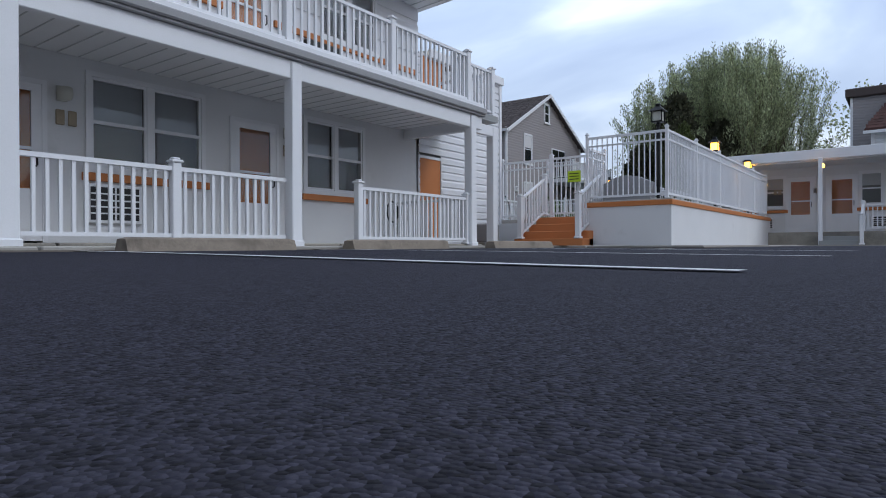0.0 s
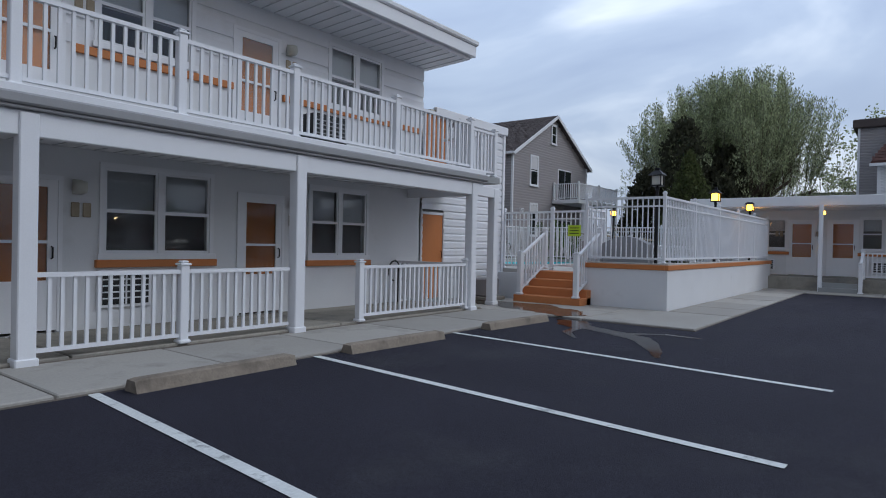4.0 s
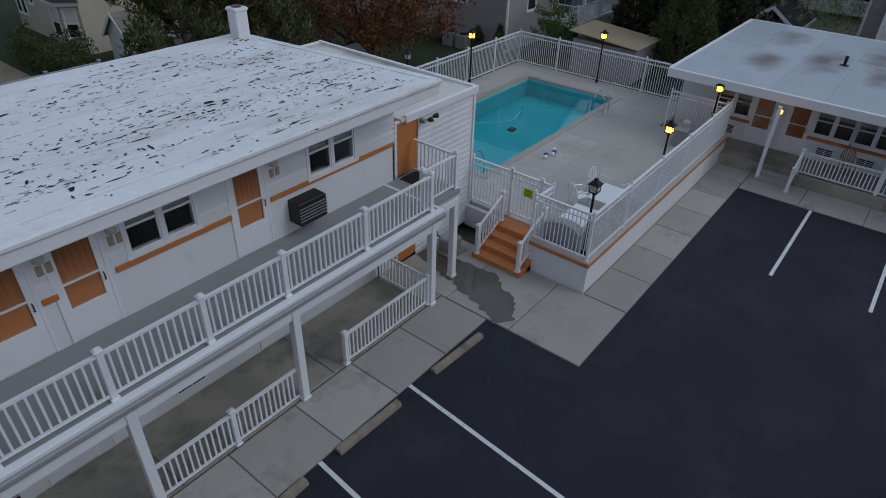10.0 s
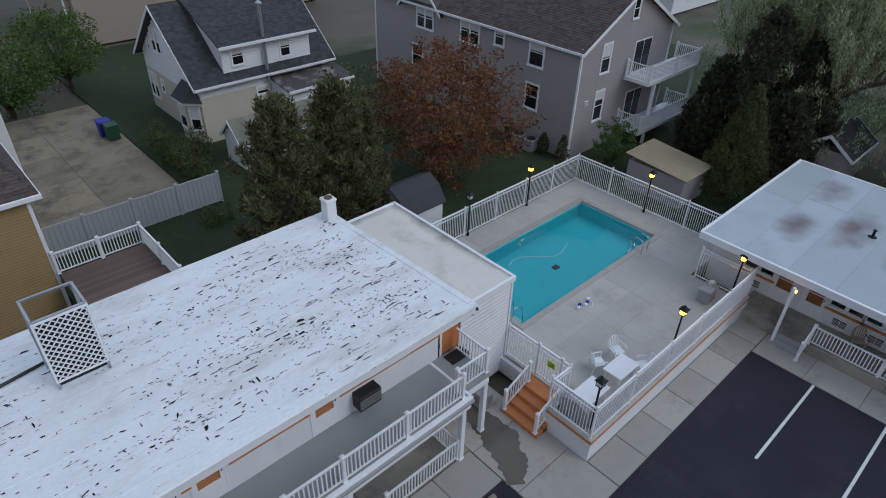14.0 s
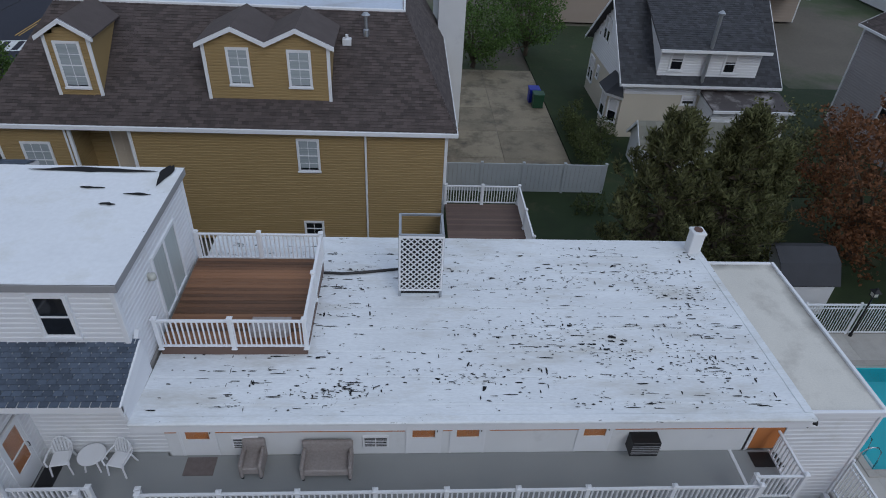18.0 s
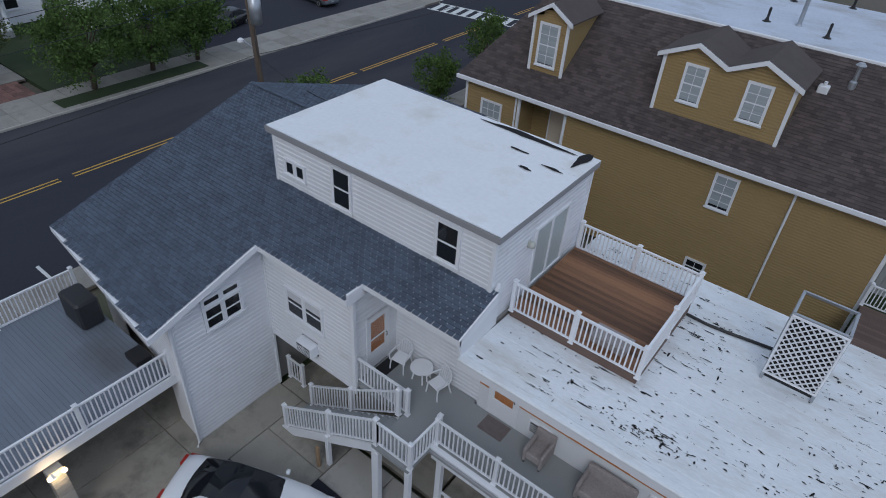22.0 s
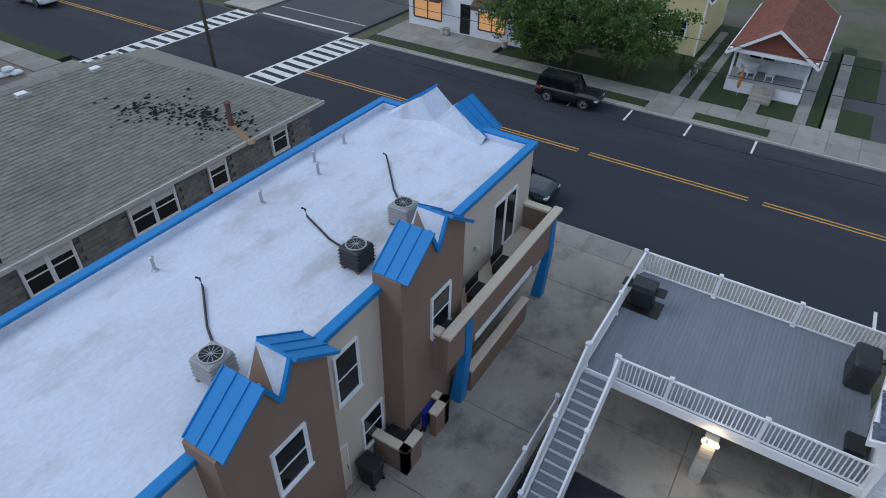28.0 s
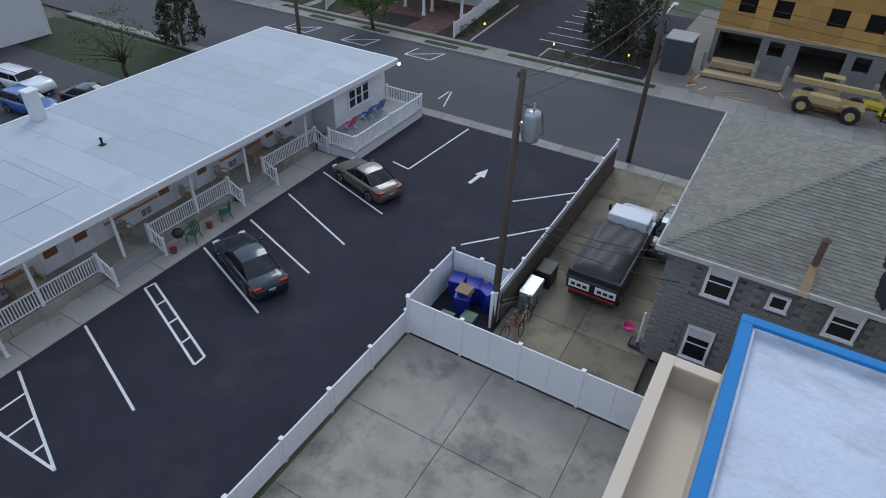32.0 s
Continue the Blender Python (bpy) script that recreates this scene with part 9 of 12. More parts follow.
# street end room and terrace
part("end_room", Geo().box(24.6, -33.5, -0.1, WX, -28.2, 2.8), M["stucco"], wg, "white rendered end room")
window(wg, (24.58, -29.6, 1.3), -90, 2.0, 1.15, 3, blind=0, rows=2)
et = thing("end_terrace", "white-faced raised terrace at the street end of the wing", "terrace")
part("floor", Geo().box(21.75, -33.6, -0.1, 24.6, -26.4, 0.5), M["stucco"], et)
part("deck", Geo().soft(21.7, -33.65, 0.5, 24.6, -26.35, 0.56, 0.01), M["floorgrey"], et)
railing("railing", [(23.7, -26.45), (21.8, -26.45), (21.8, -33.55), (24.5, -33.55)], 0.56, "white vinyl railing of the end terrace", h=0.95, every=3.5)


def beach_chair(x, y, z, rz, c, label):
    t = thing("beach_chair", label, "chair", "beach chairs", at=(x, y, z))
    t.rotation_euler = (0, 0, radians(rz))
    part("seat", Geo().soft(-0.28, -0.3, 0.28, 0.28, 0.25, 0.33, 0.01), M[c], t)
    part("backrest", Geo().extrude([(-0.28, 0.24, 0.3), (0.28, 0.24, 0.3), (0.28, 0.5, 0.95), (-0.28, 0.5, 0.95)], (0, 0.04, 0)), M[c], t)
    for s in (-0.3, 0.3):
        part("leg", Geo().tube([(s, -0.35, 0), (s, 0.25, 0.5)], 0.018, 6).tube([(s, 0.4, 0), (s, -0.2, 0.5)], 0.018, 6), M["white"], t)


beach_chair(23.9, -28.6, 0.56, 90, "pinkpaint", "pink folding beach chair on the terrace")
beach_chair(23.9, -30.3, 0.56, 90, "car_blue", "blue folding beach chair on the terrace")
beach_chair(23.9, -31.6, 0.56, 80, "car_blue", "blue folding beach chair on the terrace")
# porch furniture
for y, lb_, c in ((-2.4, "wicker settee on the wing porch", "wicker"), (-9.6, "wicker settee on the wing porch", "wicker"), (-22.9, "wicker settee on the wing porch", "wicker")):
    t = club_chair(25.9, y, WZ, -90, 1.3, lb_, "settee", c)
for y in (-0.2, -5.9, -14.2, -17.9, -20.2, -24.8):
    plastic_chair(25.8, y, WZ, -90 + (y * 7) % 25, "wicker", "tan patio chair on the wing porch", "porch chairs")
for x, y, r in ((23.6, -16.1, 200), (23.7, -18.2, 150)):
    plastic_chair(x, y, 0.02, r, "green_chair", "green plastic chair on the walk", "green chairs")
for y, lb_ in ((-1.7, "black covered kettle grill on the porch"), (-15.4, "black kettle grill on the walk")):
    x = 25.4 if y > -5 else 23.7
    t = thing("kettle_grill", lb_, "grill", at=(x, y, WZ if y > -5 else 0.02))
    part("bowl", Geo().lathe(0, 0, [(0.05, 0.55), (0.22, 0.62), (0.28, 0.78), (0.28, 0.82), (0.2, 0.95), (0.05, 1.0)], 14), M["dark"], t, smooth=True)
    for k in range(3):
        a = k * 2.1
        part("leg", Geo().tube([(0.25 * math.cos(a), 0.25 * math.sin(a), 0), (0.14 * math.cos(a), 0.14 * math.sin(a), 0.62)], 0.012, 5), M["galv"], t)
for x, y in ((23.6, -14.9), (23.75, -17.2)):
    t = thing("flower_pot", "clay pot with pink flowers on the walk", "flower pot", "flower pots", at=(x, y, 0.02))
    part("pot", Geo().lathe(0, 0, [(0.12, 0), (0.17, 0.28), (0.15, 0.28)], 12), M["cloth_red"], t)
    gl = Geo()
    for k in range(60):
        a, r, z = random.uniform(0, 6.28), random.uniform(0, 0.2), random.uniform(0.28, 0.55)
        gl.add([(r * math.cos(a) - 0.03, r * math.sin(a), z), (r * math.cos(a) + 0.03, r * math.sin(a), z), (r * math.cos(a), r * math.sin(a) + 0.05, z + 0.04)], [(0, 1, 2)])
    part("flowers", gl, M["pinkpaint"], t)
pl_ = thing("porch_light", "small lit bulb at the end of the wing roof", "lamp")
part("bracket", Geo().tube([(24.0, -34.16, 2.92), (24.0, -34.3, 2.92)], 0.02, 6), M["white"], pl_)
part("bulb", Geo().lathe(24.0, -34.3, [(0.03, 2.75), (0.09, 2.8), (0.09, 2.88), (0.03, 2.94)], 10), M["bulb"], pl_, smooth=True)
for y in (2.3,):
    t = thing("porch_light", "small lit porch bulb on the porch post", "lamp")
    part("bulb", Geo().lathe(24.3, y, [(0.03, 2.6), (0.05, 2.64), (0.05, 2.7), (0.02, 2.74)], 8), M["lampglow"], t, smooth=True)


# ---------------------------------------------------------------- cars
def car(x, y, rz, L, W, H, paint, label, kind="sedan", roof=None, name="car", cat="car", light=None):
    """A car along its local x (front at +x), resting on the ground at its origin."""
    t = thing(name, label, cat, "parked cars", at=(x, y, -0.1 if light is None else light))
    t.rotation_euler = (0, 0, radians(rz))
    hw, R = W / 2, 0.325 if kind in ("sedan", "hatch") else 0.38
    wb = L * 0.29
    shape = {  # share of the length from the tail: height of the body's shoulder
        "sedan": [(0, 0.62), (0.03, 0.9), (0.08, 0.96), (0.22, 0.97), (0.5, 0.93), (0.68, 0.92), (0.8, 0.83), (0.94, 0.7), (0.985, 0.58), (1, 0.45)],
        "hatch": [(0, 0.6), (0.03, 0.92), (0.1, 0.98), (0.5, 0.96), (0.7, 0.95), (0.85, 0.85), (0.96, 0.72), (1, 0.5)],
        "suv": [(0, 0.7), (0.02, 1.0), (0.1, 1.04), (0.66, 1.03), (0.7, 1.02), (0.93, 0.98), (0.985, 0.88), (1, 0.6)],
        "pickup": [(0, 0.7), (0.015, 1.0), (0.1, 1.04), (0.66, 1.04), (0.7, 1.03), (0.93, 0.98), (0.985, 0.88), (1, 0.6)]}[kind]
    cab = {"sedan": (0.13, 0.3, 0.52, 0.72), "hatch": (0.02, 0.12, 0.52, 0.74), "suv": (0.01, 0.045, 0.6, 0.69), "pickup": (0.36, 0.385, 0.62, 0.72)}[kind]

    def curve(tab, u):
        for (a, p), (b, q) in zip(tab, tab[1:]):
            if u <= b:
                k = (u - a) / (b - a)
                return p + (q - p) * k
        return tab[-1][1]

    n = 56
    g = Geo()
    lo = 0.2 if kind in ("sedan", "hatch") else 0.32
    rows = []
    for i in range(n + 1):
        u = i / n
        xx = (u - 0.5) * L
        zt = curve(shape, u) * H / 1.45 if kind in ("sedan", "hatch") else curve(shape, u)
        w = hw * (1 - 0.16 * abs(2 * u - 1) ** 6 - 0.03 * abs(2 * u - 1) ** 2)
        dx = min(abs(xx - wb), abs(xx + wb))
        arch = R + math.sqrt((R + 0.06) ** 2 - dx * dx) if dx < R + 0.06 else lo
        b = lo + 0.1 * abs(2 * u - 1) ** 8
        arch = max(arch, b)
        half = [(0, b), (w * 0.66, b), (w * 0.66, arch), (w * 0.97, arch), (w, max(arch + 0.02, zt * 0.62)), (w * 0.985, max(arch + 0.04, zt - 0.1)), (w * 0.93, zt - 0.025), (w * 0.6, zt + 0.012), (0, zt + 0.022)]
        rows.append([(xx, p, q) for p, q in half] + [(xx, -p, q) for p, q in half[-2:0:-1]])
    m = len(rows[0])
    for r in rows:
        g.v.extend(r)
    for i in range(n):
        for k in range(m):
            g.f.append((i * m + k, (i + 1) * m + k, (i + 1) * m + (k + 1) % m, i * m + (k + 1) % m))
    g.f += [tuple(range(m)), tuple(n * m + k for k in range(m - 1, -1, -1))]
    body = part("body", g, M[paint], t, smooth=True)
    # greenhouse
    u0, u1, u2, u3 = [(c - 0.5) * L for c in cab]
    zb = (curve(shape, cab[0] + 0.05) * (H / 1.45 if kind in ("sedan", "hatch") else 1)) - 0.02
    zf = (curve(shape, cab[3]) * (H / 1.45 if kind in ("sedan", "hatch") else 1)) - 0.03
    wb_, wr = hw * 0.9, hw * (0.66 if kind in ("sedan", "hatch") else 0.76)

    def loft(cols, name, material, thick=0.03):
        q = Geo()
        nn = len(cols[0])
        for c in cols:
            q.v.extend(c)
        for i in range(len(cols) - 1):
            for k in range(nn - 1):
                q.f.append((i * nn + k, (i + 1) * nn + k, (i + 1) * nn + k + 1, i * nn + k + 1))
        base = len(q.v)
        q.v.extend([(px * 0.985, py * 0.97, pz - thick) for px, py, pz in q.v[:base]])
        q.f += [tuple(base + k for k in reversed(f)) for f in list(q.f)]
        return part(name, q, M[material], t, smooth=True)

    def across(xc, z, w, bow=0.05):
        return [(xc - bow * (s * s), s * w, z - 0.05 * s * s * (1 if z > 1.2 else 0.3)) for s in (-1, -0.6, -0.2, 0.2, 0.6, 1)]

    loft([across(u3, zf, wb_ * 0.95, 0.12), across((u2 * 0.5 + u3 * 0.5), (zf + H) / 2 + 0.04, (wb_ + wr) / 2 * 0.97, 0.1), across(u2, H - 0.03, wr, 0.06)], "windscreen", "carglass")
    loft([across(u2, H - 0.03, wr, 0.06), across(u2 * 0.6 + u1 * 0.4, H, wr * 1.02, 0), across(u1 * 0.6 + u2 * 0.4, H, wr * 1.02, 0), across(u1, H - 0.04, wr * 0.98, -0.05)], "roof", roof or paint)
    loft([across(u1, H - 0.04, wr * 0.98, -0.05), across((u0 + u1) / 2, (zb + H) / 2 + 0.03, (wb_ + wr) / 2 * 0.95, -0.08), across(u0, zb, wb_ * 0.92, -0.1)], "rear_window", "carglass")
    for s in (-1, 1):
        y0, y1 = s * wb_ * 0.97, s * wr * 1.005
        zr = H - 0.075
        cuts = [u0 + 0.12, u0 + (u3 - u0) * 0.36, u0 + (u3 - u0) * 0.66, u3 - 0.2]
        tops = [u1 + 0.05, max(u1 + 0.12, cuts[1]), min(cuts[2], u2 - 0.1), u2 - 0.04]
        side = Geo()
        side.add([(u0 - 0.02, y0, zb - 0.03), (u3 + 0.02, y0, zf - 0.01), (u2, y1, zr + 0.03), (u1, y1, zr + 0.03)], [(0, 1, 2, 3), (3, 2, 1, 0)])
        part("pillar", side, M[paint], t)
        for k in range(3):
            a, b, c, d = cuts[k] + 0.03, cuts[k + 1] - 0.03, tops[k + 1] - 0.02, tops[k] + 0.02
            f = lambda px, v: (px, y0 + (y1 - y0) * v + s * 0.012, zb + 0.0 + (zr - zb) * v)
            part("side_window", Geo().add([f(a, 0.08), f(b, 0.08), f(c, 0.9), f(d, 0.9)], [(0, 1, 2, 3), (3, 2, 1, 0)]), M["carglass"], t)
        part("wing_mirror", Geo().soft(u3 - 0.3, s * (hw + 0.02), zf + 0.02, u3 - 0.18, s * (hw + 0.17), zf + 0.15, 0.03), M[paint], t)
        for k in (0, 1):
            xh = cuts[1] - 0.18 + k * (cuts[2] - cuts[1])
            part("door_handle", Geo().soft(xh, s * hw * 0.985, zb - 0.16, xh + 0.18, s * hw * 1.008, zb - 0.13, 0.008), M[paint], t)
        part("tail_light", Geo().soft(-L / 2 + 0.03, s * hw * 0.86, zb - 0.24, -L / 2 + 0.26, s * hw * 0.45, zb - 0.08, 0.03).soft(-L / 2 + 0.16, s * hw * 0.87, zb - 0.22, -L / 2 + 0.42, s * hw * 0.955, zb - 0.1, 0.02), M["tail"], t)
        part("headlight", Geo().soft(L / 2 - 0.32, s * hw * 0.88, 0.52 * H / 1.45, L / 2 - 0.03, s * hw * 0.5, 0.66 * H / 1.45, 0.04), M["headlight"], t)
        for e in (-1, 1):
            wh = part("wheel", Geo().tube([(e * wb, s * (hw - 0.2), R), (e * wb, s * (hw - 0.015), R)], R, 20), M["tyre"], t)
            rim = Geo().tube([(e * wb, s * (hw - 0.05), R), (e * wb, s * (hw - 0.008), R)], R * 0.66, 16)
            part("rim", rim, M["galv"], wh)
            sp = Geo()
            for k in range(5):
                a = k * 1.257
                c, d = math.cos(a), math.sin(a)
                sp.tube([(e * wb, s * (hw - 0.002), R), (e * wb + c * R * 0.6, s * (hw - 0.002), R + d * R * 0.6)], 0.03, 4)
            part("spokes", sp, M["black"], wh)
    part("number_plate", Geo().soft(-L / 2 - 0.0, -0.16, zb - 0.4, -L / 2 + 0.05, 0.16, zb - 0.28, 0.005), M["white"], t)
    part("bumper_trim", Geo().soft(-L / 2 + 0.02, -hw * 0.7, lo + 0.06, -L / 2 + 0.1, hw * 0.7, lo + 0.14, 0.02).soft(L / 2 - 0.1, -hw * 0.7, lo + 0.06, L / 2 - 0.01, hw * 0.7, lo + 0.2, 0.02), M["dark"], t)
    if kind == "pickup":
        part("cargo_bed", Geo().box(-L / 2 + 0.12, -hw * 0.85, 1.0, L * (cab[0] - 0.5) - 0.05, hw * 0.85, 1.062), M["dark"], t)
    if kind == "suv":
        for s in (-0.45, 0.45):
            part("roof_rail", Geo().tube([(u1, s * W * 0.62, H + 0.03), (u2, s * W * 0.62, H + 0.03)], 0.02, 6), M["black"], t)
    return t


car(-9.15, 3.4, 24, 4.85, 1.83, 1.45, "car_white", "white four-door saloon with a black glass roof by the outside stairs", roof="carglass")
car(19.75, -15.85, -22, 4.75, 1.8, 1.45, "car_navy", "dark slate-blue saloon parked before the wing")
car(19.7, -24.6, -18, 4.5, 1.76, 1.42, "car_taupe", "taupe saloon parked before the wing")
car(4.1, -28.6, -92, 4.6, 1.78, 1.45, "car_grey", "grey-blue saloon beside the grey house")
car(-37.3, -14.4, 92, 4.4, 1.85, 1.78, "car_black", "black boxy off-roader parked at the kerb", "suv")
car(-25.0, -12.7, 90, 5.3, 1.95, 1.75, "car_navy", "dark pickup parked at the kerb beside the flats", "pickup", name="pickup", cat="pickup truck")
car(43.2, -20.4, 185, 4.0, 1.75, 1.5, "car_blue", "bright blue hatchback behind the wing", "hatch")
car(46.8, -22.2, 185, 4.6, 1.8, 1.5, "car_white", "white estate car behind the wing", "suv")
car(40.6, -23.2, 190, 4.6, 1.8, 1.45, "car_black", "dark saloon behind the wing")
car(-53, 33.4, 85, 4.8, 1.8, 1.45, "car_white", "white saloon in the car park across the street")
car(-45.7, 29.8, -78, 4.8, 1.85, 1.45, "car_black", "black saloon in the car park across the street")
car(-46.1, 40.3, 172, 4.7, 1.85, 1.75, "car_grey", "silver estate car with luggage rails across the street", "suv")
car(-45.9, 45.2, 20, 4.4, 1.76, 1.45, "car_grey", "silver saloon at the corner of the car park")
car(-49.9, 44.0, 170, 4.5, 1.85, 1.8, "car_black", "black off-roader in the car park", "suv")
car(-51.0, 27.6, -80, 4.8, 1.8, 1.45, "car_blue", "dark blue saloon in the car park across the street")
car(-56.5, 38.5, 90, 4.8, 1.8, 1.45, "car_black", "dark saloon at the back of the car park")

# tipper truck under a tarpaulin
tk = thing("tipper_truck", "tipper truck with a white cab under a black tarpaulin", "truck", at=(5.9, -24.6, -0.03))
part("chassis", Geo().soft(-1.0, -3.6, 0.45, 1.0, 3.1, 0.75, 0.04), M["dark"], tk)
part("cargo_box", Geo().soft(-1.15, -1.1, 0.75, 1.15, 3.1, 1.75, 0.05), M["dark"], tk)
tg = Geo()
for j in range(19):
    for i in range(13):
        xx, yy = -1.2 + 2.4 * i / 12, -1.25 + 4.4 * j / 18
        e = min(i, 12 - i, j, 18 - j)
        z = 1.35 if e == 0 else 1.83 + 0.06 * math.sin(i * 1.9 + j * 0.7) * math.sin(j * 1.1) + 0.05 * (i / 12) + (0.16 if 8 < j < 17 and 2 < i < 10 else 0)
        tg.v.append((xx * (1.02 if e == 0 else 1), yy, z))
for j in range(18):
    for i in range(12):
        a = j * 13 + i
        tg.f.append((a, a + 1, a + 14, a + 13))
part("tarpaulin", tg, M["tarp"], tk, "creased black tarpaulin over the load", True)
for px in (-1.02, 0.12):
    part("tailgate_panel", Geo().soft(px, 3.12, 0.95, px + 0.9, 3.17, 1.3, 0.01), M["white"], tk, "white sign panel")
    for k in range(3):
        part("sign_bar", Geo().box(px + 0.1 + k * 0.25, 3.172, 1.05, px + 0.28 + k * 0.25, 3.18, 1.2), M["dark"], tk)
part("tail_lamp_bar", Geo().soft(-1.0, 3.11, 0.72, 1.0, 3.16, 0.8, 0.01), M["tail"], tk)
part("cab", Geo().prism([(-1.0, -1.25), (1.0, -1.25), (1.0, -2.9), (-1.0, -2.9)][::-1], 0.7, 1.3).extrude([(-0.92, -1.3, 1.3), (-0.92, -2.7, 1.3), (-0.85, -2.25, 2.0), (-0.85, -1.35, 2.02)], (1.8, 0, 0)), M["car_white"], tk, "white cab")
part("bonnet", Geo().soft(-0.95, -4.1, 0.6, 0.95, -2.8, 1.28, 0.16), M["car_white"], tk, smooth=True)
part("cab_roof", Geo().soft(-0.92, -2.35, 2.0, 0.92, -1.3, 2.1, 0.05), M["car_white"], tk)
part("windscreen", Geo().extrude([(-0.8, -2.72, 1.34), (0.8, -2.72, 1.34), (0.76, -2.29, 1.97), (-0.76, -2.29, 1.97)], (0, -0.02, 0.01)), M["carglass"], tk)
for s in (-1, 1):
    part("wing_mirror", Geo().soft(s * 1.2 - 0.06, -2.7, 1.4, s * 1.2 + 0.06, -2.6, 1.75, 0.02).box(s * 0.9, -2.66, 1.5, s * 1.2, -2.63, 1.53), M["dark"], tk)
    for yy in (2.1, -3.3):
        w_ = part("wheel", Geo().tube([(s * 0.78, yy, 0.42), (s * 1.06, yy, 0.42)], 0.42, 20), M["tyre"], tk)
        part("rim", Geo().tube([(s * 1.0, yy, 0.42), (s * 1.07, yy, 0.42)], 0.24, 14), M["white"], w_)


# ---------------------------------------------------------------- trees
rs = np.random.default_rng(11)


def leaf_cloud(centres, spread, per, size, flat=1.0, up=0.0, long=1.0, drop=0.0, width=0.32):
    """Many small leaf blades scattered round clump centres."""
    c = np.repeat(np.asarray(centres, float), per, axis=0)
    n = len(c)
    d = rs.normal(size=(n, 3))
    d /= np.linalg.norm(d, axis=1)[:, None]
    rad = np.asarray(spread) if np.ndim(spread) else spread
    if np.ndim(rad):
        rad = np.repeat(rad, per)[:, None]
    c = c + d * (rs.random((n, 1)) ** 0.5) * rad * np.array([1, 1, flat])
    a = rs.normal(size=(n, 3))
    a[:, 2] = a[:, 2] * (1 - abs(up)) + up * 2.5 - drop
    a /= np.linalg.norm(a, axis=1)[:, None]
    b = np.cross(a, rs.normal(size=(n, 3)))
    b /= np.linalg.norm(b, axis=1)[:, None]
    s = size * (0.6 + 0.8 * rs.random((n, 1)))
    tip, mid = c + a * s * long, c + a * s * long * 0.45
    v = np.stack([c, mid + b * s * width, tip, mid - b * s * width], axis=1).reshape(-1, 3)
    f = np.arange(n * 4).reshape(-1, 4)
    return v.tolist(), f.tolist()


def cloud_part(name, v, f, material, parent, label=""):
    me = bpy.data.meshes.new(name)
    me.from_pydata(v, [], f)
    me.materials.append(M[material])
    ob = new(name, me)
    ob.parent = parent
    return tagged(ob, label, "", "", "stuff")


def broad_tree(x, y, h, r, leaf, label, n=70, per=60, size=0.16, base=0.3, z=-0.1, spread=0.6, trunk=None, group="street trees", up=0.1, name="tree", squash=1.0, cat="tree"):
    """A trunk that forks into limbs and carries an uneven crown of leaf clumps."""
    t = thing(name, label, cat, group, at=(x, y, z))
    tr = trunk or 0.035 * h
    zc = h * (base + (1 - base) / 2)
    hz_ = h * (1 - base) / 2
    wood = Geo().tube([(0, 0, 0), (0.04 * r, 0.02 * r, h * base * 0.6), (-0.03 * r, 0.03 * r, h * base * 1.1)], tr, 9, tr * 0.75)
    part("trunk", wood, M["bark"], t, smooth=True)
    cs, limbs = [], Geo()
    lumps = [(rs.normal(size=3), 0.8 + 0.4 * rs.random()) for _ in range(7)]
    for k in range(n):
        d = rs.normal(size=3)
        d /= np.linalg.norm(d)
        q = 0.45 + 0.55 * rs.random() ** 0.6
        bulge = 1 + 0.22 * math.sin(d[0] * 3.1 + lumps[0][0][0] * 3) * math.cos(d[1] * 4.3 + lumps[1][0][1] * 3) + 0.1 * rs.normal()
        cs.append((d[0] * r * q * bulge, d[1] * r * q * bulge * squash, zc + d[2] * hz_ * q * bulge))
    for k in range(0, n, max(1, n // 16)):
        c = cs[k]
        s = (0, 0, h * base * random.uniform(0.75, 1.15))
        m_ = (c[0] * 0.4, c[1] * 0.4, s[2] + (c[2] - s[2]) * 0.55)
        limbs.tube([s, m_, c], tr * 0.42, 5, tr * 0.08)
    part("branchwork", limbs, M["bark"], t, smooth=True)
    v, f = leaf_cloud(cs, spread, per, size, 0.8, up)
    cloud_part("crown", v, f, leaf, t, "loose leafy crown")
    return t


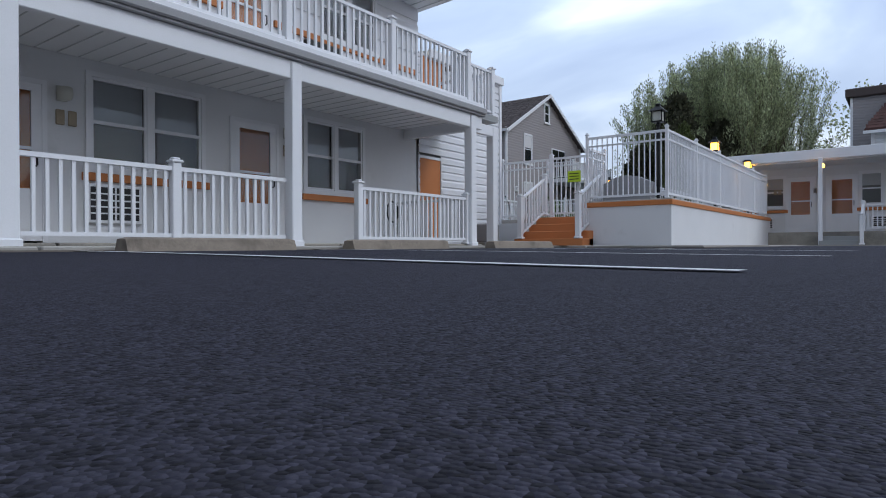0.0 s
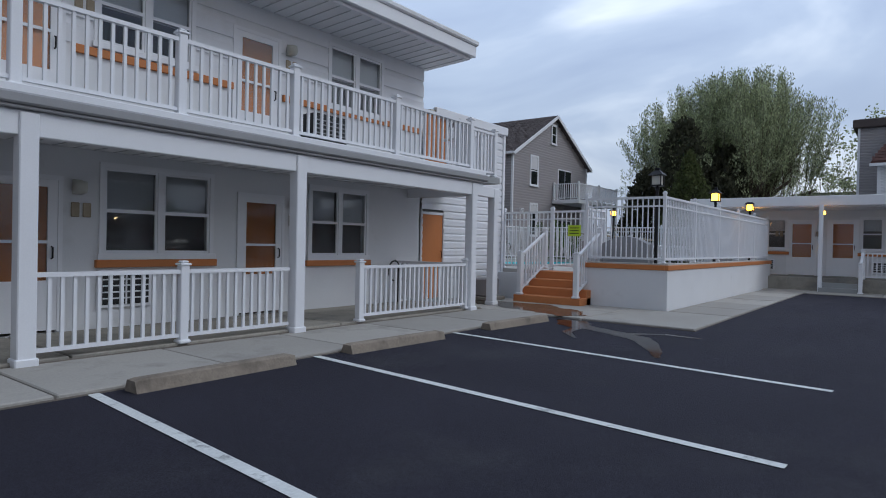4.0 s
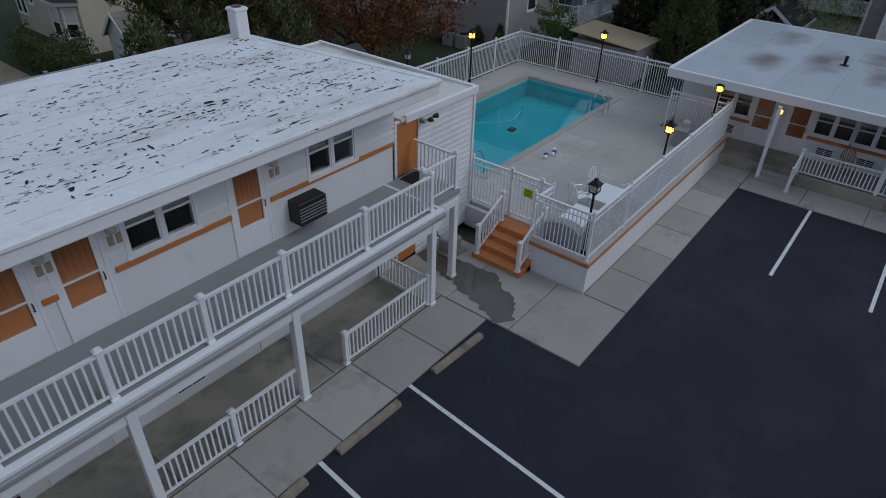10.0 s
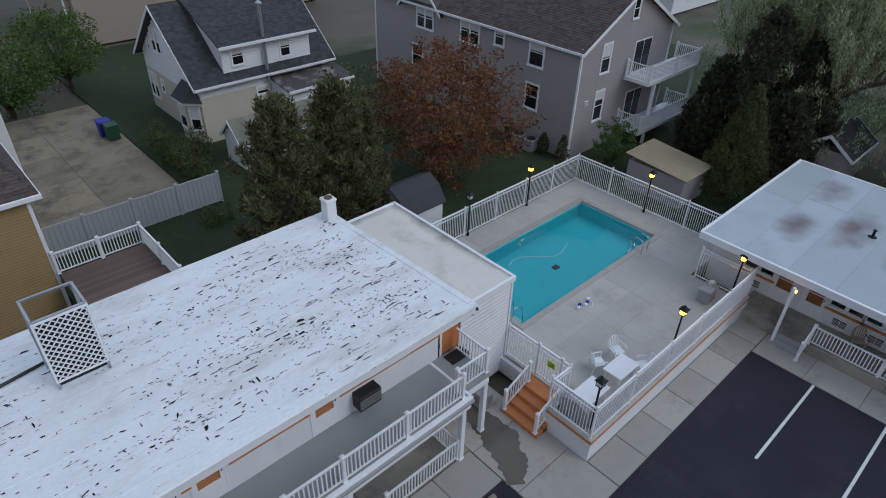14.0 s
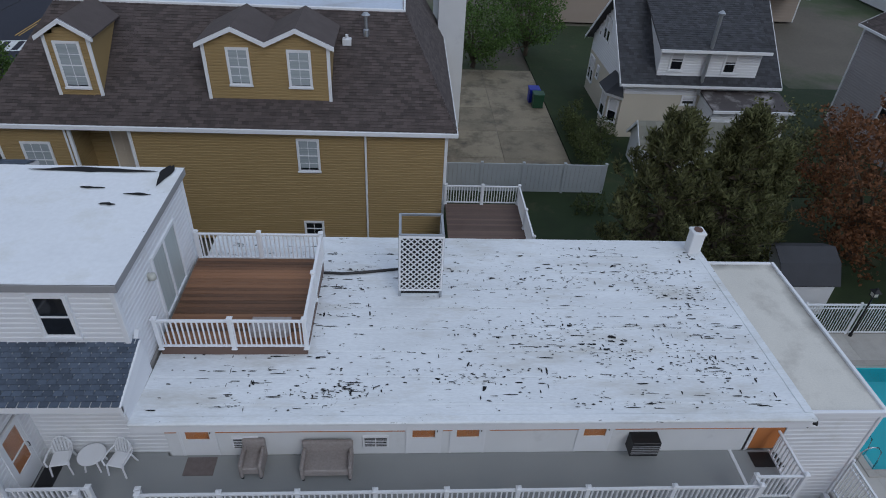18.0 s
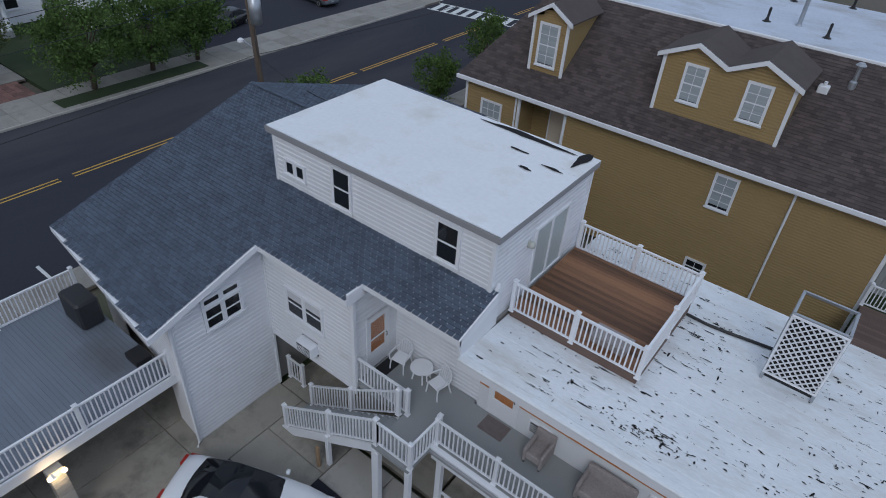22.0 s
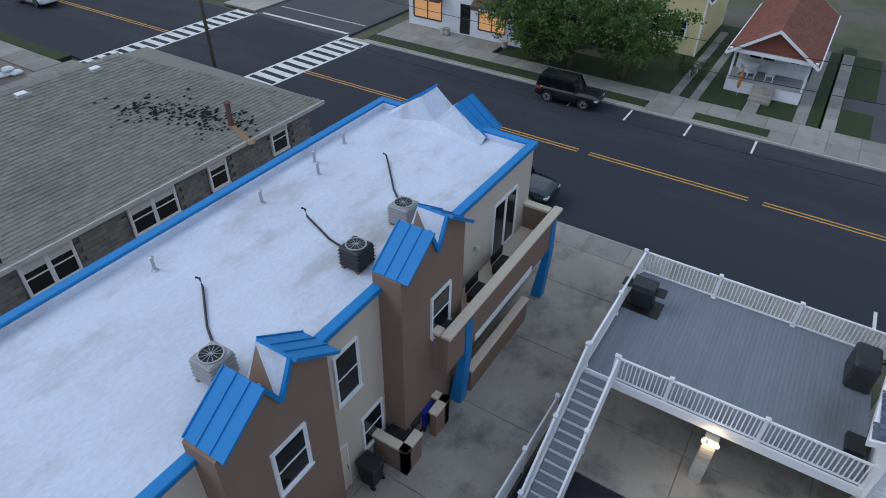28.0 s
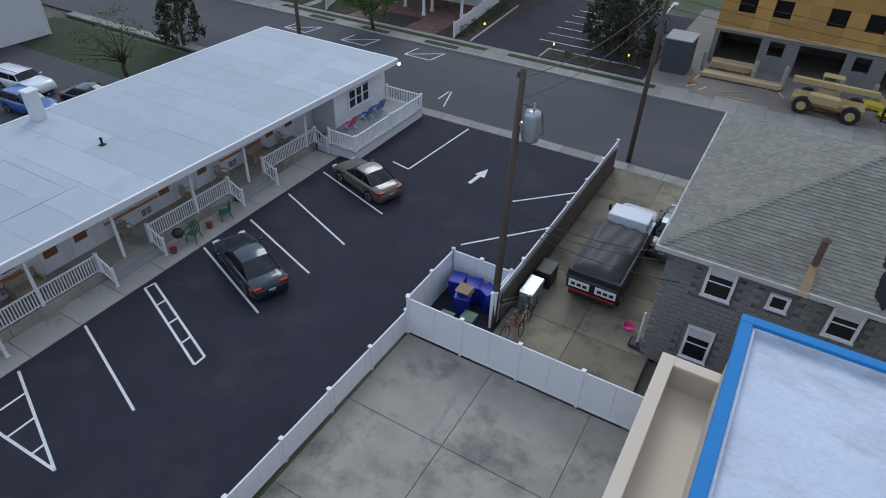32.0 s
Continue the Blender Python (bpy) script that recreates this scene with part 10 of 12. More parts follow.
def pine_tree(x, y, h, r, label, z=-0.1, n=1):
    t = thing("pine_tree", label, "tree", "pines", at=(x, y, z))
    part("trunk", Geo().tube([(0, 0, 0), (0.1, 0.05, h * 0.5), (0, 0, h * 0.97)], 0.18, 8, 0.03), M["bark"], t, smooth=True)
    cs, limbs = [], Geo()
    tiers = int(h * 2.0)
    for k in range(tiers):
        zz = h * (0.12 + 0.86 * k / tiers)
        rr = r * min(1.0, 1.3 * (1 - zz / h) ** 0.72) * random.uniform(0.8, 1.1)
        for j in range(8):
            a = random.uniform(0, 6.283)
            L = max(0.3, rr * random.uniform(0.65, 1.1))
            e = (L * math.cos(a), L * math.sin(a), zz + 0.38 * L)
            limbs.tube([(0, 0, zz), (e[0] * 0.6, e[1] * 0.6, zz + 0.12 * L), e], 0.045, 4, 0.012)
            for q in (0.45, 0.7, 0.88, 1.0):
                cs.append((e[0] * q + random.uniform(-0.15, 0.15), e[1] * q + random.uniform(-0.15, 0.15), zz + 0.38 * L * q * q + 0.08))
            cs.append((e[0], e[1], e[2] + 0.28))
    for k in range(4):
        cs.append((0, 0, h * (0.93 + 0.02 * k)))
    part("branchwork", limbs, M["bark"], t, smooth=True)
    v, f = leaf_cloud(cs, 0.2, 34, 0.24, 1.2, 0.5, 1.0, width=0.13)
    cloud_part("crown", v, f, "leafpine", t, "tufted pine needles")
    return t


def cone_tree(x, y, h, r, leaf, label, z=-0.1, n=700, per=14, size=0.14, name="conifer", group="conifers", power=0.8, cat="tree"):
    t = thing(name, label, cat, group, at=(x, y, z))
    part("trunk", Geo().tube([(0, 0, 0), (0, 0, h * 0.85)], 0.02 * h + 0.03, 7, 0.02), M["bark"], t)
    cs = []
    for k in range(n):
        u = rs.random() ** 1.25
        a = rs.random() * 6.283
        rr = r * (1 - u) ** power * min(1, 0.55 + u * 6) * (0.72 + 0.3 * rs.random()) * (1 + 0.1 * math.sin(a * 5 + u * 13))
        cs.append((rr * math.cos(a), rr * math.sin(a), 0.12 * h * (1 - u) * 0.5 + u * h * 0.97))
    v, f = leaf_cloud(cs, max(0.1, r * 0.11), per, size, 1.3, 0.55)
    cloud_part("crown", v, f, leaf, t, "dense upright foliage")
    return t


def willow_tree(x, y, h, r, label, z=-0.1):
    """A big pollarded tree with hundreds of upright leafy shoots."""
    t = thing("willow_tree", label, "tree", at=(x, y, z))
    part("trunk", Geo().tube([(0, 0, 0), (0.2, 0.1, 1.2), (0, 0, 2.6)], 0.6, 10, 0.45), M["bark"], t, smooth=True)
    limbs, shoots, cs = Geo(), Geo(), []
    for k in range(15):
        a = k * 2.4
        rad = r * 0.75 * math.sqrt((k + 0.6) / 15)
        e = (rad * math.cos(a), rad * math.sin(a), h * (0.52 - 0.18 * (rad / r)) + random.uniform(-0.4, 0.4))
        limbs.tube([(0, 0, 2.3), (e[0] * 0.45, e[1] * 0.45, 2.3 + (e[2] - 2.3) * 0.6), e], 0.26, 6, 0.09)
        for j in range(34):
            q = random.random() ** 0.6
            s = (e[0] * q + random.uniform(-0.5, 0.5), e[1] * q + random.uniform(-0.5, 0.5), 2.3 + (e[2] - 2.3) * q + random.uniform(-0.3, 0.5))
            b = random.uniform(0, 6.283)
            out = random.uniform(0.5, 2.2)
            tip = (s[0] + e[0] * 0.22 + out * math.cos(b), s[1] + e[1] * 0.22 + out * math.sin(b), 0)
            dome = math.sqrt(max(0.05, 1 - ((tip[0] ** 2 + tip[1] ** 2) / (r * 1.12) ** 2)))
            tz = max(s[2] + 0.6, h * (0.36 + 0.64 * dome) * random.uniform(0.72, 1.0))
            mid = (s[0] * 0.45 + tip[0] * 0.55, s[1] * 0.45 + tip[1] * 0.55, (s[2] + tz) / 2)
            shoots.tube([s, mid, (tip[0], tip[1], tz)], 0.026, 3, 0.006)
            m_ = int(5 + 2.2 * (tz - s[2]))
            for i in range(m_):
                u = 0.25 + 0.75 * i / m_
                p = [s[c] * (1 - u) ** 2 + 2 * mid[c] * u * (1 - u) + (tip[0], tip[1], tz)[c] * u * u for c in range(3)]
                cs.append(p)
    for k in range(900):
        a, q = random.uniform(0, 6.283), math.sqrt(random.random())
        cs.append((r * 0.95 * q * math.cos(a), r * 0.95 * q * math.sin(a), random.uniform(1.0, h * 0.5)))
    part("branchwork", limbs, M["bark"], t, smooth=True)
    cloud_part("brushwood", shoots.v, shoots.f, "bark", t, "thin upright shoots")
    v, f = leaf_cloud(cs, 0.3, 24, 0.2, 1.5, 0.65, width=0.12)
    cloud_part("crown", v, f, "leafpale", t, "wispy pale green foliage")
    return t


def hedge(x0, y0, x1, y1, h, leaf, label, z=-0.1, name="hedge", cat="hedge", dens=60):
    t = thing(name, label, cat, "hedges", at=((x0 + x1) / 2, (y0 + y1) / 2, z))
    a, b = abs(x1 - x0) / 2, abs(y1 - y0) / 2
    n = int(max(14, dens * 4 * a * b * h))
    cs = []
    for k in range(n):
        px, py = rs.uniform(-a, a), rs.uniform(-b, b)
        top = h * (0.8 + 0.2 * math.sin(px * 2.1) * math.cos(py * 1.7))
        cs.append((px, py, rs.random() ** 0.7 * top))
    part("stems", Geo().tube([(0, 0, 0), (0, 0, h * 0.6)], 0.04, 5).tube([(a * 0.5, b * 0.5, 0), (a * 0.5, b * 0.5, h * 0.6)], 0.03, 5), M["bark"], t)
    v, f = leaf_cloud(cs, 0.2, 12, 0.12, 1, 0.2)
    cloud_part("foliage", v, f, leaf, t)
    return t


pine_tree(11.3, 18.9, 9.0, 2.5, "tall dark pine behind the motel")
pine_tree(14.3, 19.3, 8.9, 2.3, "sparse tufted pine behind the motel")
pine_tree(16.6, 20.6, 7.0, 1.4, "small pine behind the motel annex")
broad_tree(23.4, 22.2, 7.9, 4.6, "leafred", "red-brown maple behind the pool", n=300, per=64, size=0.17, base=0.12, spread=0.6, group="yard trees")
broad_tree(19.8, 26.0, 6.6, 3.0, "leafpine", "olive-green tree behind the motel", n=110, per=50, size=0.17, base=0.15, group="yard trees")
cone_tree(34.8, 9.7, 6.7, 2.15, "leafarbor", "olive arborvitae beside the pool", n=900)
for x, y, h, r in ((40.0, 11.6, 9.6, 2.9), (39.2, 13.6, 6.4, 2.2), (41.8, 9.4, 8.0, 2.8), (38.4, 8.9, 5.6, 2.0), (44.2, 12.4, 6.6, 2.8)):
    cone_tree(x, y, h, r, "leafdark", "dark evergreen behind the pool", n=620, per=14, size=0.24, power=0.55)
willow_tree(45.9, 10.0, 13.8, 8.0, "huge pale green willow with upright shoots behind the pool")
broad_tree(59.0, 2.0, 12.0, 5.0, "leafpale", "pale tree beyond the neighbouring house", n=110, per=30, size=0.25, base=0.25, group="yard trees", spread=0.9)
broad_tree(33.1, 16.6, 2.9, 1.2, "leafbright", "bright green bush at the corner of the grey block", n=50, per=50, size=0.13, base=0.05, spread=0.3, name="bush", cat="bush", group="bushes")
broad_tree(11.3, 50.9, 6.0, 3.0, "leafbright", "bright green tree beside the cottage", n=160, per=50, size=0.18, base=0.15, group="yard trees")
broad_tree(6.5, 47.6, 6.2, 3.4, "leafbright", "bright green tree beside the driveway", n=190, per=50, size=0.18, base=0.12, group="yard trees")
for x, y, h, r in ((-42.6, -16.6, 6.2, 3.5), (-42.9, -12.6, 6.2, 3.6), (-42.4, -20.0, 5.8, 3.0)):
    broad_tree(x, y, h, r, "leafbright", "leafy green street tree before the shop", n=170, per=60, size=0.2, base=0.2, z=0)
for x, y, h, r in ((-40.6, 15.6, 5.6, 2.9), (-41.0, 20.0, 5.2, 2.6), (-40.7, 23.4, 5.0, 2.0)):
    broad_tree(x, y, h, r, "leafbright", "rounded green street tree", n=150, per=60, size=0.18, base=0.22, z=0)
for x, y, h, r in ((-22.7, 18.7, 5.2, 1.6), (-22.7, 29.2, 3.7, 1.3), (-22.7, 34.6, 5.4, 1.6)):
    broad_tree(x, y, h, r, "leafbright", "slender street tree at the kerb", n=80, per=50, size=0.16, base=0.3, z=0, spread=0.5)
cone_tree(45.0, -34.3, 7.5, 2.0, "leafdark", "dark conifer at the street corner", n=400, size=0.2)
broad_tree(43.0, -27.4, 5.0, 2.8, "leafbright", "sparse yellow-green tree behind the wing", n=60, per=16, size=0.15, base=0.25, spread=0.5, group="yard trees")
cone_tree(13.8, -52.4, 8.2, 2.8, "leafdark", "dark feathery evergreen beside the building site", n=420, per=14, size=0.24, power=0.5)
cone_tree(16.2, -54.6, 7.0, 2.4, "leafdark", "dark feathery evergreen beside the building site", n=340, per=14, size=0.24, power=0.5)
broad_tree(34.6, -46.1, 4.8, 2.8, "leafbright", "spreading green tree on the verge", n=120, per=60, size=0.17, base=0.3, z=0, spread=0.55)
broad_tree(-47.5, 12.0, 4.2, 1.8, "leafarbor", "dark green garden tree", n=50, per=50, size=0.17, base=0.2, z=0)
broad_tree(-50.0, -17.5, 5.5, 2.4, "leafarbor", "dark green garden tree", n=70, per=50, size=0.18, base=0.15, z=0, group="yard trees")
broad_tree(-56.0, 5.5, 4.5, 2.6, "leafdark", "dark spreading evergreen at the end of the drive", n=60, per=50, size=0.18, base=0.1, z=0, group="yard trees")
for k in range(9):
    cone_tree(-44.2 - k * 0.95, 8.9, 2.3 + 0.25 * math.sin(k * 2.3), 0.5, "leafarbor", "narrow arborvitae in a fence-side row", z=0, n=60, per=14, size=0.14, name="arborvitae", group="arborvitae row", power=0.5)
for x, y, h in ((31.0, 19.0, 1.7), (31.0, 20.6, 1.3), (30.8, 23.4, 1.5), (30.9, 26.0, 1.6)):
    cone_tree(x, y, h, 0.5, "leafarbor", "small clipped conifer at the foot of the grey block", n=90, per=12, size=0.1, name="small_conifer", group="small conifers", power=0.6, cat="bush")
for b in ((11.5, 29.6, 12.9, 37.5, 1.9), (12.8, 33.0, 14.2, 35.0, 1.9), (10.2, 25.6, 11.8, 27.0, 0.9), (14.6, 24.8, 18.6, 27.0, 2.2)):
    hedge(*b, "leafarbor", "overgrown shrubs in the back yard", dens=26)
for b in ((13.4, -49.6, 19.0, -48.6, 0.5), (12.4, -51.0, 13.6, -49.4, 0.7)):
    hedge(*b, "leafarbor", "low shrubs beside the dark car park", z=0, dens=16)
hedge(-46.8, -9.4, -45.6, -7.6, 1.7, "leafarbor", "shrubs beside the bungalow", z=0, dens=20)


# ---------------------------------------------------------------- houses round about
def gable_roof(parent, x0, y0, x1, y1, ze, zr, axis, material, over=0.35, tab=(0.33, 0.22), ridge=None, trim="white", sides=(1, 1)):
    """Two shingled planes with barge boards; the ridge runs along the axis."""
    def P(s, t_, z):
        return (s, t_, z) if axis == "x" else (t_, s, z)
    (s0, s1, t0, t1) = (x0, x1, y0, y1) if axis == "x" else (y0, y1, x0, x1)
    rd = (t0 + t1) / 2 if ridge is None else ridge
    for k, (e, sg) in enumerate(((t0, -1), (t1, 1))):
        if not sides[k]:
            continue
        run = abs(rd - e)
        sl = (zr - ze) / run
        eo, zo = e + sg * over, ze - sl * over
        lv = math.hypot(rd - eo, zr - zo)
        deck = Geo().extrude([P(s0 - over, eo, zo - 0.02), P(s1 + over, eo, zo - 0.02), P(s1 + over, rd, zr - 0.02), P(s0 - over, rd, zr - 0.02)], (0, 0, -0.1))
        pl = part("roof", deck, M[material], parent)
        u = Vector(P(1, 0, 0))
        v = Vector(P(s0, rd, zr)) - Vector(P(s0, eo, zo))
        g = shingles(P(s0 - over, eo, zo), u, v, int((s1 - s0 + 2 * over) / tab[0]) + 1, int(lv / tab[1]), tab[0], tab[1],
                     lambda x, y: (s0 - over <= x <= s1 + over) if axis == "x" else (s0 - over <= y <= s1 + over))
        part("shingles", g, M[material], pl, kind="stuff")
        part("gutter", Geo().box(*P(s0 - over, eo, zo - 0.14), *P(s1 + over, eo + sg * 0.1, zo + 0.0)), M[trim], pl)
        for s, q in ((s0 - over, -1), (s1 + over, 1)):
            part("barge_board", Geo().extrude([P(s, eo, zo - 0.2), P(s, rd, zr - 0.2), P(s, rd, zr + 0.02), P(s, eo, zo + 0.02)], P(q * 0.04, 0, 0)), M[trim], pl)


def simple_house(name, label, x0, y0, x1, y1, eave, apex, axis, siding, roof, wins=(), base=-0.1, over=0.35, tab=(0.45, 0.3), lap=0.16, trim="white", cat="house"):
    """A lapped house with a gable roof. wins: (wall, s, z, w, h, leaves) with s along the wall."""
    t = thing(name, label, cat, "neighbouring houses")
    corners = {"s": ((x0, y0), (x1, y0)), "e": ((x1, y0), (x1, y1)), "n": ((x1, y1), (x0, y1)), "w": ((x0, y1), (x0, y0))}
    for k, (a, b) in corners.items():
        L = math.dist(a, b)
        gable = (k in "ew") == (axis == "x")
        top = (lambda s, L=L: eave + (apex - eave) * (1 - abs(2 * s / L - 1)) - 0.08) if gable else None
        holes = [(w[1], w[1] + w[3], w[2], w[2] + w[4]) for w in wins if w[0] == k]
        part("wall", lap_wall(a, b, base, apex if gable else eave, lap, 0.018, (), top), M[siding], t)
        ang = math.degrees(math.atan2(b[1] - a[1], b[0] - a[0]))
        d = ((b[0] - a[0]) / L, (b[1] - a[1]) / L)
        for w in wins:
            if w[0] == k:
                window(t, (a[0] + d[0] * w[1] + d[1] * 0.01, a[1] + d[1] * w[1] - d[0] * 0.01, w[2]), ang, w[3], w[4], w[5] if len(w) > 5 else 1, blind=w[6] if len(w) > 6 else 0.0, trim=0.09)
        for c in (a,):
            part("corner_board", Geo().box(c[0] - 0.06, c[1] - 0.06, base, c[0] + 0.06, c[1] + 0.06, eave), M[trim], t)
    part("core", Geo().box(x0 + 0.06, y0 + 0.06, base, x1 - 0.06, y1 - 0.06, eave - 0.1), M["wallroom"], t)
    gable_roof(t, x0, y0, x1, y1, eave, apex, axis, roof, over, tab, trim=trim)
    return t


# grey block of flats behind the pool
condo = simple_house("grey_flats", "grey-sided two-storey flats with a brown gable roof", 31.3, 18.8, 41.4, 38.5, 7.0, 9.8, "y", "greysiding", "shingle_brown",
                     [("w", 15.8, 2.35, 1.0, 1.6), ("w", 15.8, 5.15, 1.1, 1.7, 1, 0.45), ("w", 12.8, 5.7, 0.75, 1.1, 1, 0.4), ("w", 9.6, 5.2, 1.7, 1.5, 2, 0.4), ("w", 5.0, 5.2, 1.7, 1.5, 2, 0.4), ("w", 9.0, 2.3, 1.1, 1.5), ("w", 4.5, 2.3, 1.1, 1.5),
                      ("s", 2.1, 5.1, 0.85, 1.75, 1, 0.45), ("s", 2.1, 2.0, 0.85, 1.9, 1, 0.3), ("s", 4.75, 8.0, 0.55, 1.15)], over=0.3, tab=(0.3, 0.2))
part("vent_pipe", Geo().tube([(35.5, 30, 9.2), (35.5, 30, 10.3)], 0.06, 8), M["black"], condo)
for y in (22.5, 26.0):
    part("vent_pipe", Geo().tube([(34.2, y, 8.4), (34.2, y, 8.85)], 0.04, 8), M["black"], condo)
dm = part("dormer", Geo().extrude([(31.2, 31.0, 6.6), (31.2, 35.0, 6.6), (31.2, 33.0, 8.5)], (2.6, 0, 0)), M["greysiding"], condo, "small gabled dormer on the eave")
for sg in (-1, 1):
    part("dormer_roof", Geo().extrude([(30.9, 33 + sg * 2.3, 6.45), (34.2, 33 + sg * 2.3, 6.45), (34.2, 33, 8.75), (30.9, 33, 8.75)], (0, 0, -0.1)), M["shingle_brown"], dm)
    part("barge_board", Geo().extrude([(30.86, 33 + sg * 2.35, 6.3), (30.86, 33, 8.6), (30.86, 33, 8.82), (30.86, 33 + sg * 2.35, 6.52)], (0.05, 0, 0)), M["white"], dm)
for zf in (1.0, 4.35):
    bt = part("balcony", Geo().soft(36.3, 16.9, zf - 0.25, 42.6, 18.79, zf, 0.02), M["white"], condo, "white deck floor")
    railing("railing", [(36.35, 18.7), (36.35, 16.95), (42.5, 16.95), (42.5, 18.7)], zf, "white balcony railing of the grey block", "balcony railings", h=1.05, every=3.1, gap=0.14)
    dr = part("sliding_door", Geo().box(37.0, 18.74, zf, 38.9, 18.785, zf + 2.1), M["white"], condo)
    for k in range(2):
        part("pane", Geo().box(37.08 + k * 0.92, 18.725, zf + 0.1, 37.92 + k * 0.92, 18.742, zf + 2.02), M["carglass"], dr)
for x, y in ((37.3, 17.05), (42.4, 17.05)):
    part("balcony_post", Geo().soft(x - 0.09, y - 0.09, -0.1, x + 0.09, y + 0.09, 4.1, 0.01), M["white"], condo)
wall_ac(condo, (32.2, 18.78, 3.3), 0, 0.35, 0.3, 0.1)
for x, y in ((30.6, 21.3), (30.6, 22.3)):
    t = thing("ac_unit", "grey outdoor air-conditioner on the ground", "air conditioner", "ground ac units", at=(x, y, -0.1))
    part("case", Geo().soft(-0.38, -0.38, 0, 0.38, 0.38, 0.8, 0.03), M["grey"], t)
    part("fan_grille", Geo().lathe(0, 0, [(0.3, 0.8), (0.3, 0.83), (0.1, 0.84)], 16), M["dark"], t)

# cottage
cot = thing("white_cottage", "white cottage with dark shingles over a cream rendered base", "house", "neighbouring houses")
CW, CE, CS, CN, CR = 15.0, 24.4, 35.5, 44.1, 39.8


def cot_top(s):
    return 4.15 + (7.75 - 4.15) * (1 - abs(2 * s / (CN - CS) - 1)) - 0.05


part("west_wall", lap_wall((CW, CN), (CW, CS), 2.9, 7.7, 0.17, 0.018, top=cot_top), M["siding"], cot, "white lapped gable")
part("east_wall", lap_wall((CE, CS), (CE, CN), 2.9, 7.7, 0.17, 0.018, top=cot_top), M["siding"], cot)
part("south_wall", lap_wall((CW, CS), (CE, CS), 2.9, 4.1, 0.17, 0.018), M["siding"], cot)
part("dormer_wall", lap_wall((16.8, CS), (23.2, CS), 4.1, 5.95, 0.17, 0.018), M["siding"], cot)
part("base_wall", Geo().box(CW - 0.03, CS - 0.03, -0.1, CE + 0.03, CN, 2.9), M["cream"], cot, "cream rendered base")
part("core", Geo().box(CW + 0.08, CS + 0.08, 2.9, CE - 0.08, CN - 0.08, 4.1).box(16.86, CS + 0.08, 4.1, 23.14, CR, 5.9), M["siding"], cot)
gable_roof(cot, CW, CS, CE, CN, 4.15, 7.8, "x", "shingle_dark", 0.5, (0.32, 0.2))
for x in (16.8, 23.2):
    part("dormer_cheek", Geo().extrude([(x, CS, 4.2), (x, CS, 6.0), (x, CR - 0.1, 7.85), (x, CR - 0.4, 7.4)], (0.06 if x < 20 else -0.06, 0, 0)), M["siding"], cot)
part("dormer_roof", Geo().extrude([(16.5, CS - 0.5, 5.86), (23.5, CS - 0.5, 5.86), (23.5, CR, 7.88), (16.5, CR, 7.88)], (0, 0, 0.07)), M["shingle_dark"], cot, "dark shed roof over the dormer")
g = shingles((16.5, CS - 0.5, 5.95), (1, 0, 0), (0, CR - CS + 0.5, 2.02), 23, 24, 0.32, 0.2, lambda x, y: 16.5 <= x <= 23.5)
part("dormer_shingles", g, M["shingle_dark"], cot, kind="stuff")
part("dormer_gutter", Geo().box(16.5, CS - 0.6, 5.78, 23.5, CS - 0.5, 5.95), M["white"], cot)
for x, z, w, h in ((17.5, 4.55, 0.75, 1.1), (20.95, 4.45, 0.7, 1.1), (18.9, 2.3, 0.8, 0.5)):
    window(cot, (x, CS - 0.01, z), 0, w, h, trim=0.09, blind=0.4)
for y in (41.0, 41.75):
    window(cot, (CW - 0.01, y, 4.5), -90, 0.55, 1.45, trim=0.08)
window(cot, (CW - 0.01, 42.7, 4.4), -90, 0.35, 0.6, trim=0.06)
window(cot, (CW - 0.05, 41.6, 1.7), -90, 0.4, 0.8, trim=0.07)
for y in (43.0, 43.7):
    window(cot, (CW - 0.05, y, 0.9), -90, 0.5, 1.7, trim=0.07)
bay = part("bay", Geo().prism([(15.0, 38.3), (14.3, 37.6), (14.3, 36.3), (15.0, 35.6)], -0.1, 2.6), M["cream"], cot, "cream bay with a dark hipped roof")
part("bay_roof", Geo().add([(14.95, 38.7, 2.7), (14.0, 37.8, 2.7), (14.0, 36.1, 2.7), (14.95, 35.2, 2.7), (14.95, 37.8, 3.6), (14.95, 36.2, 3.6)], [(0, 1, 4), (1, 2, 5, 4), (2, 3, 5), (3, 0, 4, 5), (0, 3, 2, 1)]), M["shingle_dark"], bay)
part("bay_fascia", Geo().prism([(14.96, 38.6), (14.06, 37.74), (14.06, 36.16), (14.96, 35.3)], 2.5, 2.7), M["white"], bay)
window(bay, (14.29, 37.4, 0.8), -90, 0.85, 1.5, trim=0.08)
window(bay, (14.42, 36.15, 0.8), -45, 0.6, 1.5, trim=0.07)
part("flue", Geo().tube([(19.7, 35.25, 3.1), (19.7, 35.25, 8.0)], 0.12, 10).lathe(19.7, 35.25, [(0.2, 8.0), (0.22, 8.1), (0.05, 8.25)], 10), M["galv"], cot)
part("annex_wall", lap_wall((20.0, 33.3), (24.9, 33.3), -0.1, 2.85, 0.17, 0.018), M["siding"], cot)
part("annex_side", lap_wall((20.0, CS), (20.0, 33.3), -0.1, 3.0, 0.17, 0.018), M["siding"], cot)
part("annex_core", Geo().box(20.06, 33.36, -0.1, 24.85, CS - 0.04, 2.8), M["siding"], cot)
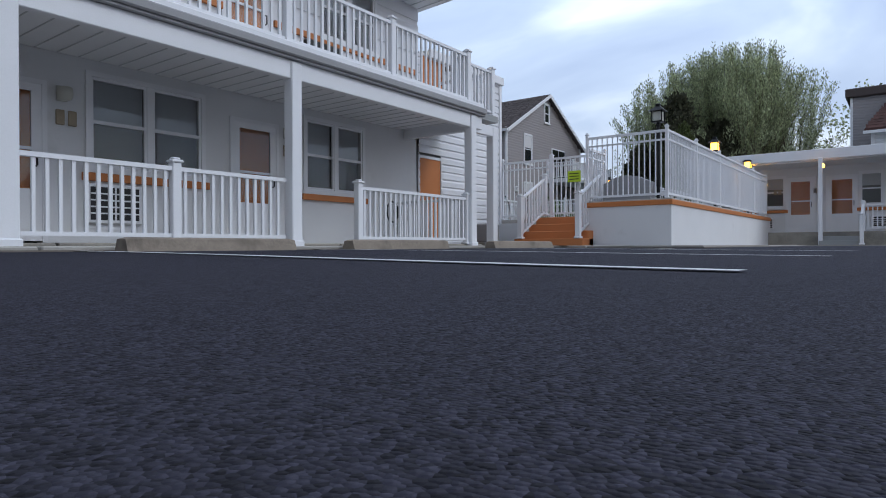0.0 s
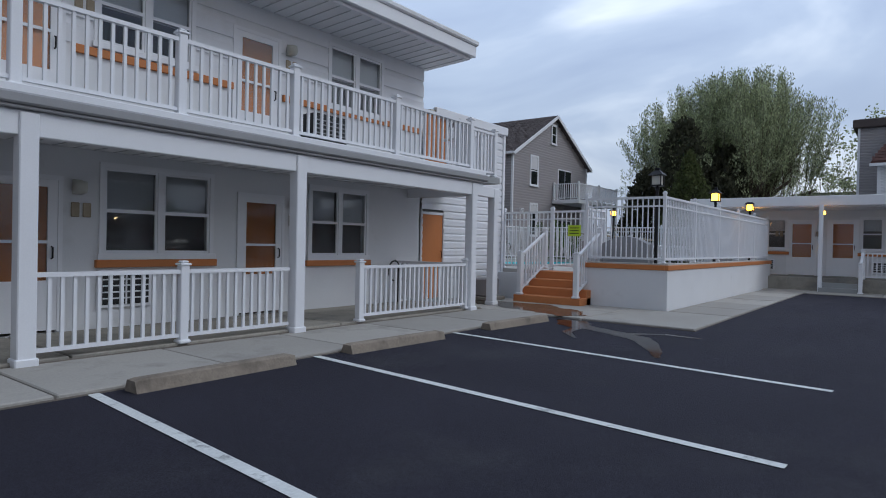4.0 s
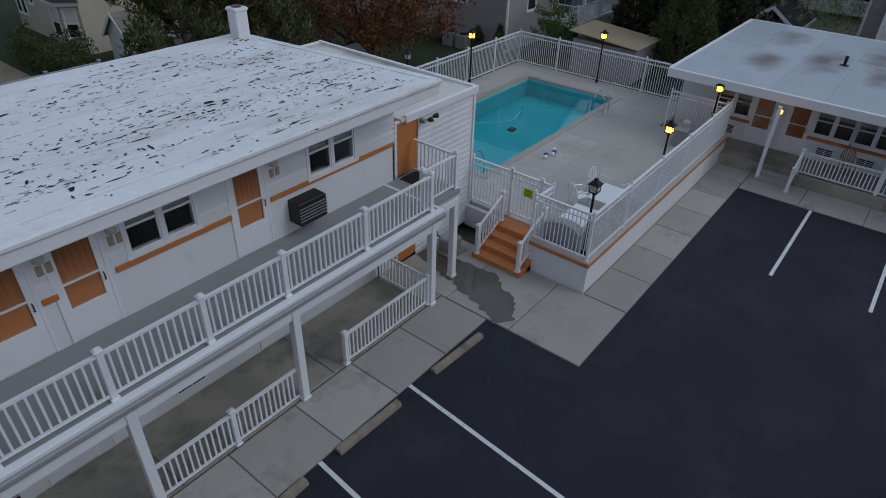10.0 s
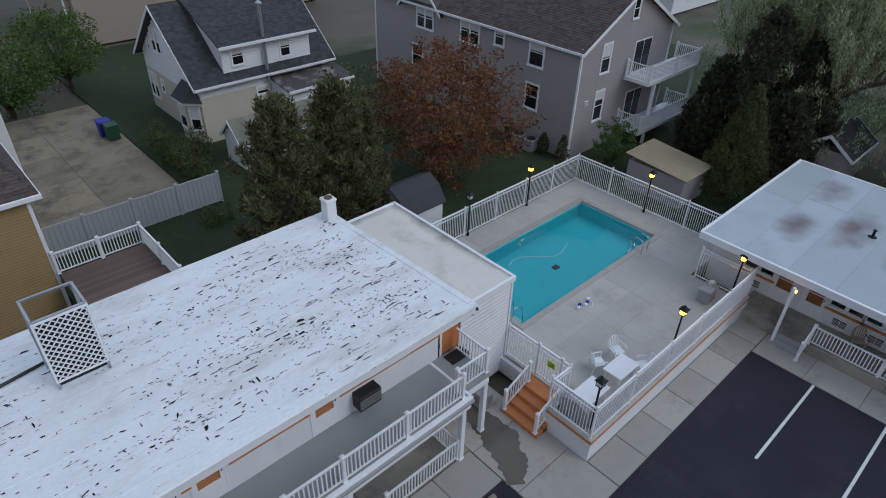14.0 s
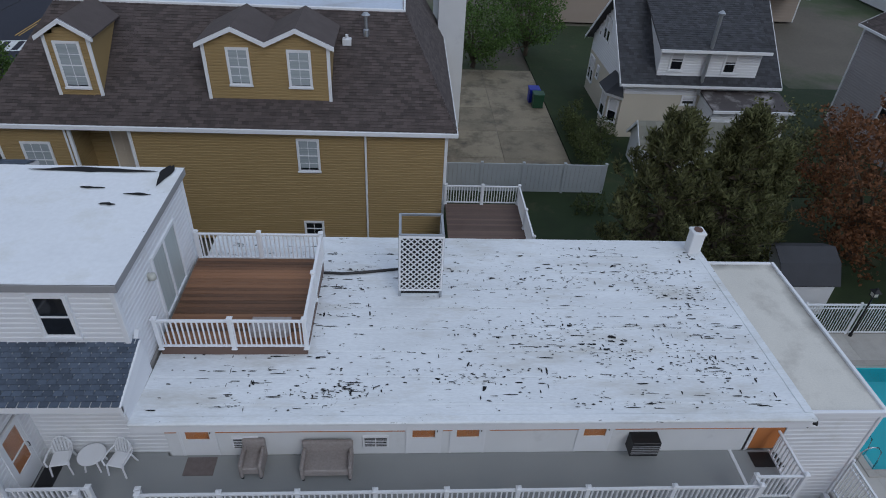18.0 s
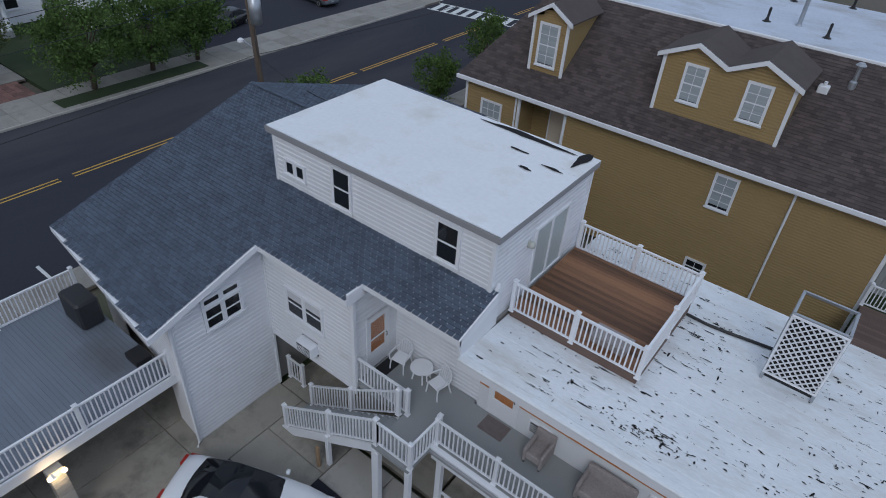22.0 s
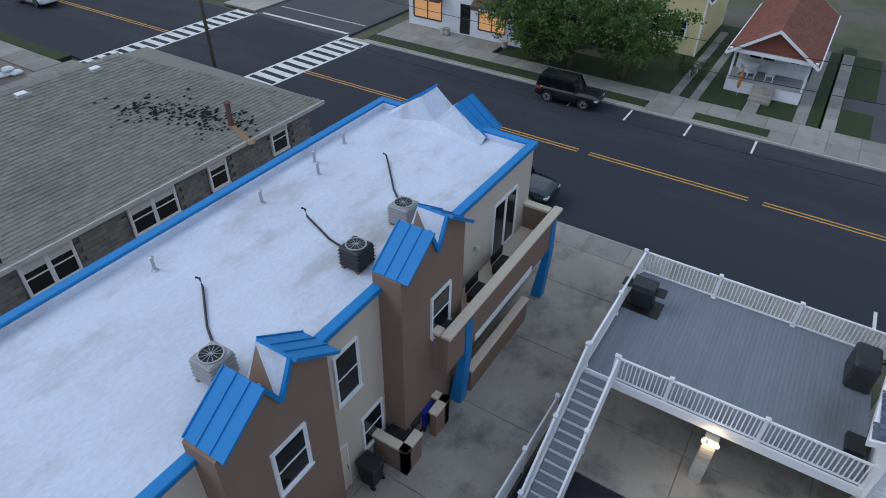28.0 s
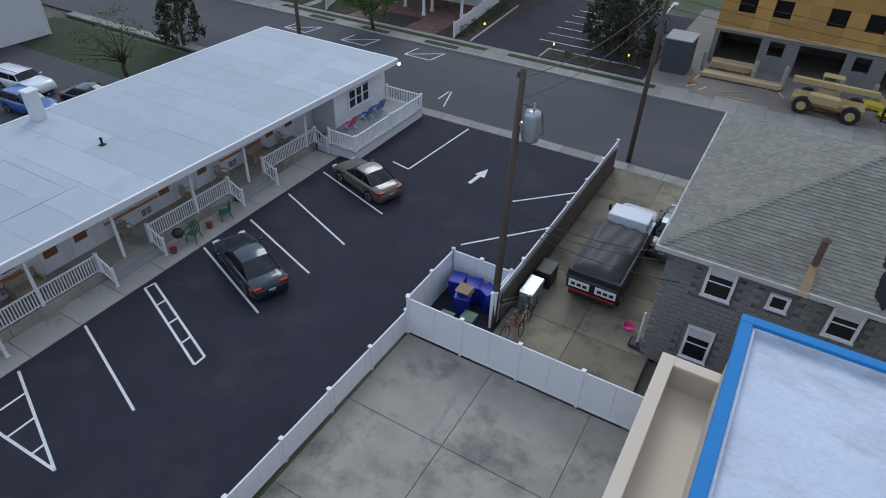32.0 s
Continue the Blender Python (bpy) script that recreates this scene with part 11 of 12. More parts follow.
part("annex_roof", Geo().extrude([(19.85, 33.0, 2.88), (25.05, 33.0, 2.88), (25.05, CS - 0.04, 3.2), (19.85, CS - 0.04, 3.2)], (0, 0, 0.08)), M["roofworn"], cot, "worn dark flat roof")
part("annex_gutter", Geo().box(19.85, 32.9, 2.8, 25.05, 33.0, 2.96), M["white"], cot)
for x in (21.0, 21.9):
    window(cot, (x, 33.29, 1.2), 0, 0.6, 0.9, trim=0.07)
window(cot, (23.2, 33.29, 0.2), 0, 0.75, 1.9, trim=0.07, rows=4, cols=2)
gar = thing("garden_garage", "small white garage with a grey shingle roof", "garage")
part("wall", Geo().box(15.0, 30.6, -0.1, 21.8, 32.8, 1.75), M["siding"], gar)
part("gable_end", Geo().extrude([(14.98, 30.6, 1.75), (14.98, 32.8, 1.75), (14.98, 31.7, 2.75)], (0.05, 0, 0)), M["siding"], gar)
gable_roof(gar, 15.0, 30.6, 21.8, 32.8, 1.75, 2.8, "x", "shingle_grey", 0.2, (0.3, 0.2))

# sheds and bins behind the motel and pool
sh = thing("pool_shed", "low shed with a tan plywood roof beside the pool", "shed")
part("wall", Geo().box(31.2, 10.8, -0.15, 33.8, 14.4, 1.66), M["greysiding"], sh)
part("roof", Geo().extrude([(31.0, 10.6, 1.72), (34.0, 10.6, 1.72), (34.0, 14.6, 2.05), (31.0, 14.6, 2.05)], (0, 0, 0.05)), M["plydull"], sh, "tan plywood roof")
sh = thing("garden_shed", "small gambrel-roofed garden shed behind the annex", "shed")
part("wall", Geo().box(17.2, 18.0, -0.1, 19.6, 20.4, 1.6), M["siding"], sh)
part("gable_end", Geo().extrude([(17.2, 18.0, 1.6), (17.2, 20.4, 1.6), (17.2, 19.9, 2.3), (17.2, 19.2, 2.65), (17.2, 18.5, 2.3)], (2.4, 0, 0)), M["siding"], sh)
for a_, b_ in (((17.9, 1.55), (18.45, 2.35)), ((18.45, 2.35), (19.2, 2.72)), ((19.2, 2.72), (19.95, 2.35)), ((19.95, 2.35), (20.5, 1.55))):
    part("roof", Geo().extrude([(17.05, a_[0], a_[1]), (19.75, a_[0], a_[1]), (19.75, b_[0], b_[1]), (17.05, b_[0], b_[1])], (0, 0, 0.05)), M["shingle_dark"], sh, "grey shingled roof slope")
for x, y, c, lb_ in ((10.5, 39.8, "bingreen", "dark green wheeled waste bin on the concrete drive"), (10.35, 40.75, "binblue", "blue wheeled waste bin on the concrete drive")):
    t = thing("waste_bin", lb_, "bin", "waste bins", at=(x, y, -0.03))
    part("bin", Geo().extrude([(-0.36, -0.3, 0.06), (-0.36, 0.3, 0.06), (-0.36, 0.38, 1.05), (-0.36, -0.38, 1.0)], (0.72, 0, 0)), M[c], t)
    part("lid", Geo().soft(-0.4, -0.42, 1.0, 0.4, 0.42, 1.1, 0.03), M[c], t)
    for k in (-0.3, 0.24):
        part("wheel", Geo().box(k, 0.24, 0.0, k + 0.06, 0.4, 0.2), M["dark"], t)

# neighbour east of the wing
east = thing("neighbouring_house", "grey-white three-storey house with a dark red roof and a flat-topped tower", "house")
part("tower_wall", lap_wall((43.0, 2.65), (43.0, -3.0), -0.1, 8.5, 0.16, 0.018), M["greysiding"], east, "grey lapped tower")
part("tower_side", lap_wall((50, 2.65), (43.0, 2.65), -0.1, 8.5, 0.16, 0.018), M["greysiding"], east)
part("tower_core", Geo().box(43.06, -3.0, -0.1, 50, 2.6, 8.5), M["greysiding"], east)
part("tower_roof", Geo().soft(42.7, -3.3, 8.5, 50.4, 2.95, 9.0, 0.05), M["shingle_brown"], east, "dark flat roof edge")
part("corner_board", Geo().box(42.92, 2.59, -0.1, 43.06, 2.71, 8.5), M["white"], east)
part("front_wall", lap_wall((41.3, 1.6), (41.3, -12.5), -0.1, 6.2, 0.16, 0.018), M["siding"], east)
part("side_wall", lap_wall((43.0, 1.6), (41.3, 1.6), -0.1, 6.2, 0.16, 0.018), M["siding"], east)
part("core", Geo().box(41.36, -12.4, -0.1, 43.0, 1.54, 6.1).box(43.0, -12.4, -0.1, 52, -3.05, 6.1), M["siding"], east)
part("front_roof", Geo().extrude([(40.9, 1.95, 6.2), (40.9, -12.9, 6.2), (45.0, -12.9, 10.2), (45.0, -0.5, 10.2)], (0, 0, 0.12)), M["shingle_red"], east, "dark red shingles")
part("back_roof", Geo().extrude([(52, 1.0, 6.2), (52, -12.9, 6.2), (45.0, -12.9, 10.2), (45.0, -0.5, 10.2)], (0, 0, 0.12)), M["shingle_red"], east, "dark red shingles")
g = shingles((40.9, -12.9, 6.34), (0, 1, 0), (4.1, 0, 4.0), 43, 22, 0.35, 0.26, lambda x, y: -12.9 <= y <= 1.95 - (x - 40.9) * 0.6)
part("shingles", g, M["shingle_red"], east, kind="stuff")
part("gutter", Geo().box(40.8, -12.9, 6.06, 40.92, 2.0, 6.22), M["white"], east)
part("corner_board", Geo().box(41.22, 1.5, -0.1, 41.38, 1.66, 6.1), M["white"], east)
for y, z in ((-3.6, 3.6), (-6.8, 3.6), (-10.2, 3.6), (-3.6, 0.9), (-10.2, 0.9)):
    window(east, (41.29, y, z), -90, 0.9, 1.35, trim=0.09)
board_fence([(31.5, 6.2), (36.4, 6.2), (36.4, 4.6)], -0.1, 1.7, "grey board fence behind the wing", "board fences", "greysiding", w=0.2)
nb = thing("back_shed", "low grey shed between the wing and the neighbouring house", "shed")
part("wall", Geo().box(41.0, 5.6, -0.1, 45.0, 8.4, 2.0), M["greysiding"], nb)
gable_roof(nb, 41.0, 5.6, 45.0, 8.4, 2.0, 3.0, "x", "shingle_dark", 0.2, (0.35, 0.25))
simple_house("far_house", "low house with a pale roof beyond the willow", 58, -4, 68, 8, 3.2, 6.4, "y", "siding", "shingle_grey", [("w", 3, 1, 1.0, 1.3), ("w", 7, 1, 1.0, 1.3)])

# houses on the skyline
tanhs = simple_house("tan_villa", "large tan house with a brown roof behind the cottage", 15, 62, 31, 76, 7.2, 9.7, "x", "villatan", "shingle_brown",
                     [("s", 3.5, 4.6, 0.9, 1.4), ("s", 4.5, 4.6, 0.9, 1.4), ("s", 5.5, 4.6, 0.9, 1.4), ("s", 9.5, 4.8, 1.0, 1.5), ("s", 13, 4.8, 1.0, 1.5), ("s", 3, 1.4, 1.0, 1.5), ("s", 9, 1.4, 1.0, 1.5)], over=0.6, tab=(0.6, 0.4), lap=0.3)
gb = part("cross_gable", Geo().extrude([(15.5, 61.2, -0.1), (24.5, 61.2, -0.1), (24.5, 61.2, 5.9), (20.0, 61.2, 8.0), (15.5, 61.2, 5.9)], (0, 3, 0)), M["villatan"], tanhs, "projecting gabled bay")
for sg in (-1, 1):
    part("bay_roof", Geo().extrude([(20 + sg * 5.2, 60.8, 5.6), (20, 60.8, 8.15), (20, 66, 8.15), (20 + sg * 5.2, 66, 5.6)], (0, 0, 0.15)), M["shingle_brown"], gb)
    part("barge_board", Geo().extrude([(20 + sg * 5.2, 60.78, 5.4), (20, 60.78, 7.95), (20, 60.78, 8.35), (20 + sg * 5.2, 60.78, 5.8)], (0, -0.08, 0)), M["white"], gb)
window(gb, (18.3, 61.19, 4.0), 0, 3.0, 1.6, 3, trim=0.14)
part("arched_window", Geo().lathe(0, 0, [(0.1, 0), (0.8, 0), (0.8, 0.06)], 20).move(pose(20.0, 61.15, 6.3, 90, 0, 0)), M["carglass"], gb)
for x, w in ((28.0, 3.2), (39.0, 4.0), (34.0, 3.0)):
    zt = 9.2 if x < 30 else 8.6
    dg = part("front_gable", Geo().extrude([(x - w / 2, 60.6, 3), (x + w / 2, 60.6, 3), (x + w / 2, 60.6, zt - 1.3), (x, 60.6, zt), (x - w / 2, 60.6, zt - 1.3)], (0, 4, 0)), M["villatan"] if x < 36 else M["siding"], tanhs)
    for sg in (-1, 1):
        part("barge_board", Geo().extrude([(x + sg * (w / 2 + 0.4), 60.5, zt - 1.75), (x, 60.5, zt - 0.1), (x, 60.5, zt + 0.3), (x + sg * (w / 2 + 0.4), 60.5, zt - 1.35)], (0, 4.2, 0)), M["white"], dg)
    window(dg, (x - 0.45, 60.59, zt - 3.2), 0, 0.9, 1.4, trim=0.12)
simple_house("tan_villa", "long tan house with a brown roof on the skyline", 31, 64, 42, 76, 6.6, 9.0, "x", "villatan", "shingle_brown", [("s", 2, 4.2, 1.0, 1.4), ("s", 5, 4.2, 1.0, 1.4), ("s", 8.5, 4.2, 1.0, 1.4)], over=0.5, tab=(0.6, 0.4), lap=0.3)
simple_house("far_house", "far grey-roofed house on the skyline", 56, 66, 78, 78, 6.0, 8.6, "x", "siding", "shingle_dark", [("s", 2, 3.8, 1.2, 1.4), ("s", 6, 3.8, 1.2, 1.4), ("s", 12, 3.8, 1.2, 1.4)], over=0.5, tab=(0.8, 0.5), lap=0.3)
simple_house("far_house", "far house with a brown roof on the skyline", 66, 80, 90, 92, 7.0, 10.6, "x", "tansiding", "cloth_red", [("s", 4, 4, 1.2, 1.5), ("s", 10, 4, 1.2, 1.5)], over=0.5, tab=(0.8, 0.5), lap=0.3)
simple_house("far_house", "far white house with a grey roof and a gabled end", 70, 34, 82, 44, 3.4, 6.0, "x", "siding", "shingle_dark", [("w", 3.2, 3.3, 1.0, 1.3), ("w", 5.2, 3.3, 1.0, 1.3), ("s", 3, 1.2, 1, 1.3)], over=0.4, tab=(0.7, 0.45), lap=0.25)
simple_house("far_house", "far white house with a red roof", 150, 70, 166, 84, 6.0, 9.0, "x", "siding", "cloth_red", [("w", 3, 3.4, 1.2, 1.6), ("w", 6, 3.4, 1.2, 1.6), ("w", 9, 3.4, 1.2, 1.6)], over=0.4, tab=(1.0, 0.6), lap=0.3)
simple_house("far_house", "far cream house with a dark roof", 132, 72, 146, 84, 6.5, 9.4, "y", "cream", "shingle_dark", [("w", 3, 3.4, 1.2, 1.6), ("w", 7, 3.4, 1.2, 1.6)], over=0.4, tab=(1.0, 0.6), lap=0.3)
simple_house("far_house", "far grey house on the skyline", 96, 60, 112, 72, 5.0, 8.2, "x", "greysiding", "shingle_dark", [("w", 3, 3.0, 1.2, 1.5), ("s", 5, 3.0, 1.2, 1.5)], over=0.4, tab=(1.0, 0.6), lap=0.3)
v, f = leaf_cloud([(rs.uniform(-60, 260), rs.uniform(120, 175), rs.uniform(1, 7)) for _ in range(900)], 2.2, 26, 1.0)
me = bpy.data.meshes.new("far_woods")
me.from_pydata(v, [], f)
me.materials.append(M["leafarbor"])
tagged(new("far_woods", me), "dark line of far trees beyond the houses", "woods", "", "stuff")

# ---------------------------------------------------------------- across the main street
bung = thing("bungalow", "small bungalow with a red shingle roof and a screened porch", "house")
BX = -45.2
part("porch_floor", Geo().soft(-47.6, -6.0, 0.0, BX, -1.1, 0.85, 0.02), M["white"], bung)
part("porch_deck", Geo().soft(-47.6, -6.05, 0.85, BX + 0.05, -1.05, 0.9, 0.01), M["floorgrey"], bung)
for y in (-5.9, -1.2):
    part("porch_post", Geo().soft(BX - 0.15, y - 0.07, 0.9, BX - 0.01, y + 0.07, 3.0, 0.01), M["white"], bung)
part("front_wall", lap_wall((-47.6, -5.9), (-47.6, -1.2), 0.9, 3.0, 0.16, 0.018), M["siding"], bung)
part("core", Geo().box(-58, -5.9, 0, -47.62, -1.2, 3.0), M["siding"], bung)
window(bung, (-47.59, -5.2, 1.75), 90, 1.7, 0.95, 2)
dr = part("front_door", Geo().soft(-47.62, -2.7, 0.92, -47.52, -1.75, 2.95, 0.01), M["white"], bung)
part("pane", Geo().box(-47.53, -2.5, 1.9, -47.51, -1.95, 2.7), M["carglass"], dr)
gable_roof(bung, -57.6, -6.1, BX + 0.3, -1.0, 3.05, 4.75, "x", "cloth_red", 0.3, (0.3, 0.22))
part("gable_board", Geo().extrude([(BX + 0.2, -6.0, 3.05), (BX + 0.2, -1.1, 3.05), (BX + 0.2, -3.55, 4.6)], (0.06, 0, 0)), M["cloth_red"], bung, "red-shingled gable front")
part("gable_beam", Geo().box(BX + 0.15, -6.3, 2.85, BX + 0.45, -0.8, 3.06), M["white"], bung)
for k in range(4):
    part("porch_step", Geo().soft(BX + 0.02 + 0.3 * k, -4.15, 0.0, BX + 0.32 + 0.3 * k, -2.75, 0.85 - 0.21 * k, 0.01), M["old_concrete"], bung)
ws = thing("windsock", "orange rolled parasol standing at the bungalow steps", "parasol", at=(-44.7, -4.95, 0.0))
part("pole", Geo().tube([(0, 0, 0), (0, -0.1, 2.1)], 0.02, 6), M["white"], ws)
part("fabric", Geo().lathe(0, -0.08, [(0.05, 0.5), (0.12, 0.7), (0.09, 1.6), (0.02, 2.0)], 8), M["orange"], ws)
club_chair(-46.6, -4.9, 0.9, 90, 1.2, "white wicker settee on the bungalow porch", "settee", "white")
for y in (-4.6, -3.4):
    plastic_chair(-46.0, y, 0.9, 90)
for nm, y0, y1 in (("pavement_strip_a", -8.95, -8.3), ("pavement_strip_b", -7.6, -7.0), ("pavement_strip_c", -1.05, -0.25), ("pavement_strip_d", 0.65, 1.45)):
    slabs(nm, -58, y0, -42.2, y1, 8, 1, 0.02, M["pavement"], "narrow concrete wheel strip of a drive", thick=0.1)
slabs("pavement_path", -45.2, -4.15, -42.2, -3.25, 2, 1, 0.02, M["pavement"], "short concrete path to the bungalow steps", thick=0.1)
solid("ground_lawn", Geo().box(-58, -10.5, -0.3, -42.2, -4.2, 0.0).box(-58, -3.2, -0.3, -42.2, 0.6, 0.0).box(-46.3, 1.5, -0.3, -42.2, 3.4, 0.005).box(-58, 1.5, -0.3, -48.6, 3.4, 0.005), M["grass"], "patchy lawn round the bungalow", kind="structure")
solid("road_drive", Geo().box(-58, 1.46, -0.3, -42.2, 9.0, -0.01), M["sideroad"], "grey asphalt drive beside the bungalow", kind="structure")
slabs("pavement_forecourt", -54, 9.6, -45.2, 13.3, 5, 2, 0.012, M["pavement"], "concrete forecourt of the columned house", thick=0.1)
slabs("pavement_brick_strip", -45.1, 9.6, -42.2, 12.7, 6, 8, 0.012, M["drybrick"], "red brick paving strip", thick=0.1)
solid("road_lot", Geo().box(-75, 24.8, -0.3, -42.2, 49.5, 0.0), M["road"], "grey asphalt car park across the street", kind="structure")
board_fence([(-42.9, 9.3), (-56, 9.3)], 0.0, 1.0, "low white picket fence beside the drive", "vinyl fences", w=0.16)
yel = simple_house("yellow_house", "pale yellow clapboard house across the street", -60, -14.6, -50.5, -9.4, 4.6, 7.4, "x", "yellowsiding", "shingle_red", [("e", 1.2, 1.3, 0.9, 1.3), ("e", 3.2, 1.3, 0.9, 1.3), ("s", 5, 1.3, 0.9, 1.3)], base=0.0)
col = simple_house("columned_house", "white house with a columned porch across the street", -66, 10.9, -56.5, 20, 6.2, 8.6, "x", "siding", "shingle_dark", [("e", 1.5, 1.2, 1.0, 1.5), ("e", 6.4, 1.2, 1.0, 1.5), ("e", 1.5, 4.0, 1.0, 1.4), ("e", 6.4, 4.0, 1.0, 1.4)], base=0.0)
part("porch_floor", Geo().soft(-56.5, 11.2, 0, -53.6, 16.4, 0.5, 0.02), M["floorgrey"], col)
part("porch_roof", Geo().soft(-56.5, 10.9, 2.9, -53.3, 16.7, 3.2, 0.03), M["white"], col)
for y in (11.5, 12.1, 15.6, 16.2):
    part("column", Geo().lathe(-53.8, y, [(0.2, 0.5), (0.2, 0.62), (0.15, 0.7), (0.12, 2.75), (0.18, 2.85), (0.18, 2.9)], 12), M["white"], col, smooth=True)
simple_house("bungalow", "white bungalow at the back of the lawn", -60, 21.5, -51.5, 26.5, 3.2, 5.0, "x", "siding", "shingle_dark", [("e", 1, 1, 1, 1.3), ("e", 3, 1, 1, 1.3)], base=0.0)
lotb = simple_house("lot_house", "white house behind the car park", -82, 26, -66, 44, 5.5, 8.5, "y", "siding", "shingle_dark", [("e", 3, 1.2, 1.2, 1.5), ("e", 8, 1.2, 1.2, 1.5), ("e", 13, 1.2, 1.2, 1.5)], base=0.0)

# corner shop
shop = thing("corner_shop", "white-painted corner shop with lit windows and brown awnings", "shop")
SX = -44.4
part("wall", hole_wall((SX, -32.4), (SX, -21.5), 0, 6.2, 0.25, [(0.55, 3.3, 0.75, 2.6), (5.1, 6.1, 0.05, 2.5), (6.9, 9.3, 0.75, 2.6), (1.2, 2.6, 3.9, 5.3), (7.2, 8.6, 3.9, 5.3)]), M["siding"], shop)
for y in (-32.4, -21.75):
    part("side_wall", Geo().box(-56, y, 0, SX - 0.25, y + 0.25, 6.2), M["siding"], shop)
part("roof", Geo().soft(-56.2, -32.6, 6.2, SX + 0.2, -21.3, 6.5, 0.03), M["roofclean"], shop)
part("floor", Geo().box(-56, -32.1, 0, SX - 0.26, -21.8, 0.05), M["floorgrey"], shop)
part("back_wall", Geo().box(-48.1, -32.1, 0.05, -48.0, -21.8, 6.1), M["wallroom"], shop)
for y0, y1, z0, z1, lit in ((-31.85, -29.1, 0.75, 2.6, 1), (-25.5, -23.1, 0.75, 2.6, 1), (-31.2, -29.8, 3.9, 5.3, 0), (-25.2, -23.8, 3.9, 5.3, 0)):
    wv = part("shop_window", Geo().box(SX - 0.06, y0, z0 - 0.06, SX + 0.06, y1, z0).box(SX - 0.06, y0, z1, SX + 0.06, y1, z1 + 0.06).box(SX - 0.06, y0 - 0.06, z0, SX + 0.06, y0, z1).box(SX - 0.06, y1, z0, SX + 0.06, y1 + 0.06, z1).box(SX - 0.04, (y0 + y1) / 2 - 0.03, z0, SX + 0.04, (y0 + y1) / 2 + 0.03, z1), M["white"] if not lit else M["dark"], shop)
    part("pane", Geo().box(SX - 0.14, y0, z0, SX - 0.12, y1, z1), M["shopglow"] if lit else M["carglass"], wv, "warm lit display" if lit else "")
    if lit:
        aw = part("awning", Geo().extrude([(SX, y0 - 0.35, 3.35), (SX + 0.9, y0 - 0.35, 2.75), (SX + 0.9, y0 - 0.35, 2.45), (SX, y0 - 0.35, 2.75)], (0, y1 - y0 + 0.7, 0)), M["awning"], shop, "brown fabric awning")
        for k in range(7):
            part("sign_bar", Geo().box(SX + 0.903, y0 + 0.45 + k * 0.24, 2.53, SX + 0.91, y0 + 0.6 + k * 0.24, 2.67), M["white"], aw)
        for k in range(2):
            part("sign_lamp", Geo().tube([(SX, y0 + 0.6 + k * 1.4, 3.7), (SX + 0.5, y0 + 0.6 + k * 1.4, 3.85), (SX + 0.6, y0 + 0.6 + k * 1.4, 3.6)], 0.025, 6), M["white"], shop)
sd = part("shop_door", Geo().soft(SX - 0.2, -27.3, 0.05, SX - 0.12, -26.3, 2.5, 0.01), M["dark"], shop, "dark glazed shop door")
part("pane", Geo().box(SX - 0.12, -27.15, 0.5, SX - 0.11, -26.45, 2.3), M["carglass"], sd)
for y in (-28.4, -28.0, -22.6):
    t = thing("planter", "round stone planter before the shop", "planter", "shop planters", at=(-43.6, y, 0.02))
    part("pot", Geo().lathe(0, 0, [(0.2, 0), (0.26, 0.1), (0.22, 0.4), (0.3, 0.55), (0.24, 0.55)], 12), M["stone"], t)
sb = simple_house("white_villa", "white two-storey house beside the shop", -58, -21, -49, -15.5, 5.2, 7.6, "x", "siding", "shingle_dark", [("e", 1.2, 1.2, 1, 1.4), ("e", 3.3, 1.2, 1, 1.4), ("e", 1.2, 3.6, 1, 1.2), ("e", 3.3, 3.6, 1, 1.2)], base=0.0)

# ---------------------------------------------------------------- across the side street: the building site
solid("ground_site", Geo().box(-20, -70, -0.3, 11.2, -47.62, 0.0), M["dirt"], "churned dirt of the building site", kind="structure")
solid("road_dark_lot", Geo().box(11.2, -66, -0.3, 26.0, -48.2, -0.005), M["asphalt"], "dark asphalt car park beside the building site", kind="structure")
for k in range(6):
    line((16.6, -52.2 - 2.0 * k), (21.4, -52.2 - 2.0 * k), z=0.0)
solid("ground_bed", Geo().box(12.2, -50.2, -0.3, 19.6, -48.2, 0.05), M["mulch"], "mulched bed with low shrubs beside the dark car park", kind="structure")
solid("kerb_dark_lot", Geo().soft(12.0, -50.35, -0.2, 19.75, -50.2, 0.1, 0.02).soft(19.6, -50.2, -0.2, 19.75, -48.2, 0.1, 0.02), M["concrete"], "concrete kerb of the dark car park", kind="structure")
solid("kerb_bed", Geo().extrude([(25.95, -48.2, -0.2), (26.1, -48.2, -0.2), (27.1, -60, -0.2), (26.95, -60, -0.2)], (0, 0, 0.3)), M["concrete"], "concrete edging of the shrub bed", kind="structure")
solid("ground_mulch", Geo().box(26.0, -64, -0.3, 29.5, -48.2, 0.01).box(32.8, -51.2, -0.3, 36.6, -48.2, 0.03).box(39.1, -52, -0.3, 41.7, -48.2, 0.03), M["mulch"], "dark bark mulch round the porch", kind="structure")
solid("ground_lawn", Geo().box(41.7, -60, -0.3, 43.6, -48.2, 0.0).box(44.5, -60, -0.3, 60, -48.2, 0.0), M["grass"], "mown lawn beside the stairs", kind="structure")
slabs("pavement_stair_path", 43.62, -50.4, 44.48, -48.2, 1, 3, 0.02, M["pavement"], "narrow concrete path to the stairs")
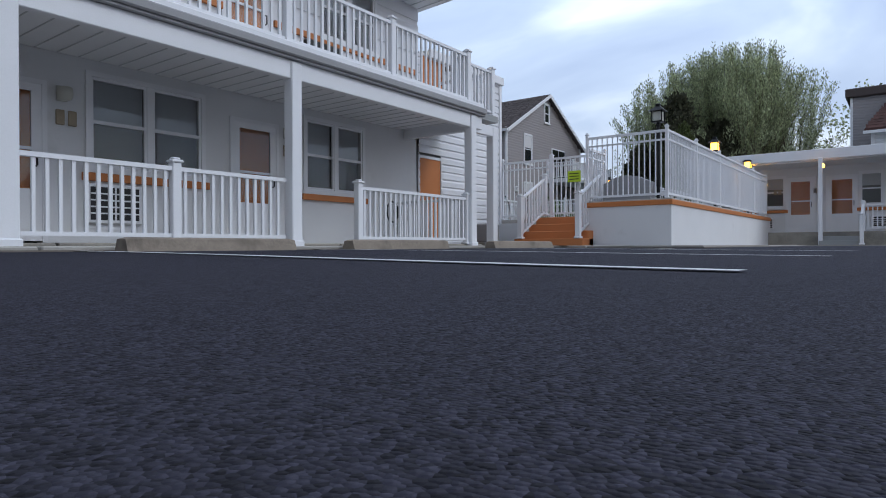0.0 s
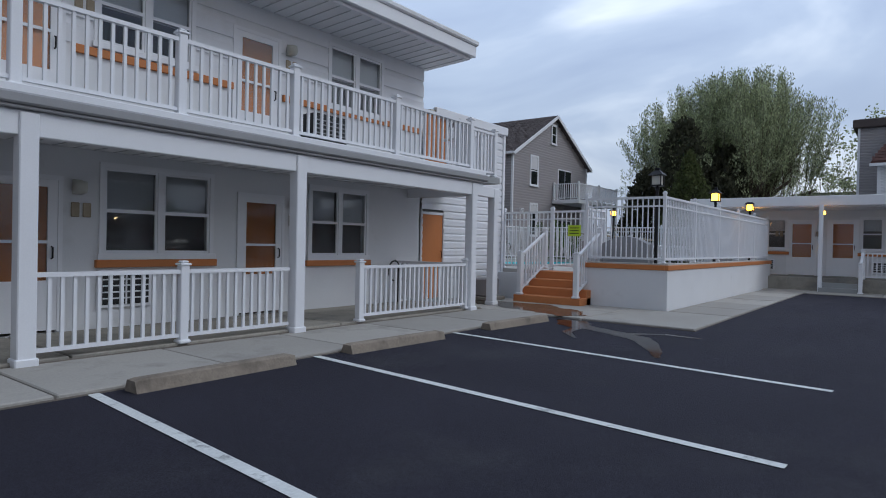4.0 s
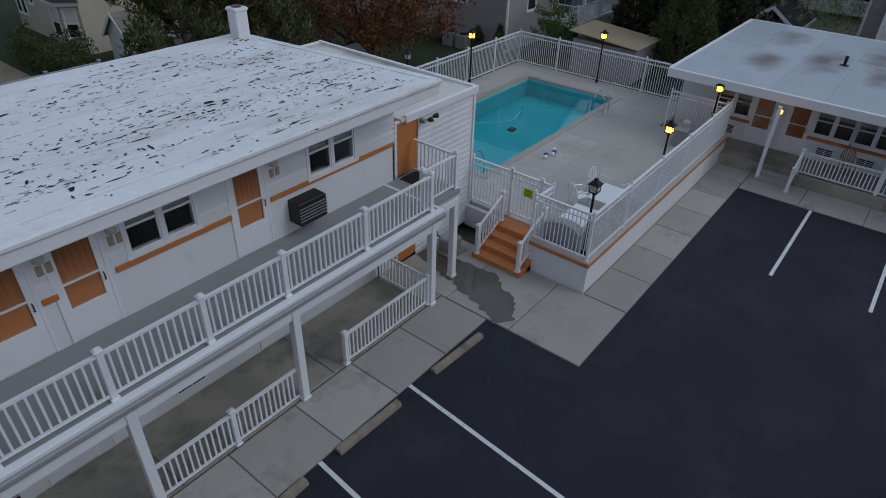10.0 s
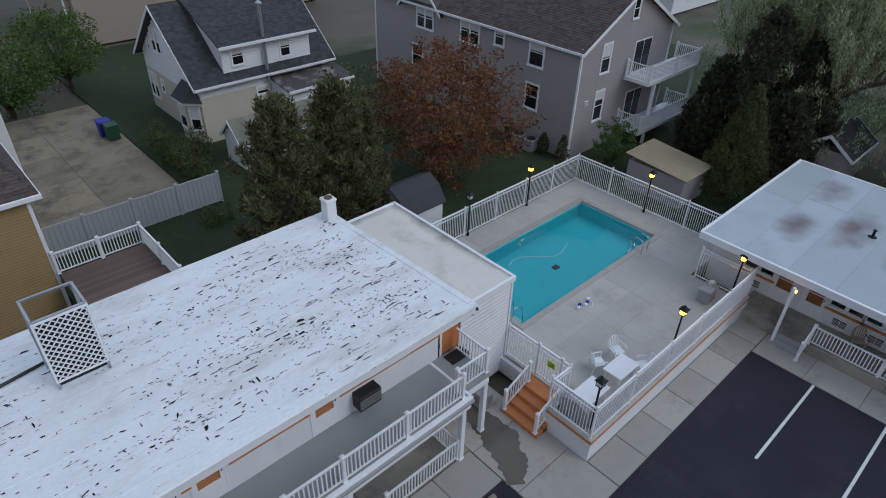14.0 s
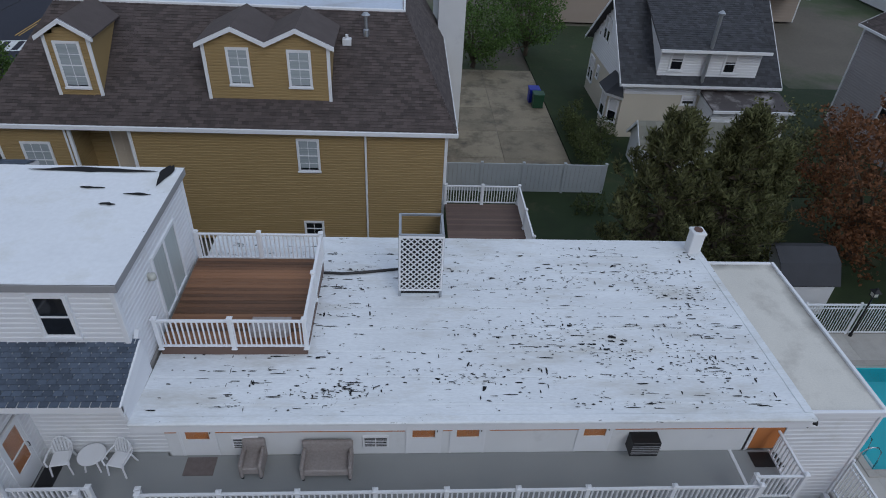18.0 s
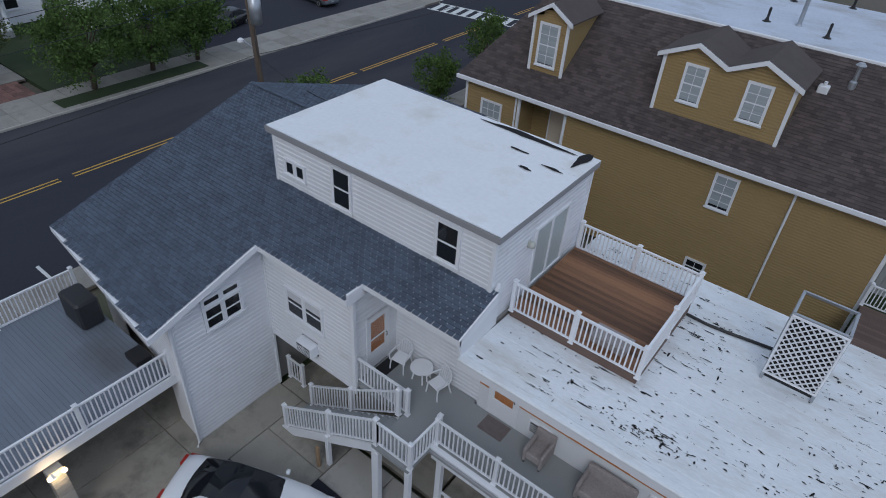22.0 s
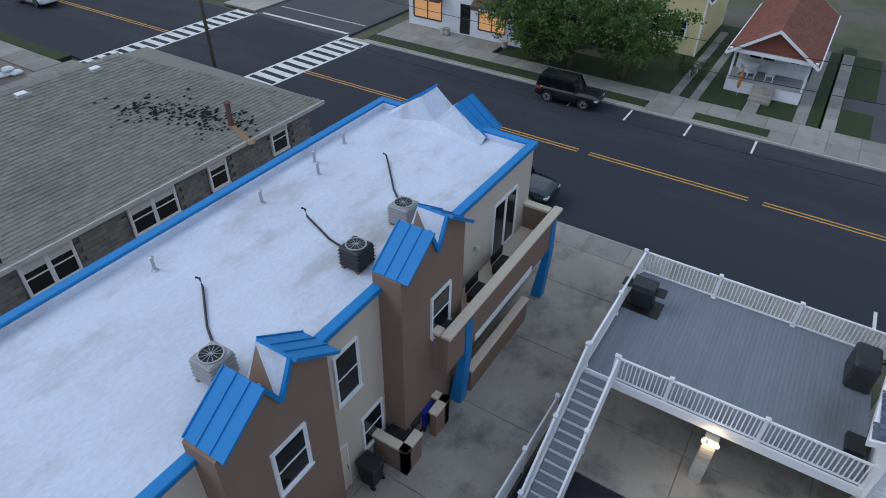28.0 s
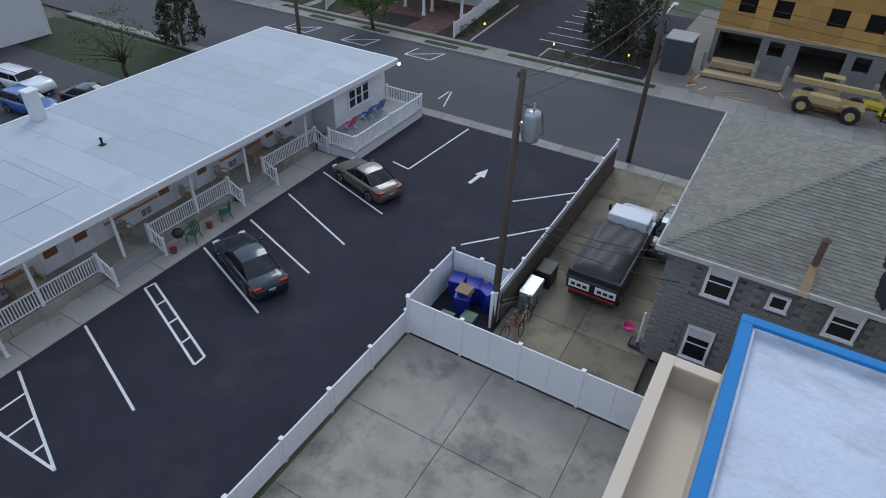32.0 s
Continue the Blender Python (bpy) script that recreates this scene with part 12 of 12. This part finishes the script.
for b in ((39.0, 41.7), (33.0, 35.8), (26.1, 29.3)):
    solid("ground_grass", Geo().soft(b[0], -46.5, -0.2, b[1], -45.85, 0.03, 0.02), M["grass"], "small grass island at the kerb", kind="structure")
slabs("pavement_brick_drive", 29.55, -58, 32.75, -48.2, 8, 25, 0.01, M["drybrick"], "dusty red brick drive", gap=0.006)
slabs("pavement_brick_porch", 32.8, -58, 39.1, -51.25, 12, 13, 0.01, M["drybrick"], "dusty red brick floor under the porch", gap=0.006)
slabs("pavement_brick_path", 36.65, -51.2, 39.05, -48.2, 5, 6, 0.01, M["drybrick"], "dusty red brick path", gap=0.006)
board_fence([(27.7, -48.3), (29.2, -60)], 0.0, 1.25, "white board fence beside the dark car park", w=0.25)
board_fence([(41.6, -48.3), (44.2, -55)], 0.0, 1.1, "low white board fence beside the stairs", w=0.25)
for k in range(8):
    hedge(26.9 + 0.1 * k, -49.6 - 1.35 * k, 27.6 + 0.1 * k, -48.9 - 1.35 * k, 0.75, "leafarbor", "rounded shrub in a mulched row", z=0, name="shrub", cat="bush", dens=30)
far = simple_house("plaza_house", "white house with a columned porch on brick paving", 29.6, -72, 42, -57.5, 5.4, 8.6, "x", "siding", "shingle_dark", [("n", 2, 1.2, 1.1, 1.5), ("n", 5.2, 1.2, 1.1, 1.5), ("n", 9, 1.2, 1.1, 1.5)], base=0.0)
for x, y in ((29.95, -53.7), (33.1, -52.1), (33.1, -53.6), (36.0, -53.4), (37.5, -54.0)):
    part("porch_column", Geo().lathe(x, y, [(0.2, 0), (0.2, 0.2), (0.14, 0.3), (0.13, 3.2), (0.2, 3.3)], 12), M["white"], far, smooth=True)
part("porch_roof", Geo().soft(29.4, -57.4, 3.3, 38.6, -51.8, 3.55, 0.03), M["white"], far)
stp = thing("outside_stairs", "brick stairs with white railings beside the porch", "stairs", at=(44.6, -50.6, 0.0))
for k in range(7):
    part("tread", Geo().soft(-0.75, -0.28 * (k + 1), 0.17 * k, 0.75, -0.28 * k, 0.17 * (k + 1), 0.01), M["drybrick"], stp)
for sx in (-0.82, 0.82):
    part("stair_rail", Geo().tube([(sx, 0, 0.95), (sx, -2.0, 2.1)], 0.05, 6), M["white"], stp)
    for k in range(8):
        part("baluster", Geo().box(sx - 0.025, -0.27 * k - 0.03, 0.05 + 0.155 * k, sx + 0.025, -0.27 * k + 0.03, 0.95 + 0.155 * k), M["white"], stp)
site = thing("building_shell", "half-built block with grey masonry below and yellow sheathing above", "building")
SY = -55.0
bays = [(7.55 - 5.85 * k) for k in range(4)]
holes = []
for b in bays:
    holes += [(7.9 - b, 7.9 - b + 3.15, 0.0, 2.5), (7.9 - b + 3.75, 7.9 - b + 4.85, 1.3, 2.4)]
part("block_wall", hole_wall((7.9, SY), (-15.3, SY), 0, 2.75, 0.3, holes).move(Matrix()), M["blueblock"], site, "grey concrete blockwork")
jg = Geo()
for k in range(1, 13):
    for s0, s1 in [(0, 0.35)] + [(7.9 - b + 3.15, 7.9 - b + 3.75) for b in bays] + [(7.9 - b + 4.85, 7.9 - b + 5.85) for b in bays]:
        jg.box(7.9 - s0, SY - 0.001, k * 0.21, 7.9 - s1, SY + 0.008, k * 0.21 + 0.012)
part("mortar", jg, M["concrete"], site, kind="stuff")
part("back_wall", Geo().box(-15.3, -62, 0, 7.9, -61.8, 9), M["blueblock"], site)
part("end_wall", Geo().box(7.7, -61.8, 0, 7.9, SY - 0.31, 8.6), M["blueblock"], site)
part("upper_floor", Geo().box(-15.3, -61.8, 2.75, 7.7, SY, 2.95), M["lumber"], site)
sheets_ = Geo().box(-0.605, 0, -0.605, 0.605, 0.03, 0.605).mesh("sheathing_sheet", M["ply"])
for i in range(19):
    for j in range(5):
        x, z = 7.9 - 0.61 - i * 1.22, 2.95 + 0.61 + j * 1.22
        if (i % 5 in (1, 3)) and j in (1, 3):
            continue
        share("sheathing_sheet", sheets_, site, x, SY + 0.0, z)
# black sheet in place of the unlit rooms' shade behind the sheathing gaps
part("room_backing", Geo().box(-15.2, SY - 1.2, 2.96, 7.6, SY - 1.1, 9), M["dark"], site)
part("string_course", Geo().box(-15.3, SY + 0.03, 2.72, 7.95, SY + 0.06, 2.95), M["lumber"], site)
side_ = Geo()
for j in range(5):
    for i in range(5):
        side_.box(7.9, SY - 1.2 * i - 1.19, 2.95 + 1.22 * j, 7.93, SY - 1.2 * i, 2.95 + 1.22 * j + 1.21)
part("side_sheathing", side_, M["ply"], site)
for b in bays:
    for x in (b + 0.28, b - 3.45):
        part("bollard_post", Geo().lathe(x, SY + 2.0, [(0.16, 0), (0.16, 1.3), (0.1, 1.42)], 12), M["concrete"], site)


def stack(x, y, rz, L, W, rows, cols, label, mt="lumber", grp="timber stacks"):
    t = thing("timber_stack", label, "timber", grp, at=(x, y, 0.0))
    t.rotation_euler = (0, 0, radians(rz))
    me_ = Geo().soft(-L / 2, -W / cols / 2 + 0.006, 0, L / 2, W / cols / 2 - 0.006, 0.09, 0.006).mesh("beam", M[mt])
    for e in (-0.35, 0.35):
        part("bearer", Geo().box(e * L - 0.05, -W / 2, 0, e * L + 0.05, W / 2, 0.1), M["lumber"], t)
    for r in range(rows):
        for c in range(cols):
            share("beam", me_, t, random.uniform(-0.12, 0.12), -W / 2 + (c + 0.5) * W / cols, 0.1 + r * 0.095, random.uniform(-1, 1))


stack(4.8, -51.8, 2, 5.6, 0.9, 3, 5, "stack of long pale planks before the site")
stack(5.9, -54.2, 0, 3.0, 1.2, 5, 5, "stack of pale boards inside the opening")
stack(-5.6, -51.9, -4, 4.4, 1.0, 3, 4, "bundle of beams in yellow wrap", "yellowwrap")
stack(-6.4, -50.9, 8, 4.0, 0.7, 2, 4, "bundle of beams in yellow wrap", "yellowwrap")
stack(-10.3, -51.4, 3, 5.2, 1.6, 3, 6, "untidy stack of brown planks")
stack(-11.2, -50.2, -9, 4.0, 0.8, 1, 4, "loose brown planks on the dirt")
th = thing("telehandler", "tan telescopic handler with large tyres on the dirt", "telehandler", at=(-1.2, -49.2, 0.0))
th.rotation_euler = (0, 0, radians(176))
part("chassis", Geo().soft(-2.3, -0.7, 0.55, 2.2, 0.7, 1.05, 0.08), M["machine"], th)
part("engine_cover", Geo().soft(-1.3, -1.05, 0.8, 0.7, -0.45, 1.5, 0.1), M["machine"], th)
part("cab", Geo().soft(-0.9, 0.4, 0.8, 0.3, 1.1, 1.25, 0.05), M["machine"], th)
for x in (-0.86, 0.26):
    for y in (0.44, 1.06):
        part("cab_post", Geo().box(x - 0.035, y - 0.035, 1.25, x + 0.035, y + 0.035, 2.3), M["machine"], th)
part("cab_roof", Geo().soft(-0.95, 0.35, 2.3, 0.35, 1.15, 2.38, 0.02), M["machine"], th)
part("boom", Geo().extrude([(-2.6, -0.2, 1.75), (2.6, -0.2, 1.85), (2.6, -0.2, 2.15), (-2.6, -0.2, 2.1)], (0, 0.4, 0)), M["machine"], th)
part("boom_tip", Geo().extrude([(2.5, -0.14, 1.95), (3.2, -0.14, 1.3), (3.35, -0.14, 1.45), (2.6, -0.14, 2.1)], (0, 0.28, 0)), M["machine"], th)
part("fork_frame", Geo().box(3.2, -0.6, 0.5, 3.3, 0.6, 1.4).box(3.3, -0.5, 0.5, 4.3, -0.38, 0.56).box(3.3, 0.38, 0.5, 4.3, 0.5, 0.56), M["black"], th)
for x in (-1.5, 1.5):
    for s in (-1, 1):
        w_ = part("wheel", Geo().tube([(x, s * 0.75, 0.58), (x, s * 1.15, 0.58)], 0.58, 20), M["tyre"], th)
        part("rim", Geo().tube([(x, s * 1.0, 0.58), (x, s * 1.16, 0.58)], 0.3, 14), M["machine"], w_)
pt = thing("portable_toilet", "blue portable toilet with a white roof on the site", "portable toilet", at=(-17.6, -49.9, 0.0))
part("cabin", Geo().soft(-0.55, -0.55, 0.1, 0.55, 0.55, 2.0, 0.04), M["car_blue"], pt)
part("door", Geo().soft(-0.42, 0.55, 0.2, 0.42, 0.58, 1.9, 0.02), M["binblue"], pt)
part("roof", Geo().soft(-0.58, -0.58, 2.0, 0.58, 0.58, 2.25, 0.14), M["white"], pt)
part("base", Geo().box(-0.58, -0.58, 0, 0.58, 0.58, 0.1), M["grey"], pt)
sk = thing("skip", "yellow rubbish skip full of rubble", "skip", at=(-16.9, -53.2, -0.12))
part("tub", Geo().extrude([(-0.9, -1.8, 0.15), (-0.9, 1.6, 0.15), (-0.9, 2.0, 1.5), (-0.9, -2.0, 1.5)], (0.06, 0, 0)).extrude([(0.84, -1.8, 0.15), (0.84, 1.6, 0.15), (0.84, 2.0, 1.5), (0.84, -2.0, 1.5)], (0.06, 0, 0)).extrude([(-0.84, 1.55, 0.15), (0.84, 1.55, 0.15), (0.84, 1.95, 1.5), (-0.84, 1.95, 1.5)], (0, 0.06, 0)).box(-0.84, -1.8, 0.1, 0.84, 1.55, 0.2).extrude([(-0.84, -1.85, 0.15), (0.84, -1.85, 0.15), (0.84, -2.0, 1.5), (-0.84, -2.0, 1.5)], (0, 0.06, 0)), M["machine"], sk)
part("rubble", Geo().soft(-0.8, -1.75, 0.2, 0.8, 1.55, 1.2, 0.25), M["dirt"], sk)
bt = thing("portable_toilet", "brown portable toilet beside the blue one", "portable toilet", at=(-16.4, -50.3, 0.0))
part("cabin", Geo().soft(-0.52, -0.52, 0.0, 0.52, 0.52, 1.95, 0.04), M["awning"], bt)
part("door", Geo().soft(-0.4, 0.52, 0.15, 0.4, 0.55, 1.85, 0.02), M["awning"], bt)
part("roof", Geo().soft(-0.55, -0.55, 1.95, 0.55, 0.55, 2.1, 0.06), M["awning"], bt)
for k, (x, y, z) in enumerate(((-18.4, -48.9, 0.0), (-19.1, -48.6, 0.0), (-18.7, -48.8, 0.32))):
    t = thing("cement_sack", "full white sack lying on the site's edge", "sack", "white sacks", at=(x, y, z))
    part("sack", Geo().soft(-0.42, -0.28, 0.0, 0.42, 0.28, 0.34, 0.13), M["white"], t)
rng = random.Random(31)
for k in range(26):
    x, y = rng.uniform(-15, 8), rng.uniform(-51.5, -48.4)
    t = thing("loose_board", "loose offcut of pale timber on the dirt", "board", "loose boards", at=(x, y, 0.0))
    t.rotation_euler = (0, 0, rng.uniform(0, 3.1))
    L = rng.uniform(0.3, 1.1)
    part("board", Geo().soft(-L, -0.07, 0.0, L, 0.07, 0.04, 0.006), M["lumber"] if k % 3 else M["plydull"], t)
solid("ground_verge", Geo().box(-23.4, -64, -0.3, -22.3, -49.0, 0.02), M["grass"], "narrow grass verge along the main street", kind="structure")
slabs("pavement_main_south", -22.25, -70, -20.1, -48.2, 1, 14, 0.01, M["pavement"], "concrete pavement beside the building site")
car(-29.6, -63.8, 92, 4.6, 1.85, 1.7, "car_white", "white estate car waiting on the main street", "suv")
ctn = thing("site_container", "dark grey site container beside the lumber", "container", at=(9.7, -51.9, 0.0))
part("case", Geo().soft(-1.0, -1.2, 0.0, 1.0, 1.2, 2.5, 0.05), M["grey_dark"], ctn)
for k in range(7):
    part("rib", Geo().soft(-0.9 + k * 0.28, 1.19, 0.25, -0.8 + k * 0.28, 1.25, 2.4, 0.02), M["grey_dark"], ctn)
part("roof", Geo().soft(-1.05, -1.25, 2.5, 1.05, 1.25, 2.6, 0.03), M["grey"], ctn)
cn = thing("traffic_cone", "orange traffic cone on the dirt", "traffic cone", at=(7.9, -49.5, 0.0))
part("cone", Geo().lathe(0, 0, [(0.14, 0.03), (0.03, 0.6)], 10), M["orange"], cn)
part("base", Geo().soft(-0.18, -0.18, 0, 0.18, 0.18, 0.03, 0.01), M["dark"], cn)
for x, y in ((26.5, -51.7), (19.3, -50.2), (13.3, -51.2)):
    t = thing("path_light", "small lit path light beside the dark car park", "lamp", "path lights", at=(x, y, 0.0))
    part("stake", Geo().tube([(0, 0, 0), (0, 0, 0.45)], 0.02, 6), M["dark"], t)
    part("bulb", Geo().lathe(0, 0, [(0.03, 0.45), (0.07, 0.48), (0.07, 0.56), (0.02, 0.6)], 8), M["lampglow"], t)

# far corner cafe and further houses
cafe = thing("corner_cafe", "low corner cafe with a teal and pink front", "cafe")
part("wall", Geo().box(-60, -62, 0, -46, -50.5, 3.4), M["stucco"], cafe)
part("fascia", Geo().box(-60, -50.5, 2.6, -46, -50.3, 3.5).box(-46, -62, 2.6, -45.8, -50.3, 3.5), M["teal"], cafe, "teal fascia")
part("awning", Geo().extrude([(-59.5, -50.3, 2.7), (-59.5, -49.0, 2.2), (-59.5, -49.0, 2.1), (-59.5, -50.3, 2.5)], (8, 0, 0)), M["pinkpaint"], cafe, "pink awning")
slabs("pavement_corner_south", -60, -49.9, -39.2, -45.8, 10, 2, 0.0, M["concrete"], "concrete corner pavement before the cafe")
for x in (-53, -49.5, -46.2, -43.4):
    t = thing("picnic_table", "red picnic table before the corner cafe", "picnic table", "picnic tables", at=(x, -47.6, 0.0))
    part("tabletop", Geo().soft(-0.9, -0.38, 0.7, 0.9, 0.38, 0.75, 0.01), M["redpaint"], t)
    for s in (-0.7, 0.7):
        part("bench", Geo().soft(-0.9, s - 0.13, 0.4, 0.9, s + 0.13, 0.45, 0.01), M["redpaint"], t)
    for e in (-0.6, 0.6):
        part("leg_frame", Geo().box(e - 0.04, -0.7, 0.36, e + 0.04, 0.7, 0.4).extrude([(e - 0.03, -0.5, 0), (e - 0.03, -0.42, 0), (e - 0.03, -0.2, 0.7), (e - 0.03, -0.28, 0.7)], (0.06, 0, 0)).extrude([(e - 0.03, 0.5, 0), (e - 0.03, 0.42, 0), (e - 0.03, 0.2, 0.7), (e - 0.03, 0.28, 0.7)], (0.06, 0, 0)), M["redpaint"], t)
simple_house("far_house", "low white house across the side street", 48, -66, 60, -52, 4.2, 7.0, "y", "siding", "shingle_dark", [("w", 3, 1.2, 1, 1.4), ("w", 8, 1.2, 1, 1.4)], base=0.0)
simple_house("far_house", "pale house at the street corner", 56, -30, 68, -14, 4.2, 7.0, "y", "siding", "shingle_grey", [("w", 3, 1.2, 1, 1.4), ("w", 8, 1.2, 1, 1.4)], base=0.0)
solid("road_back_lot", Geo().box(36, -27, -0.3, 56, -12, -0.04), M["sideroad"], "asphalt yard behind the wing", kind="structure")
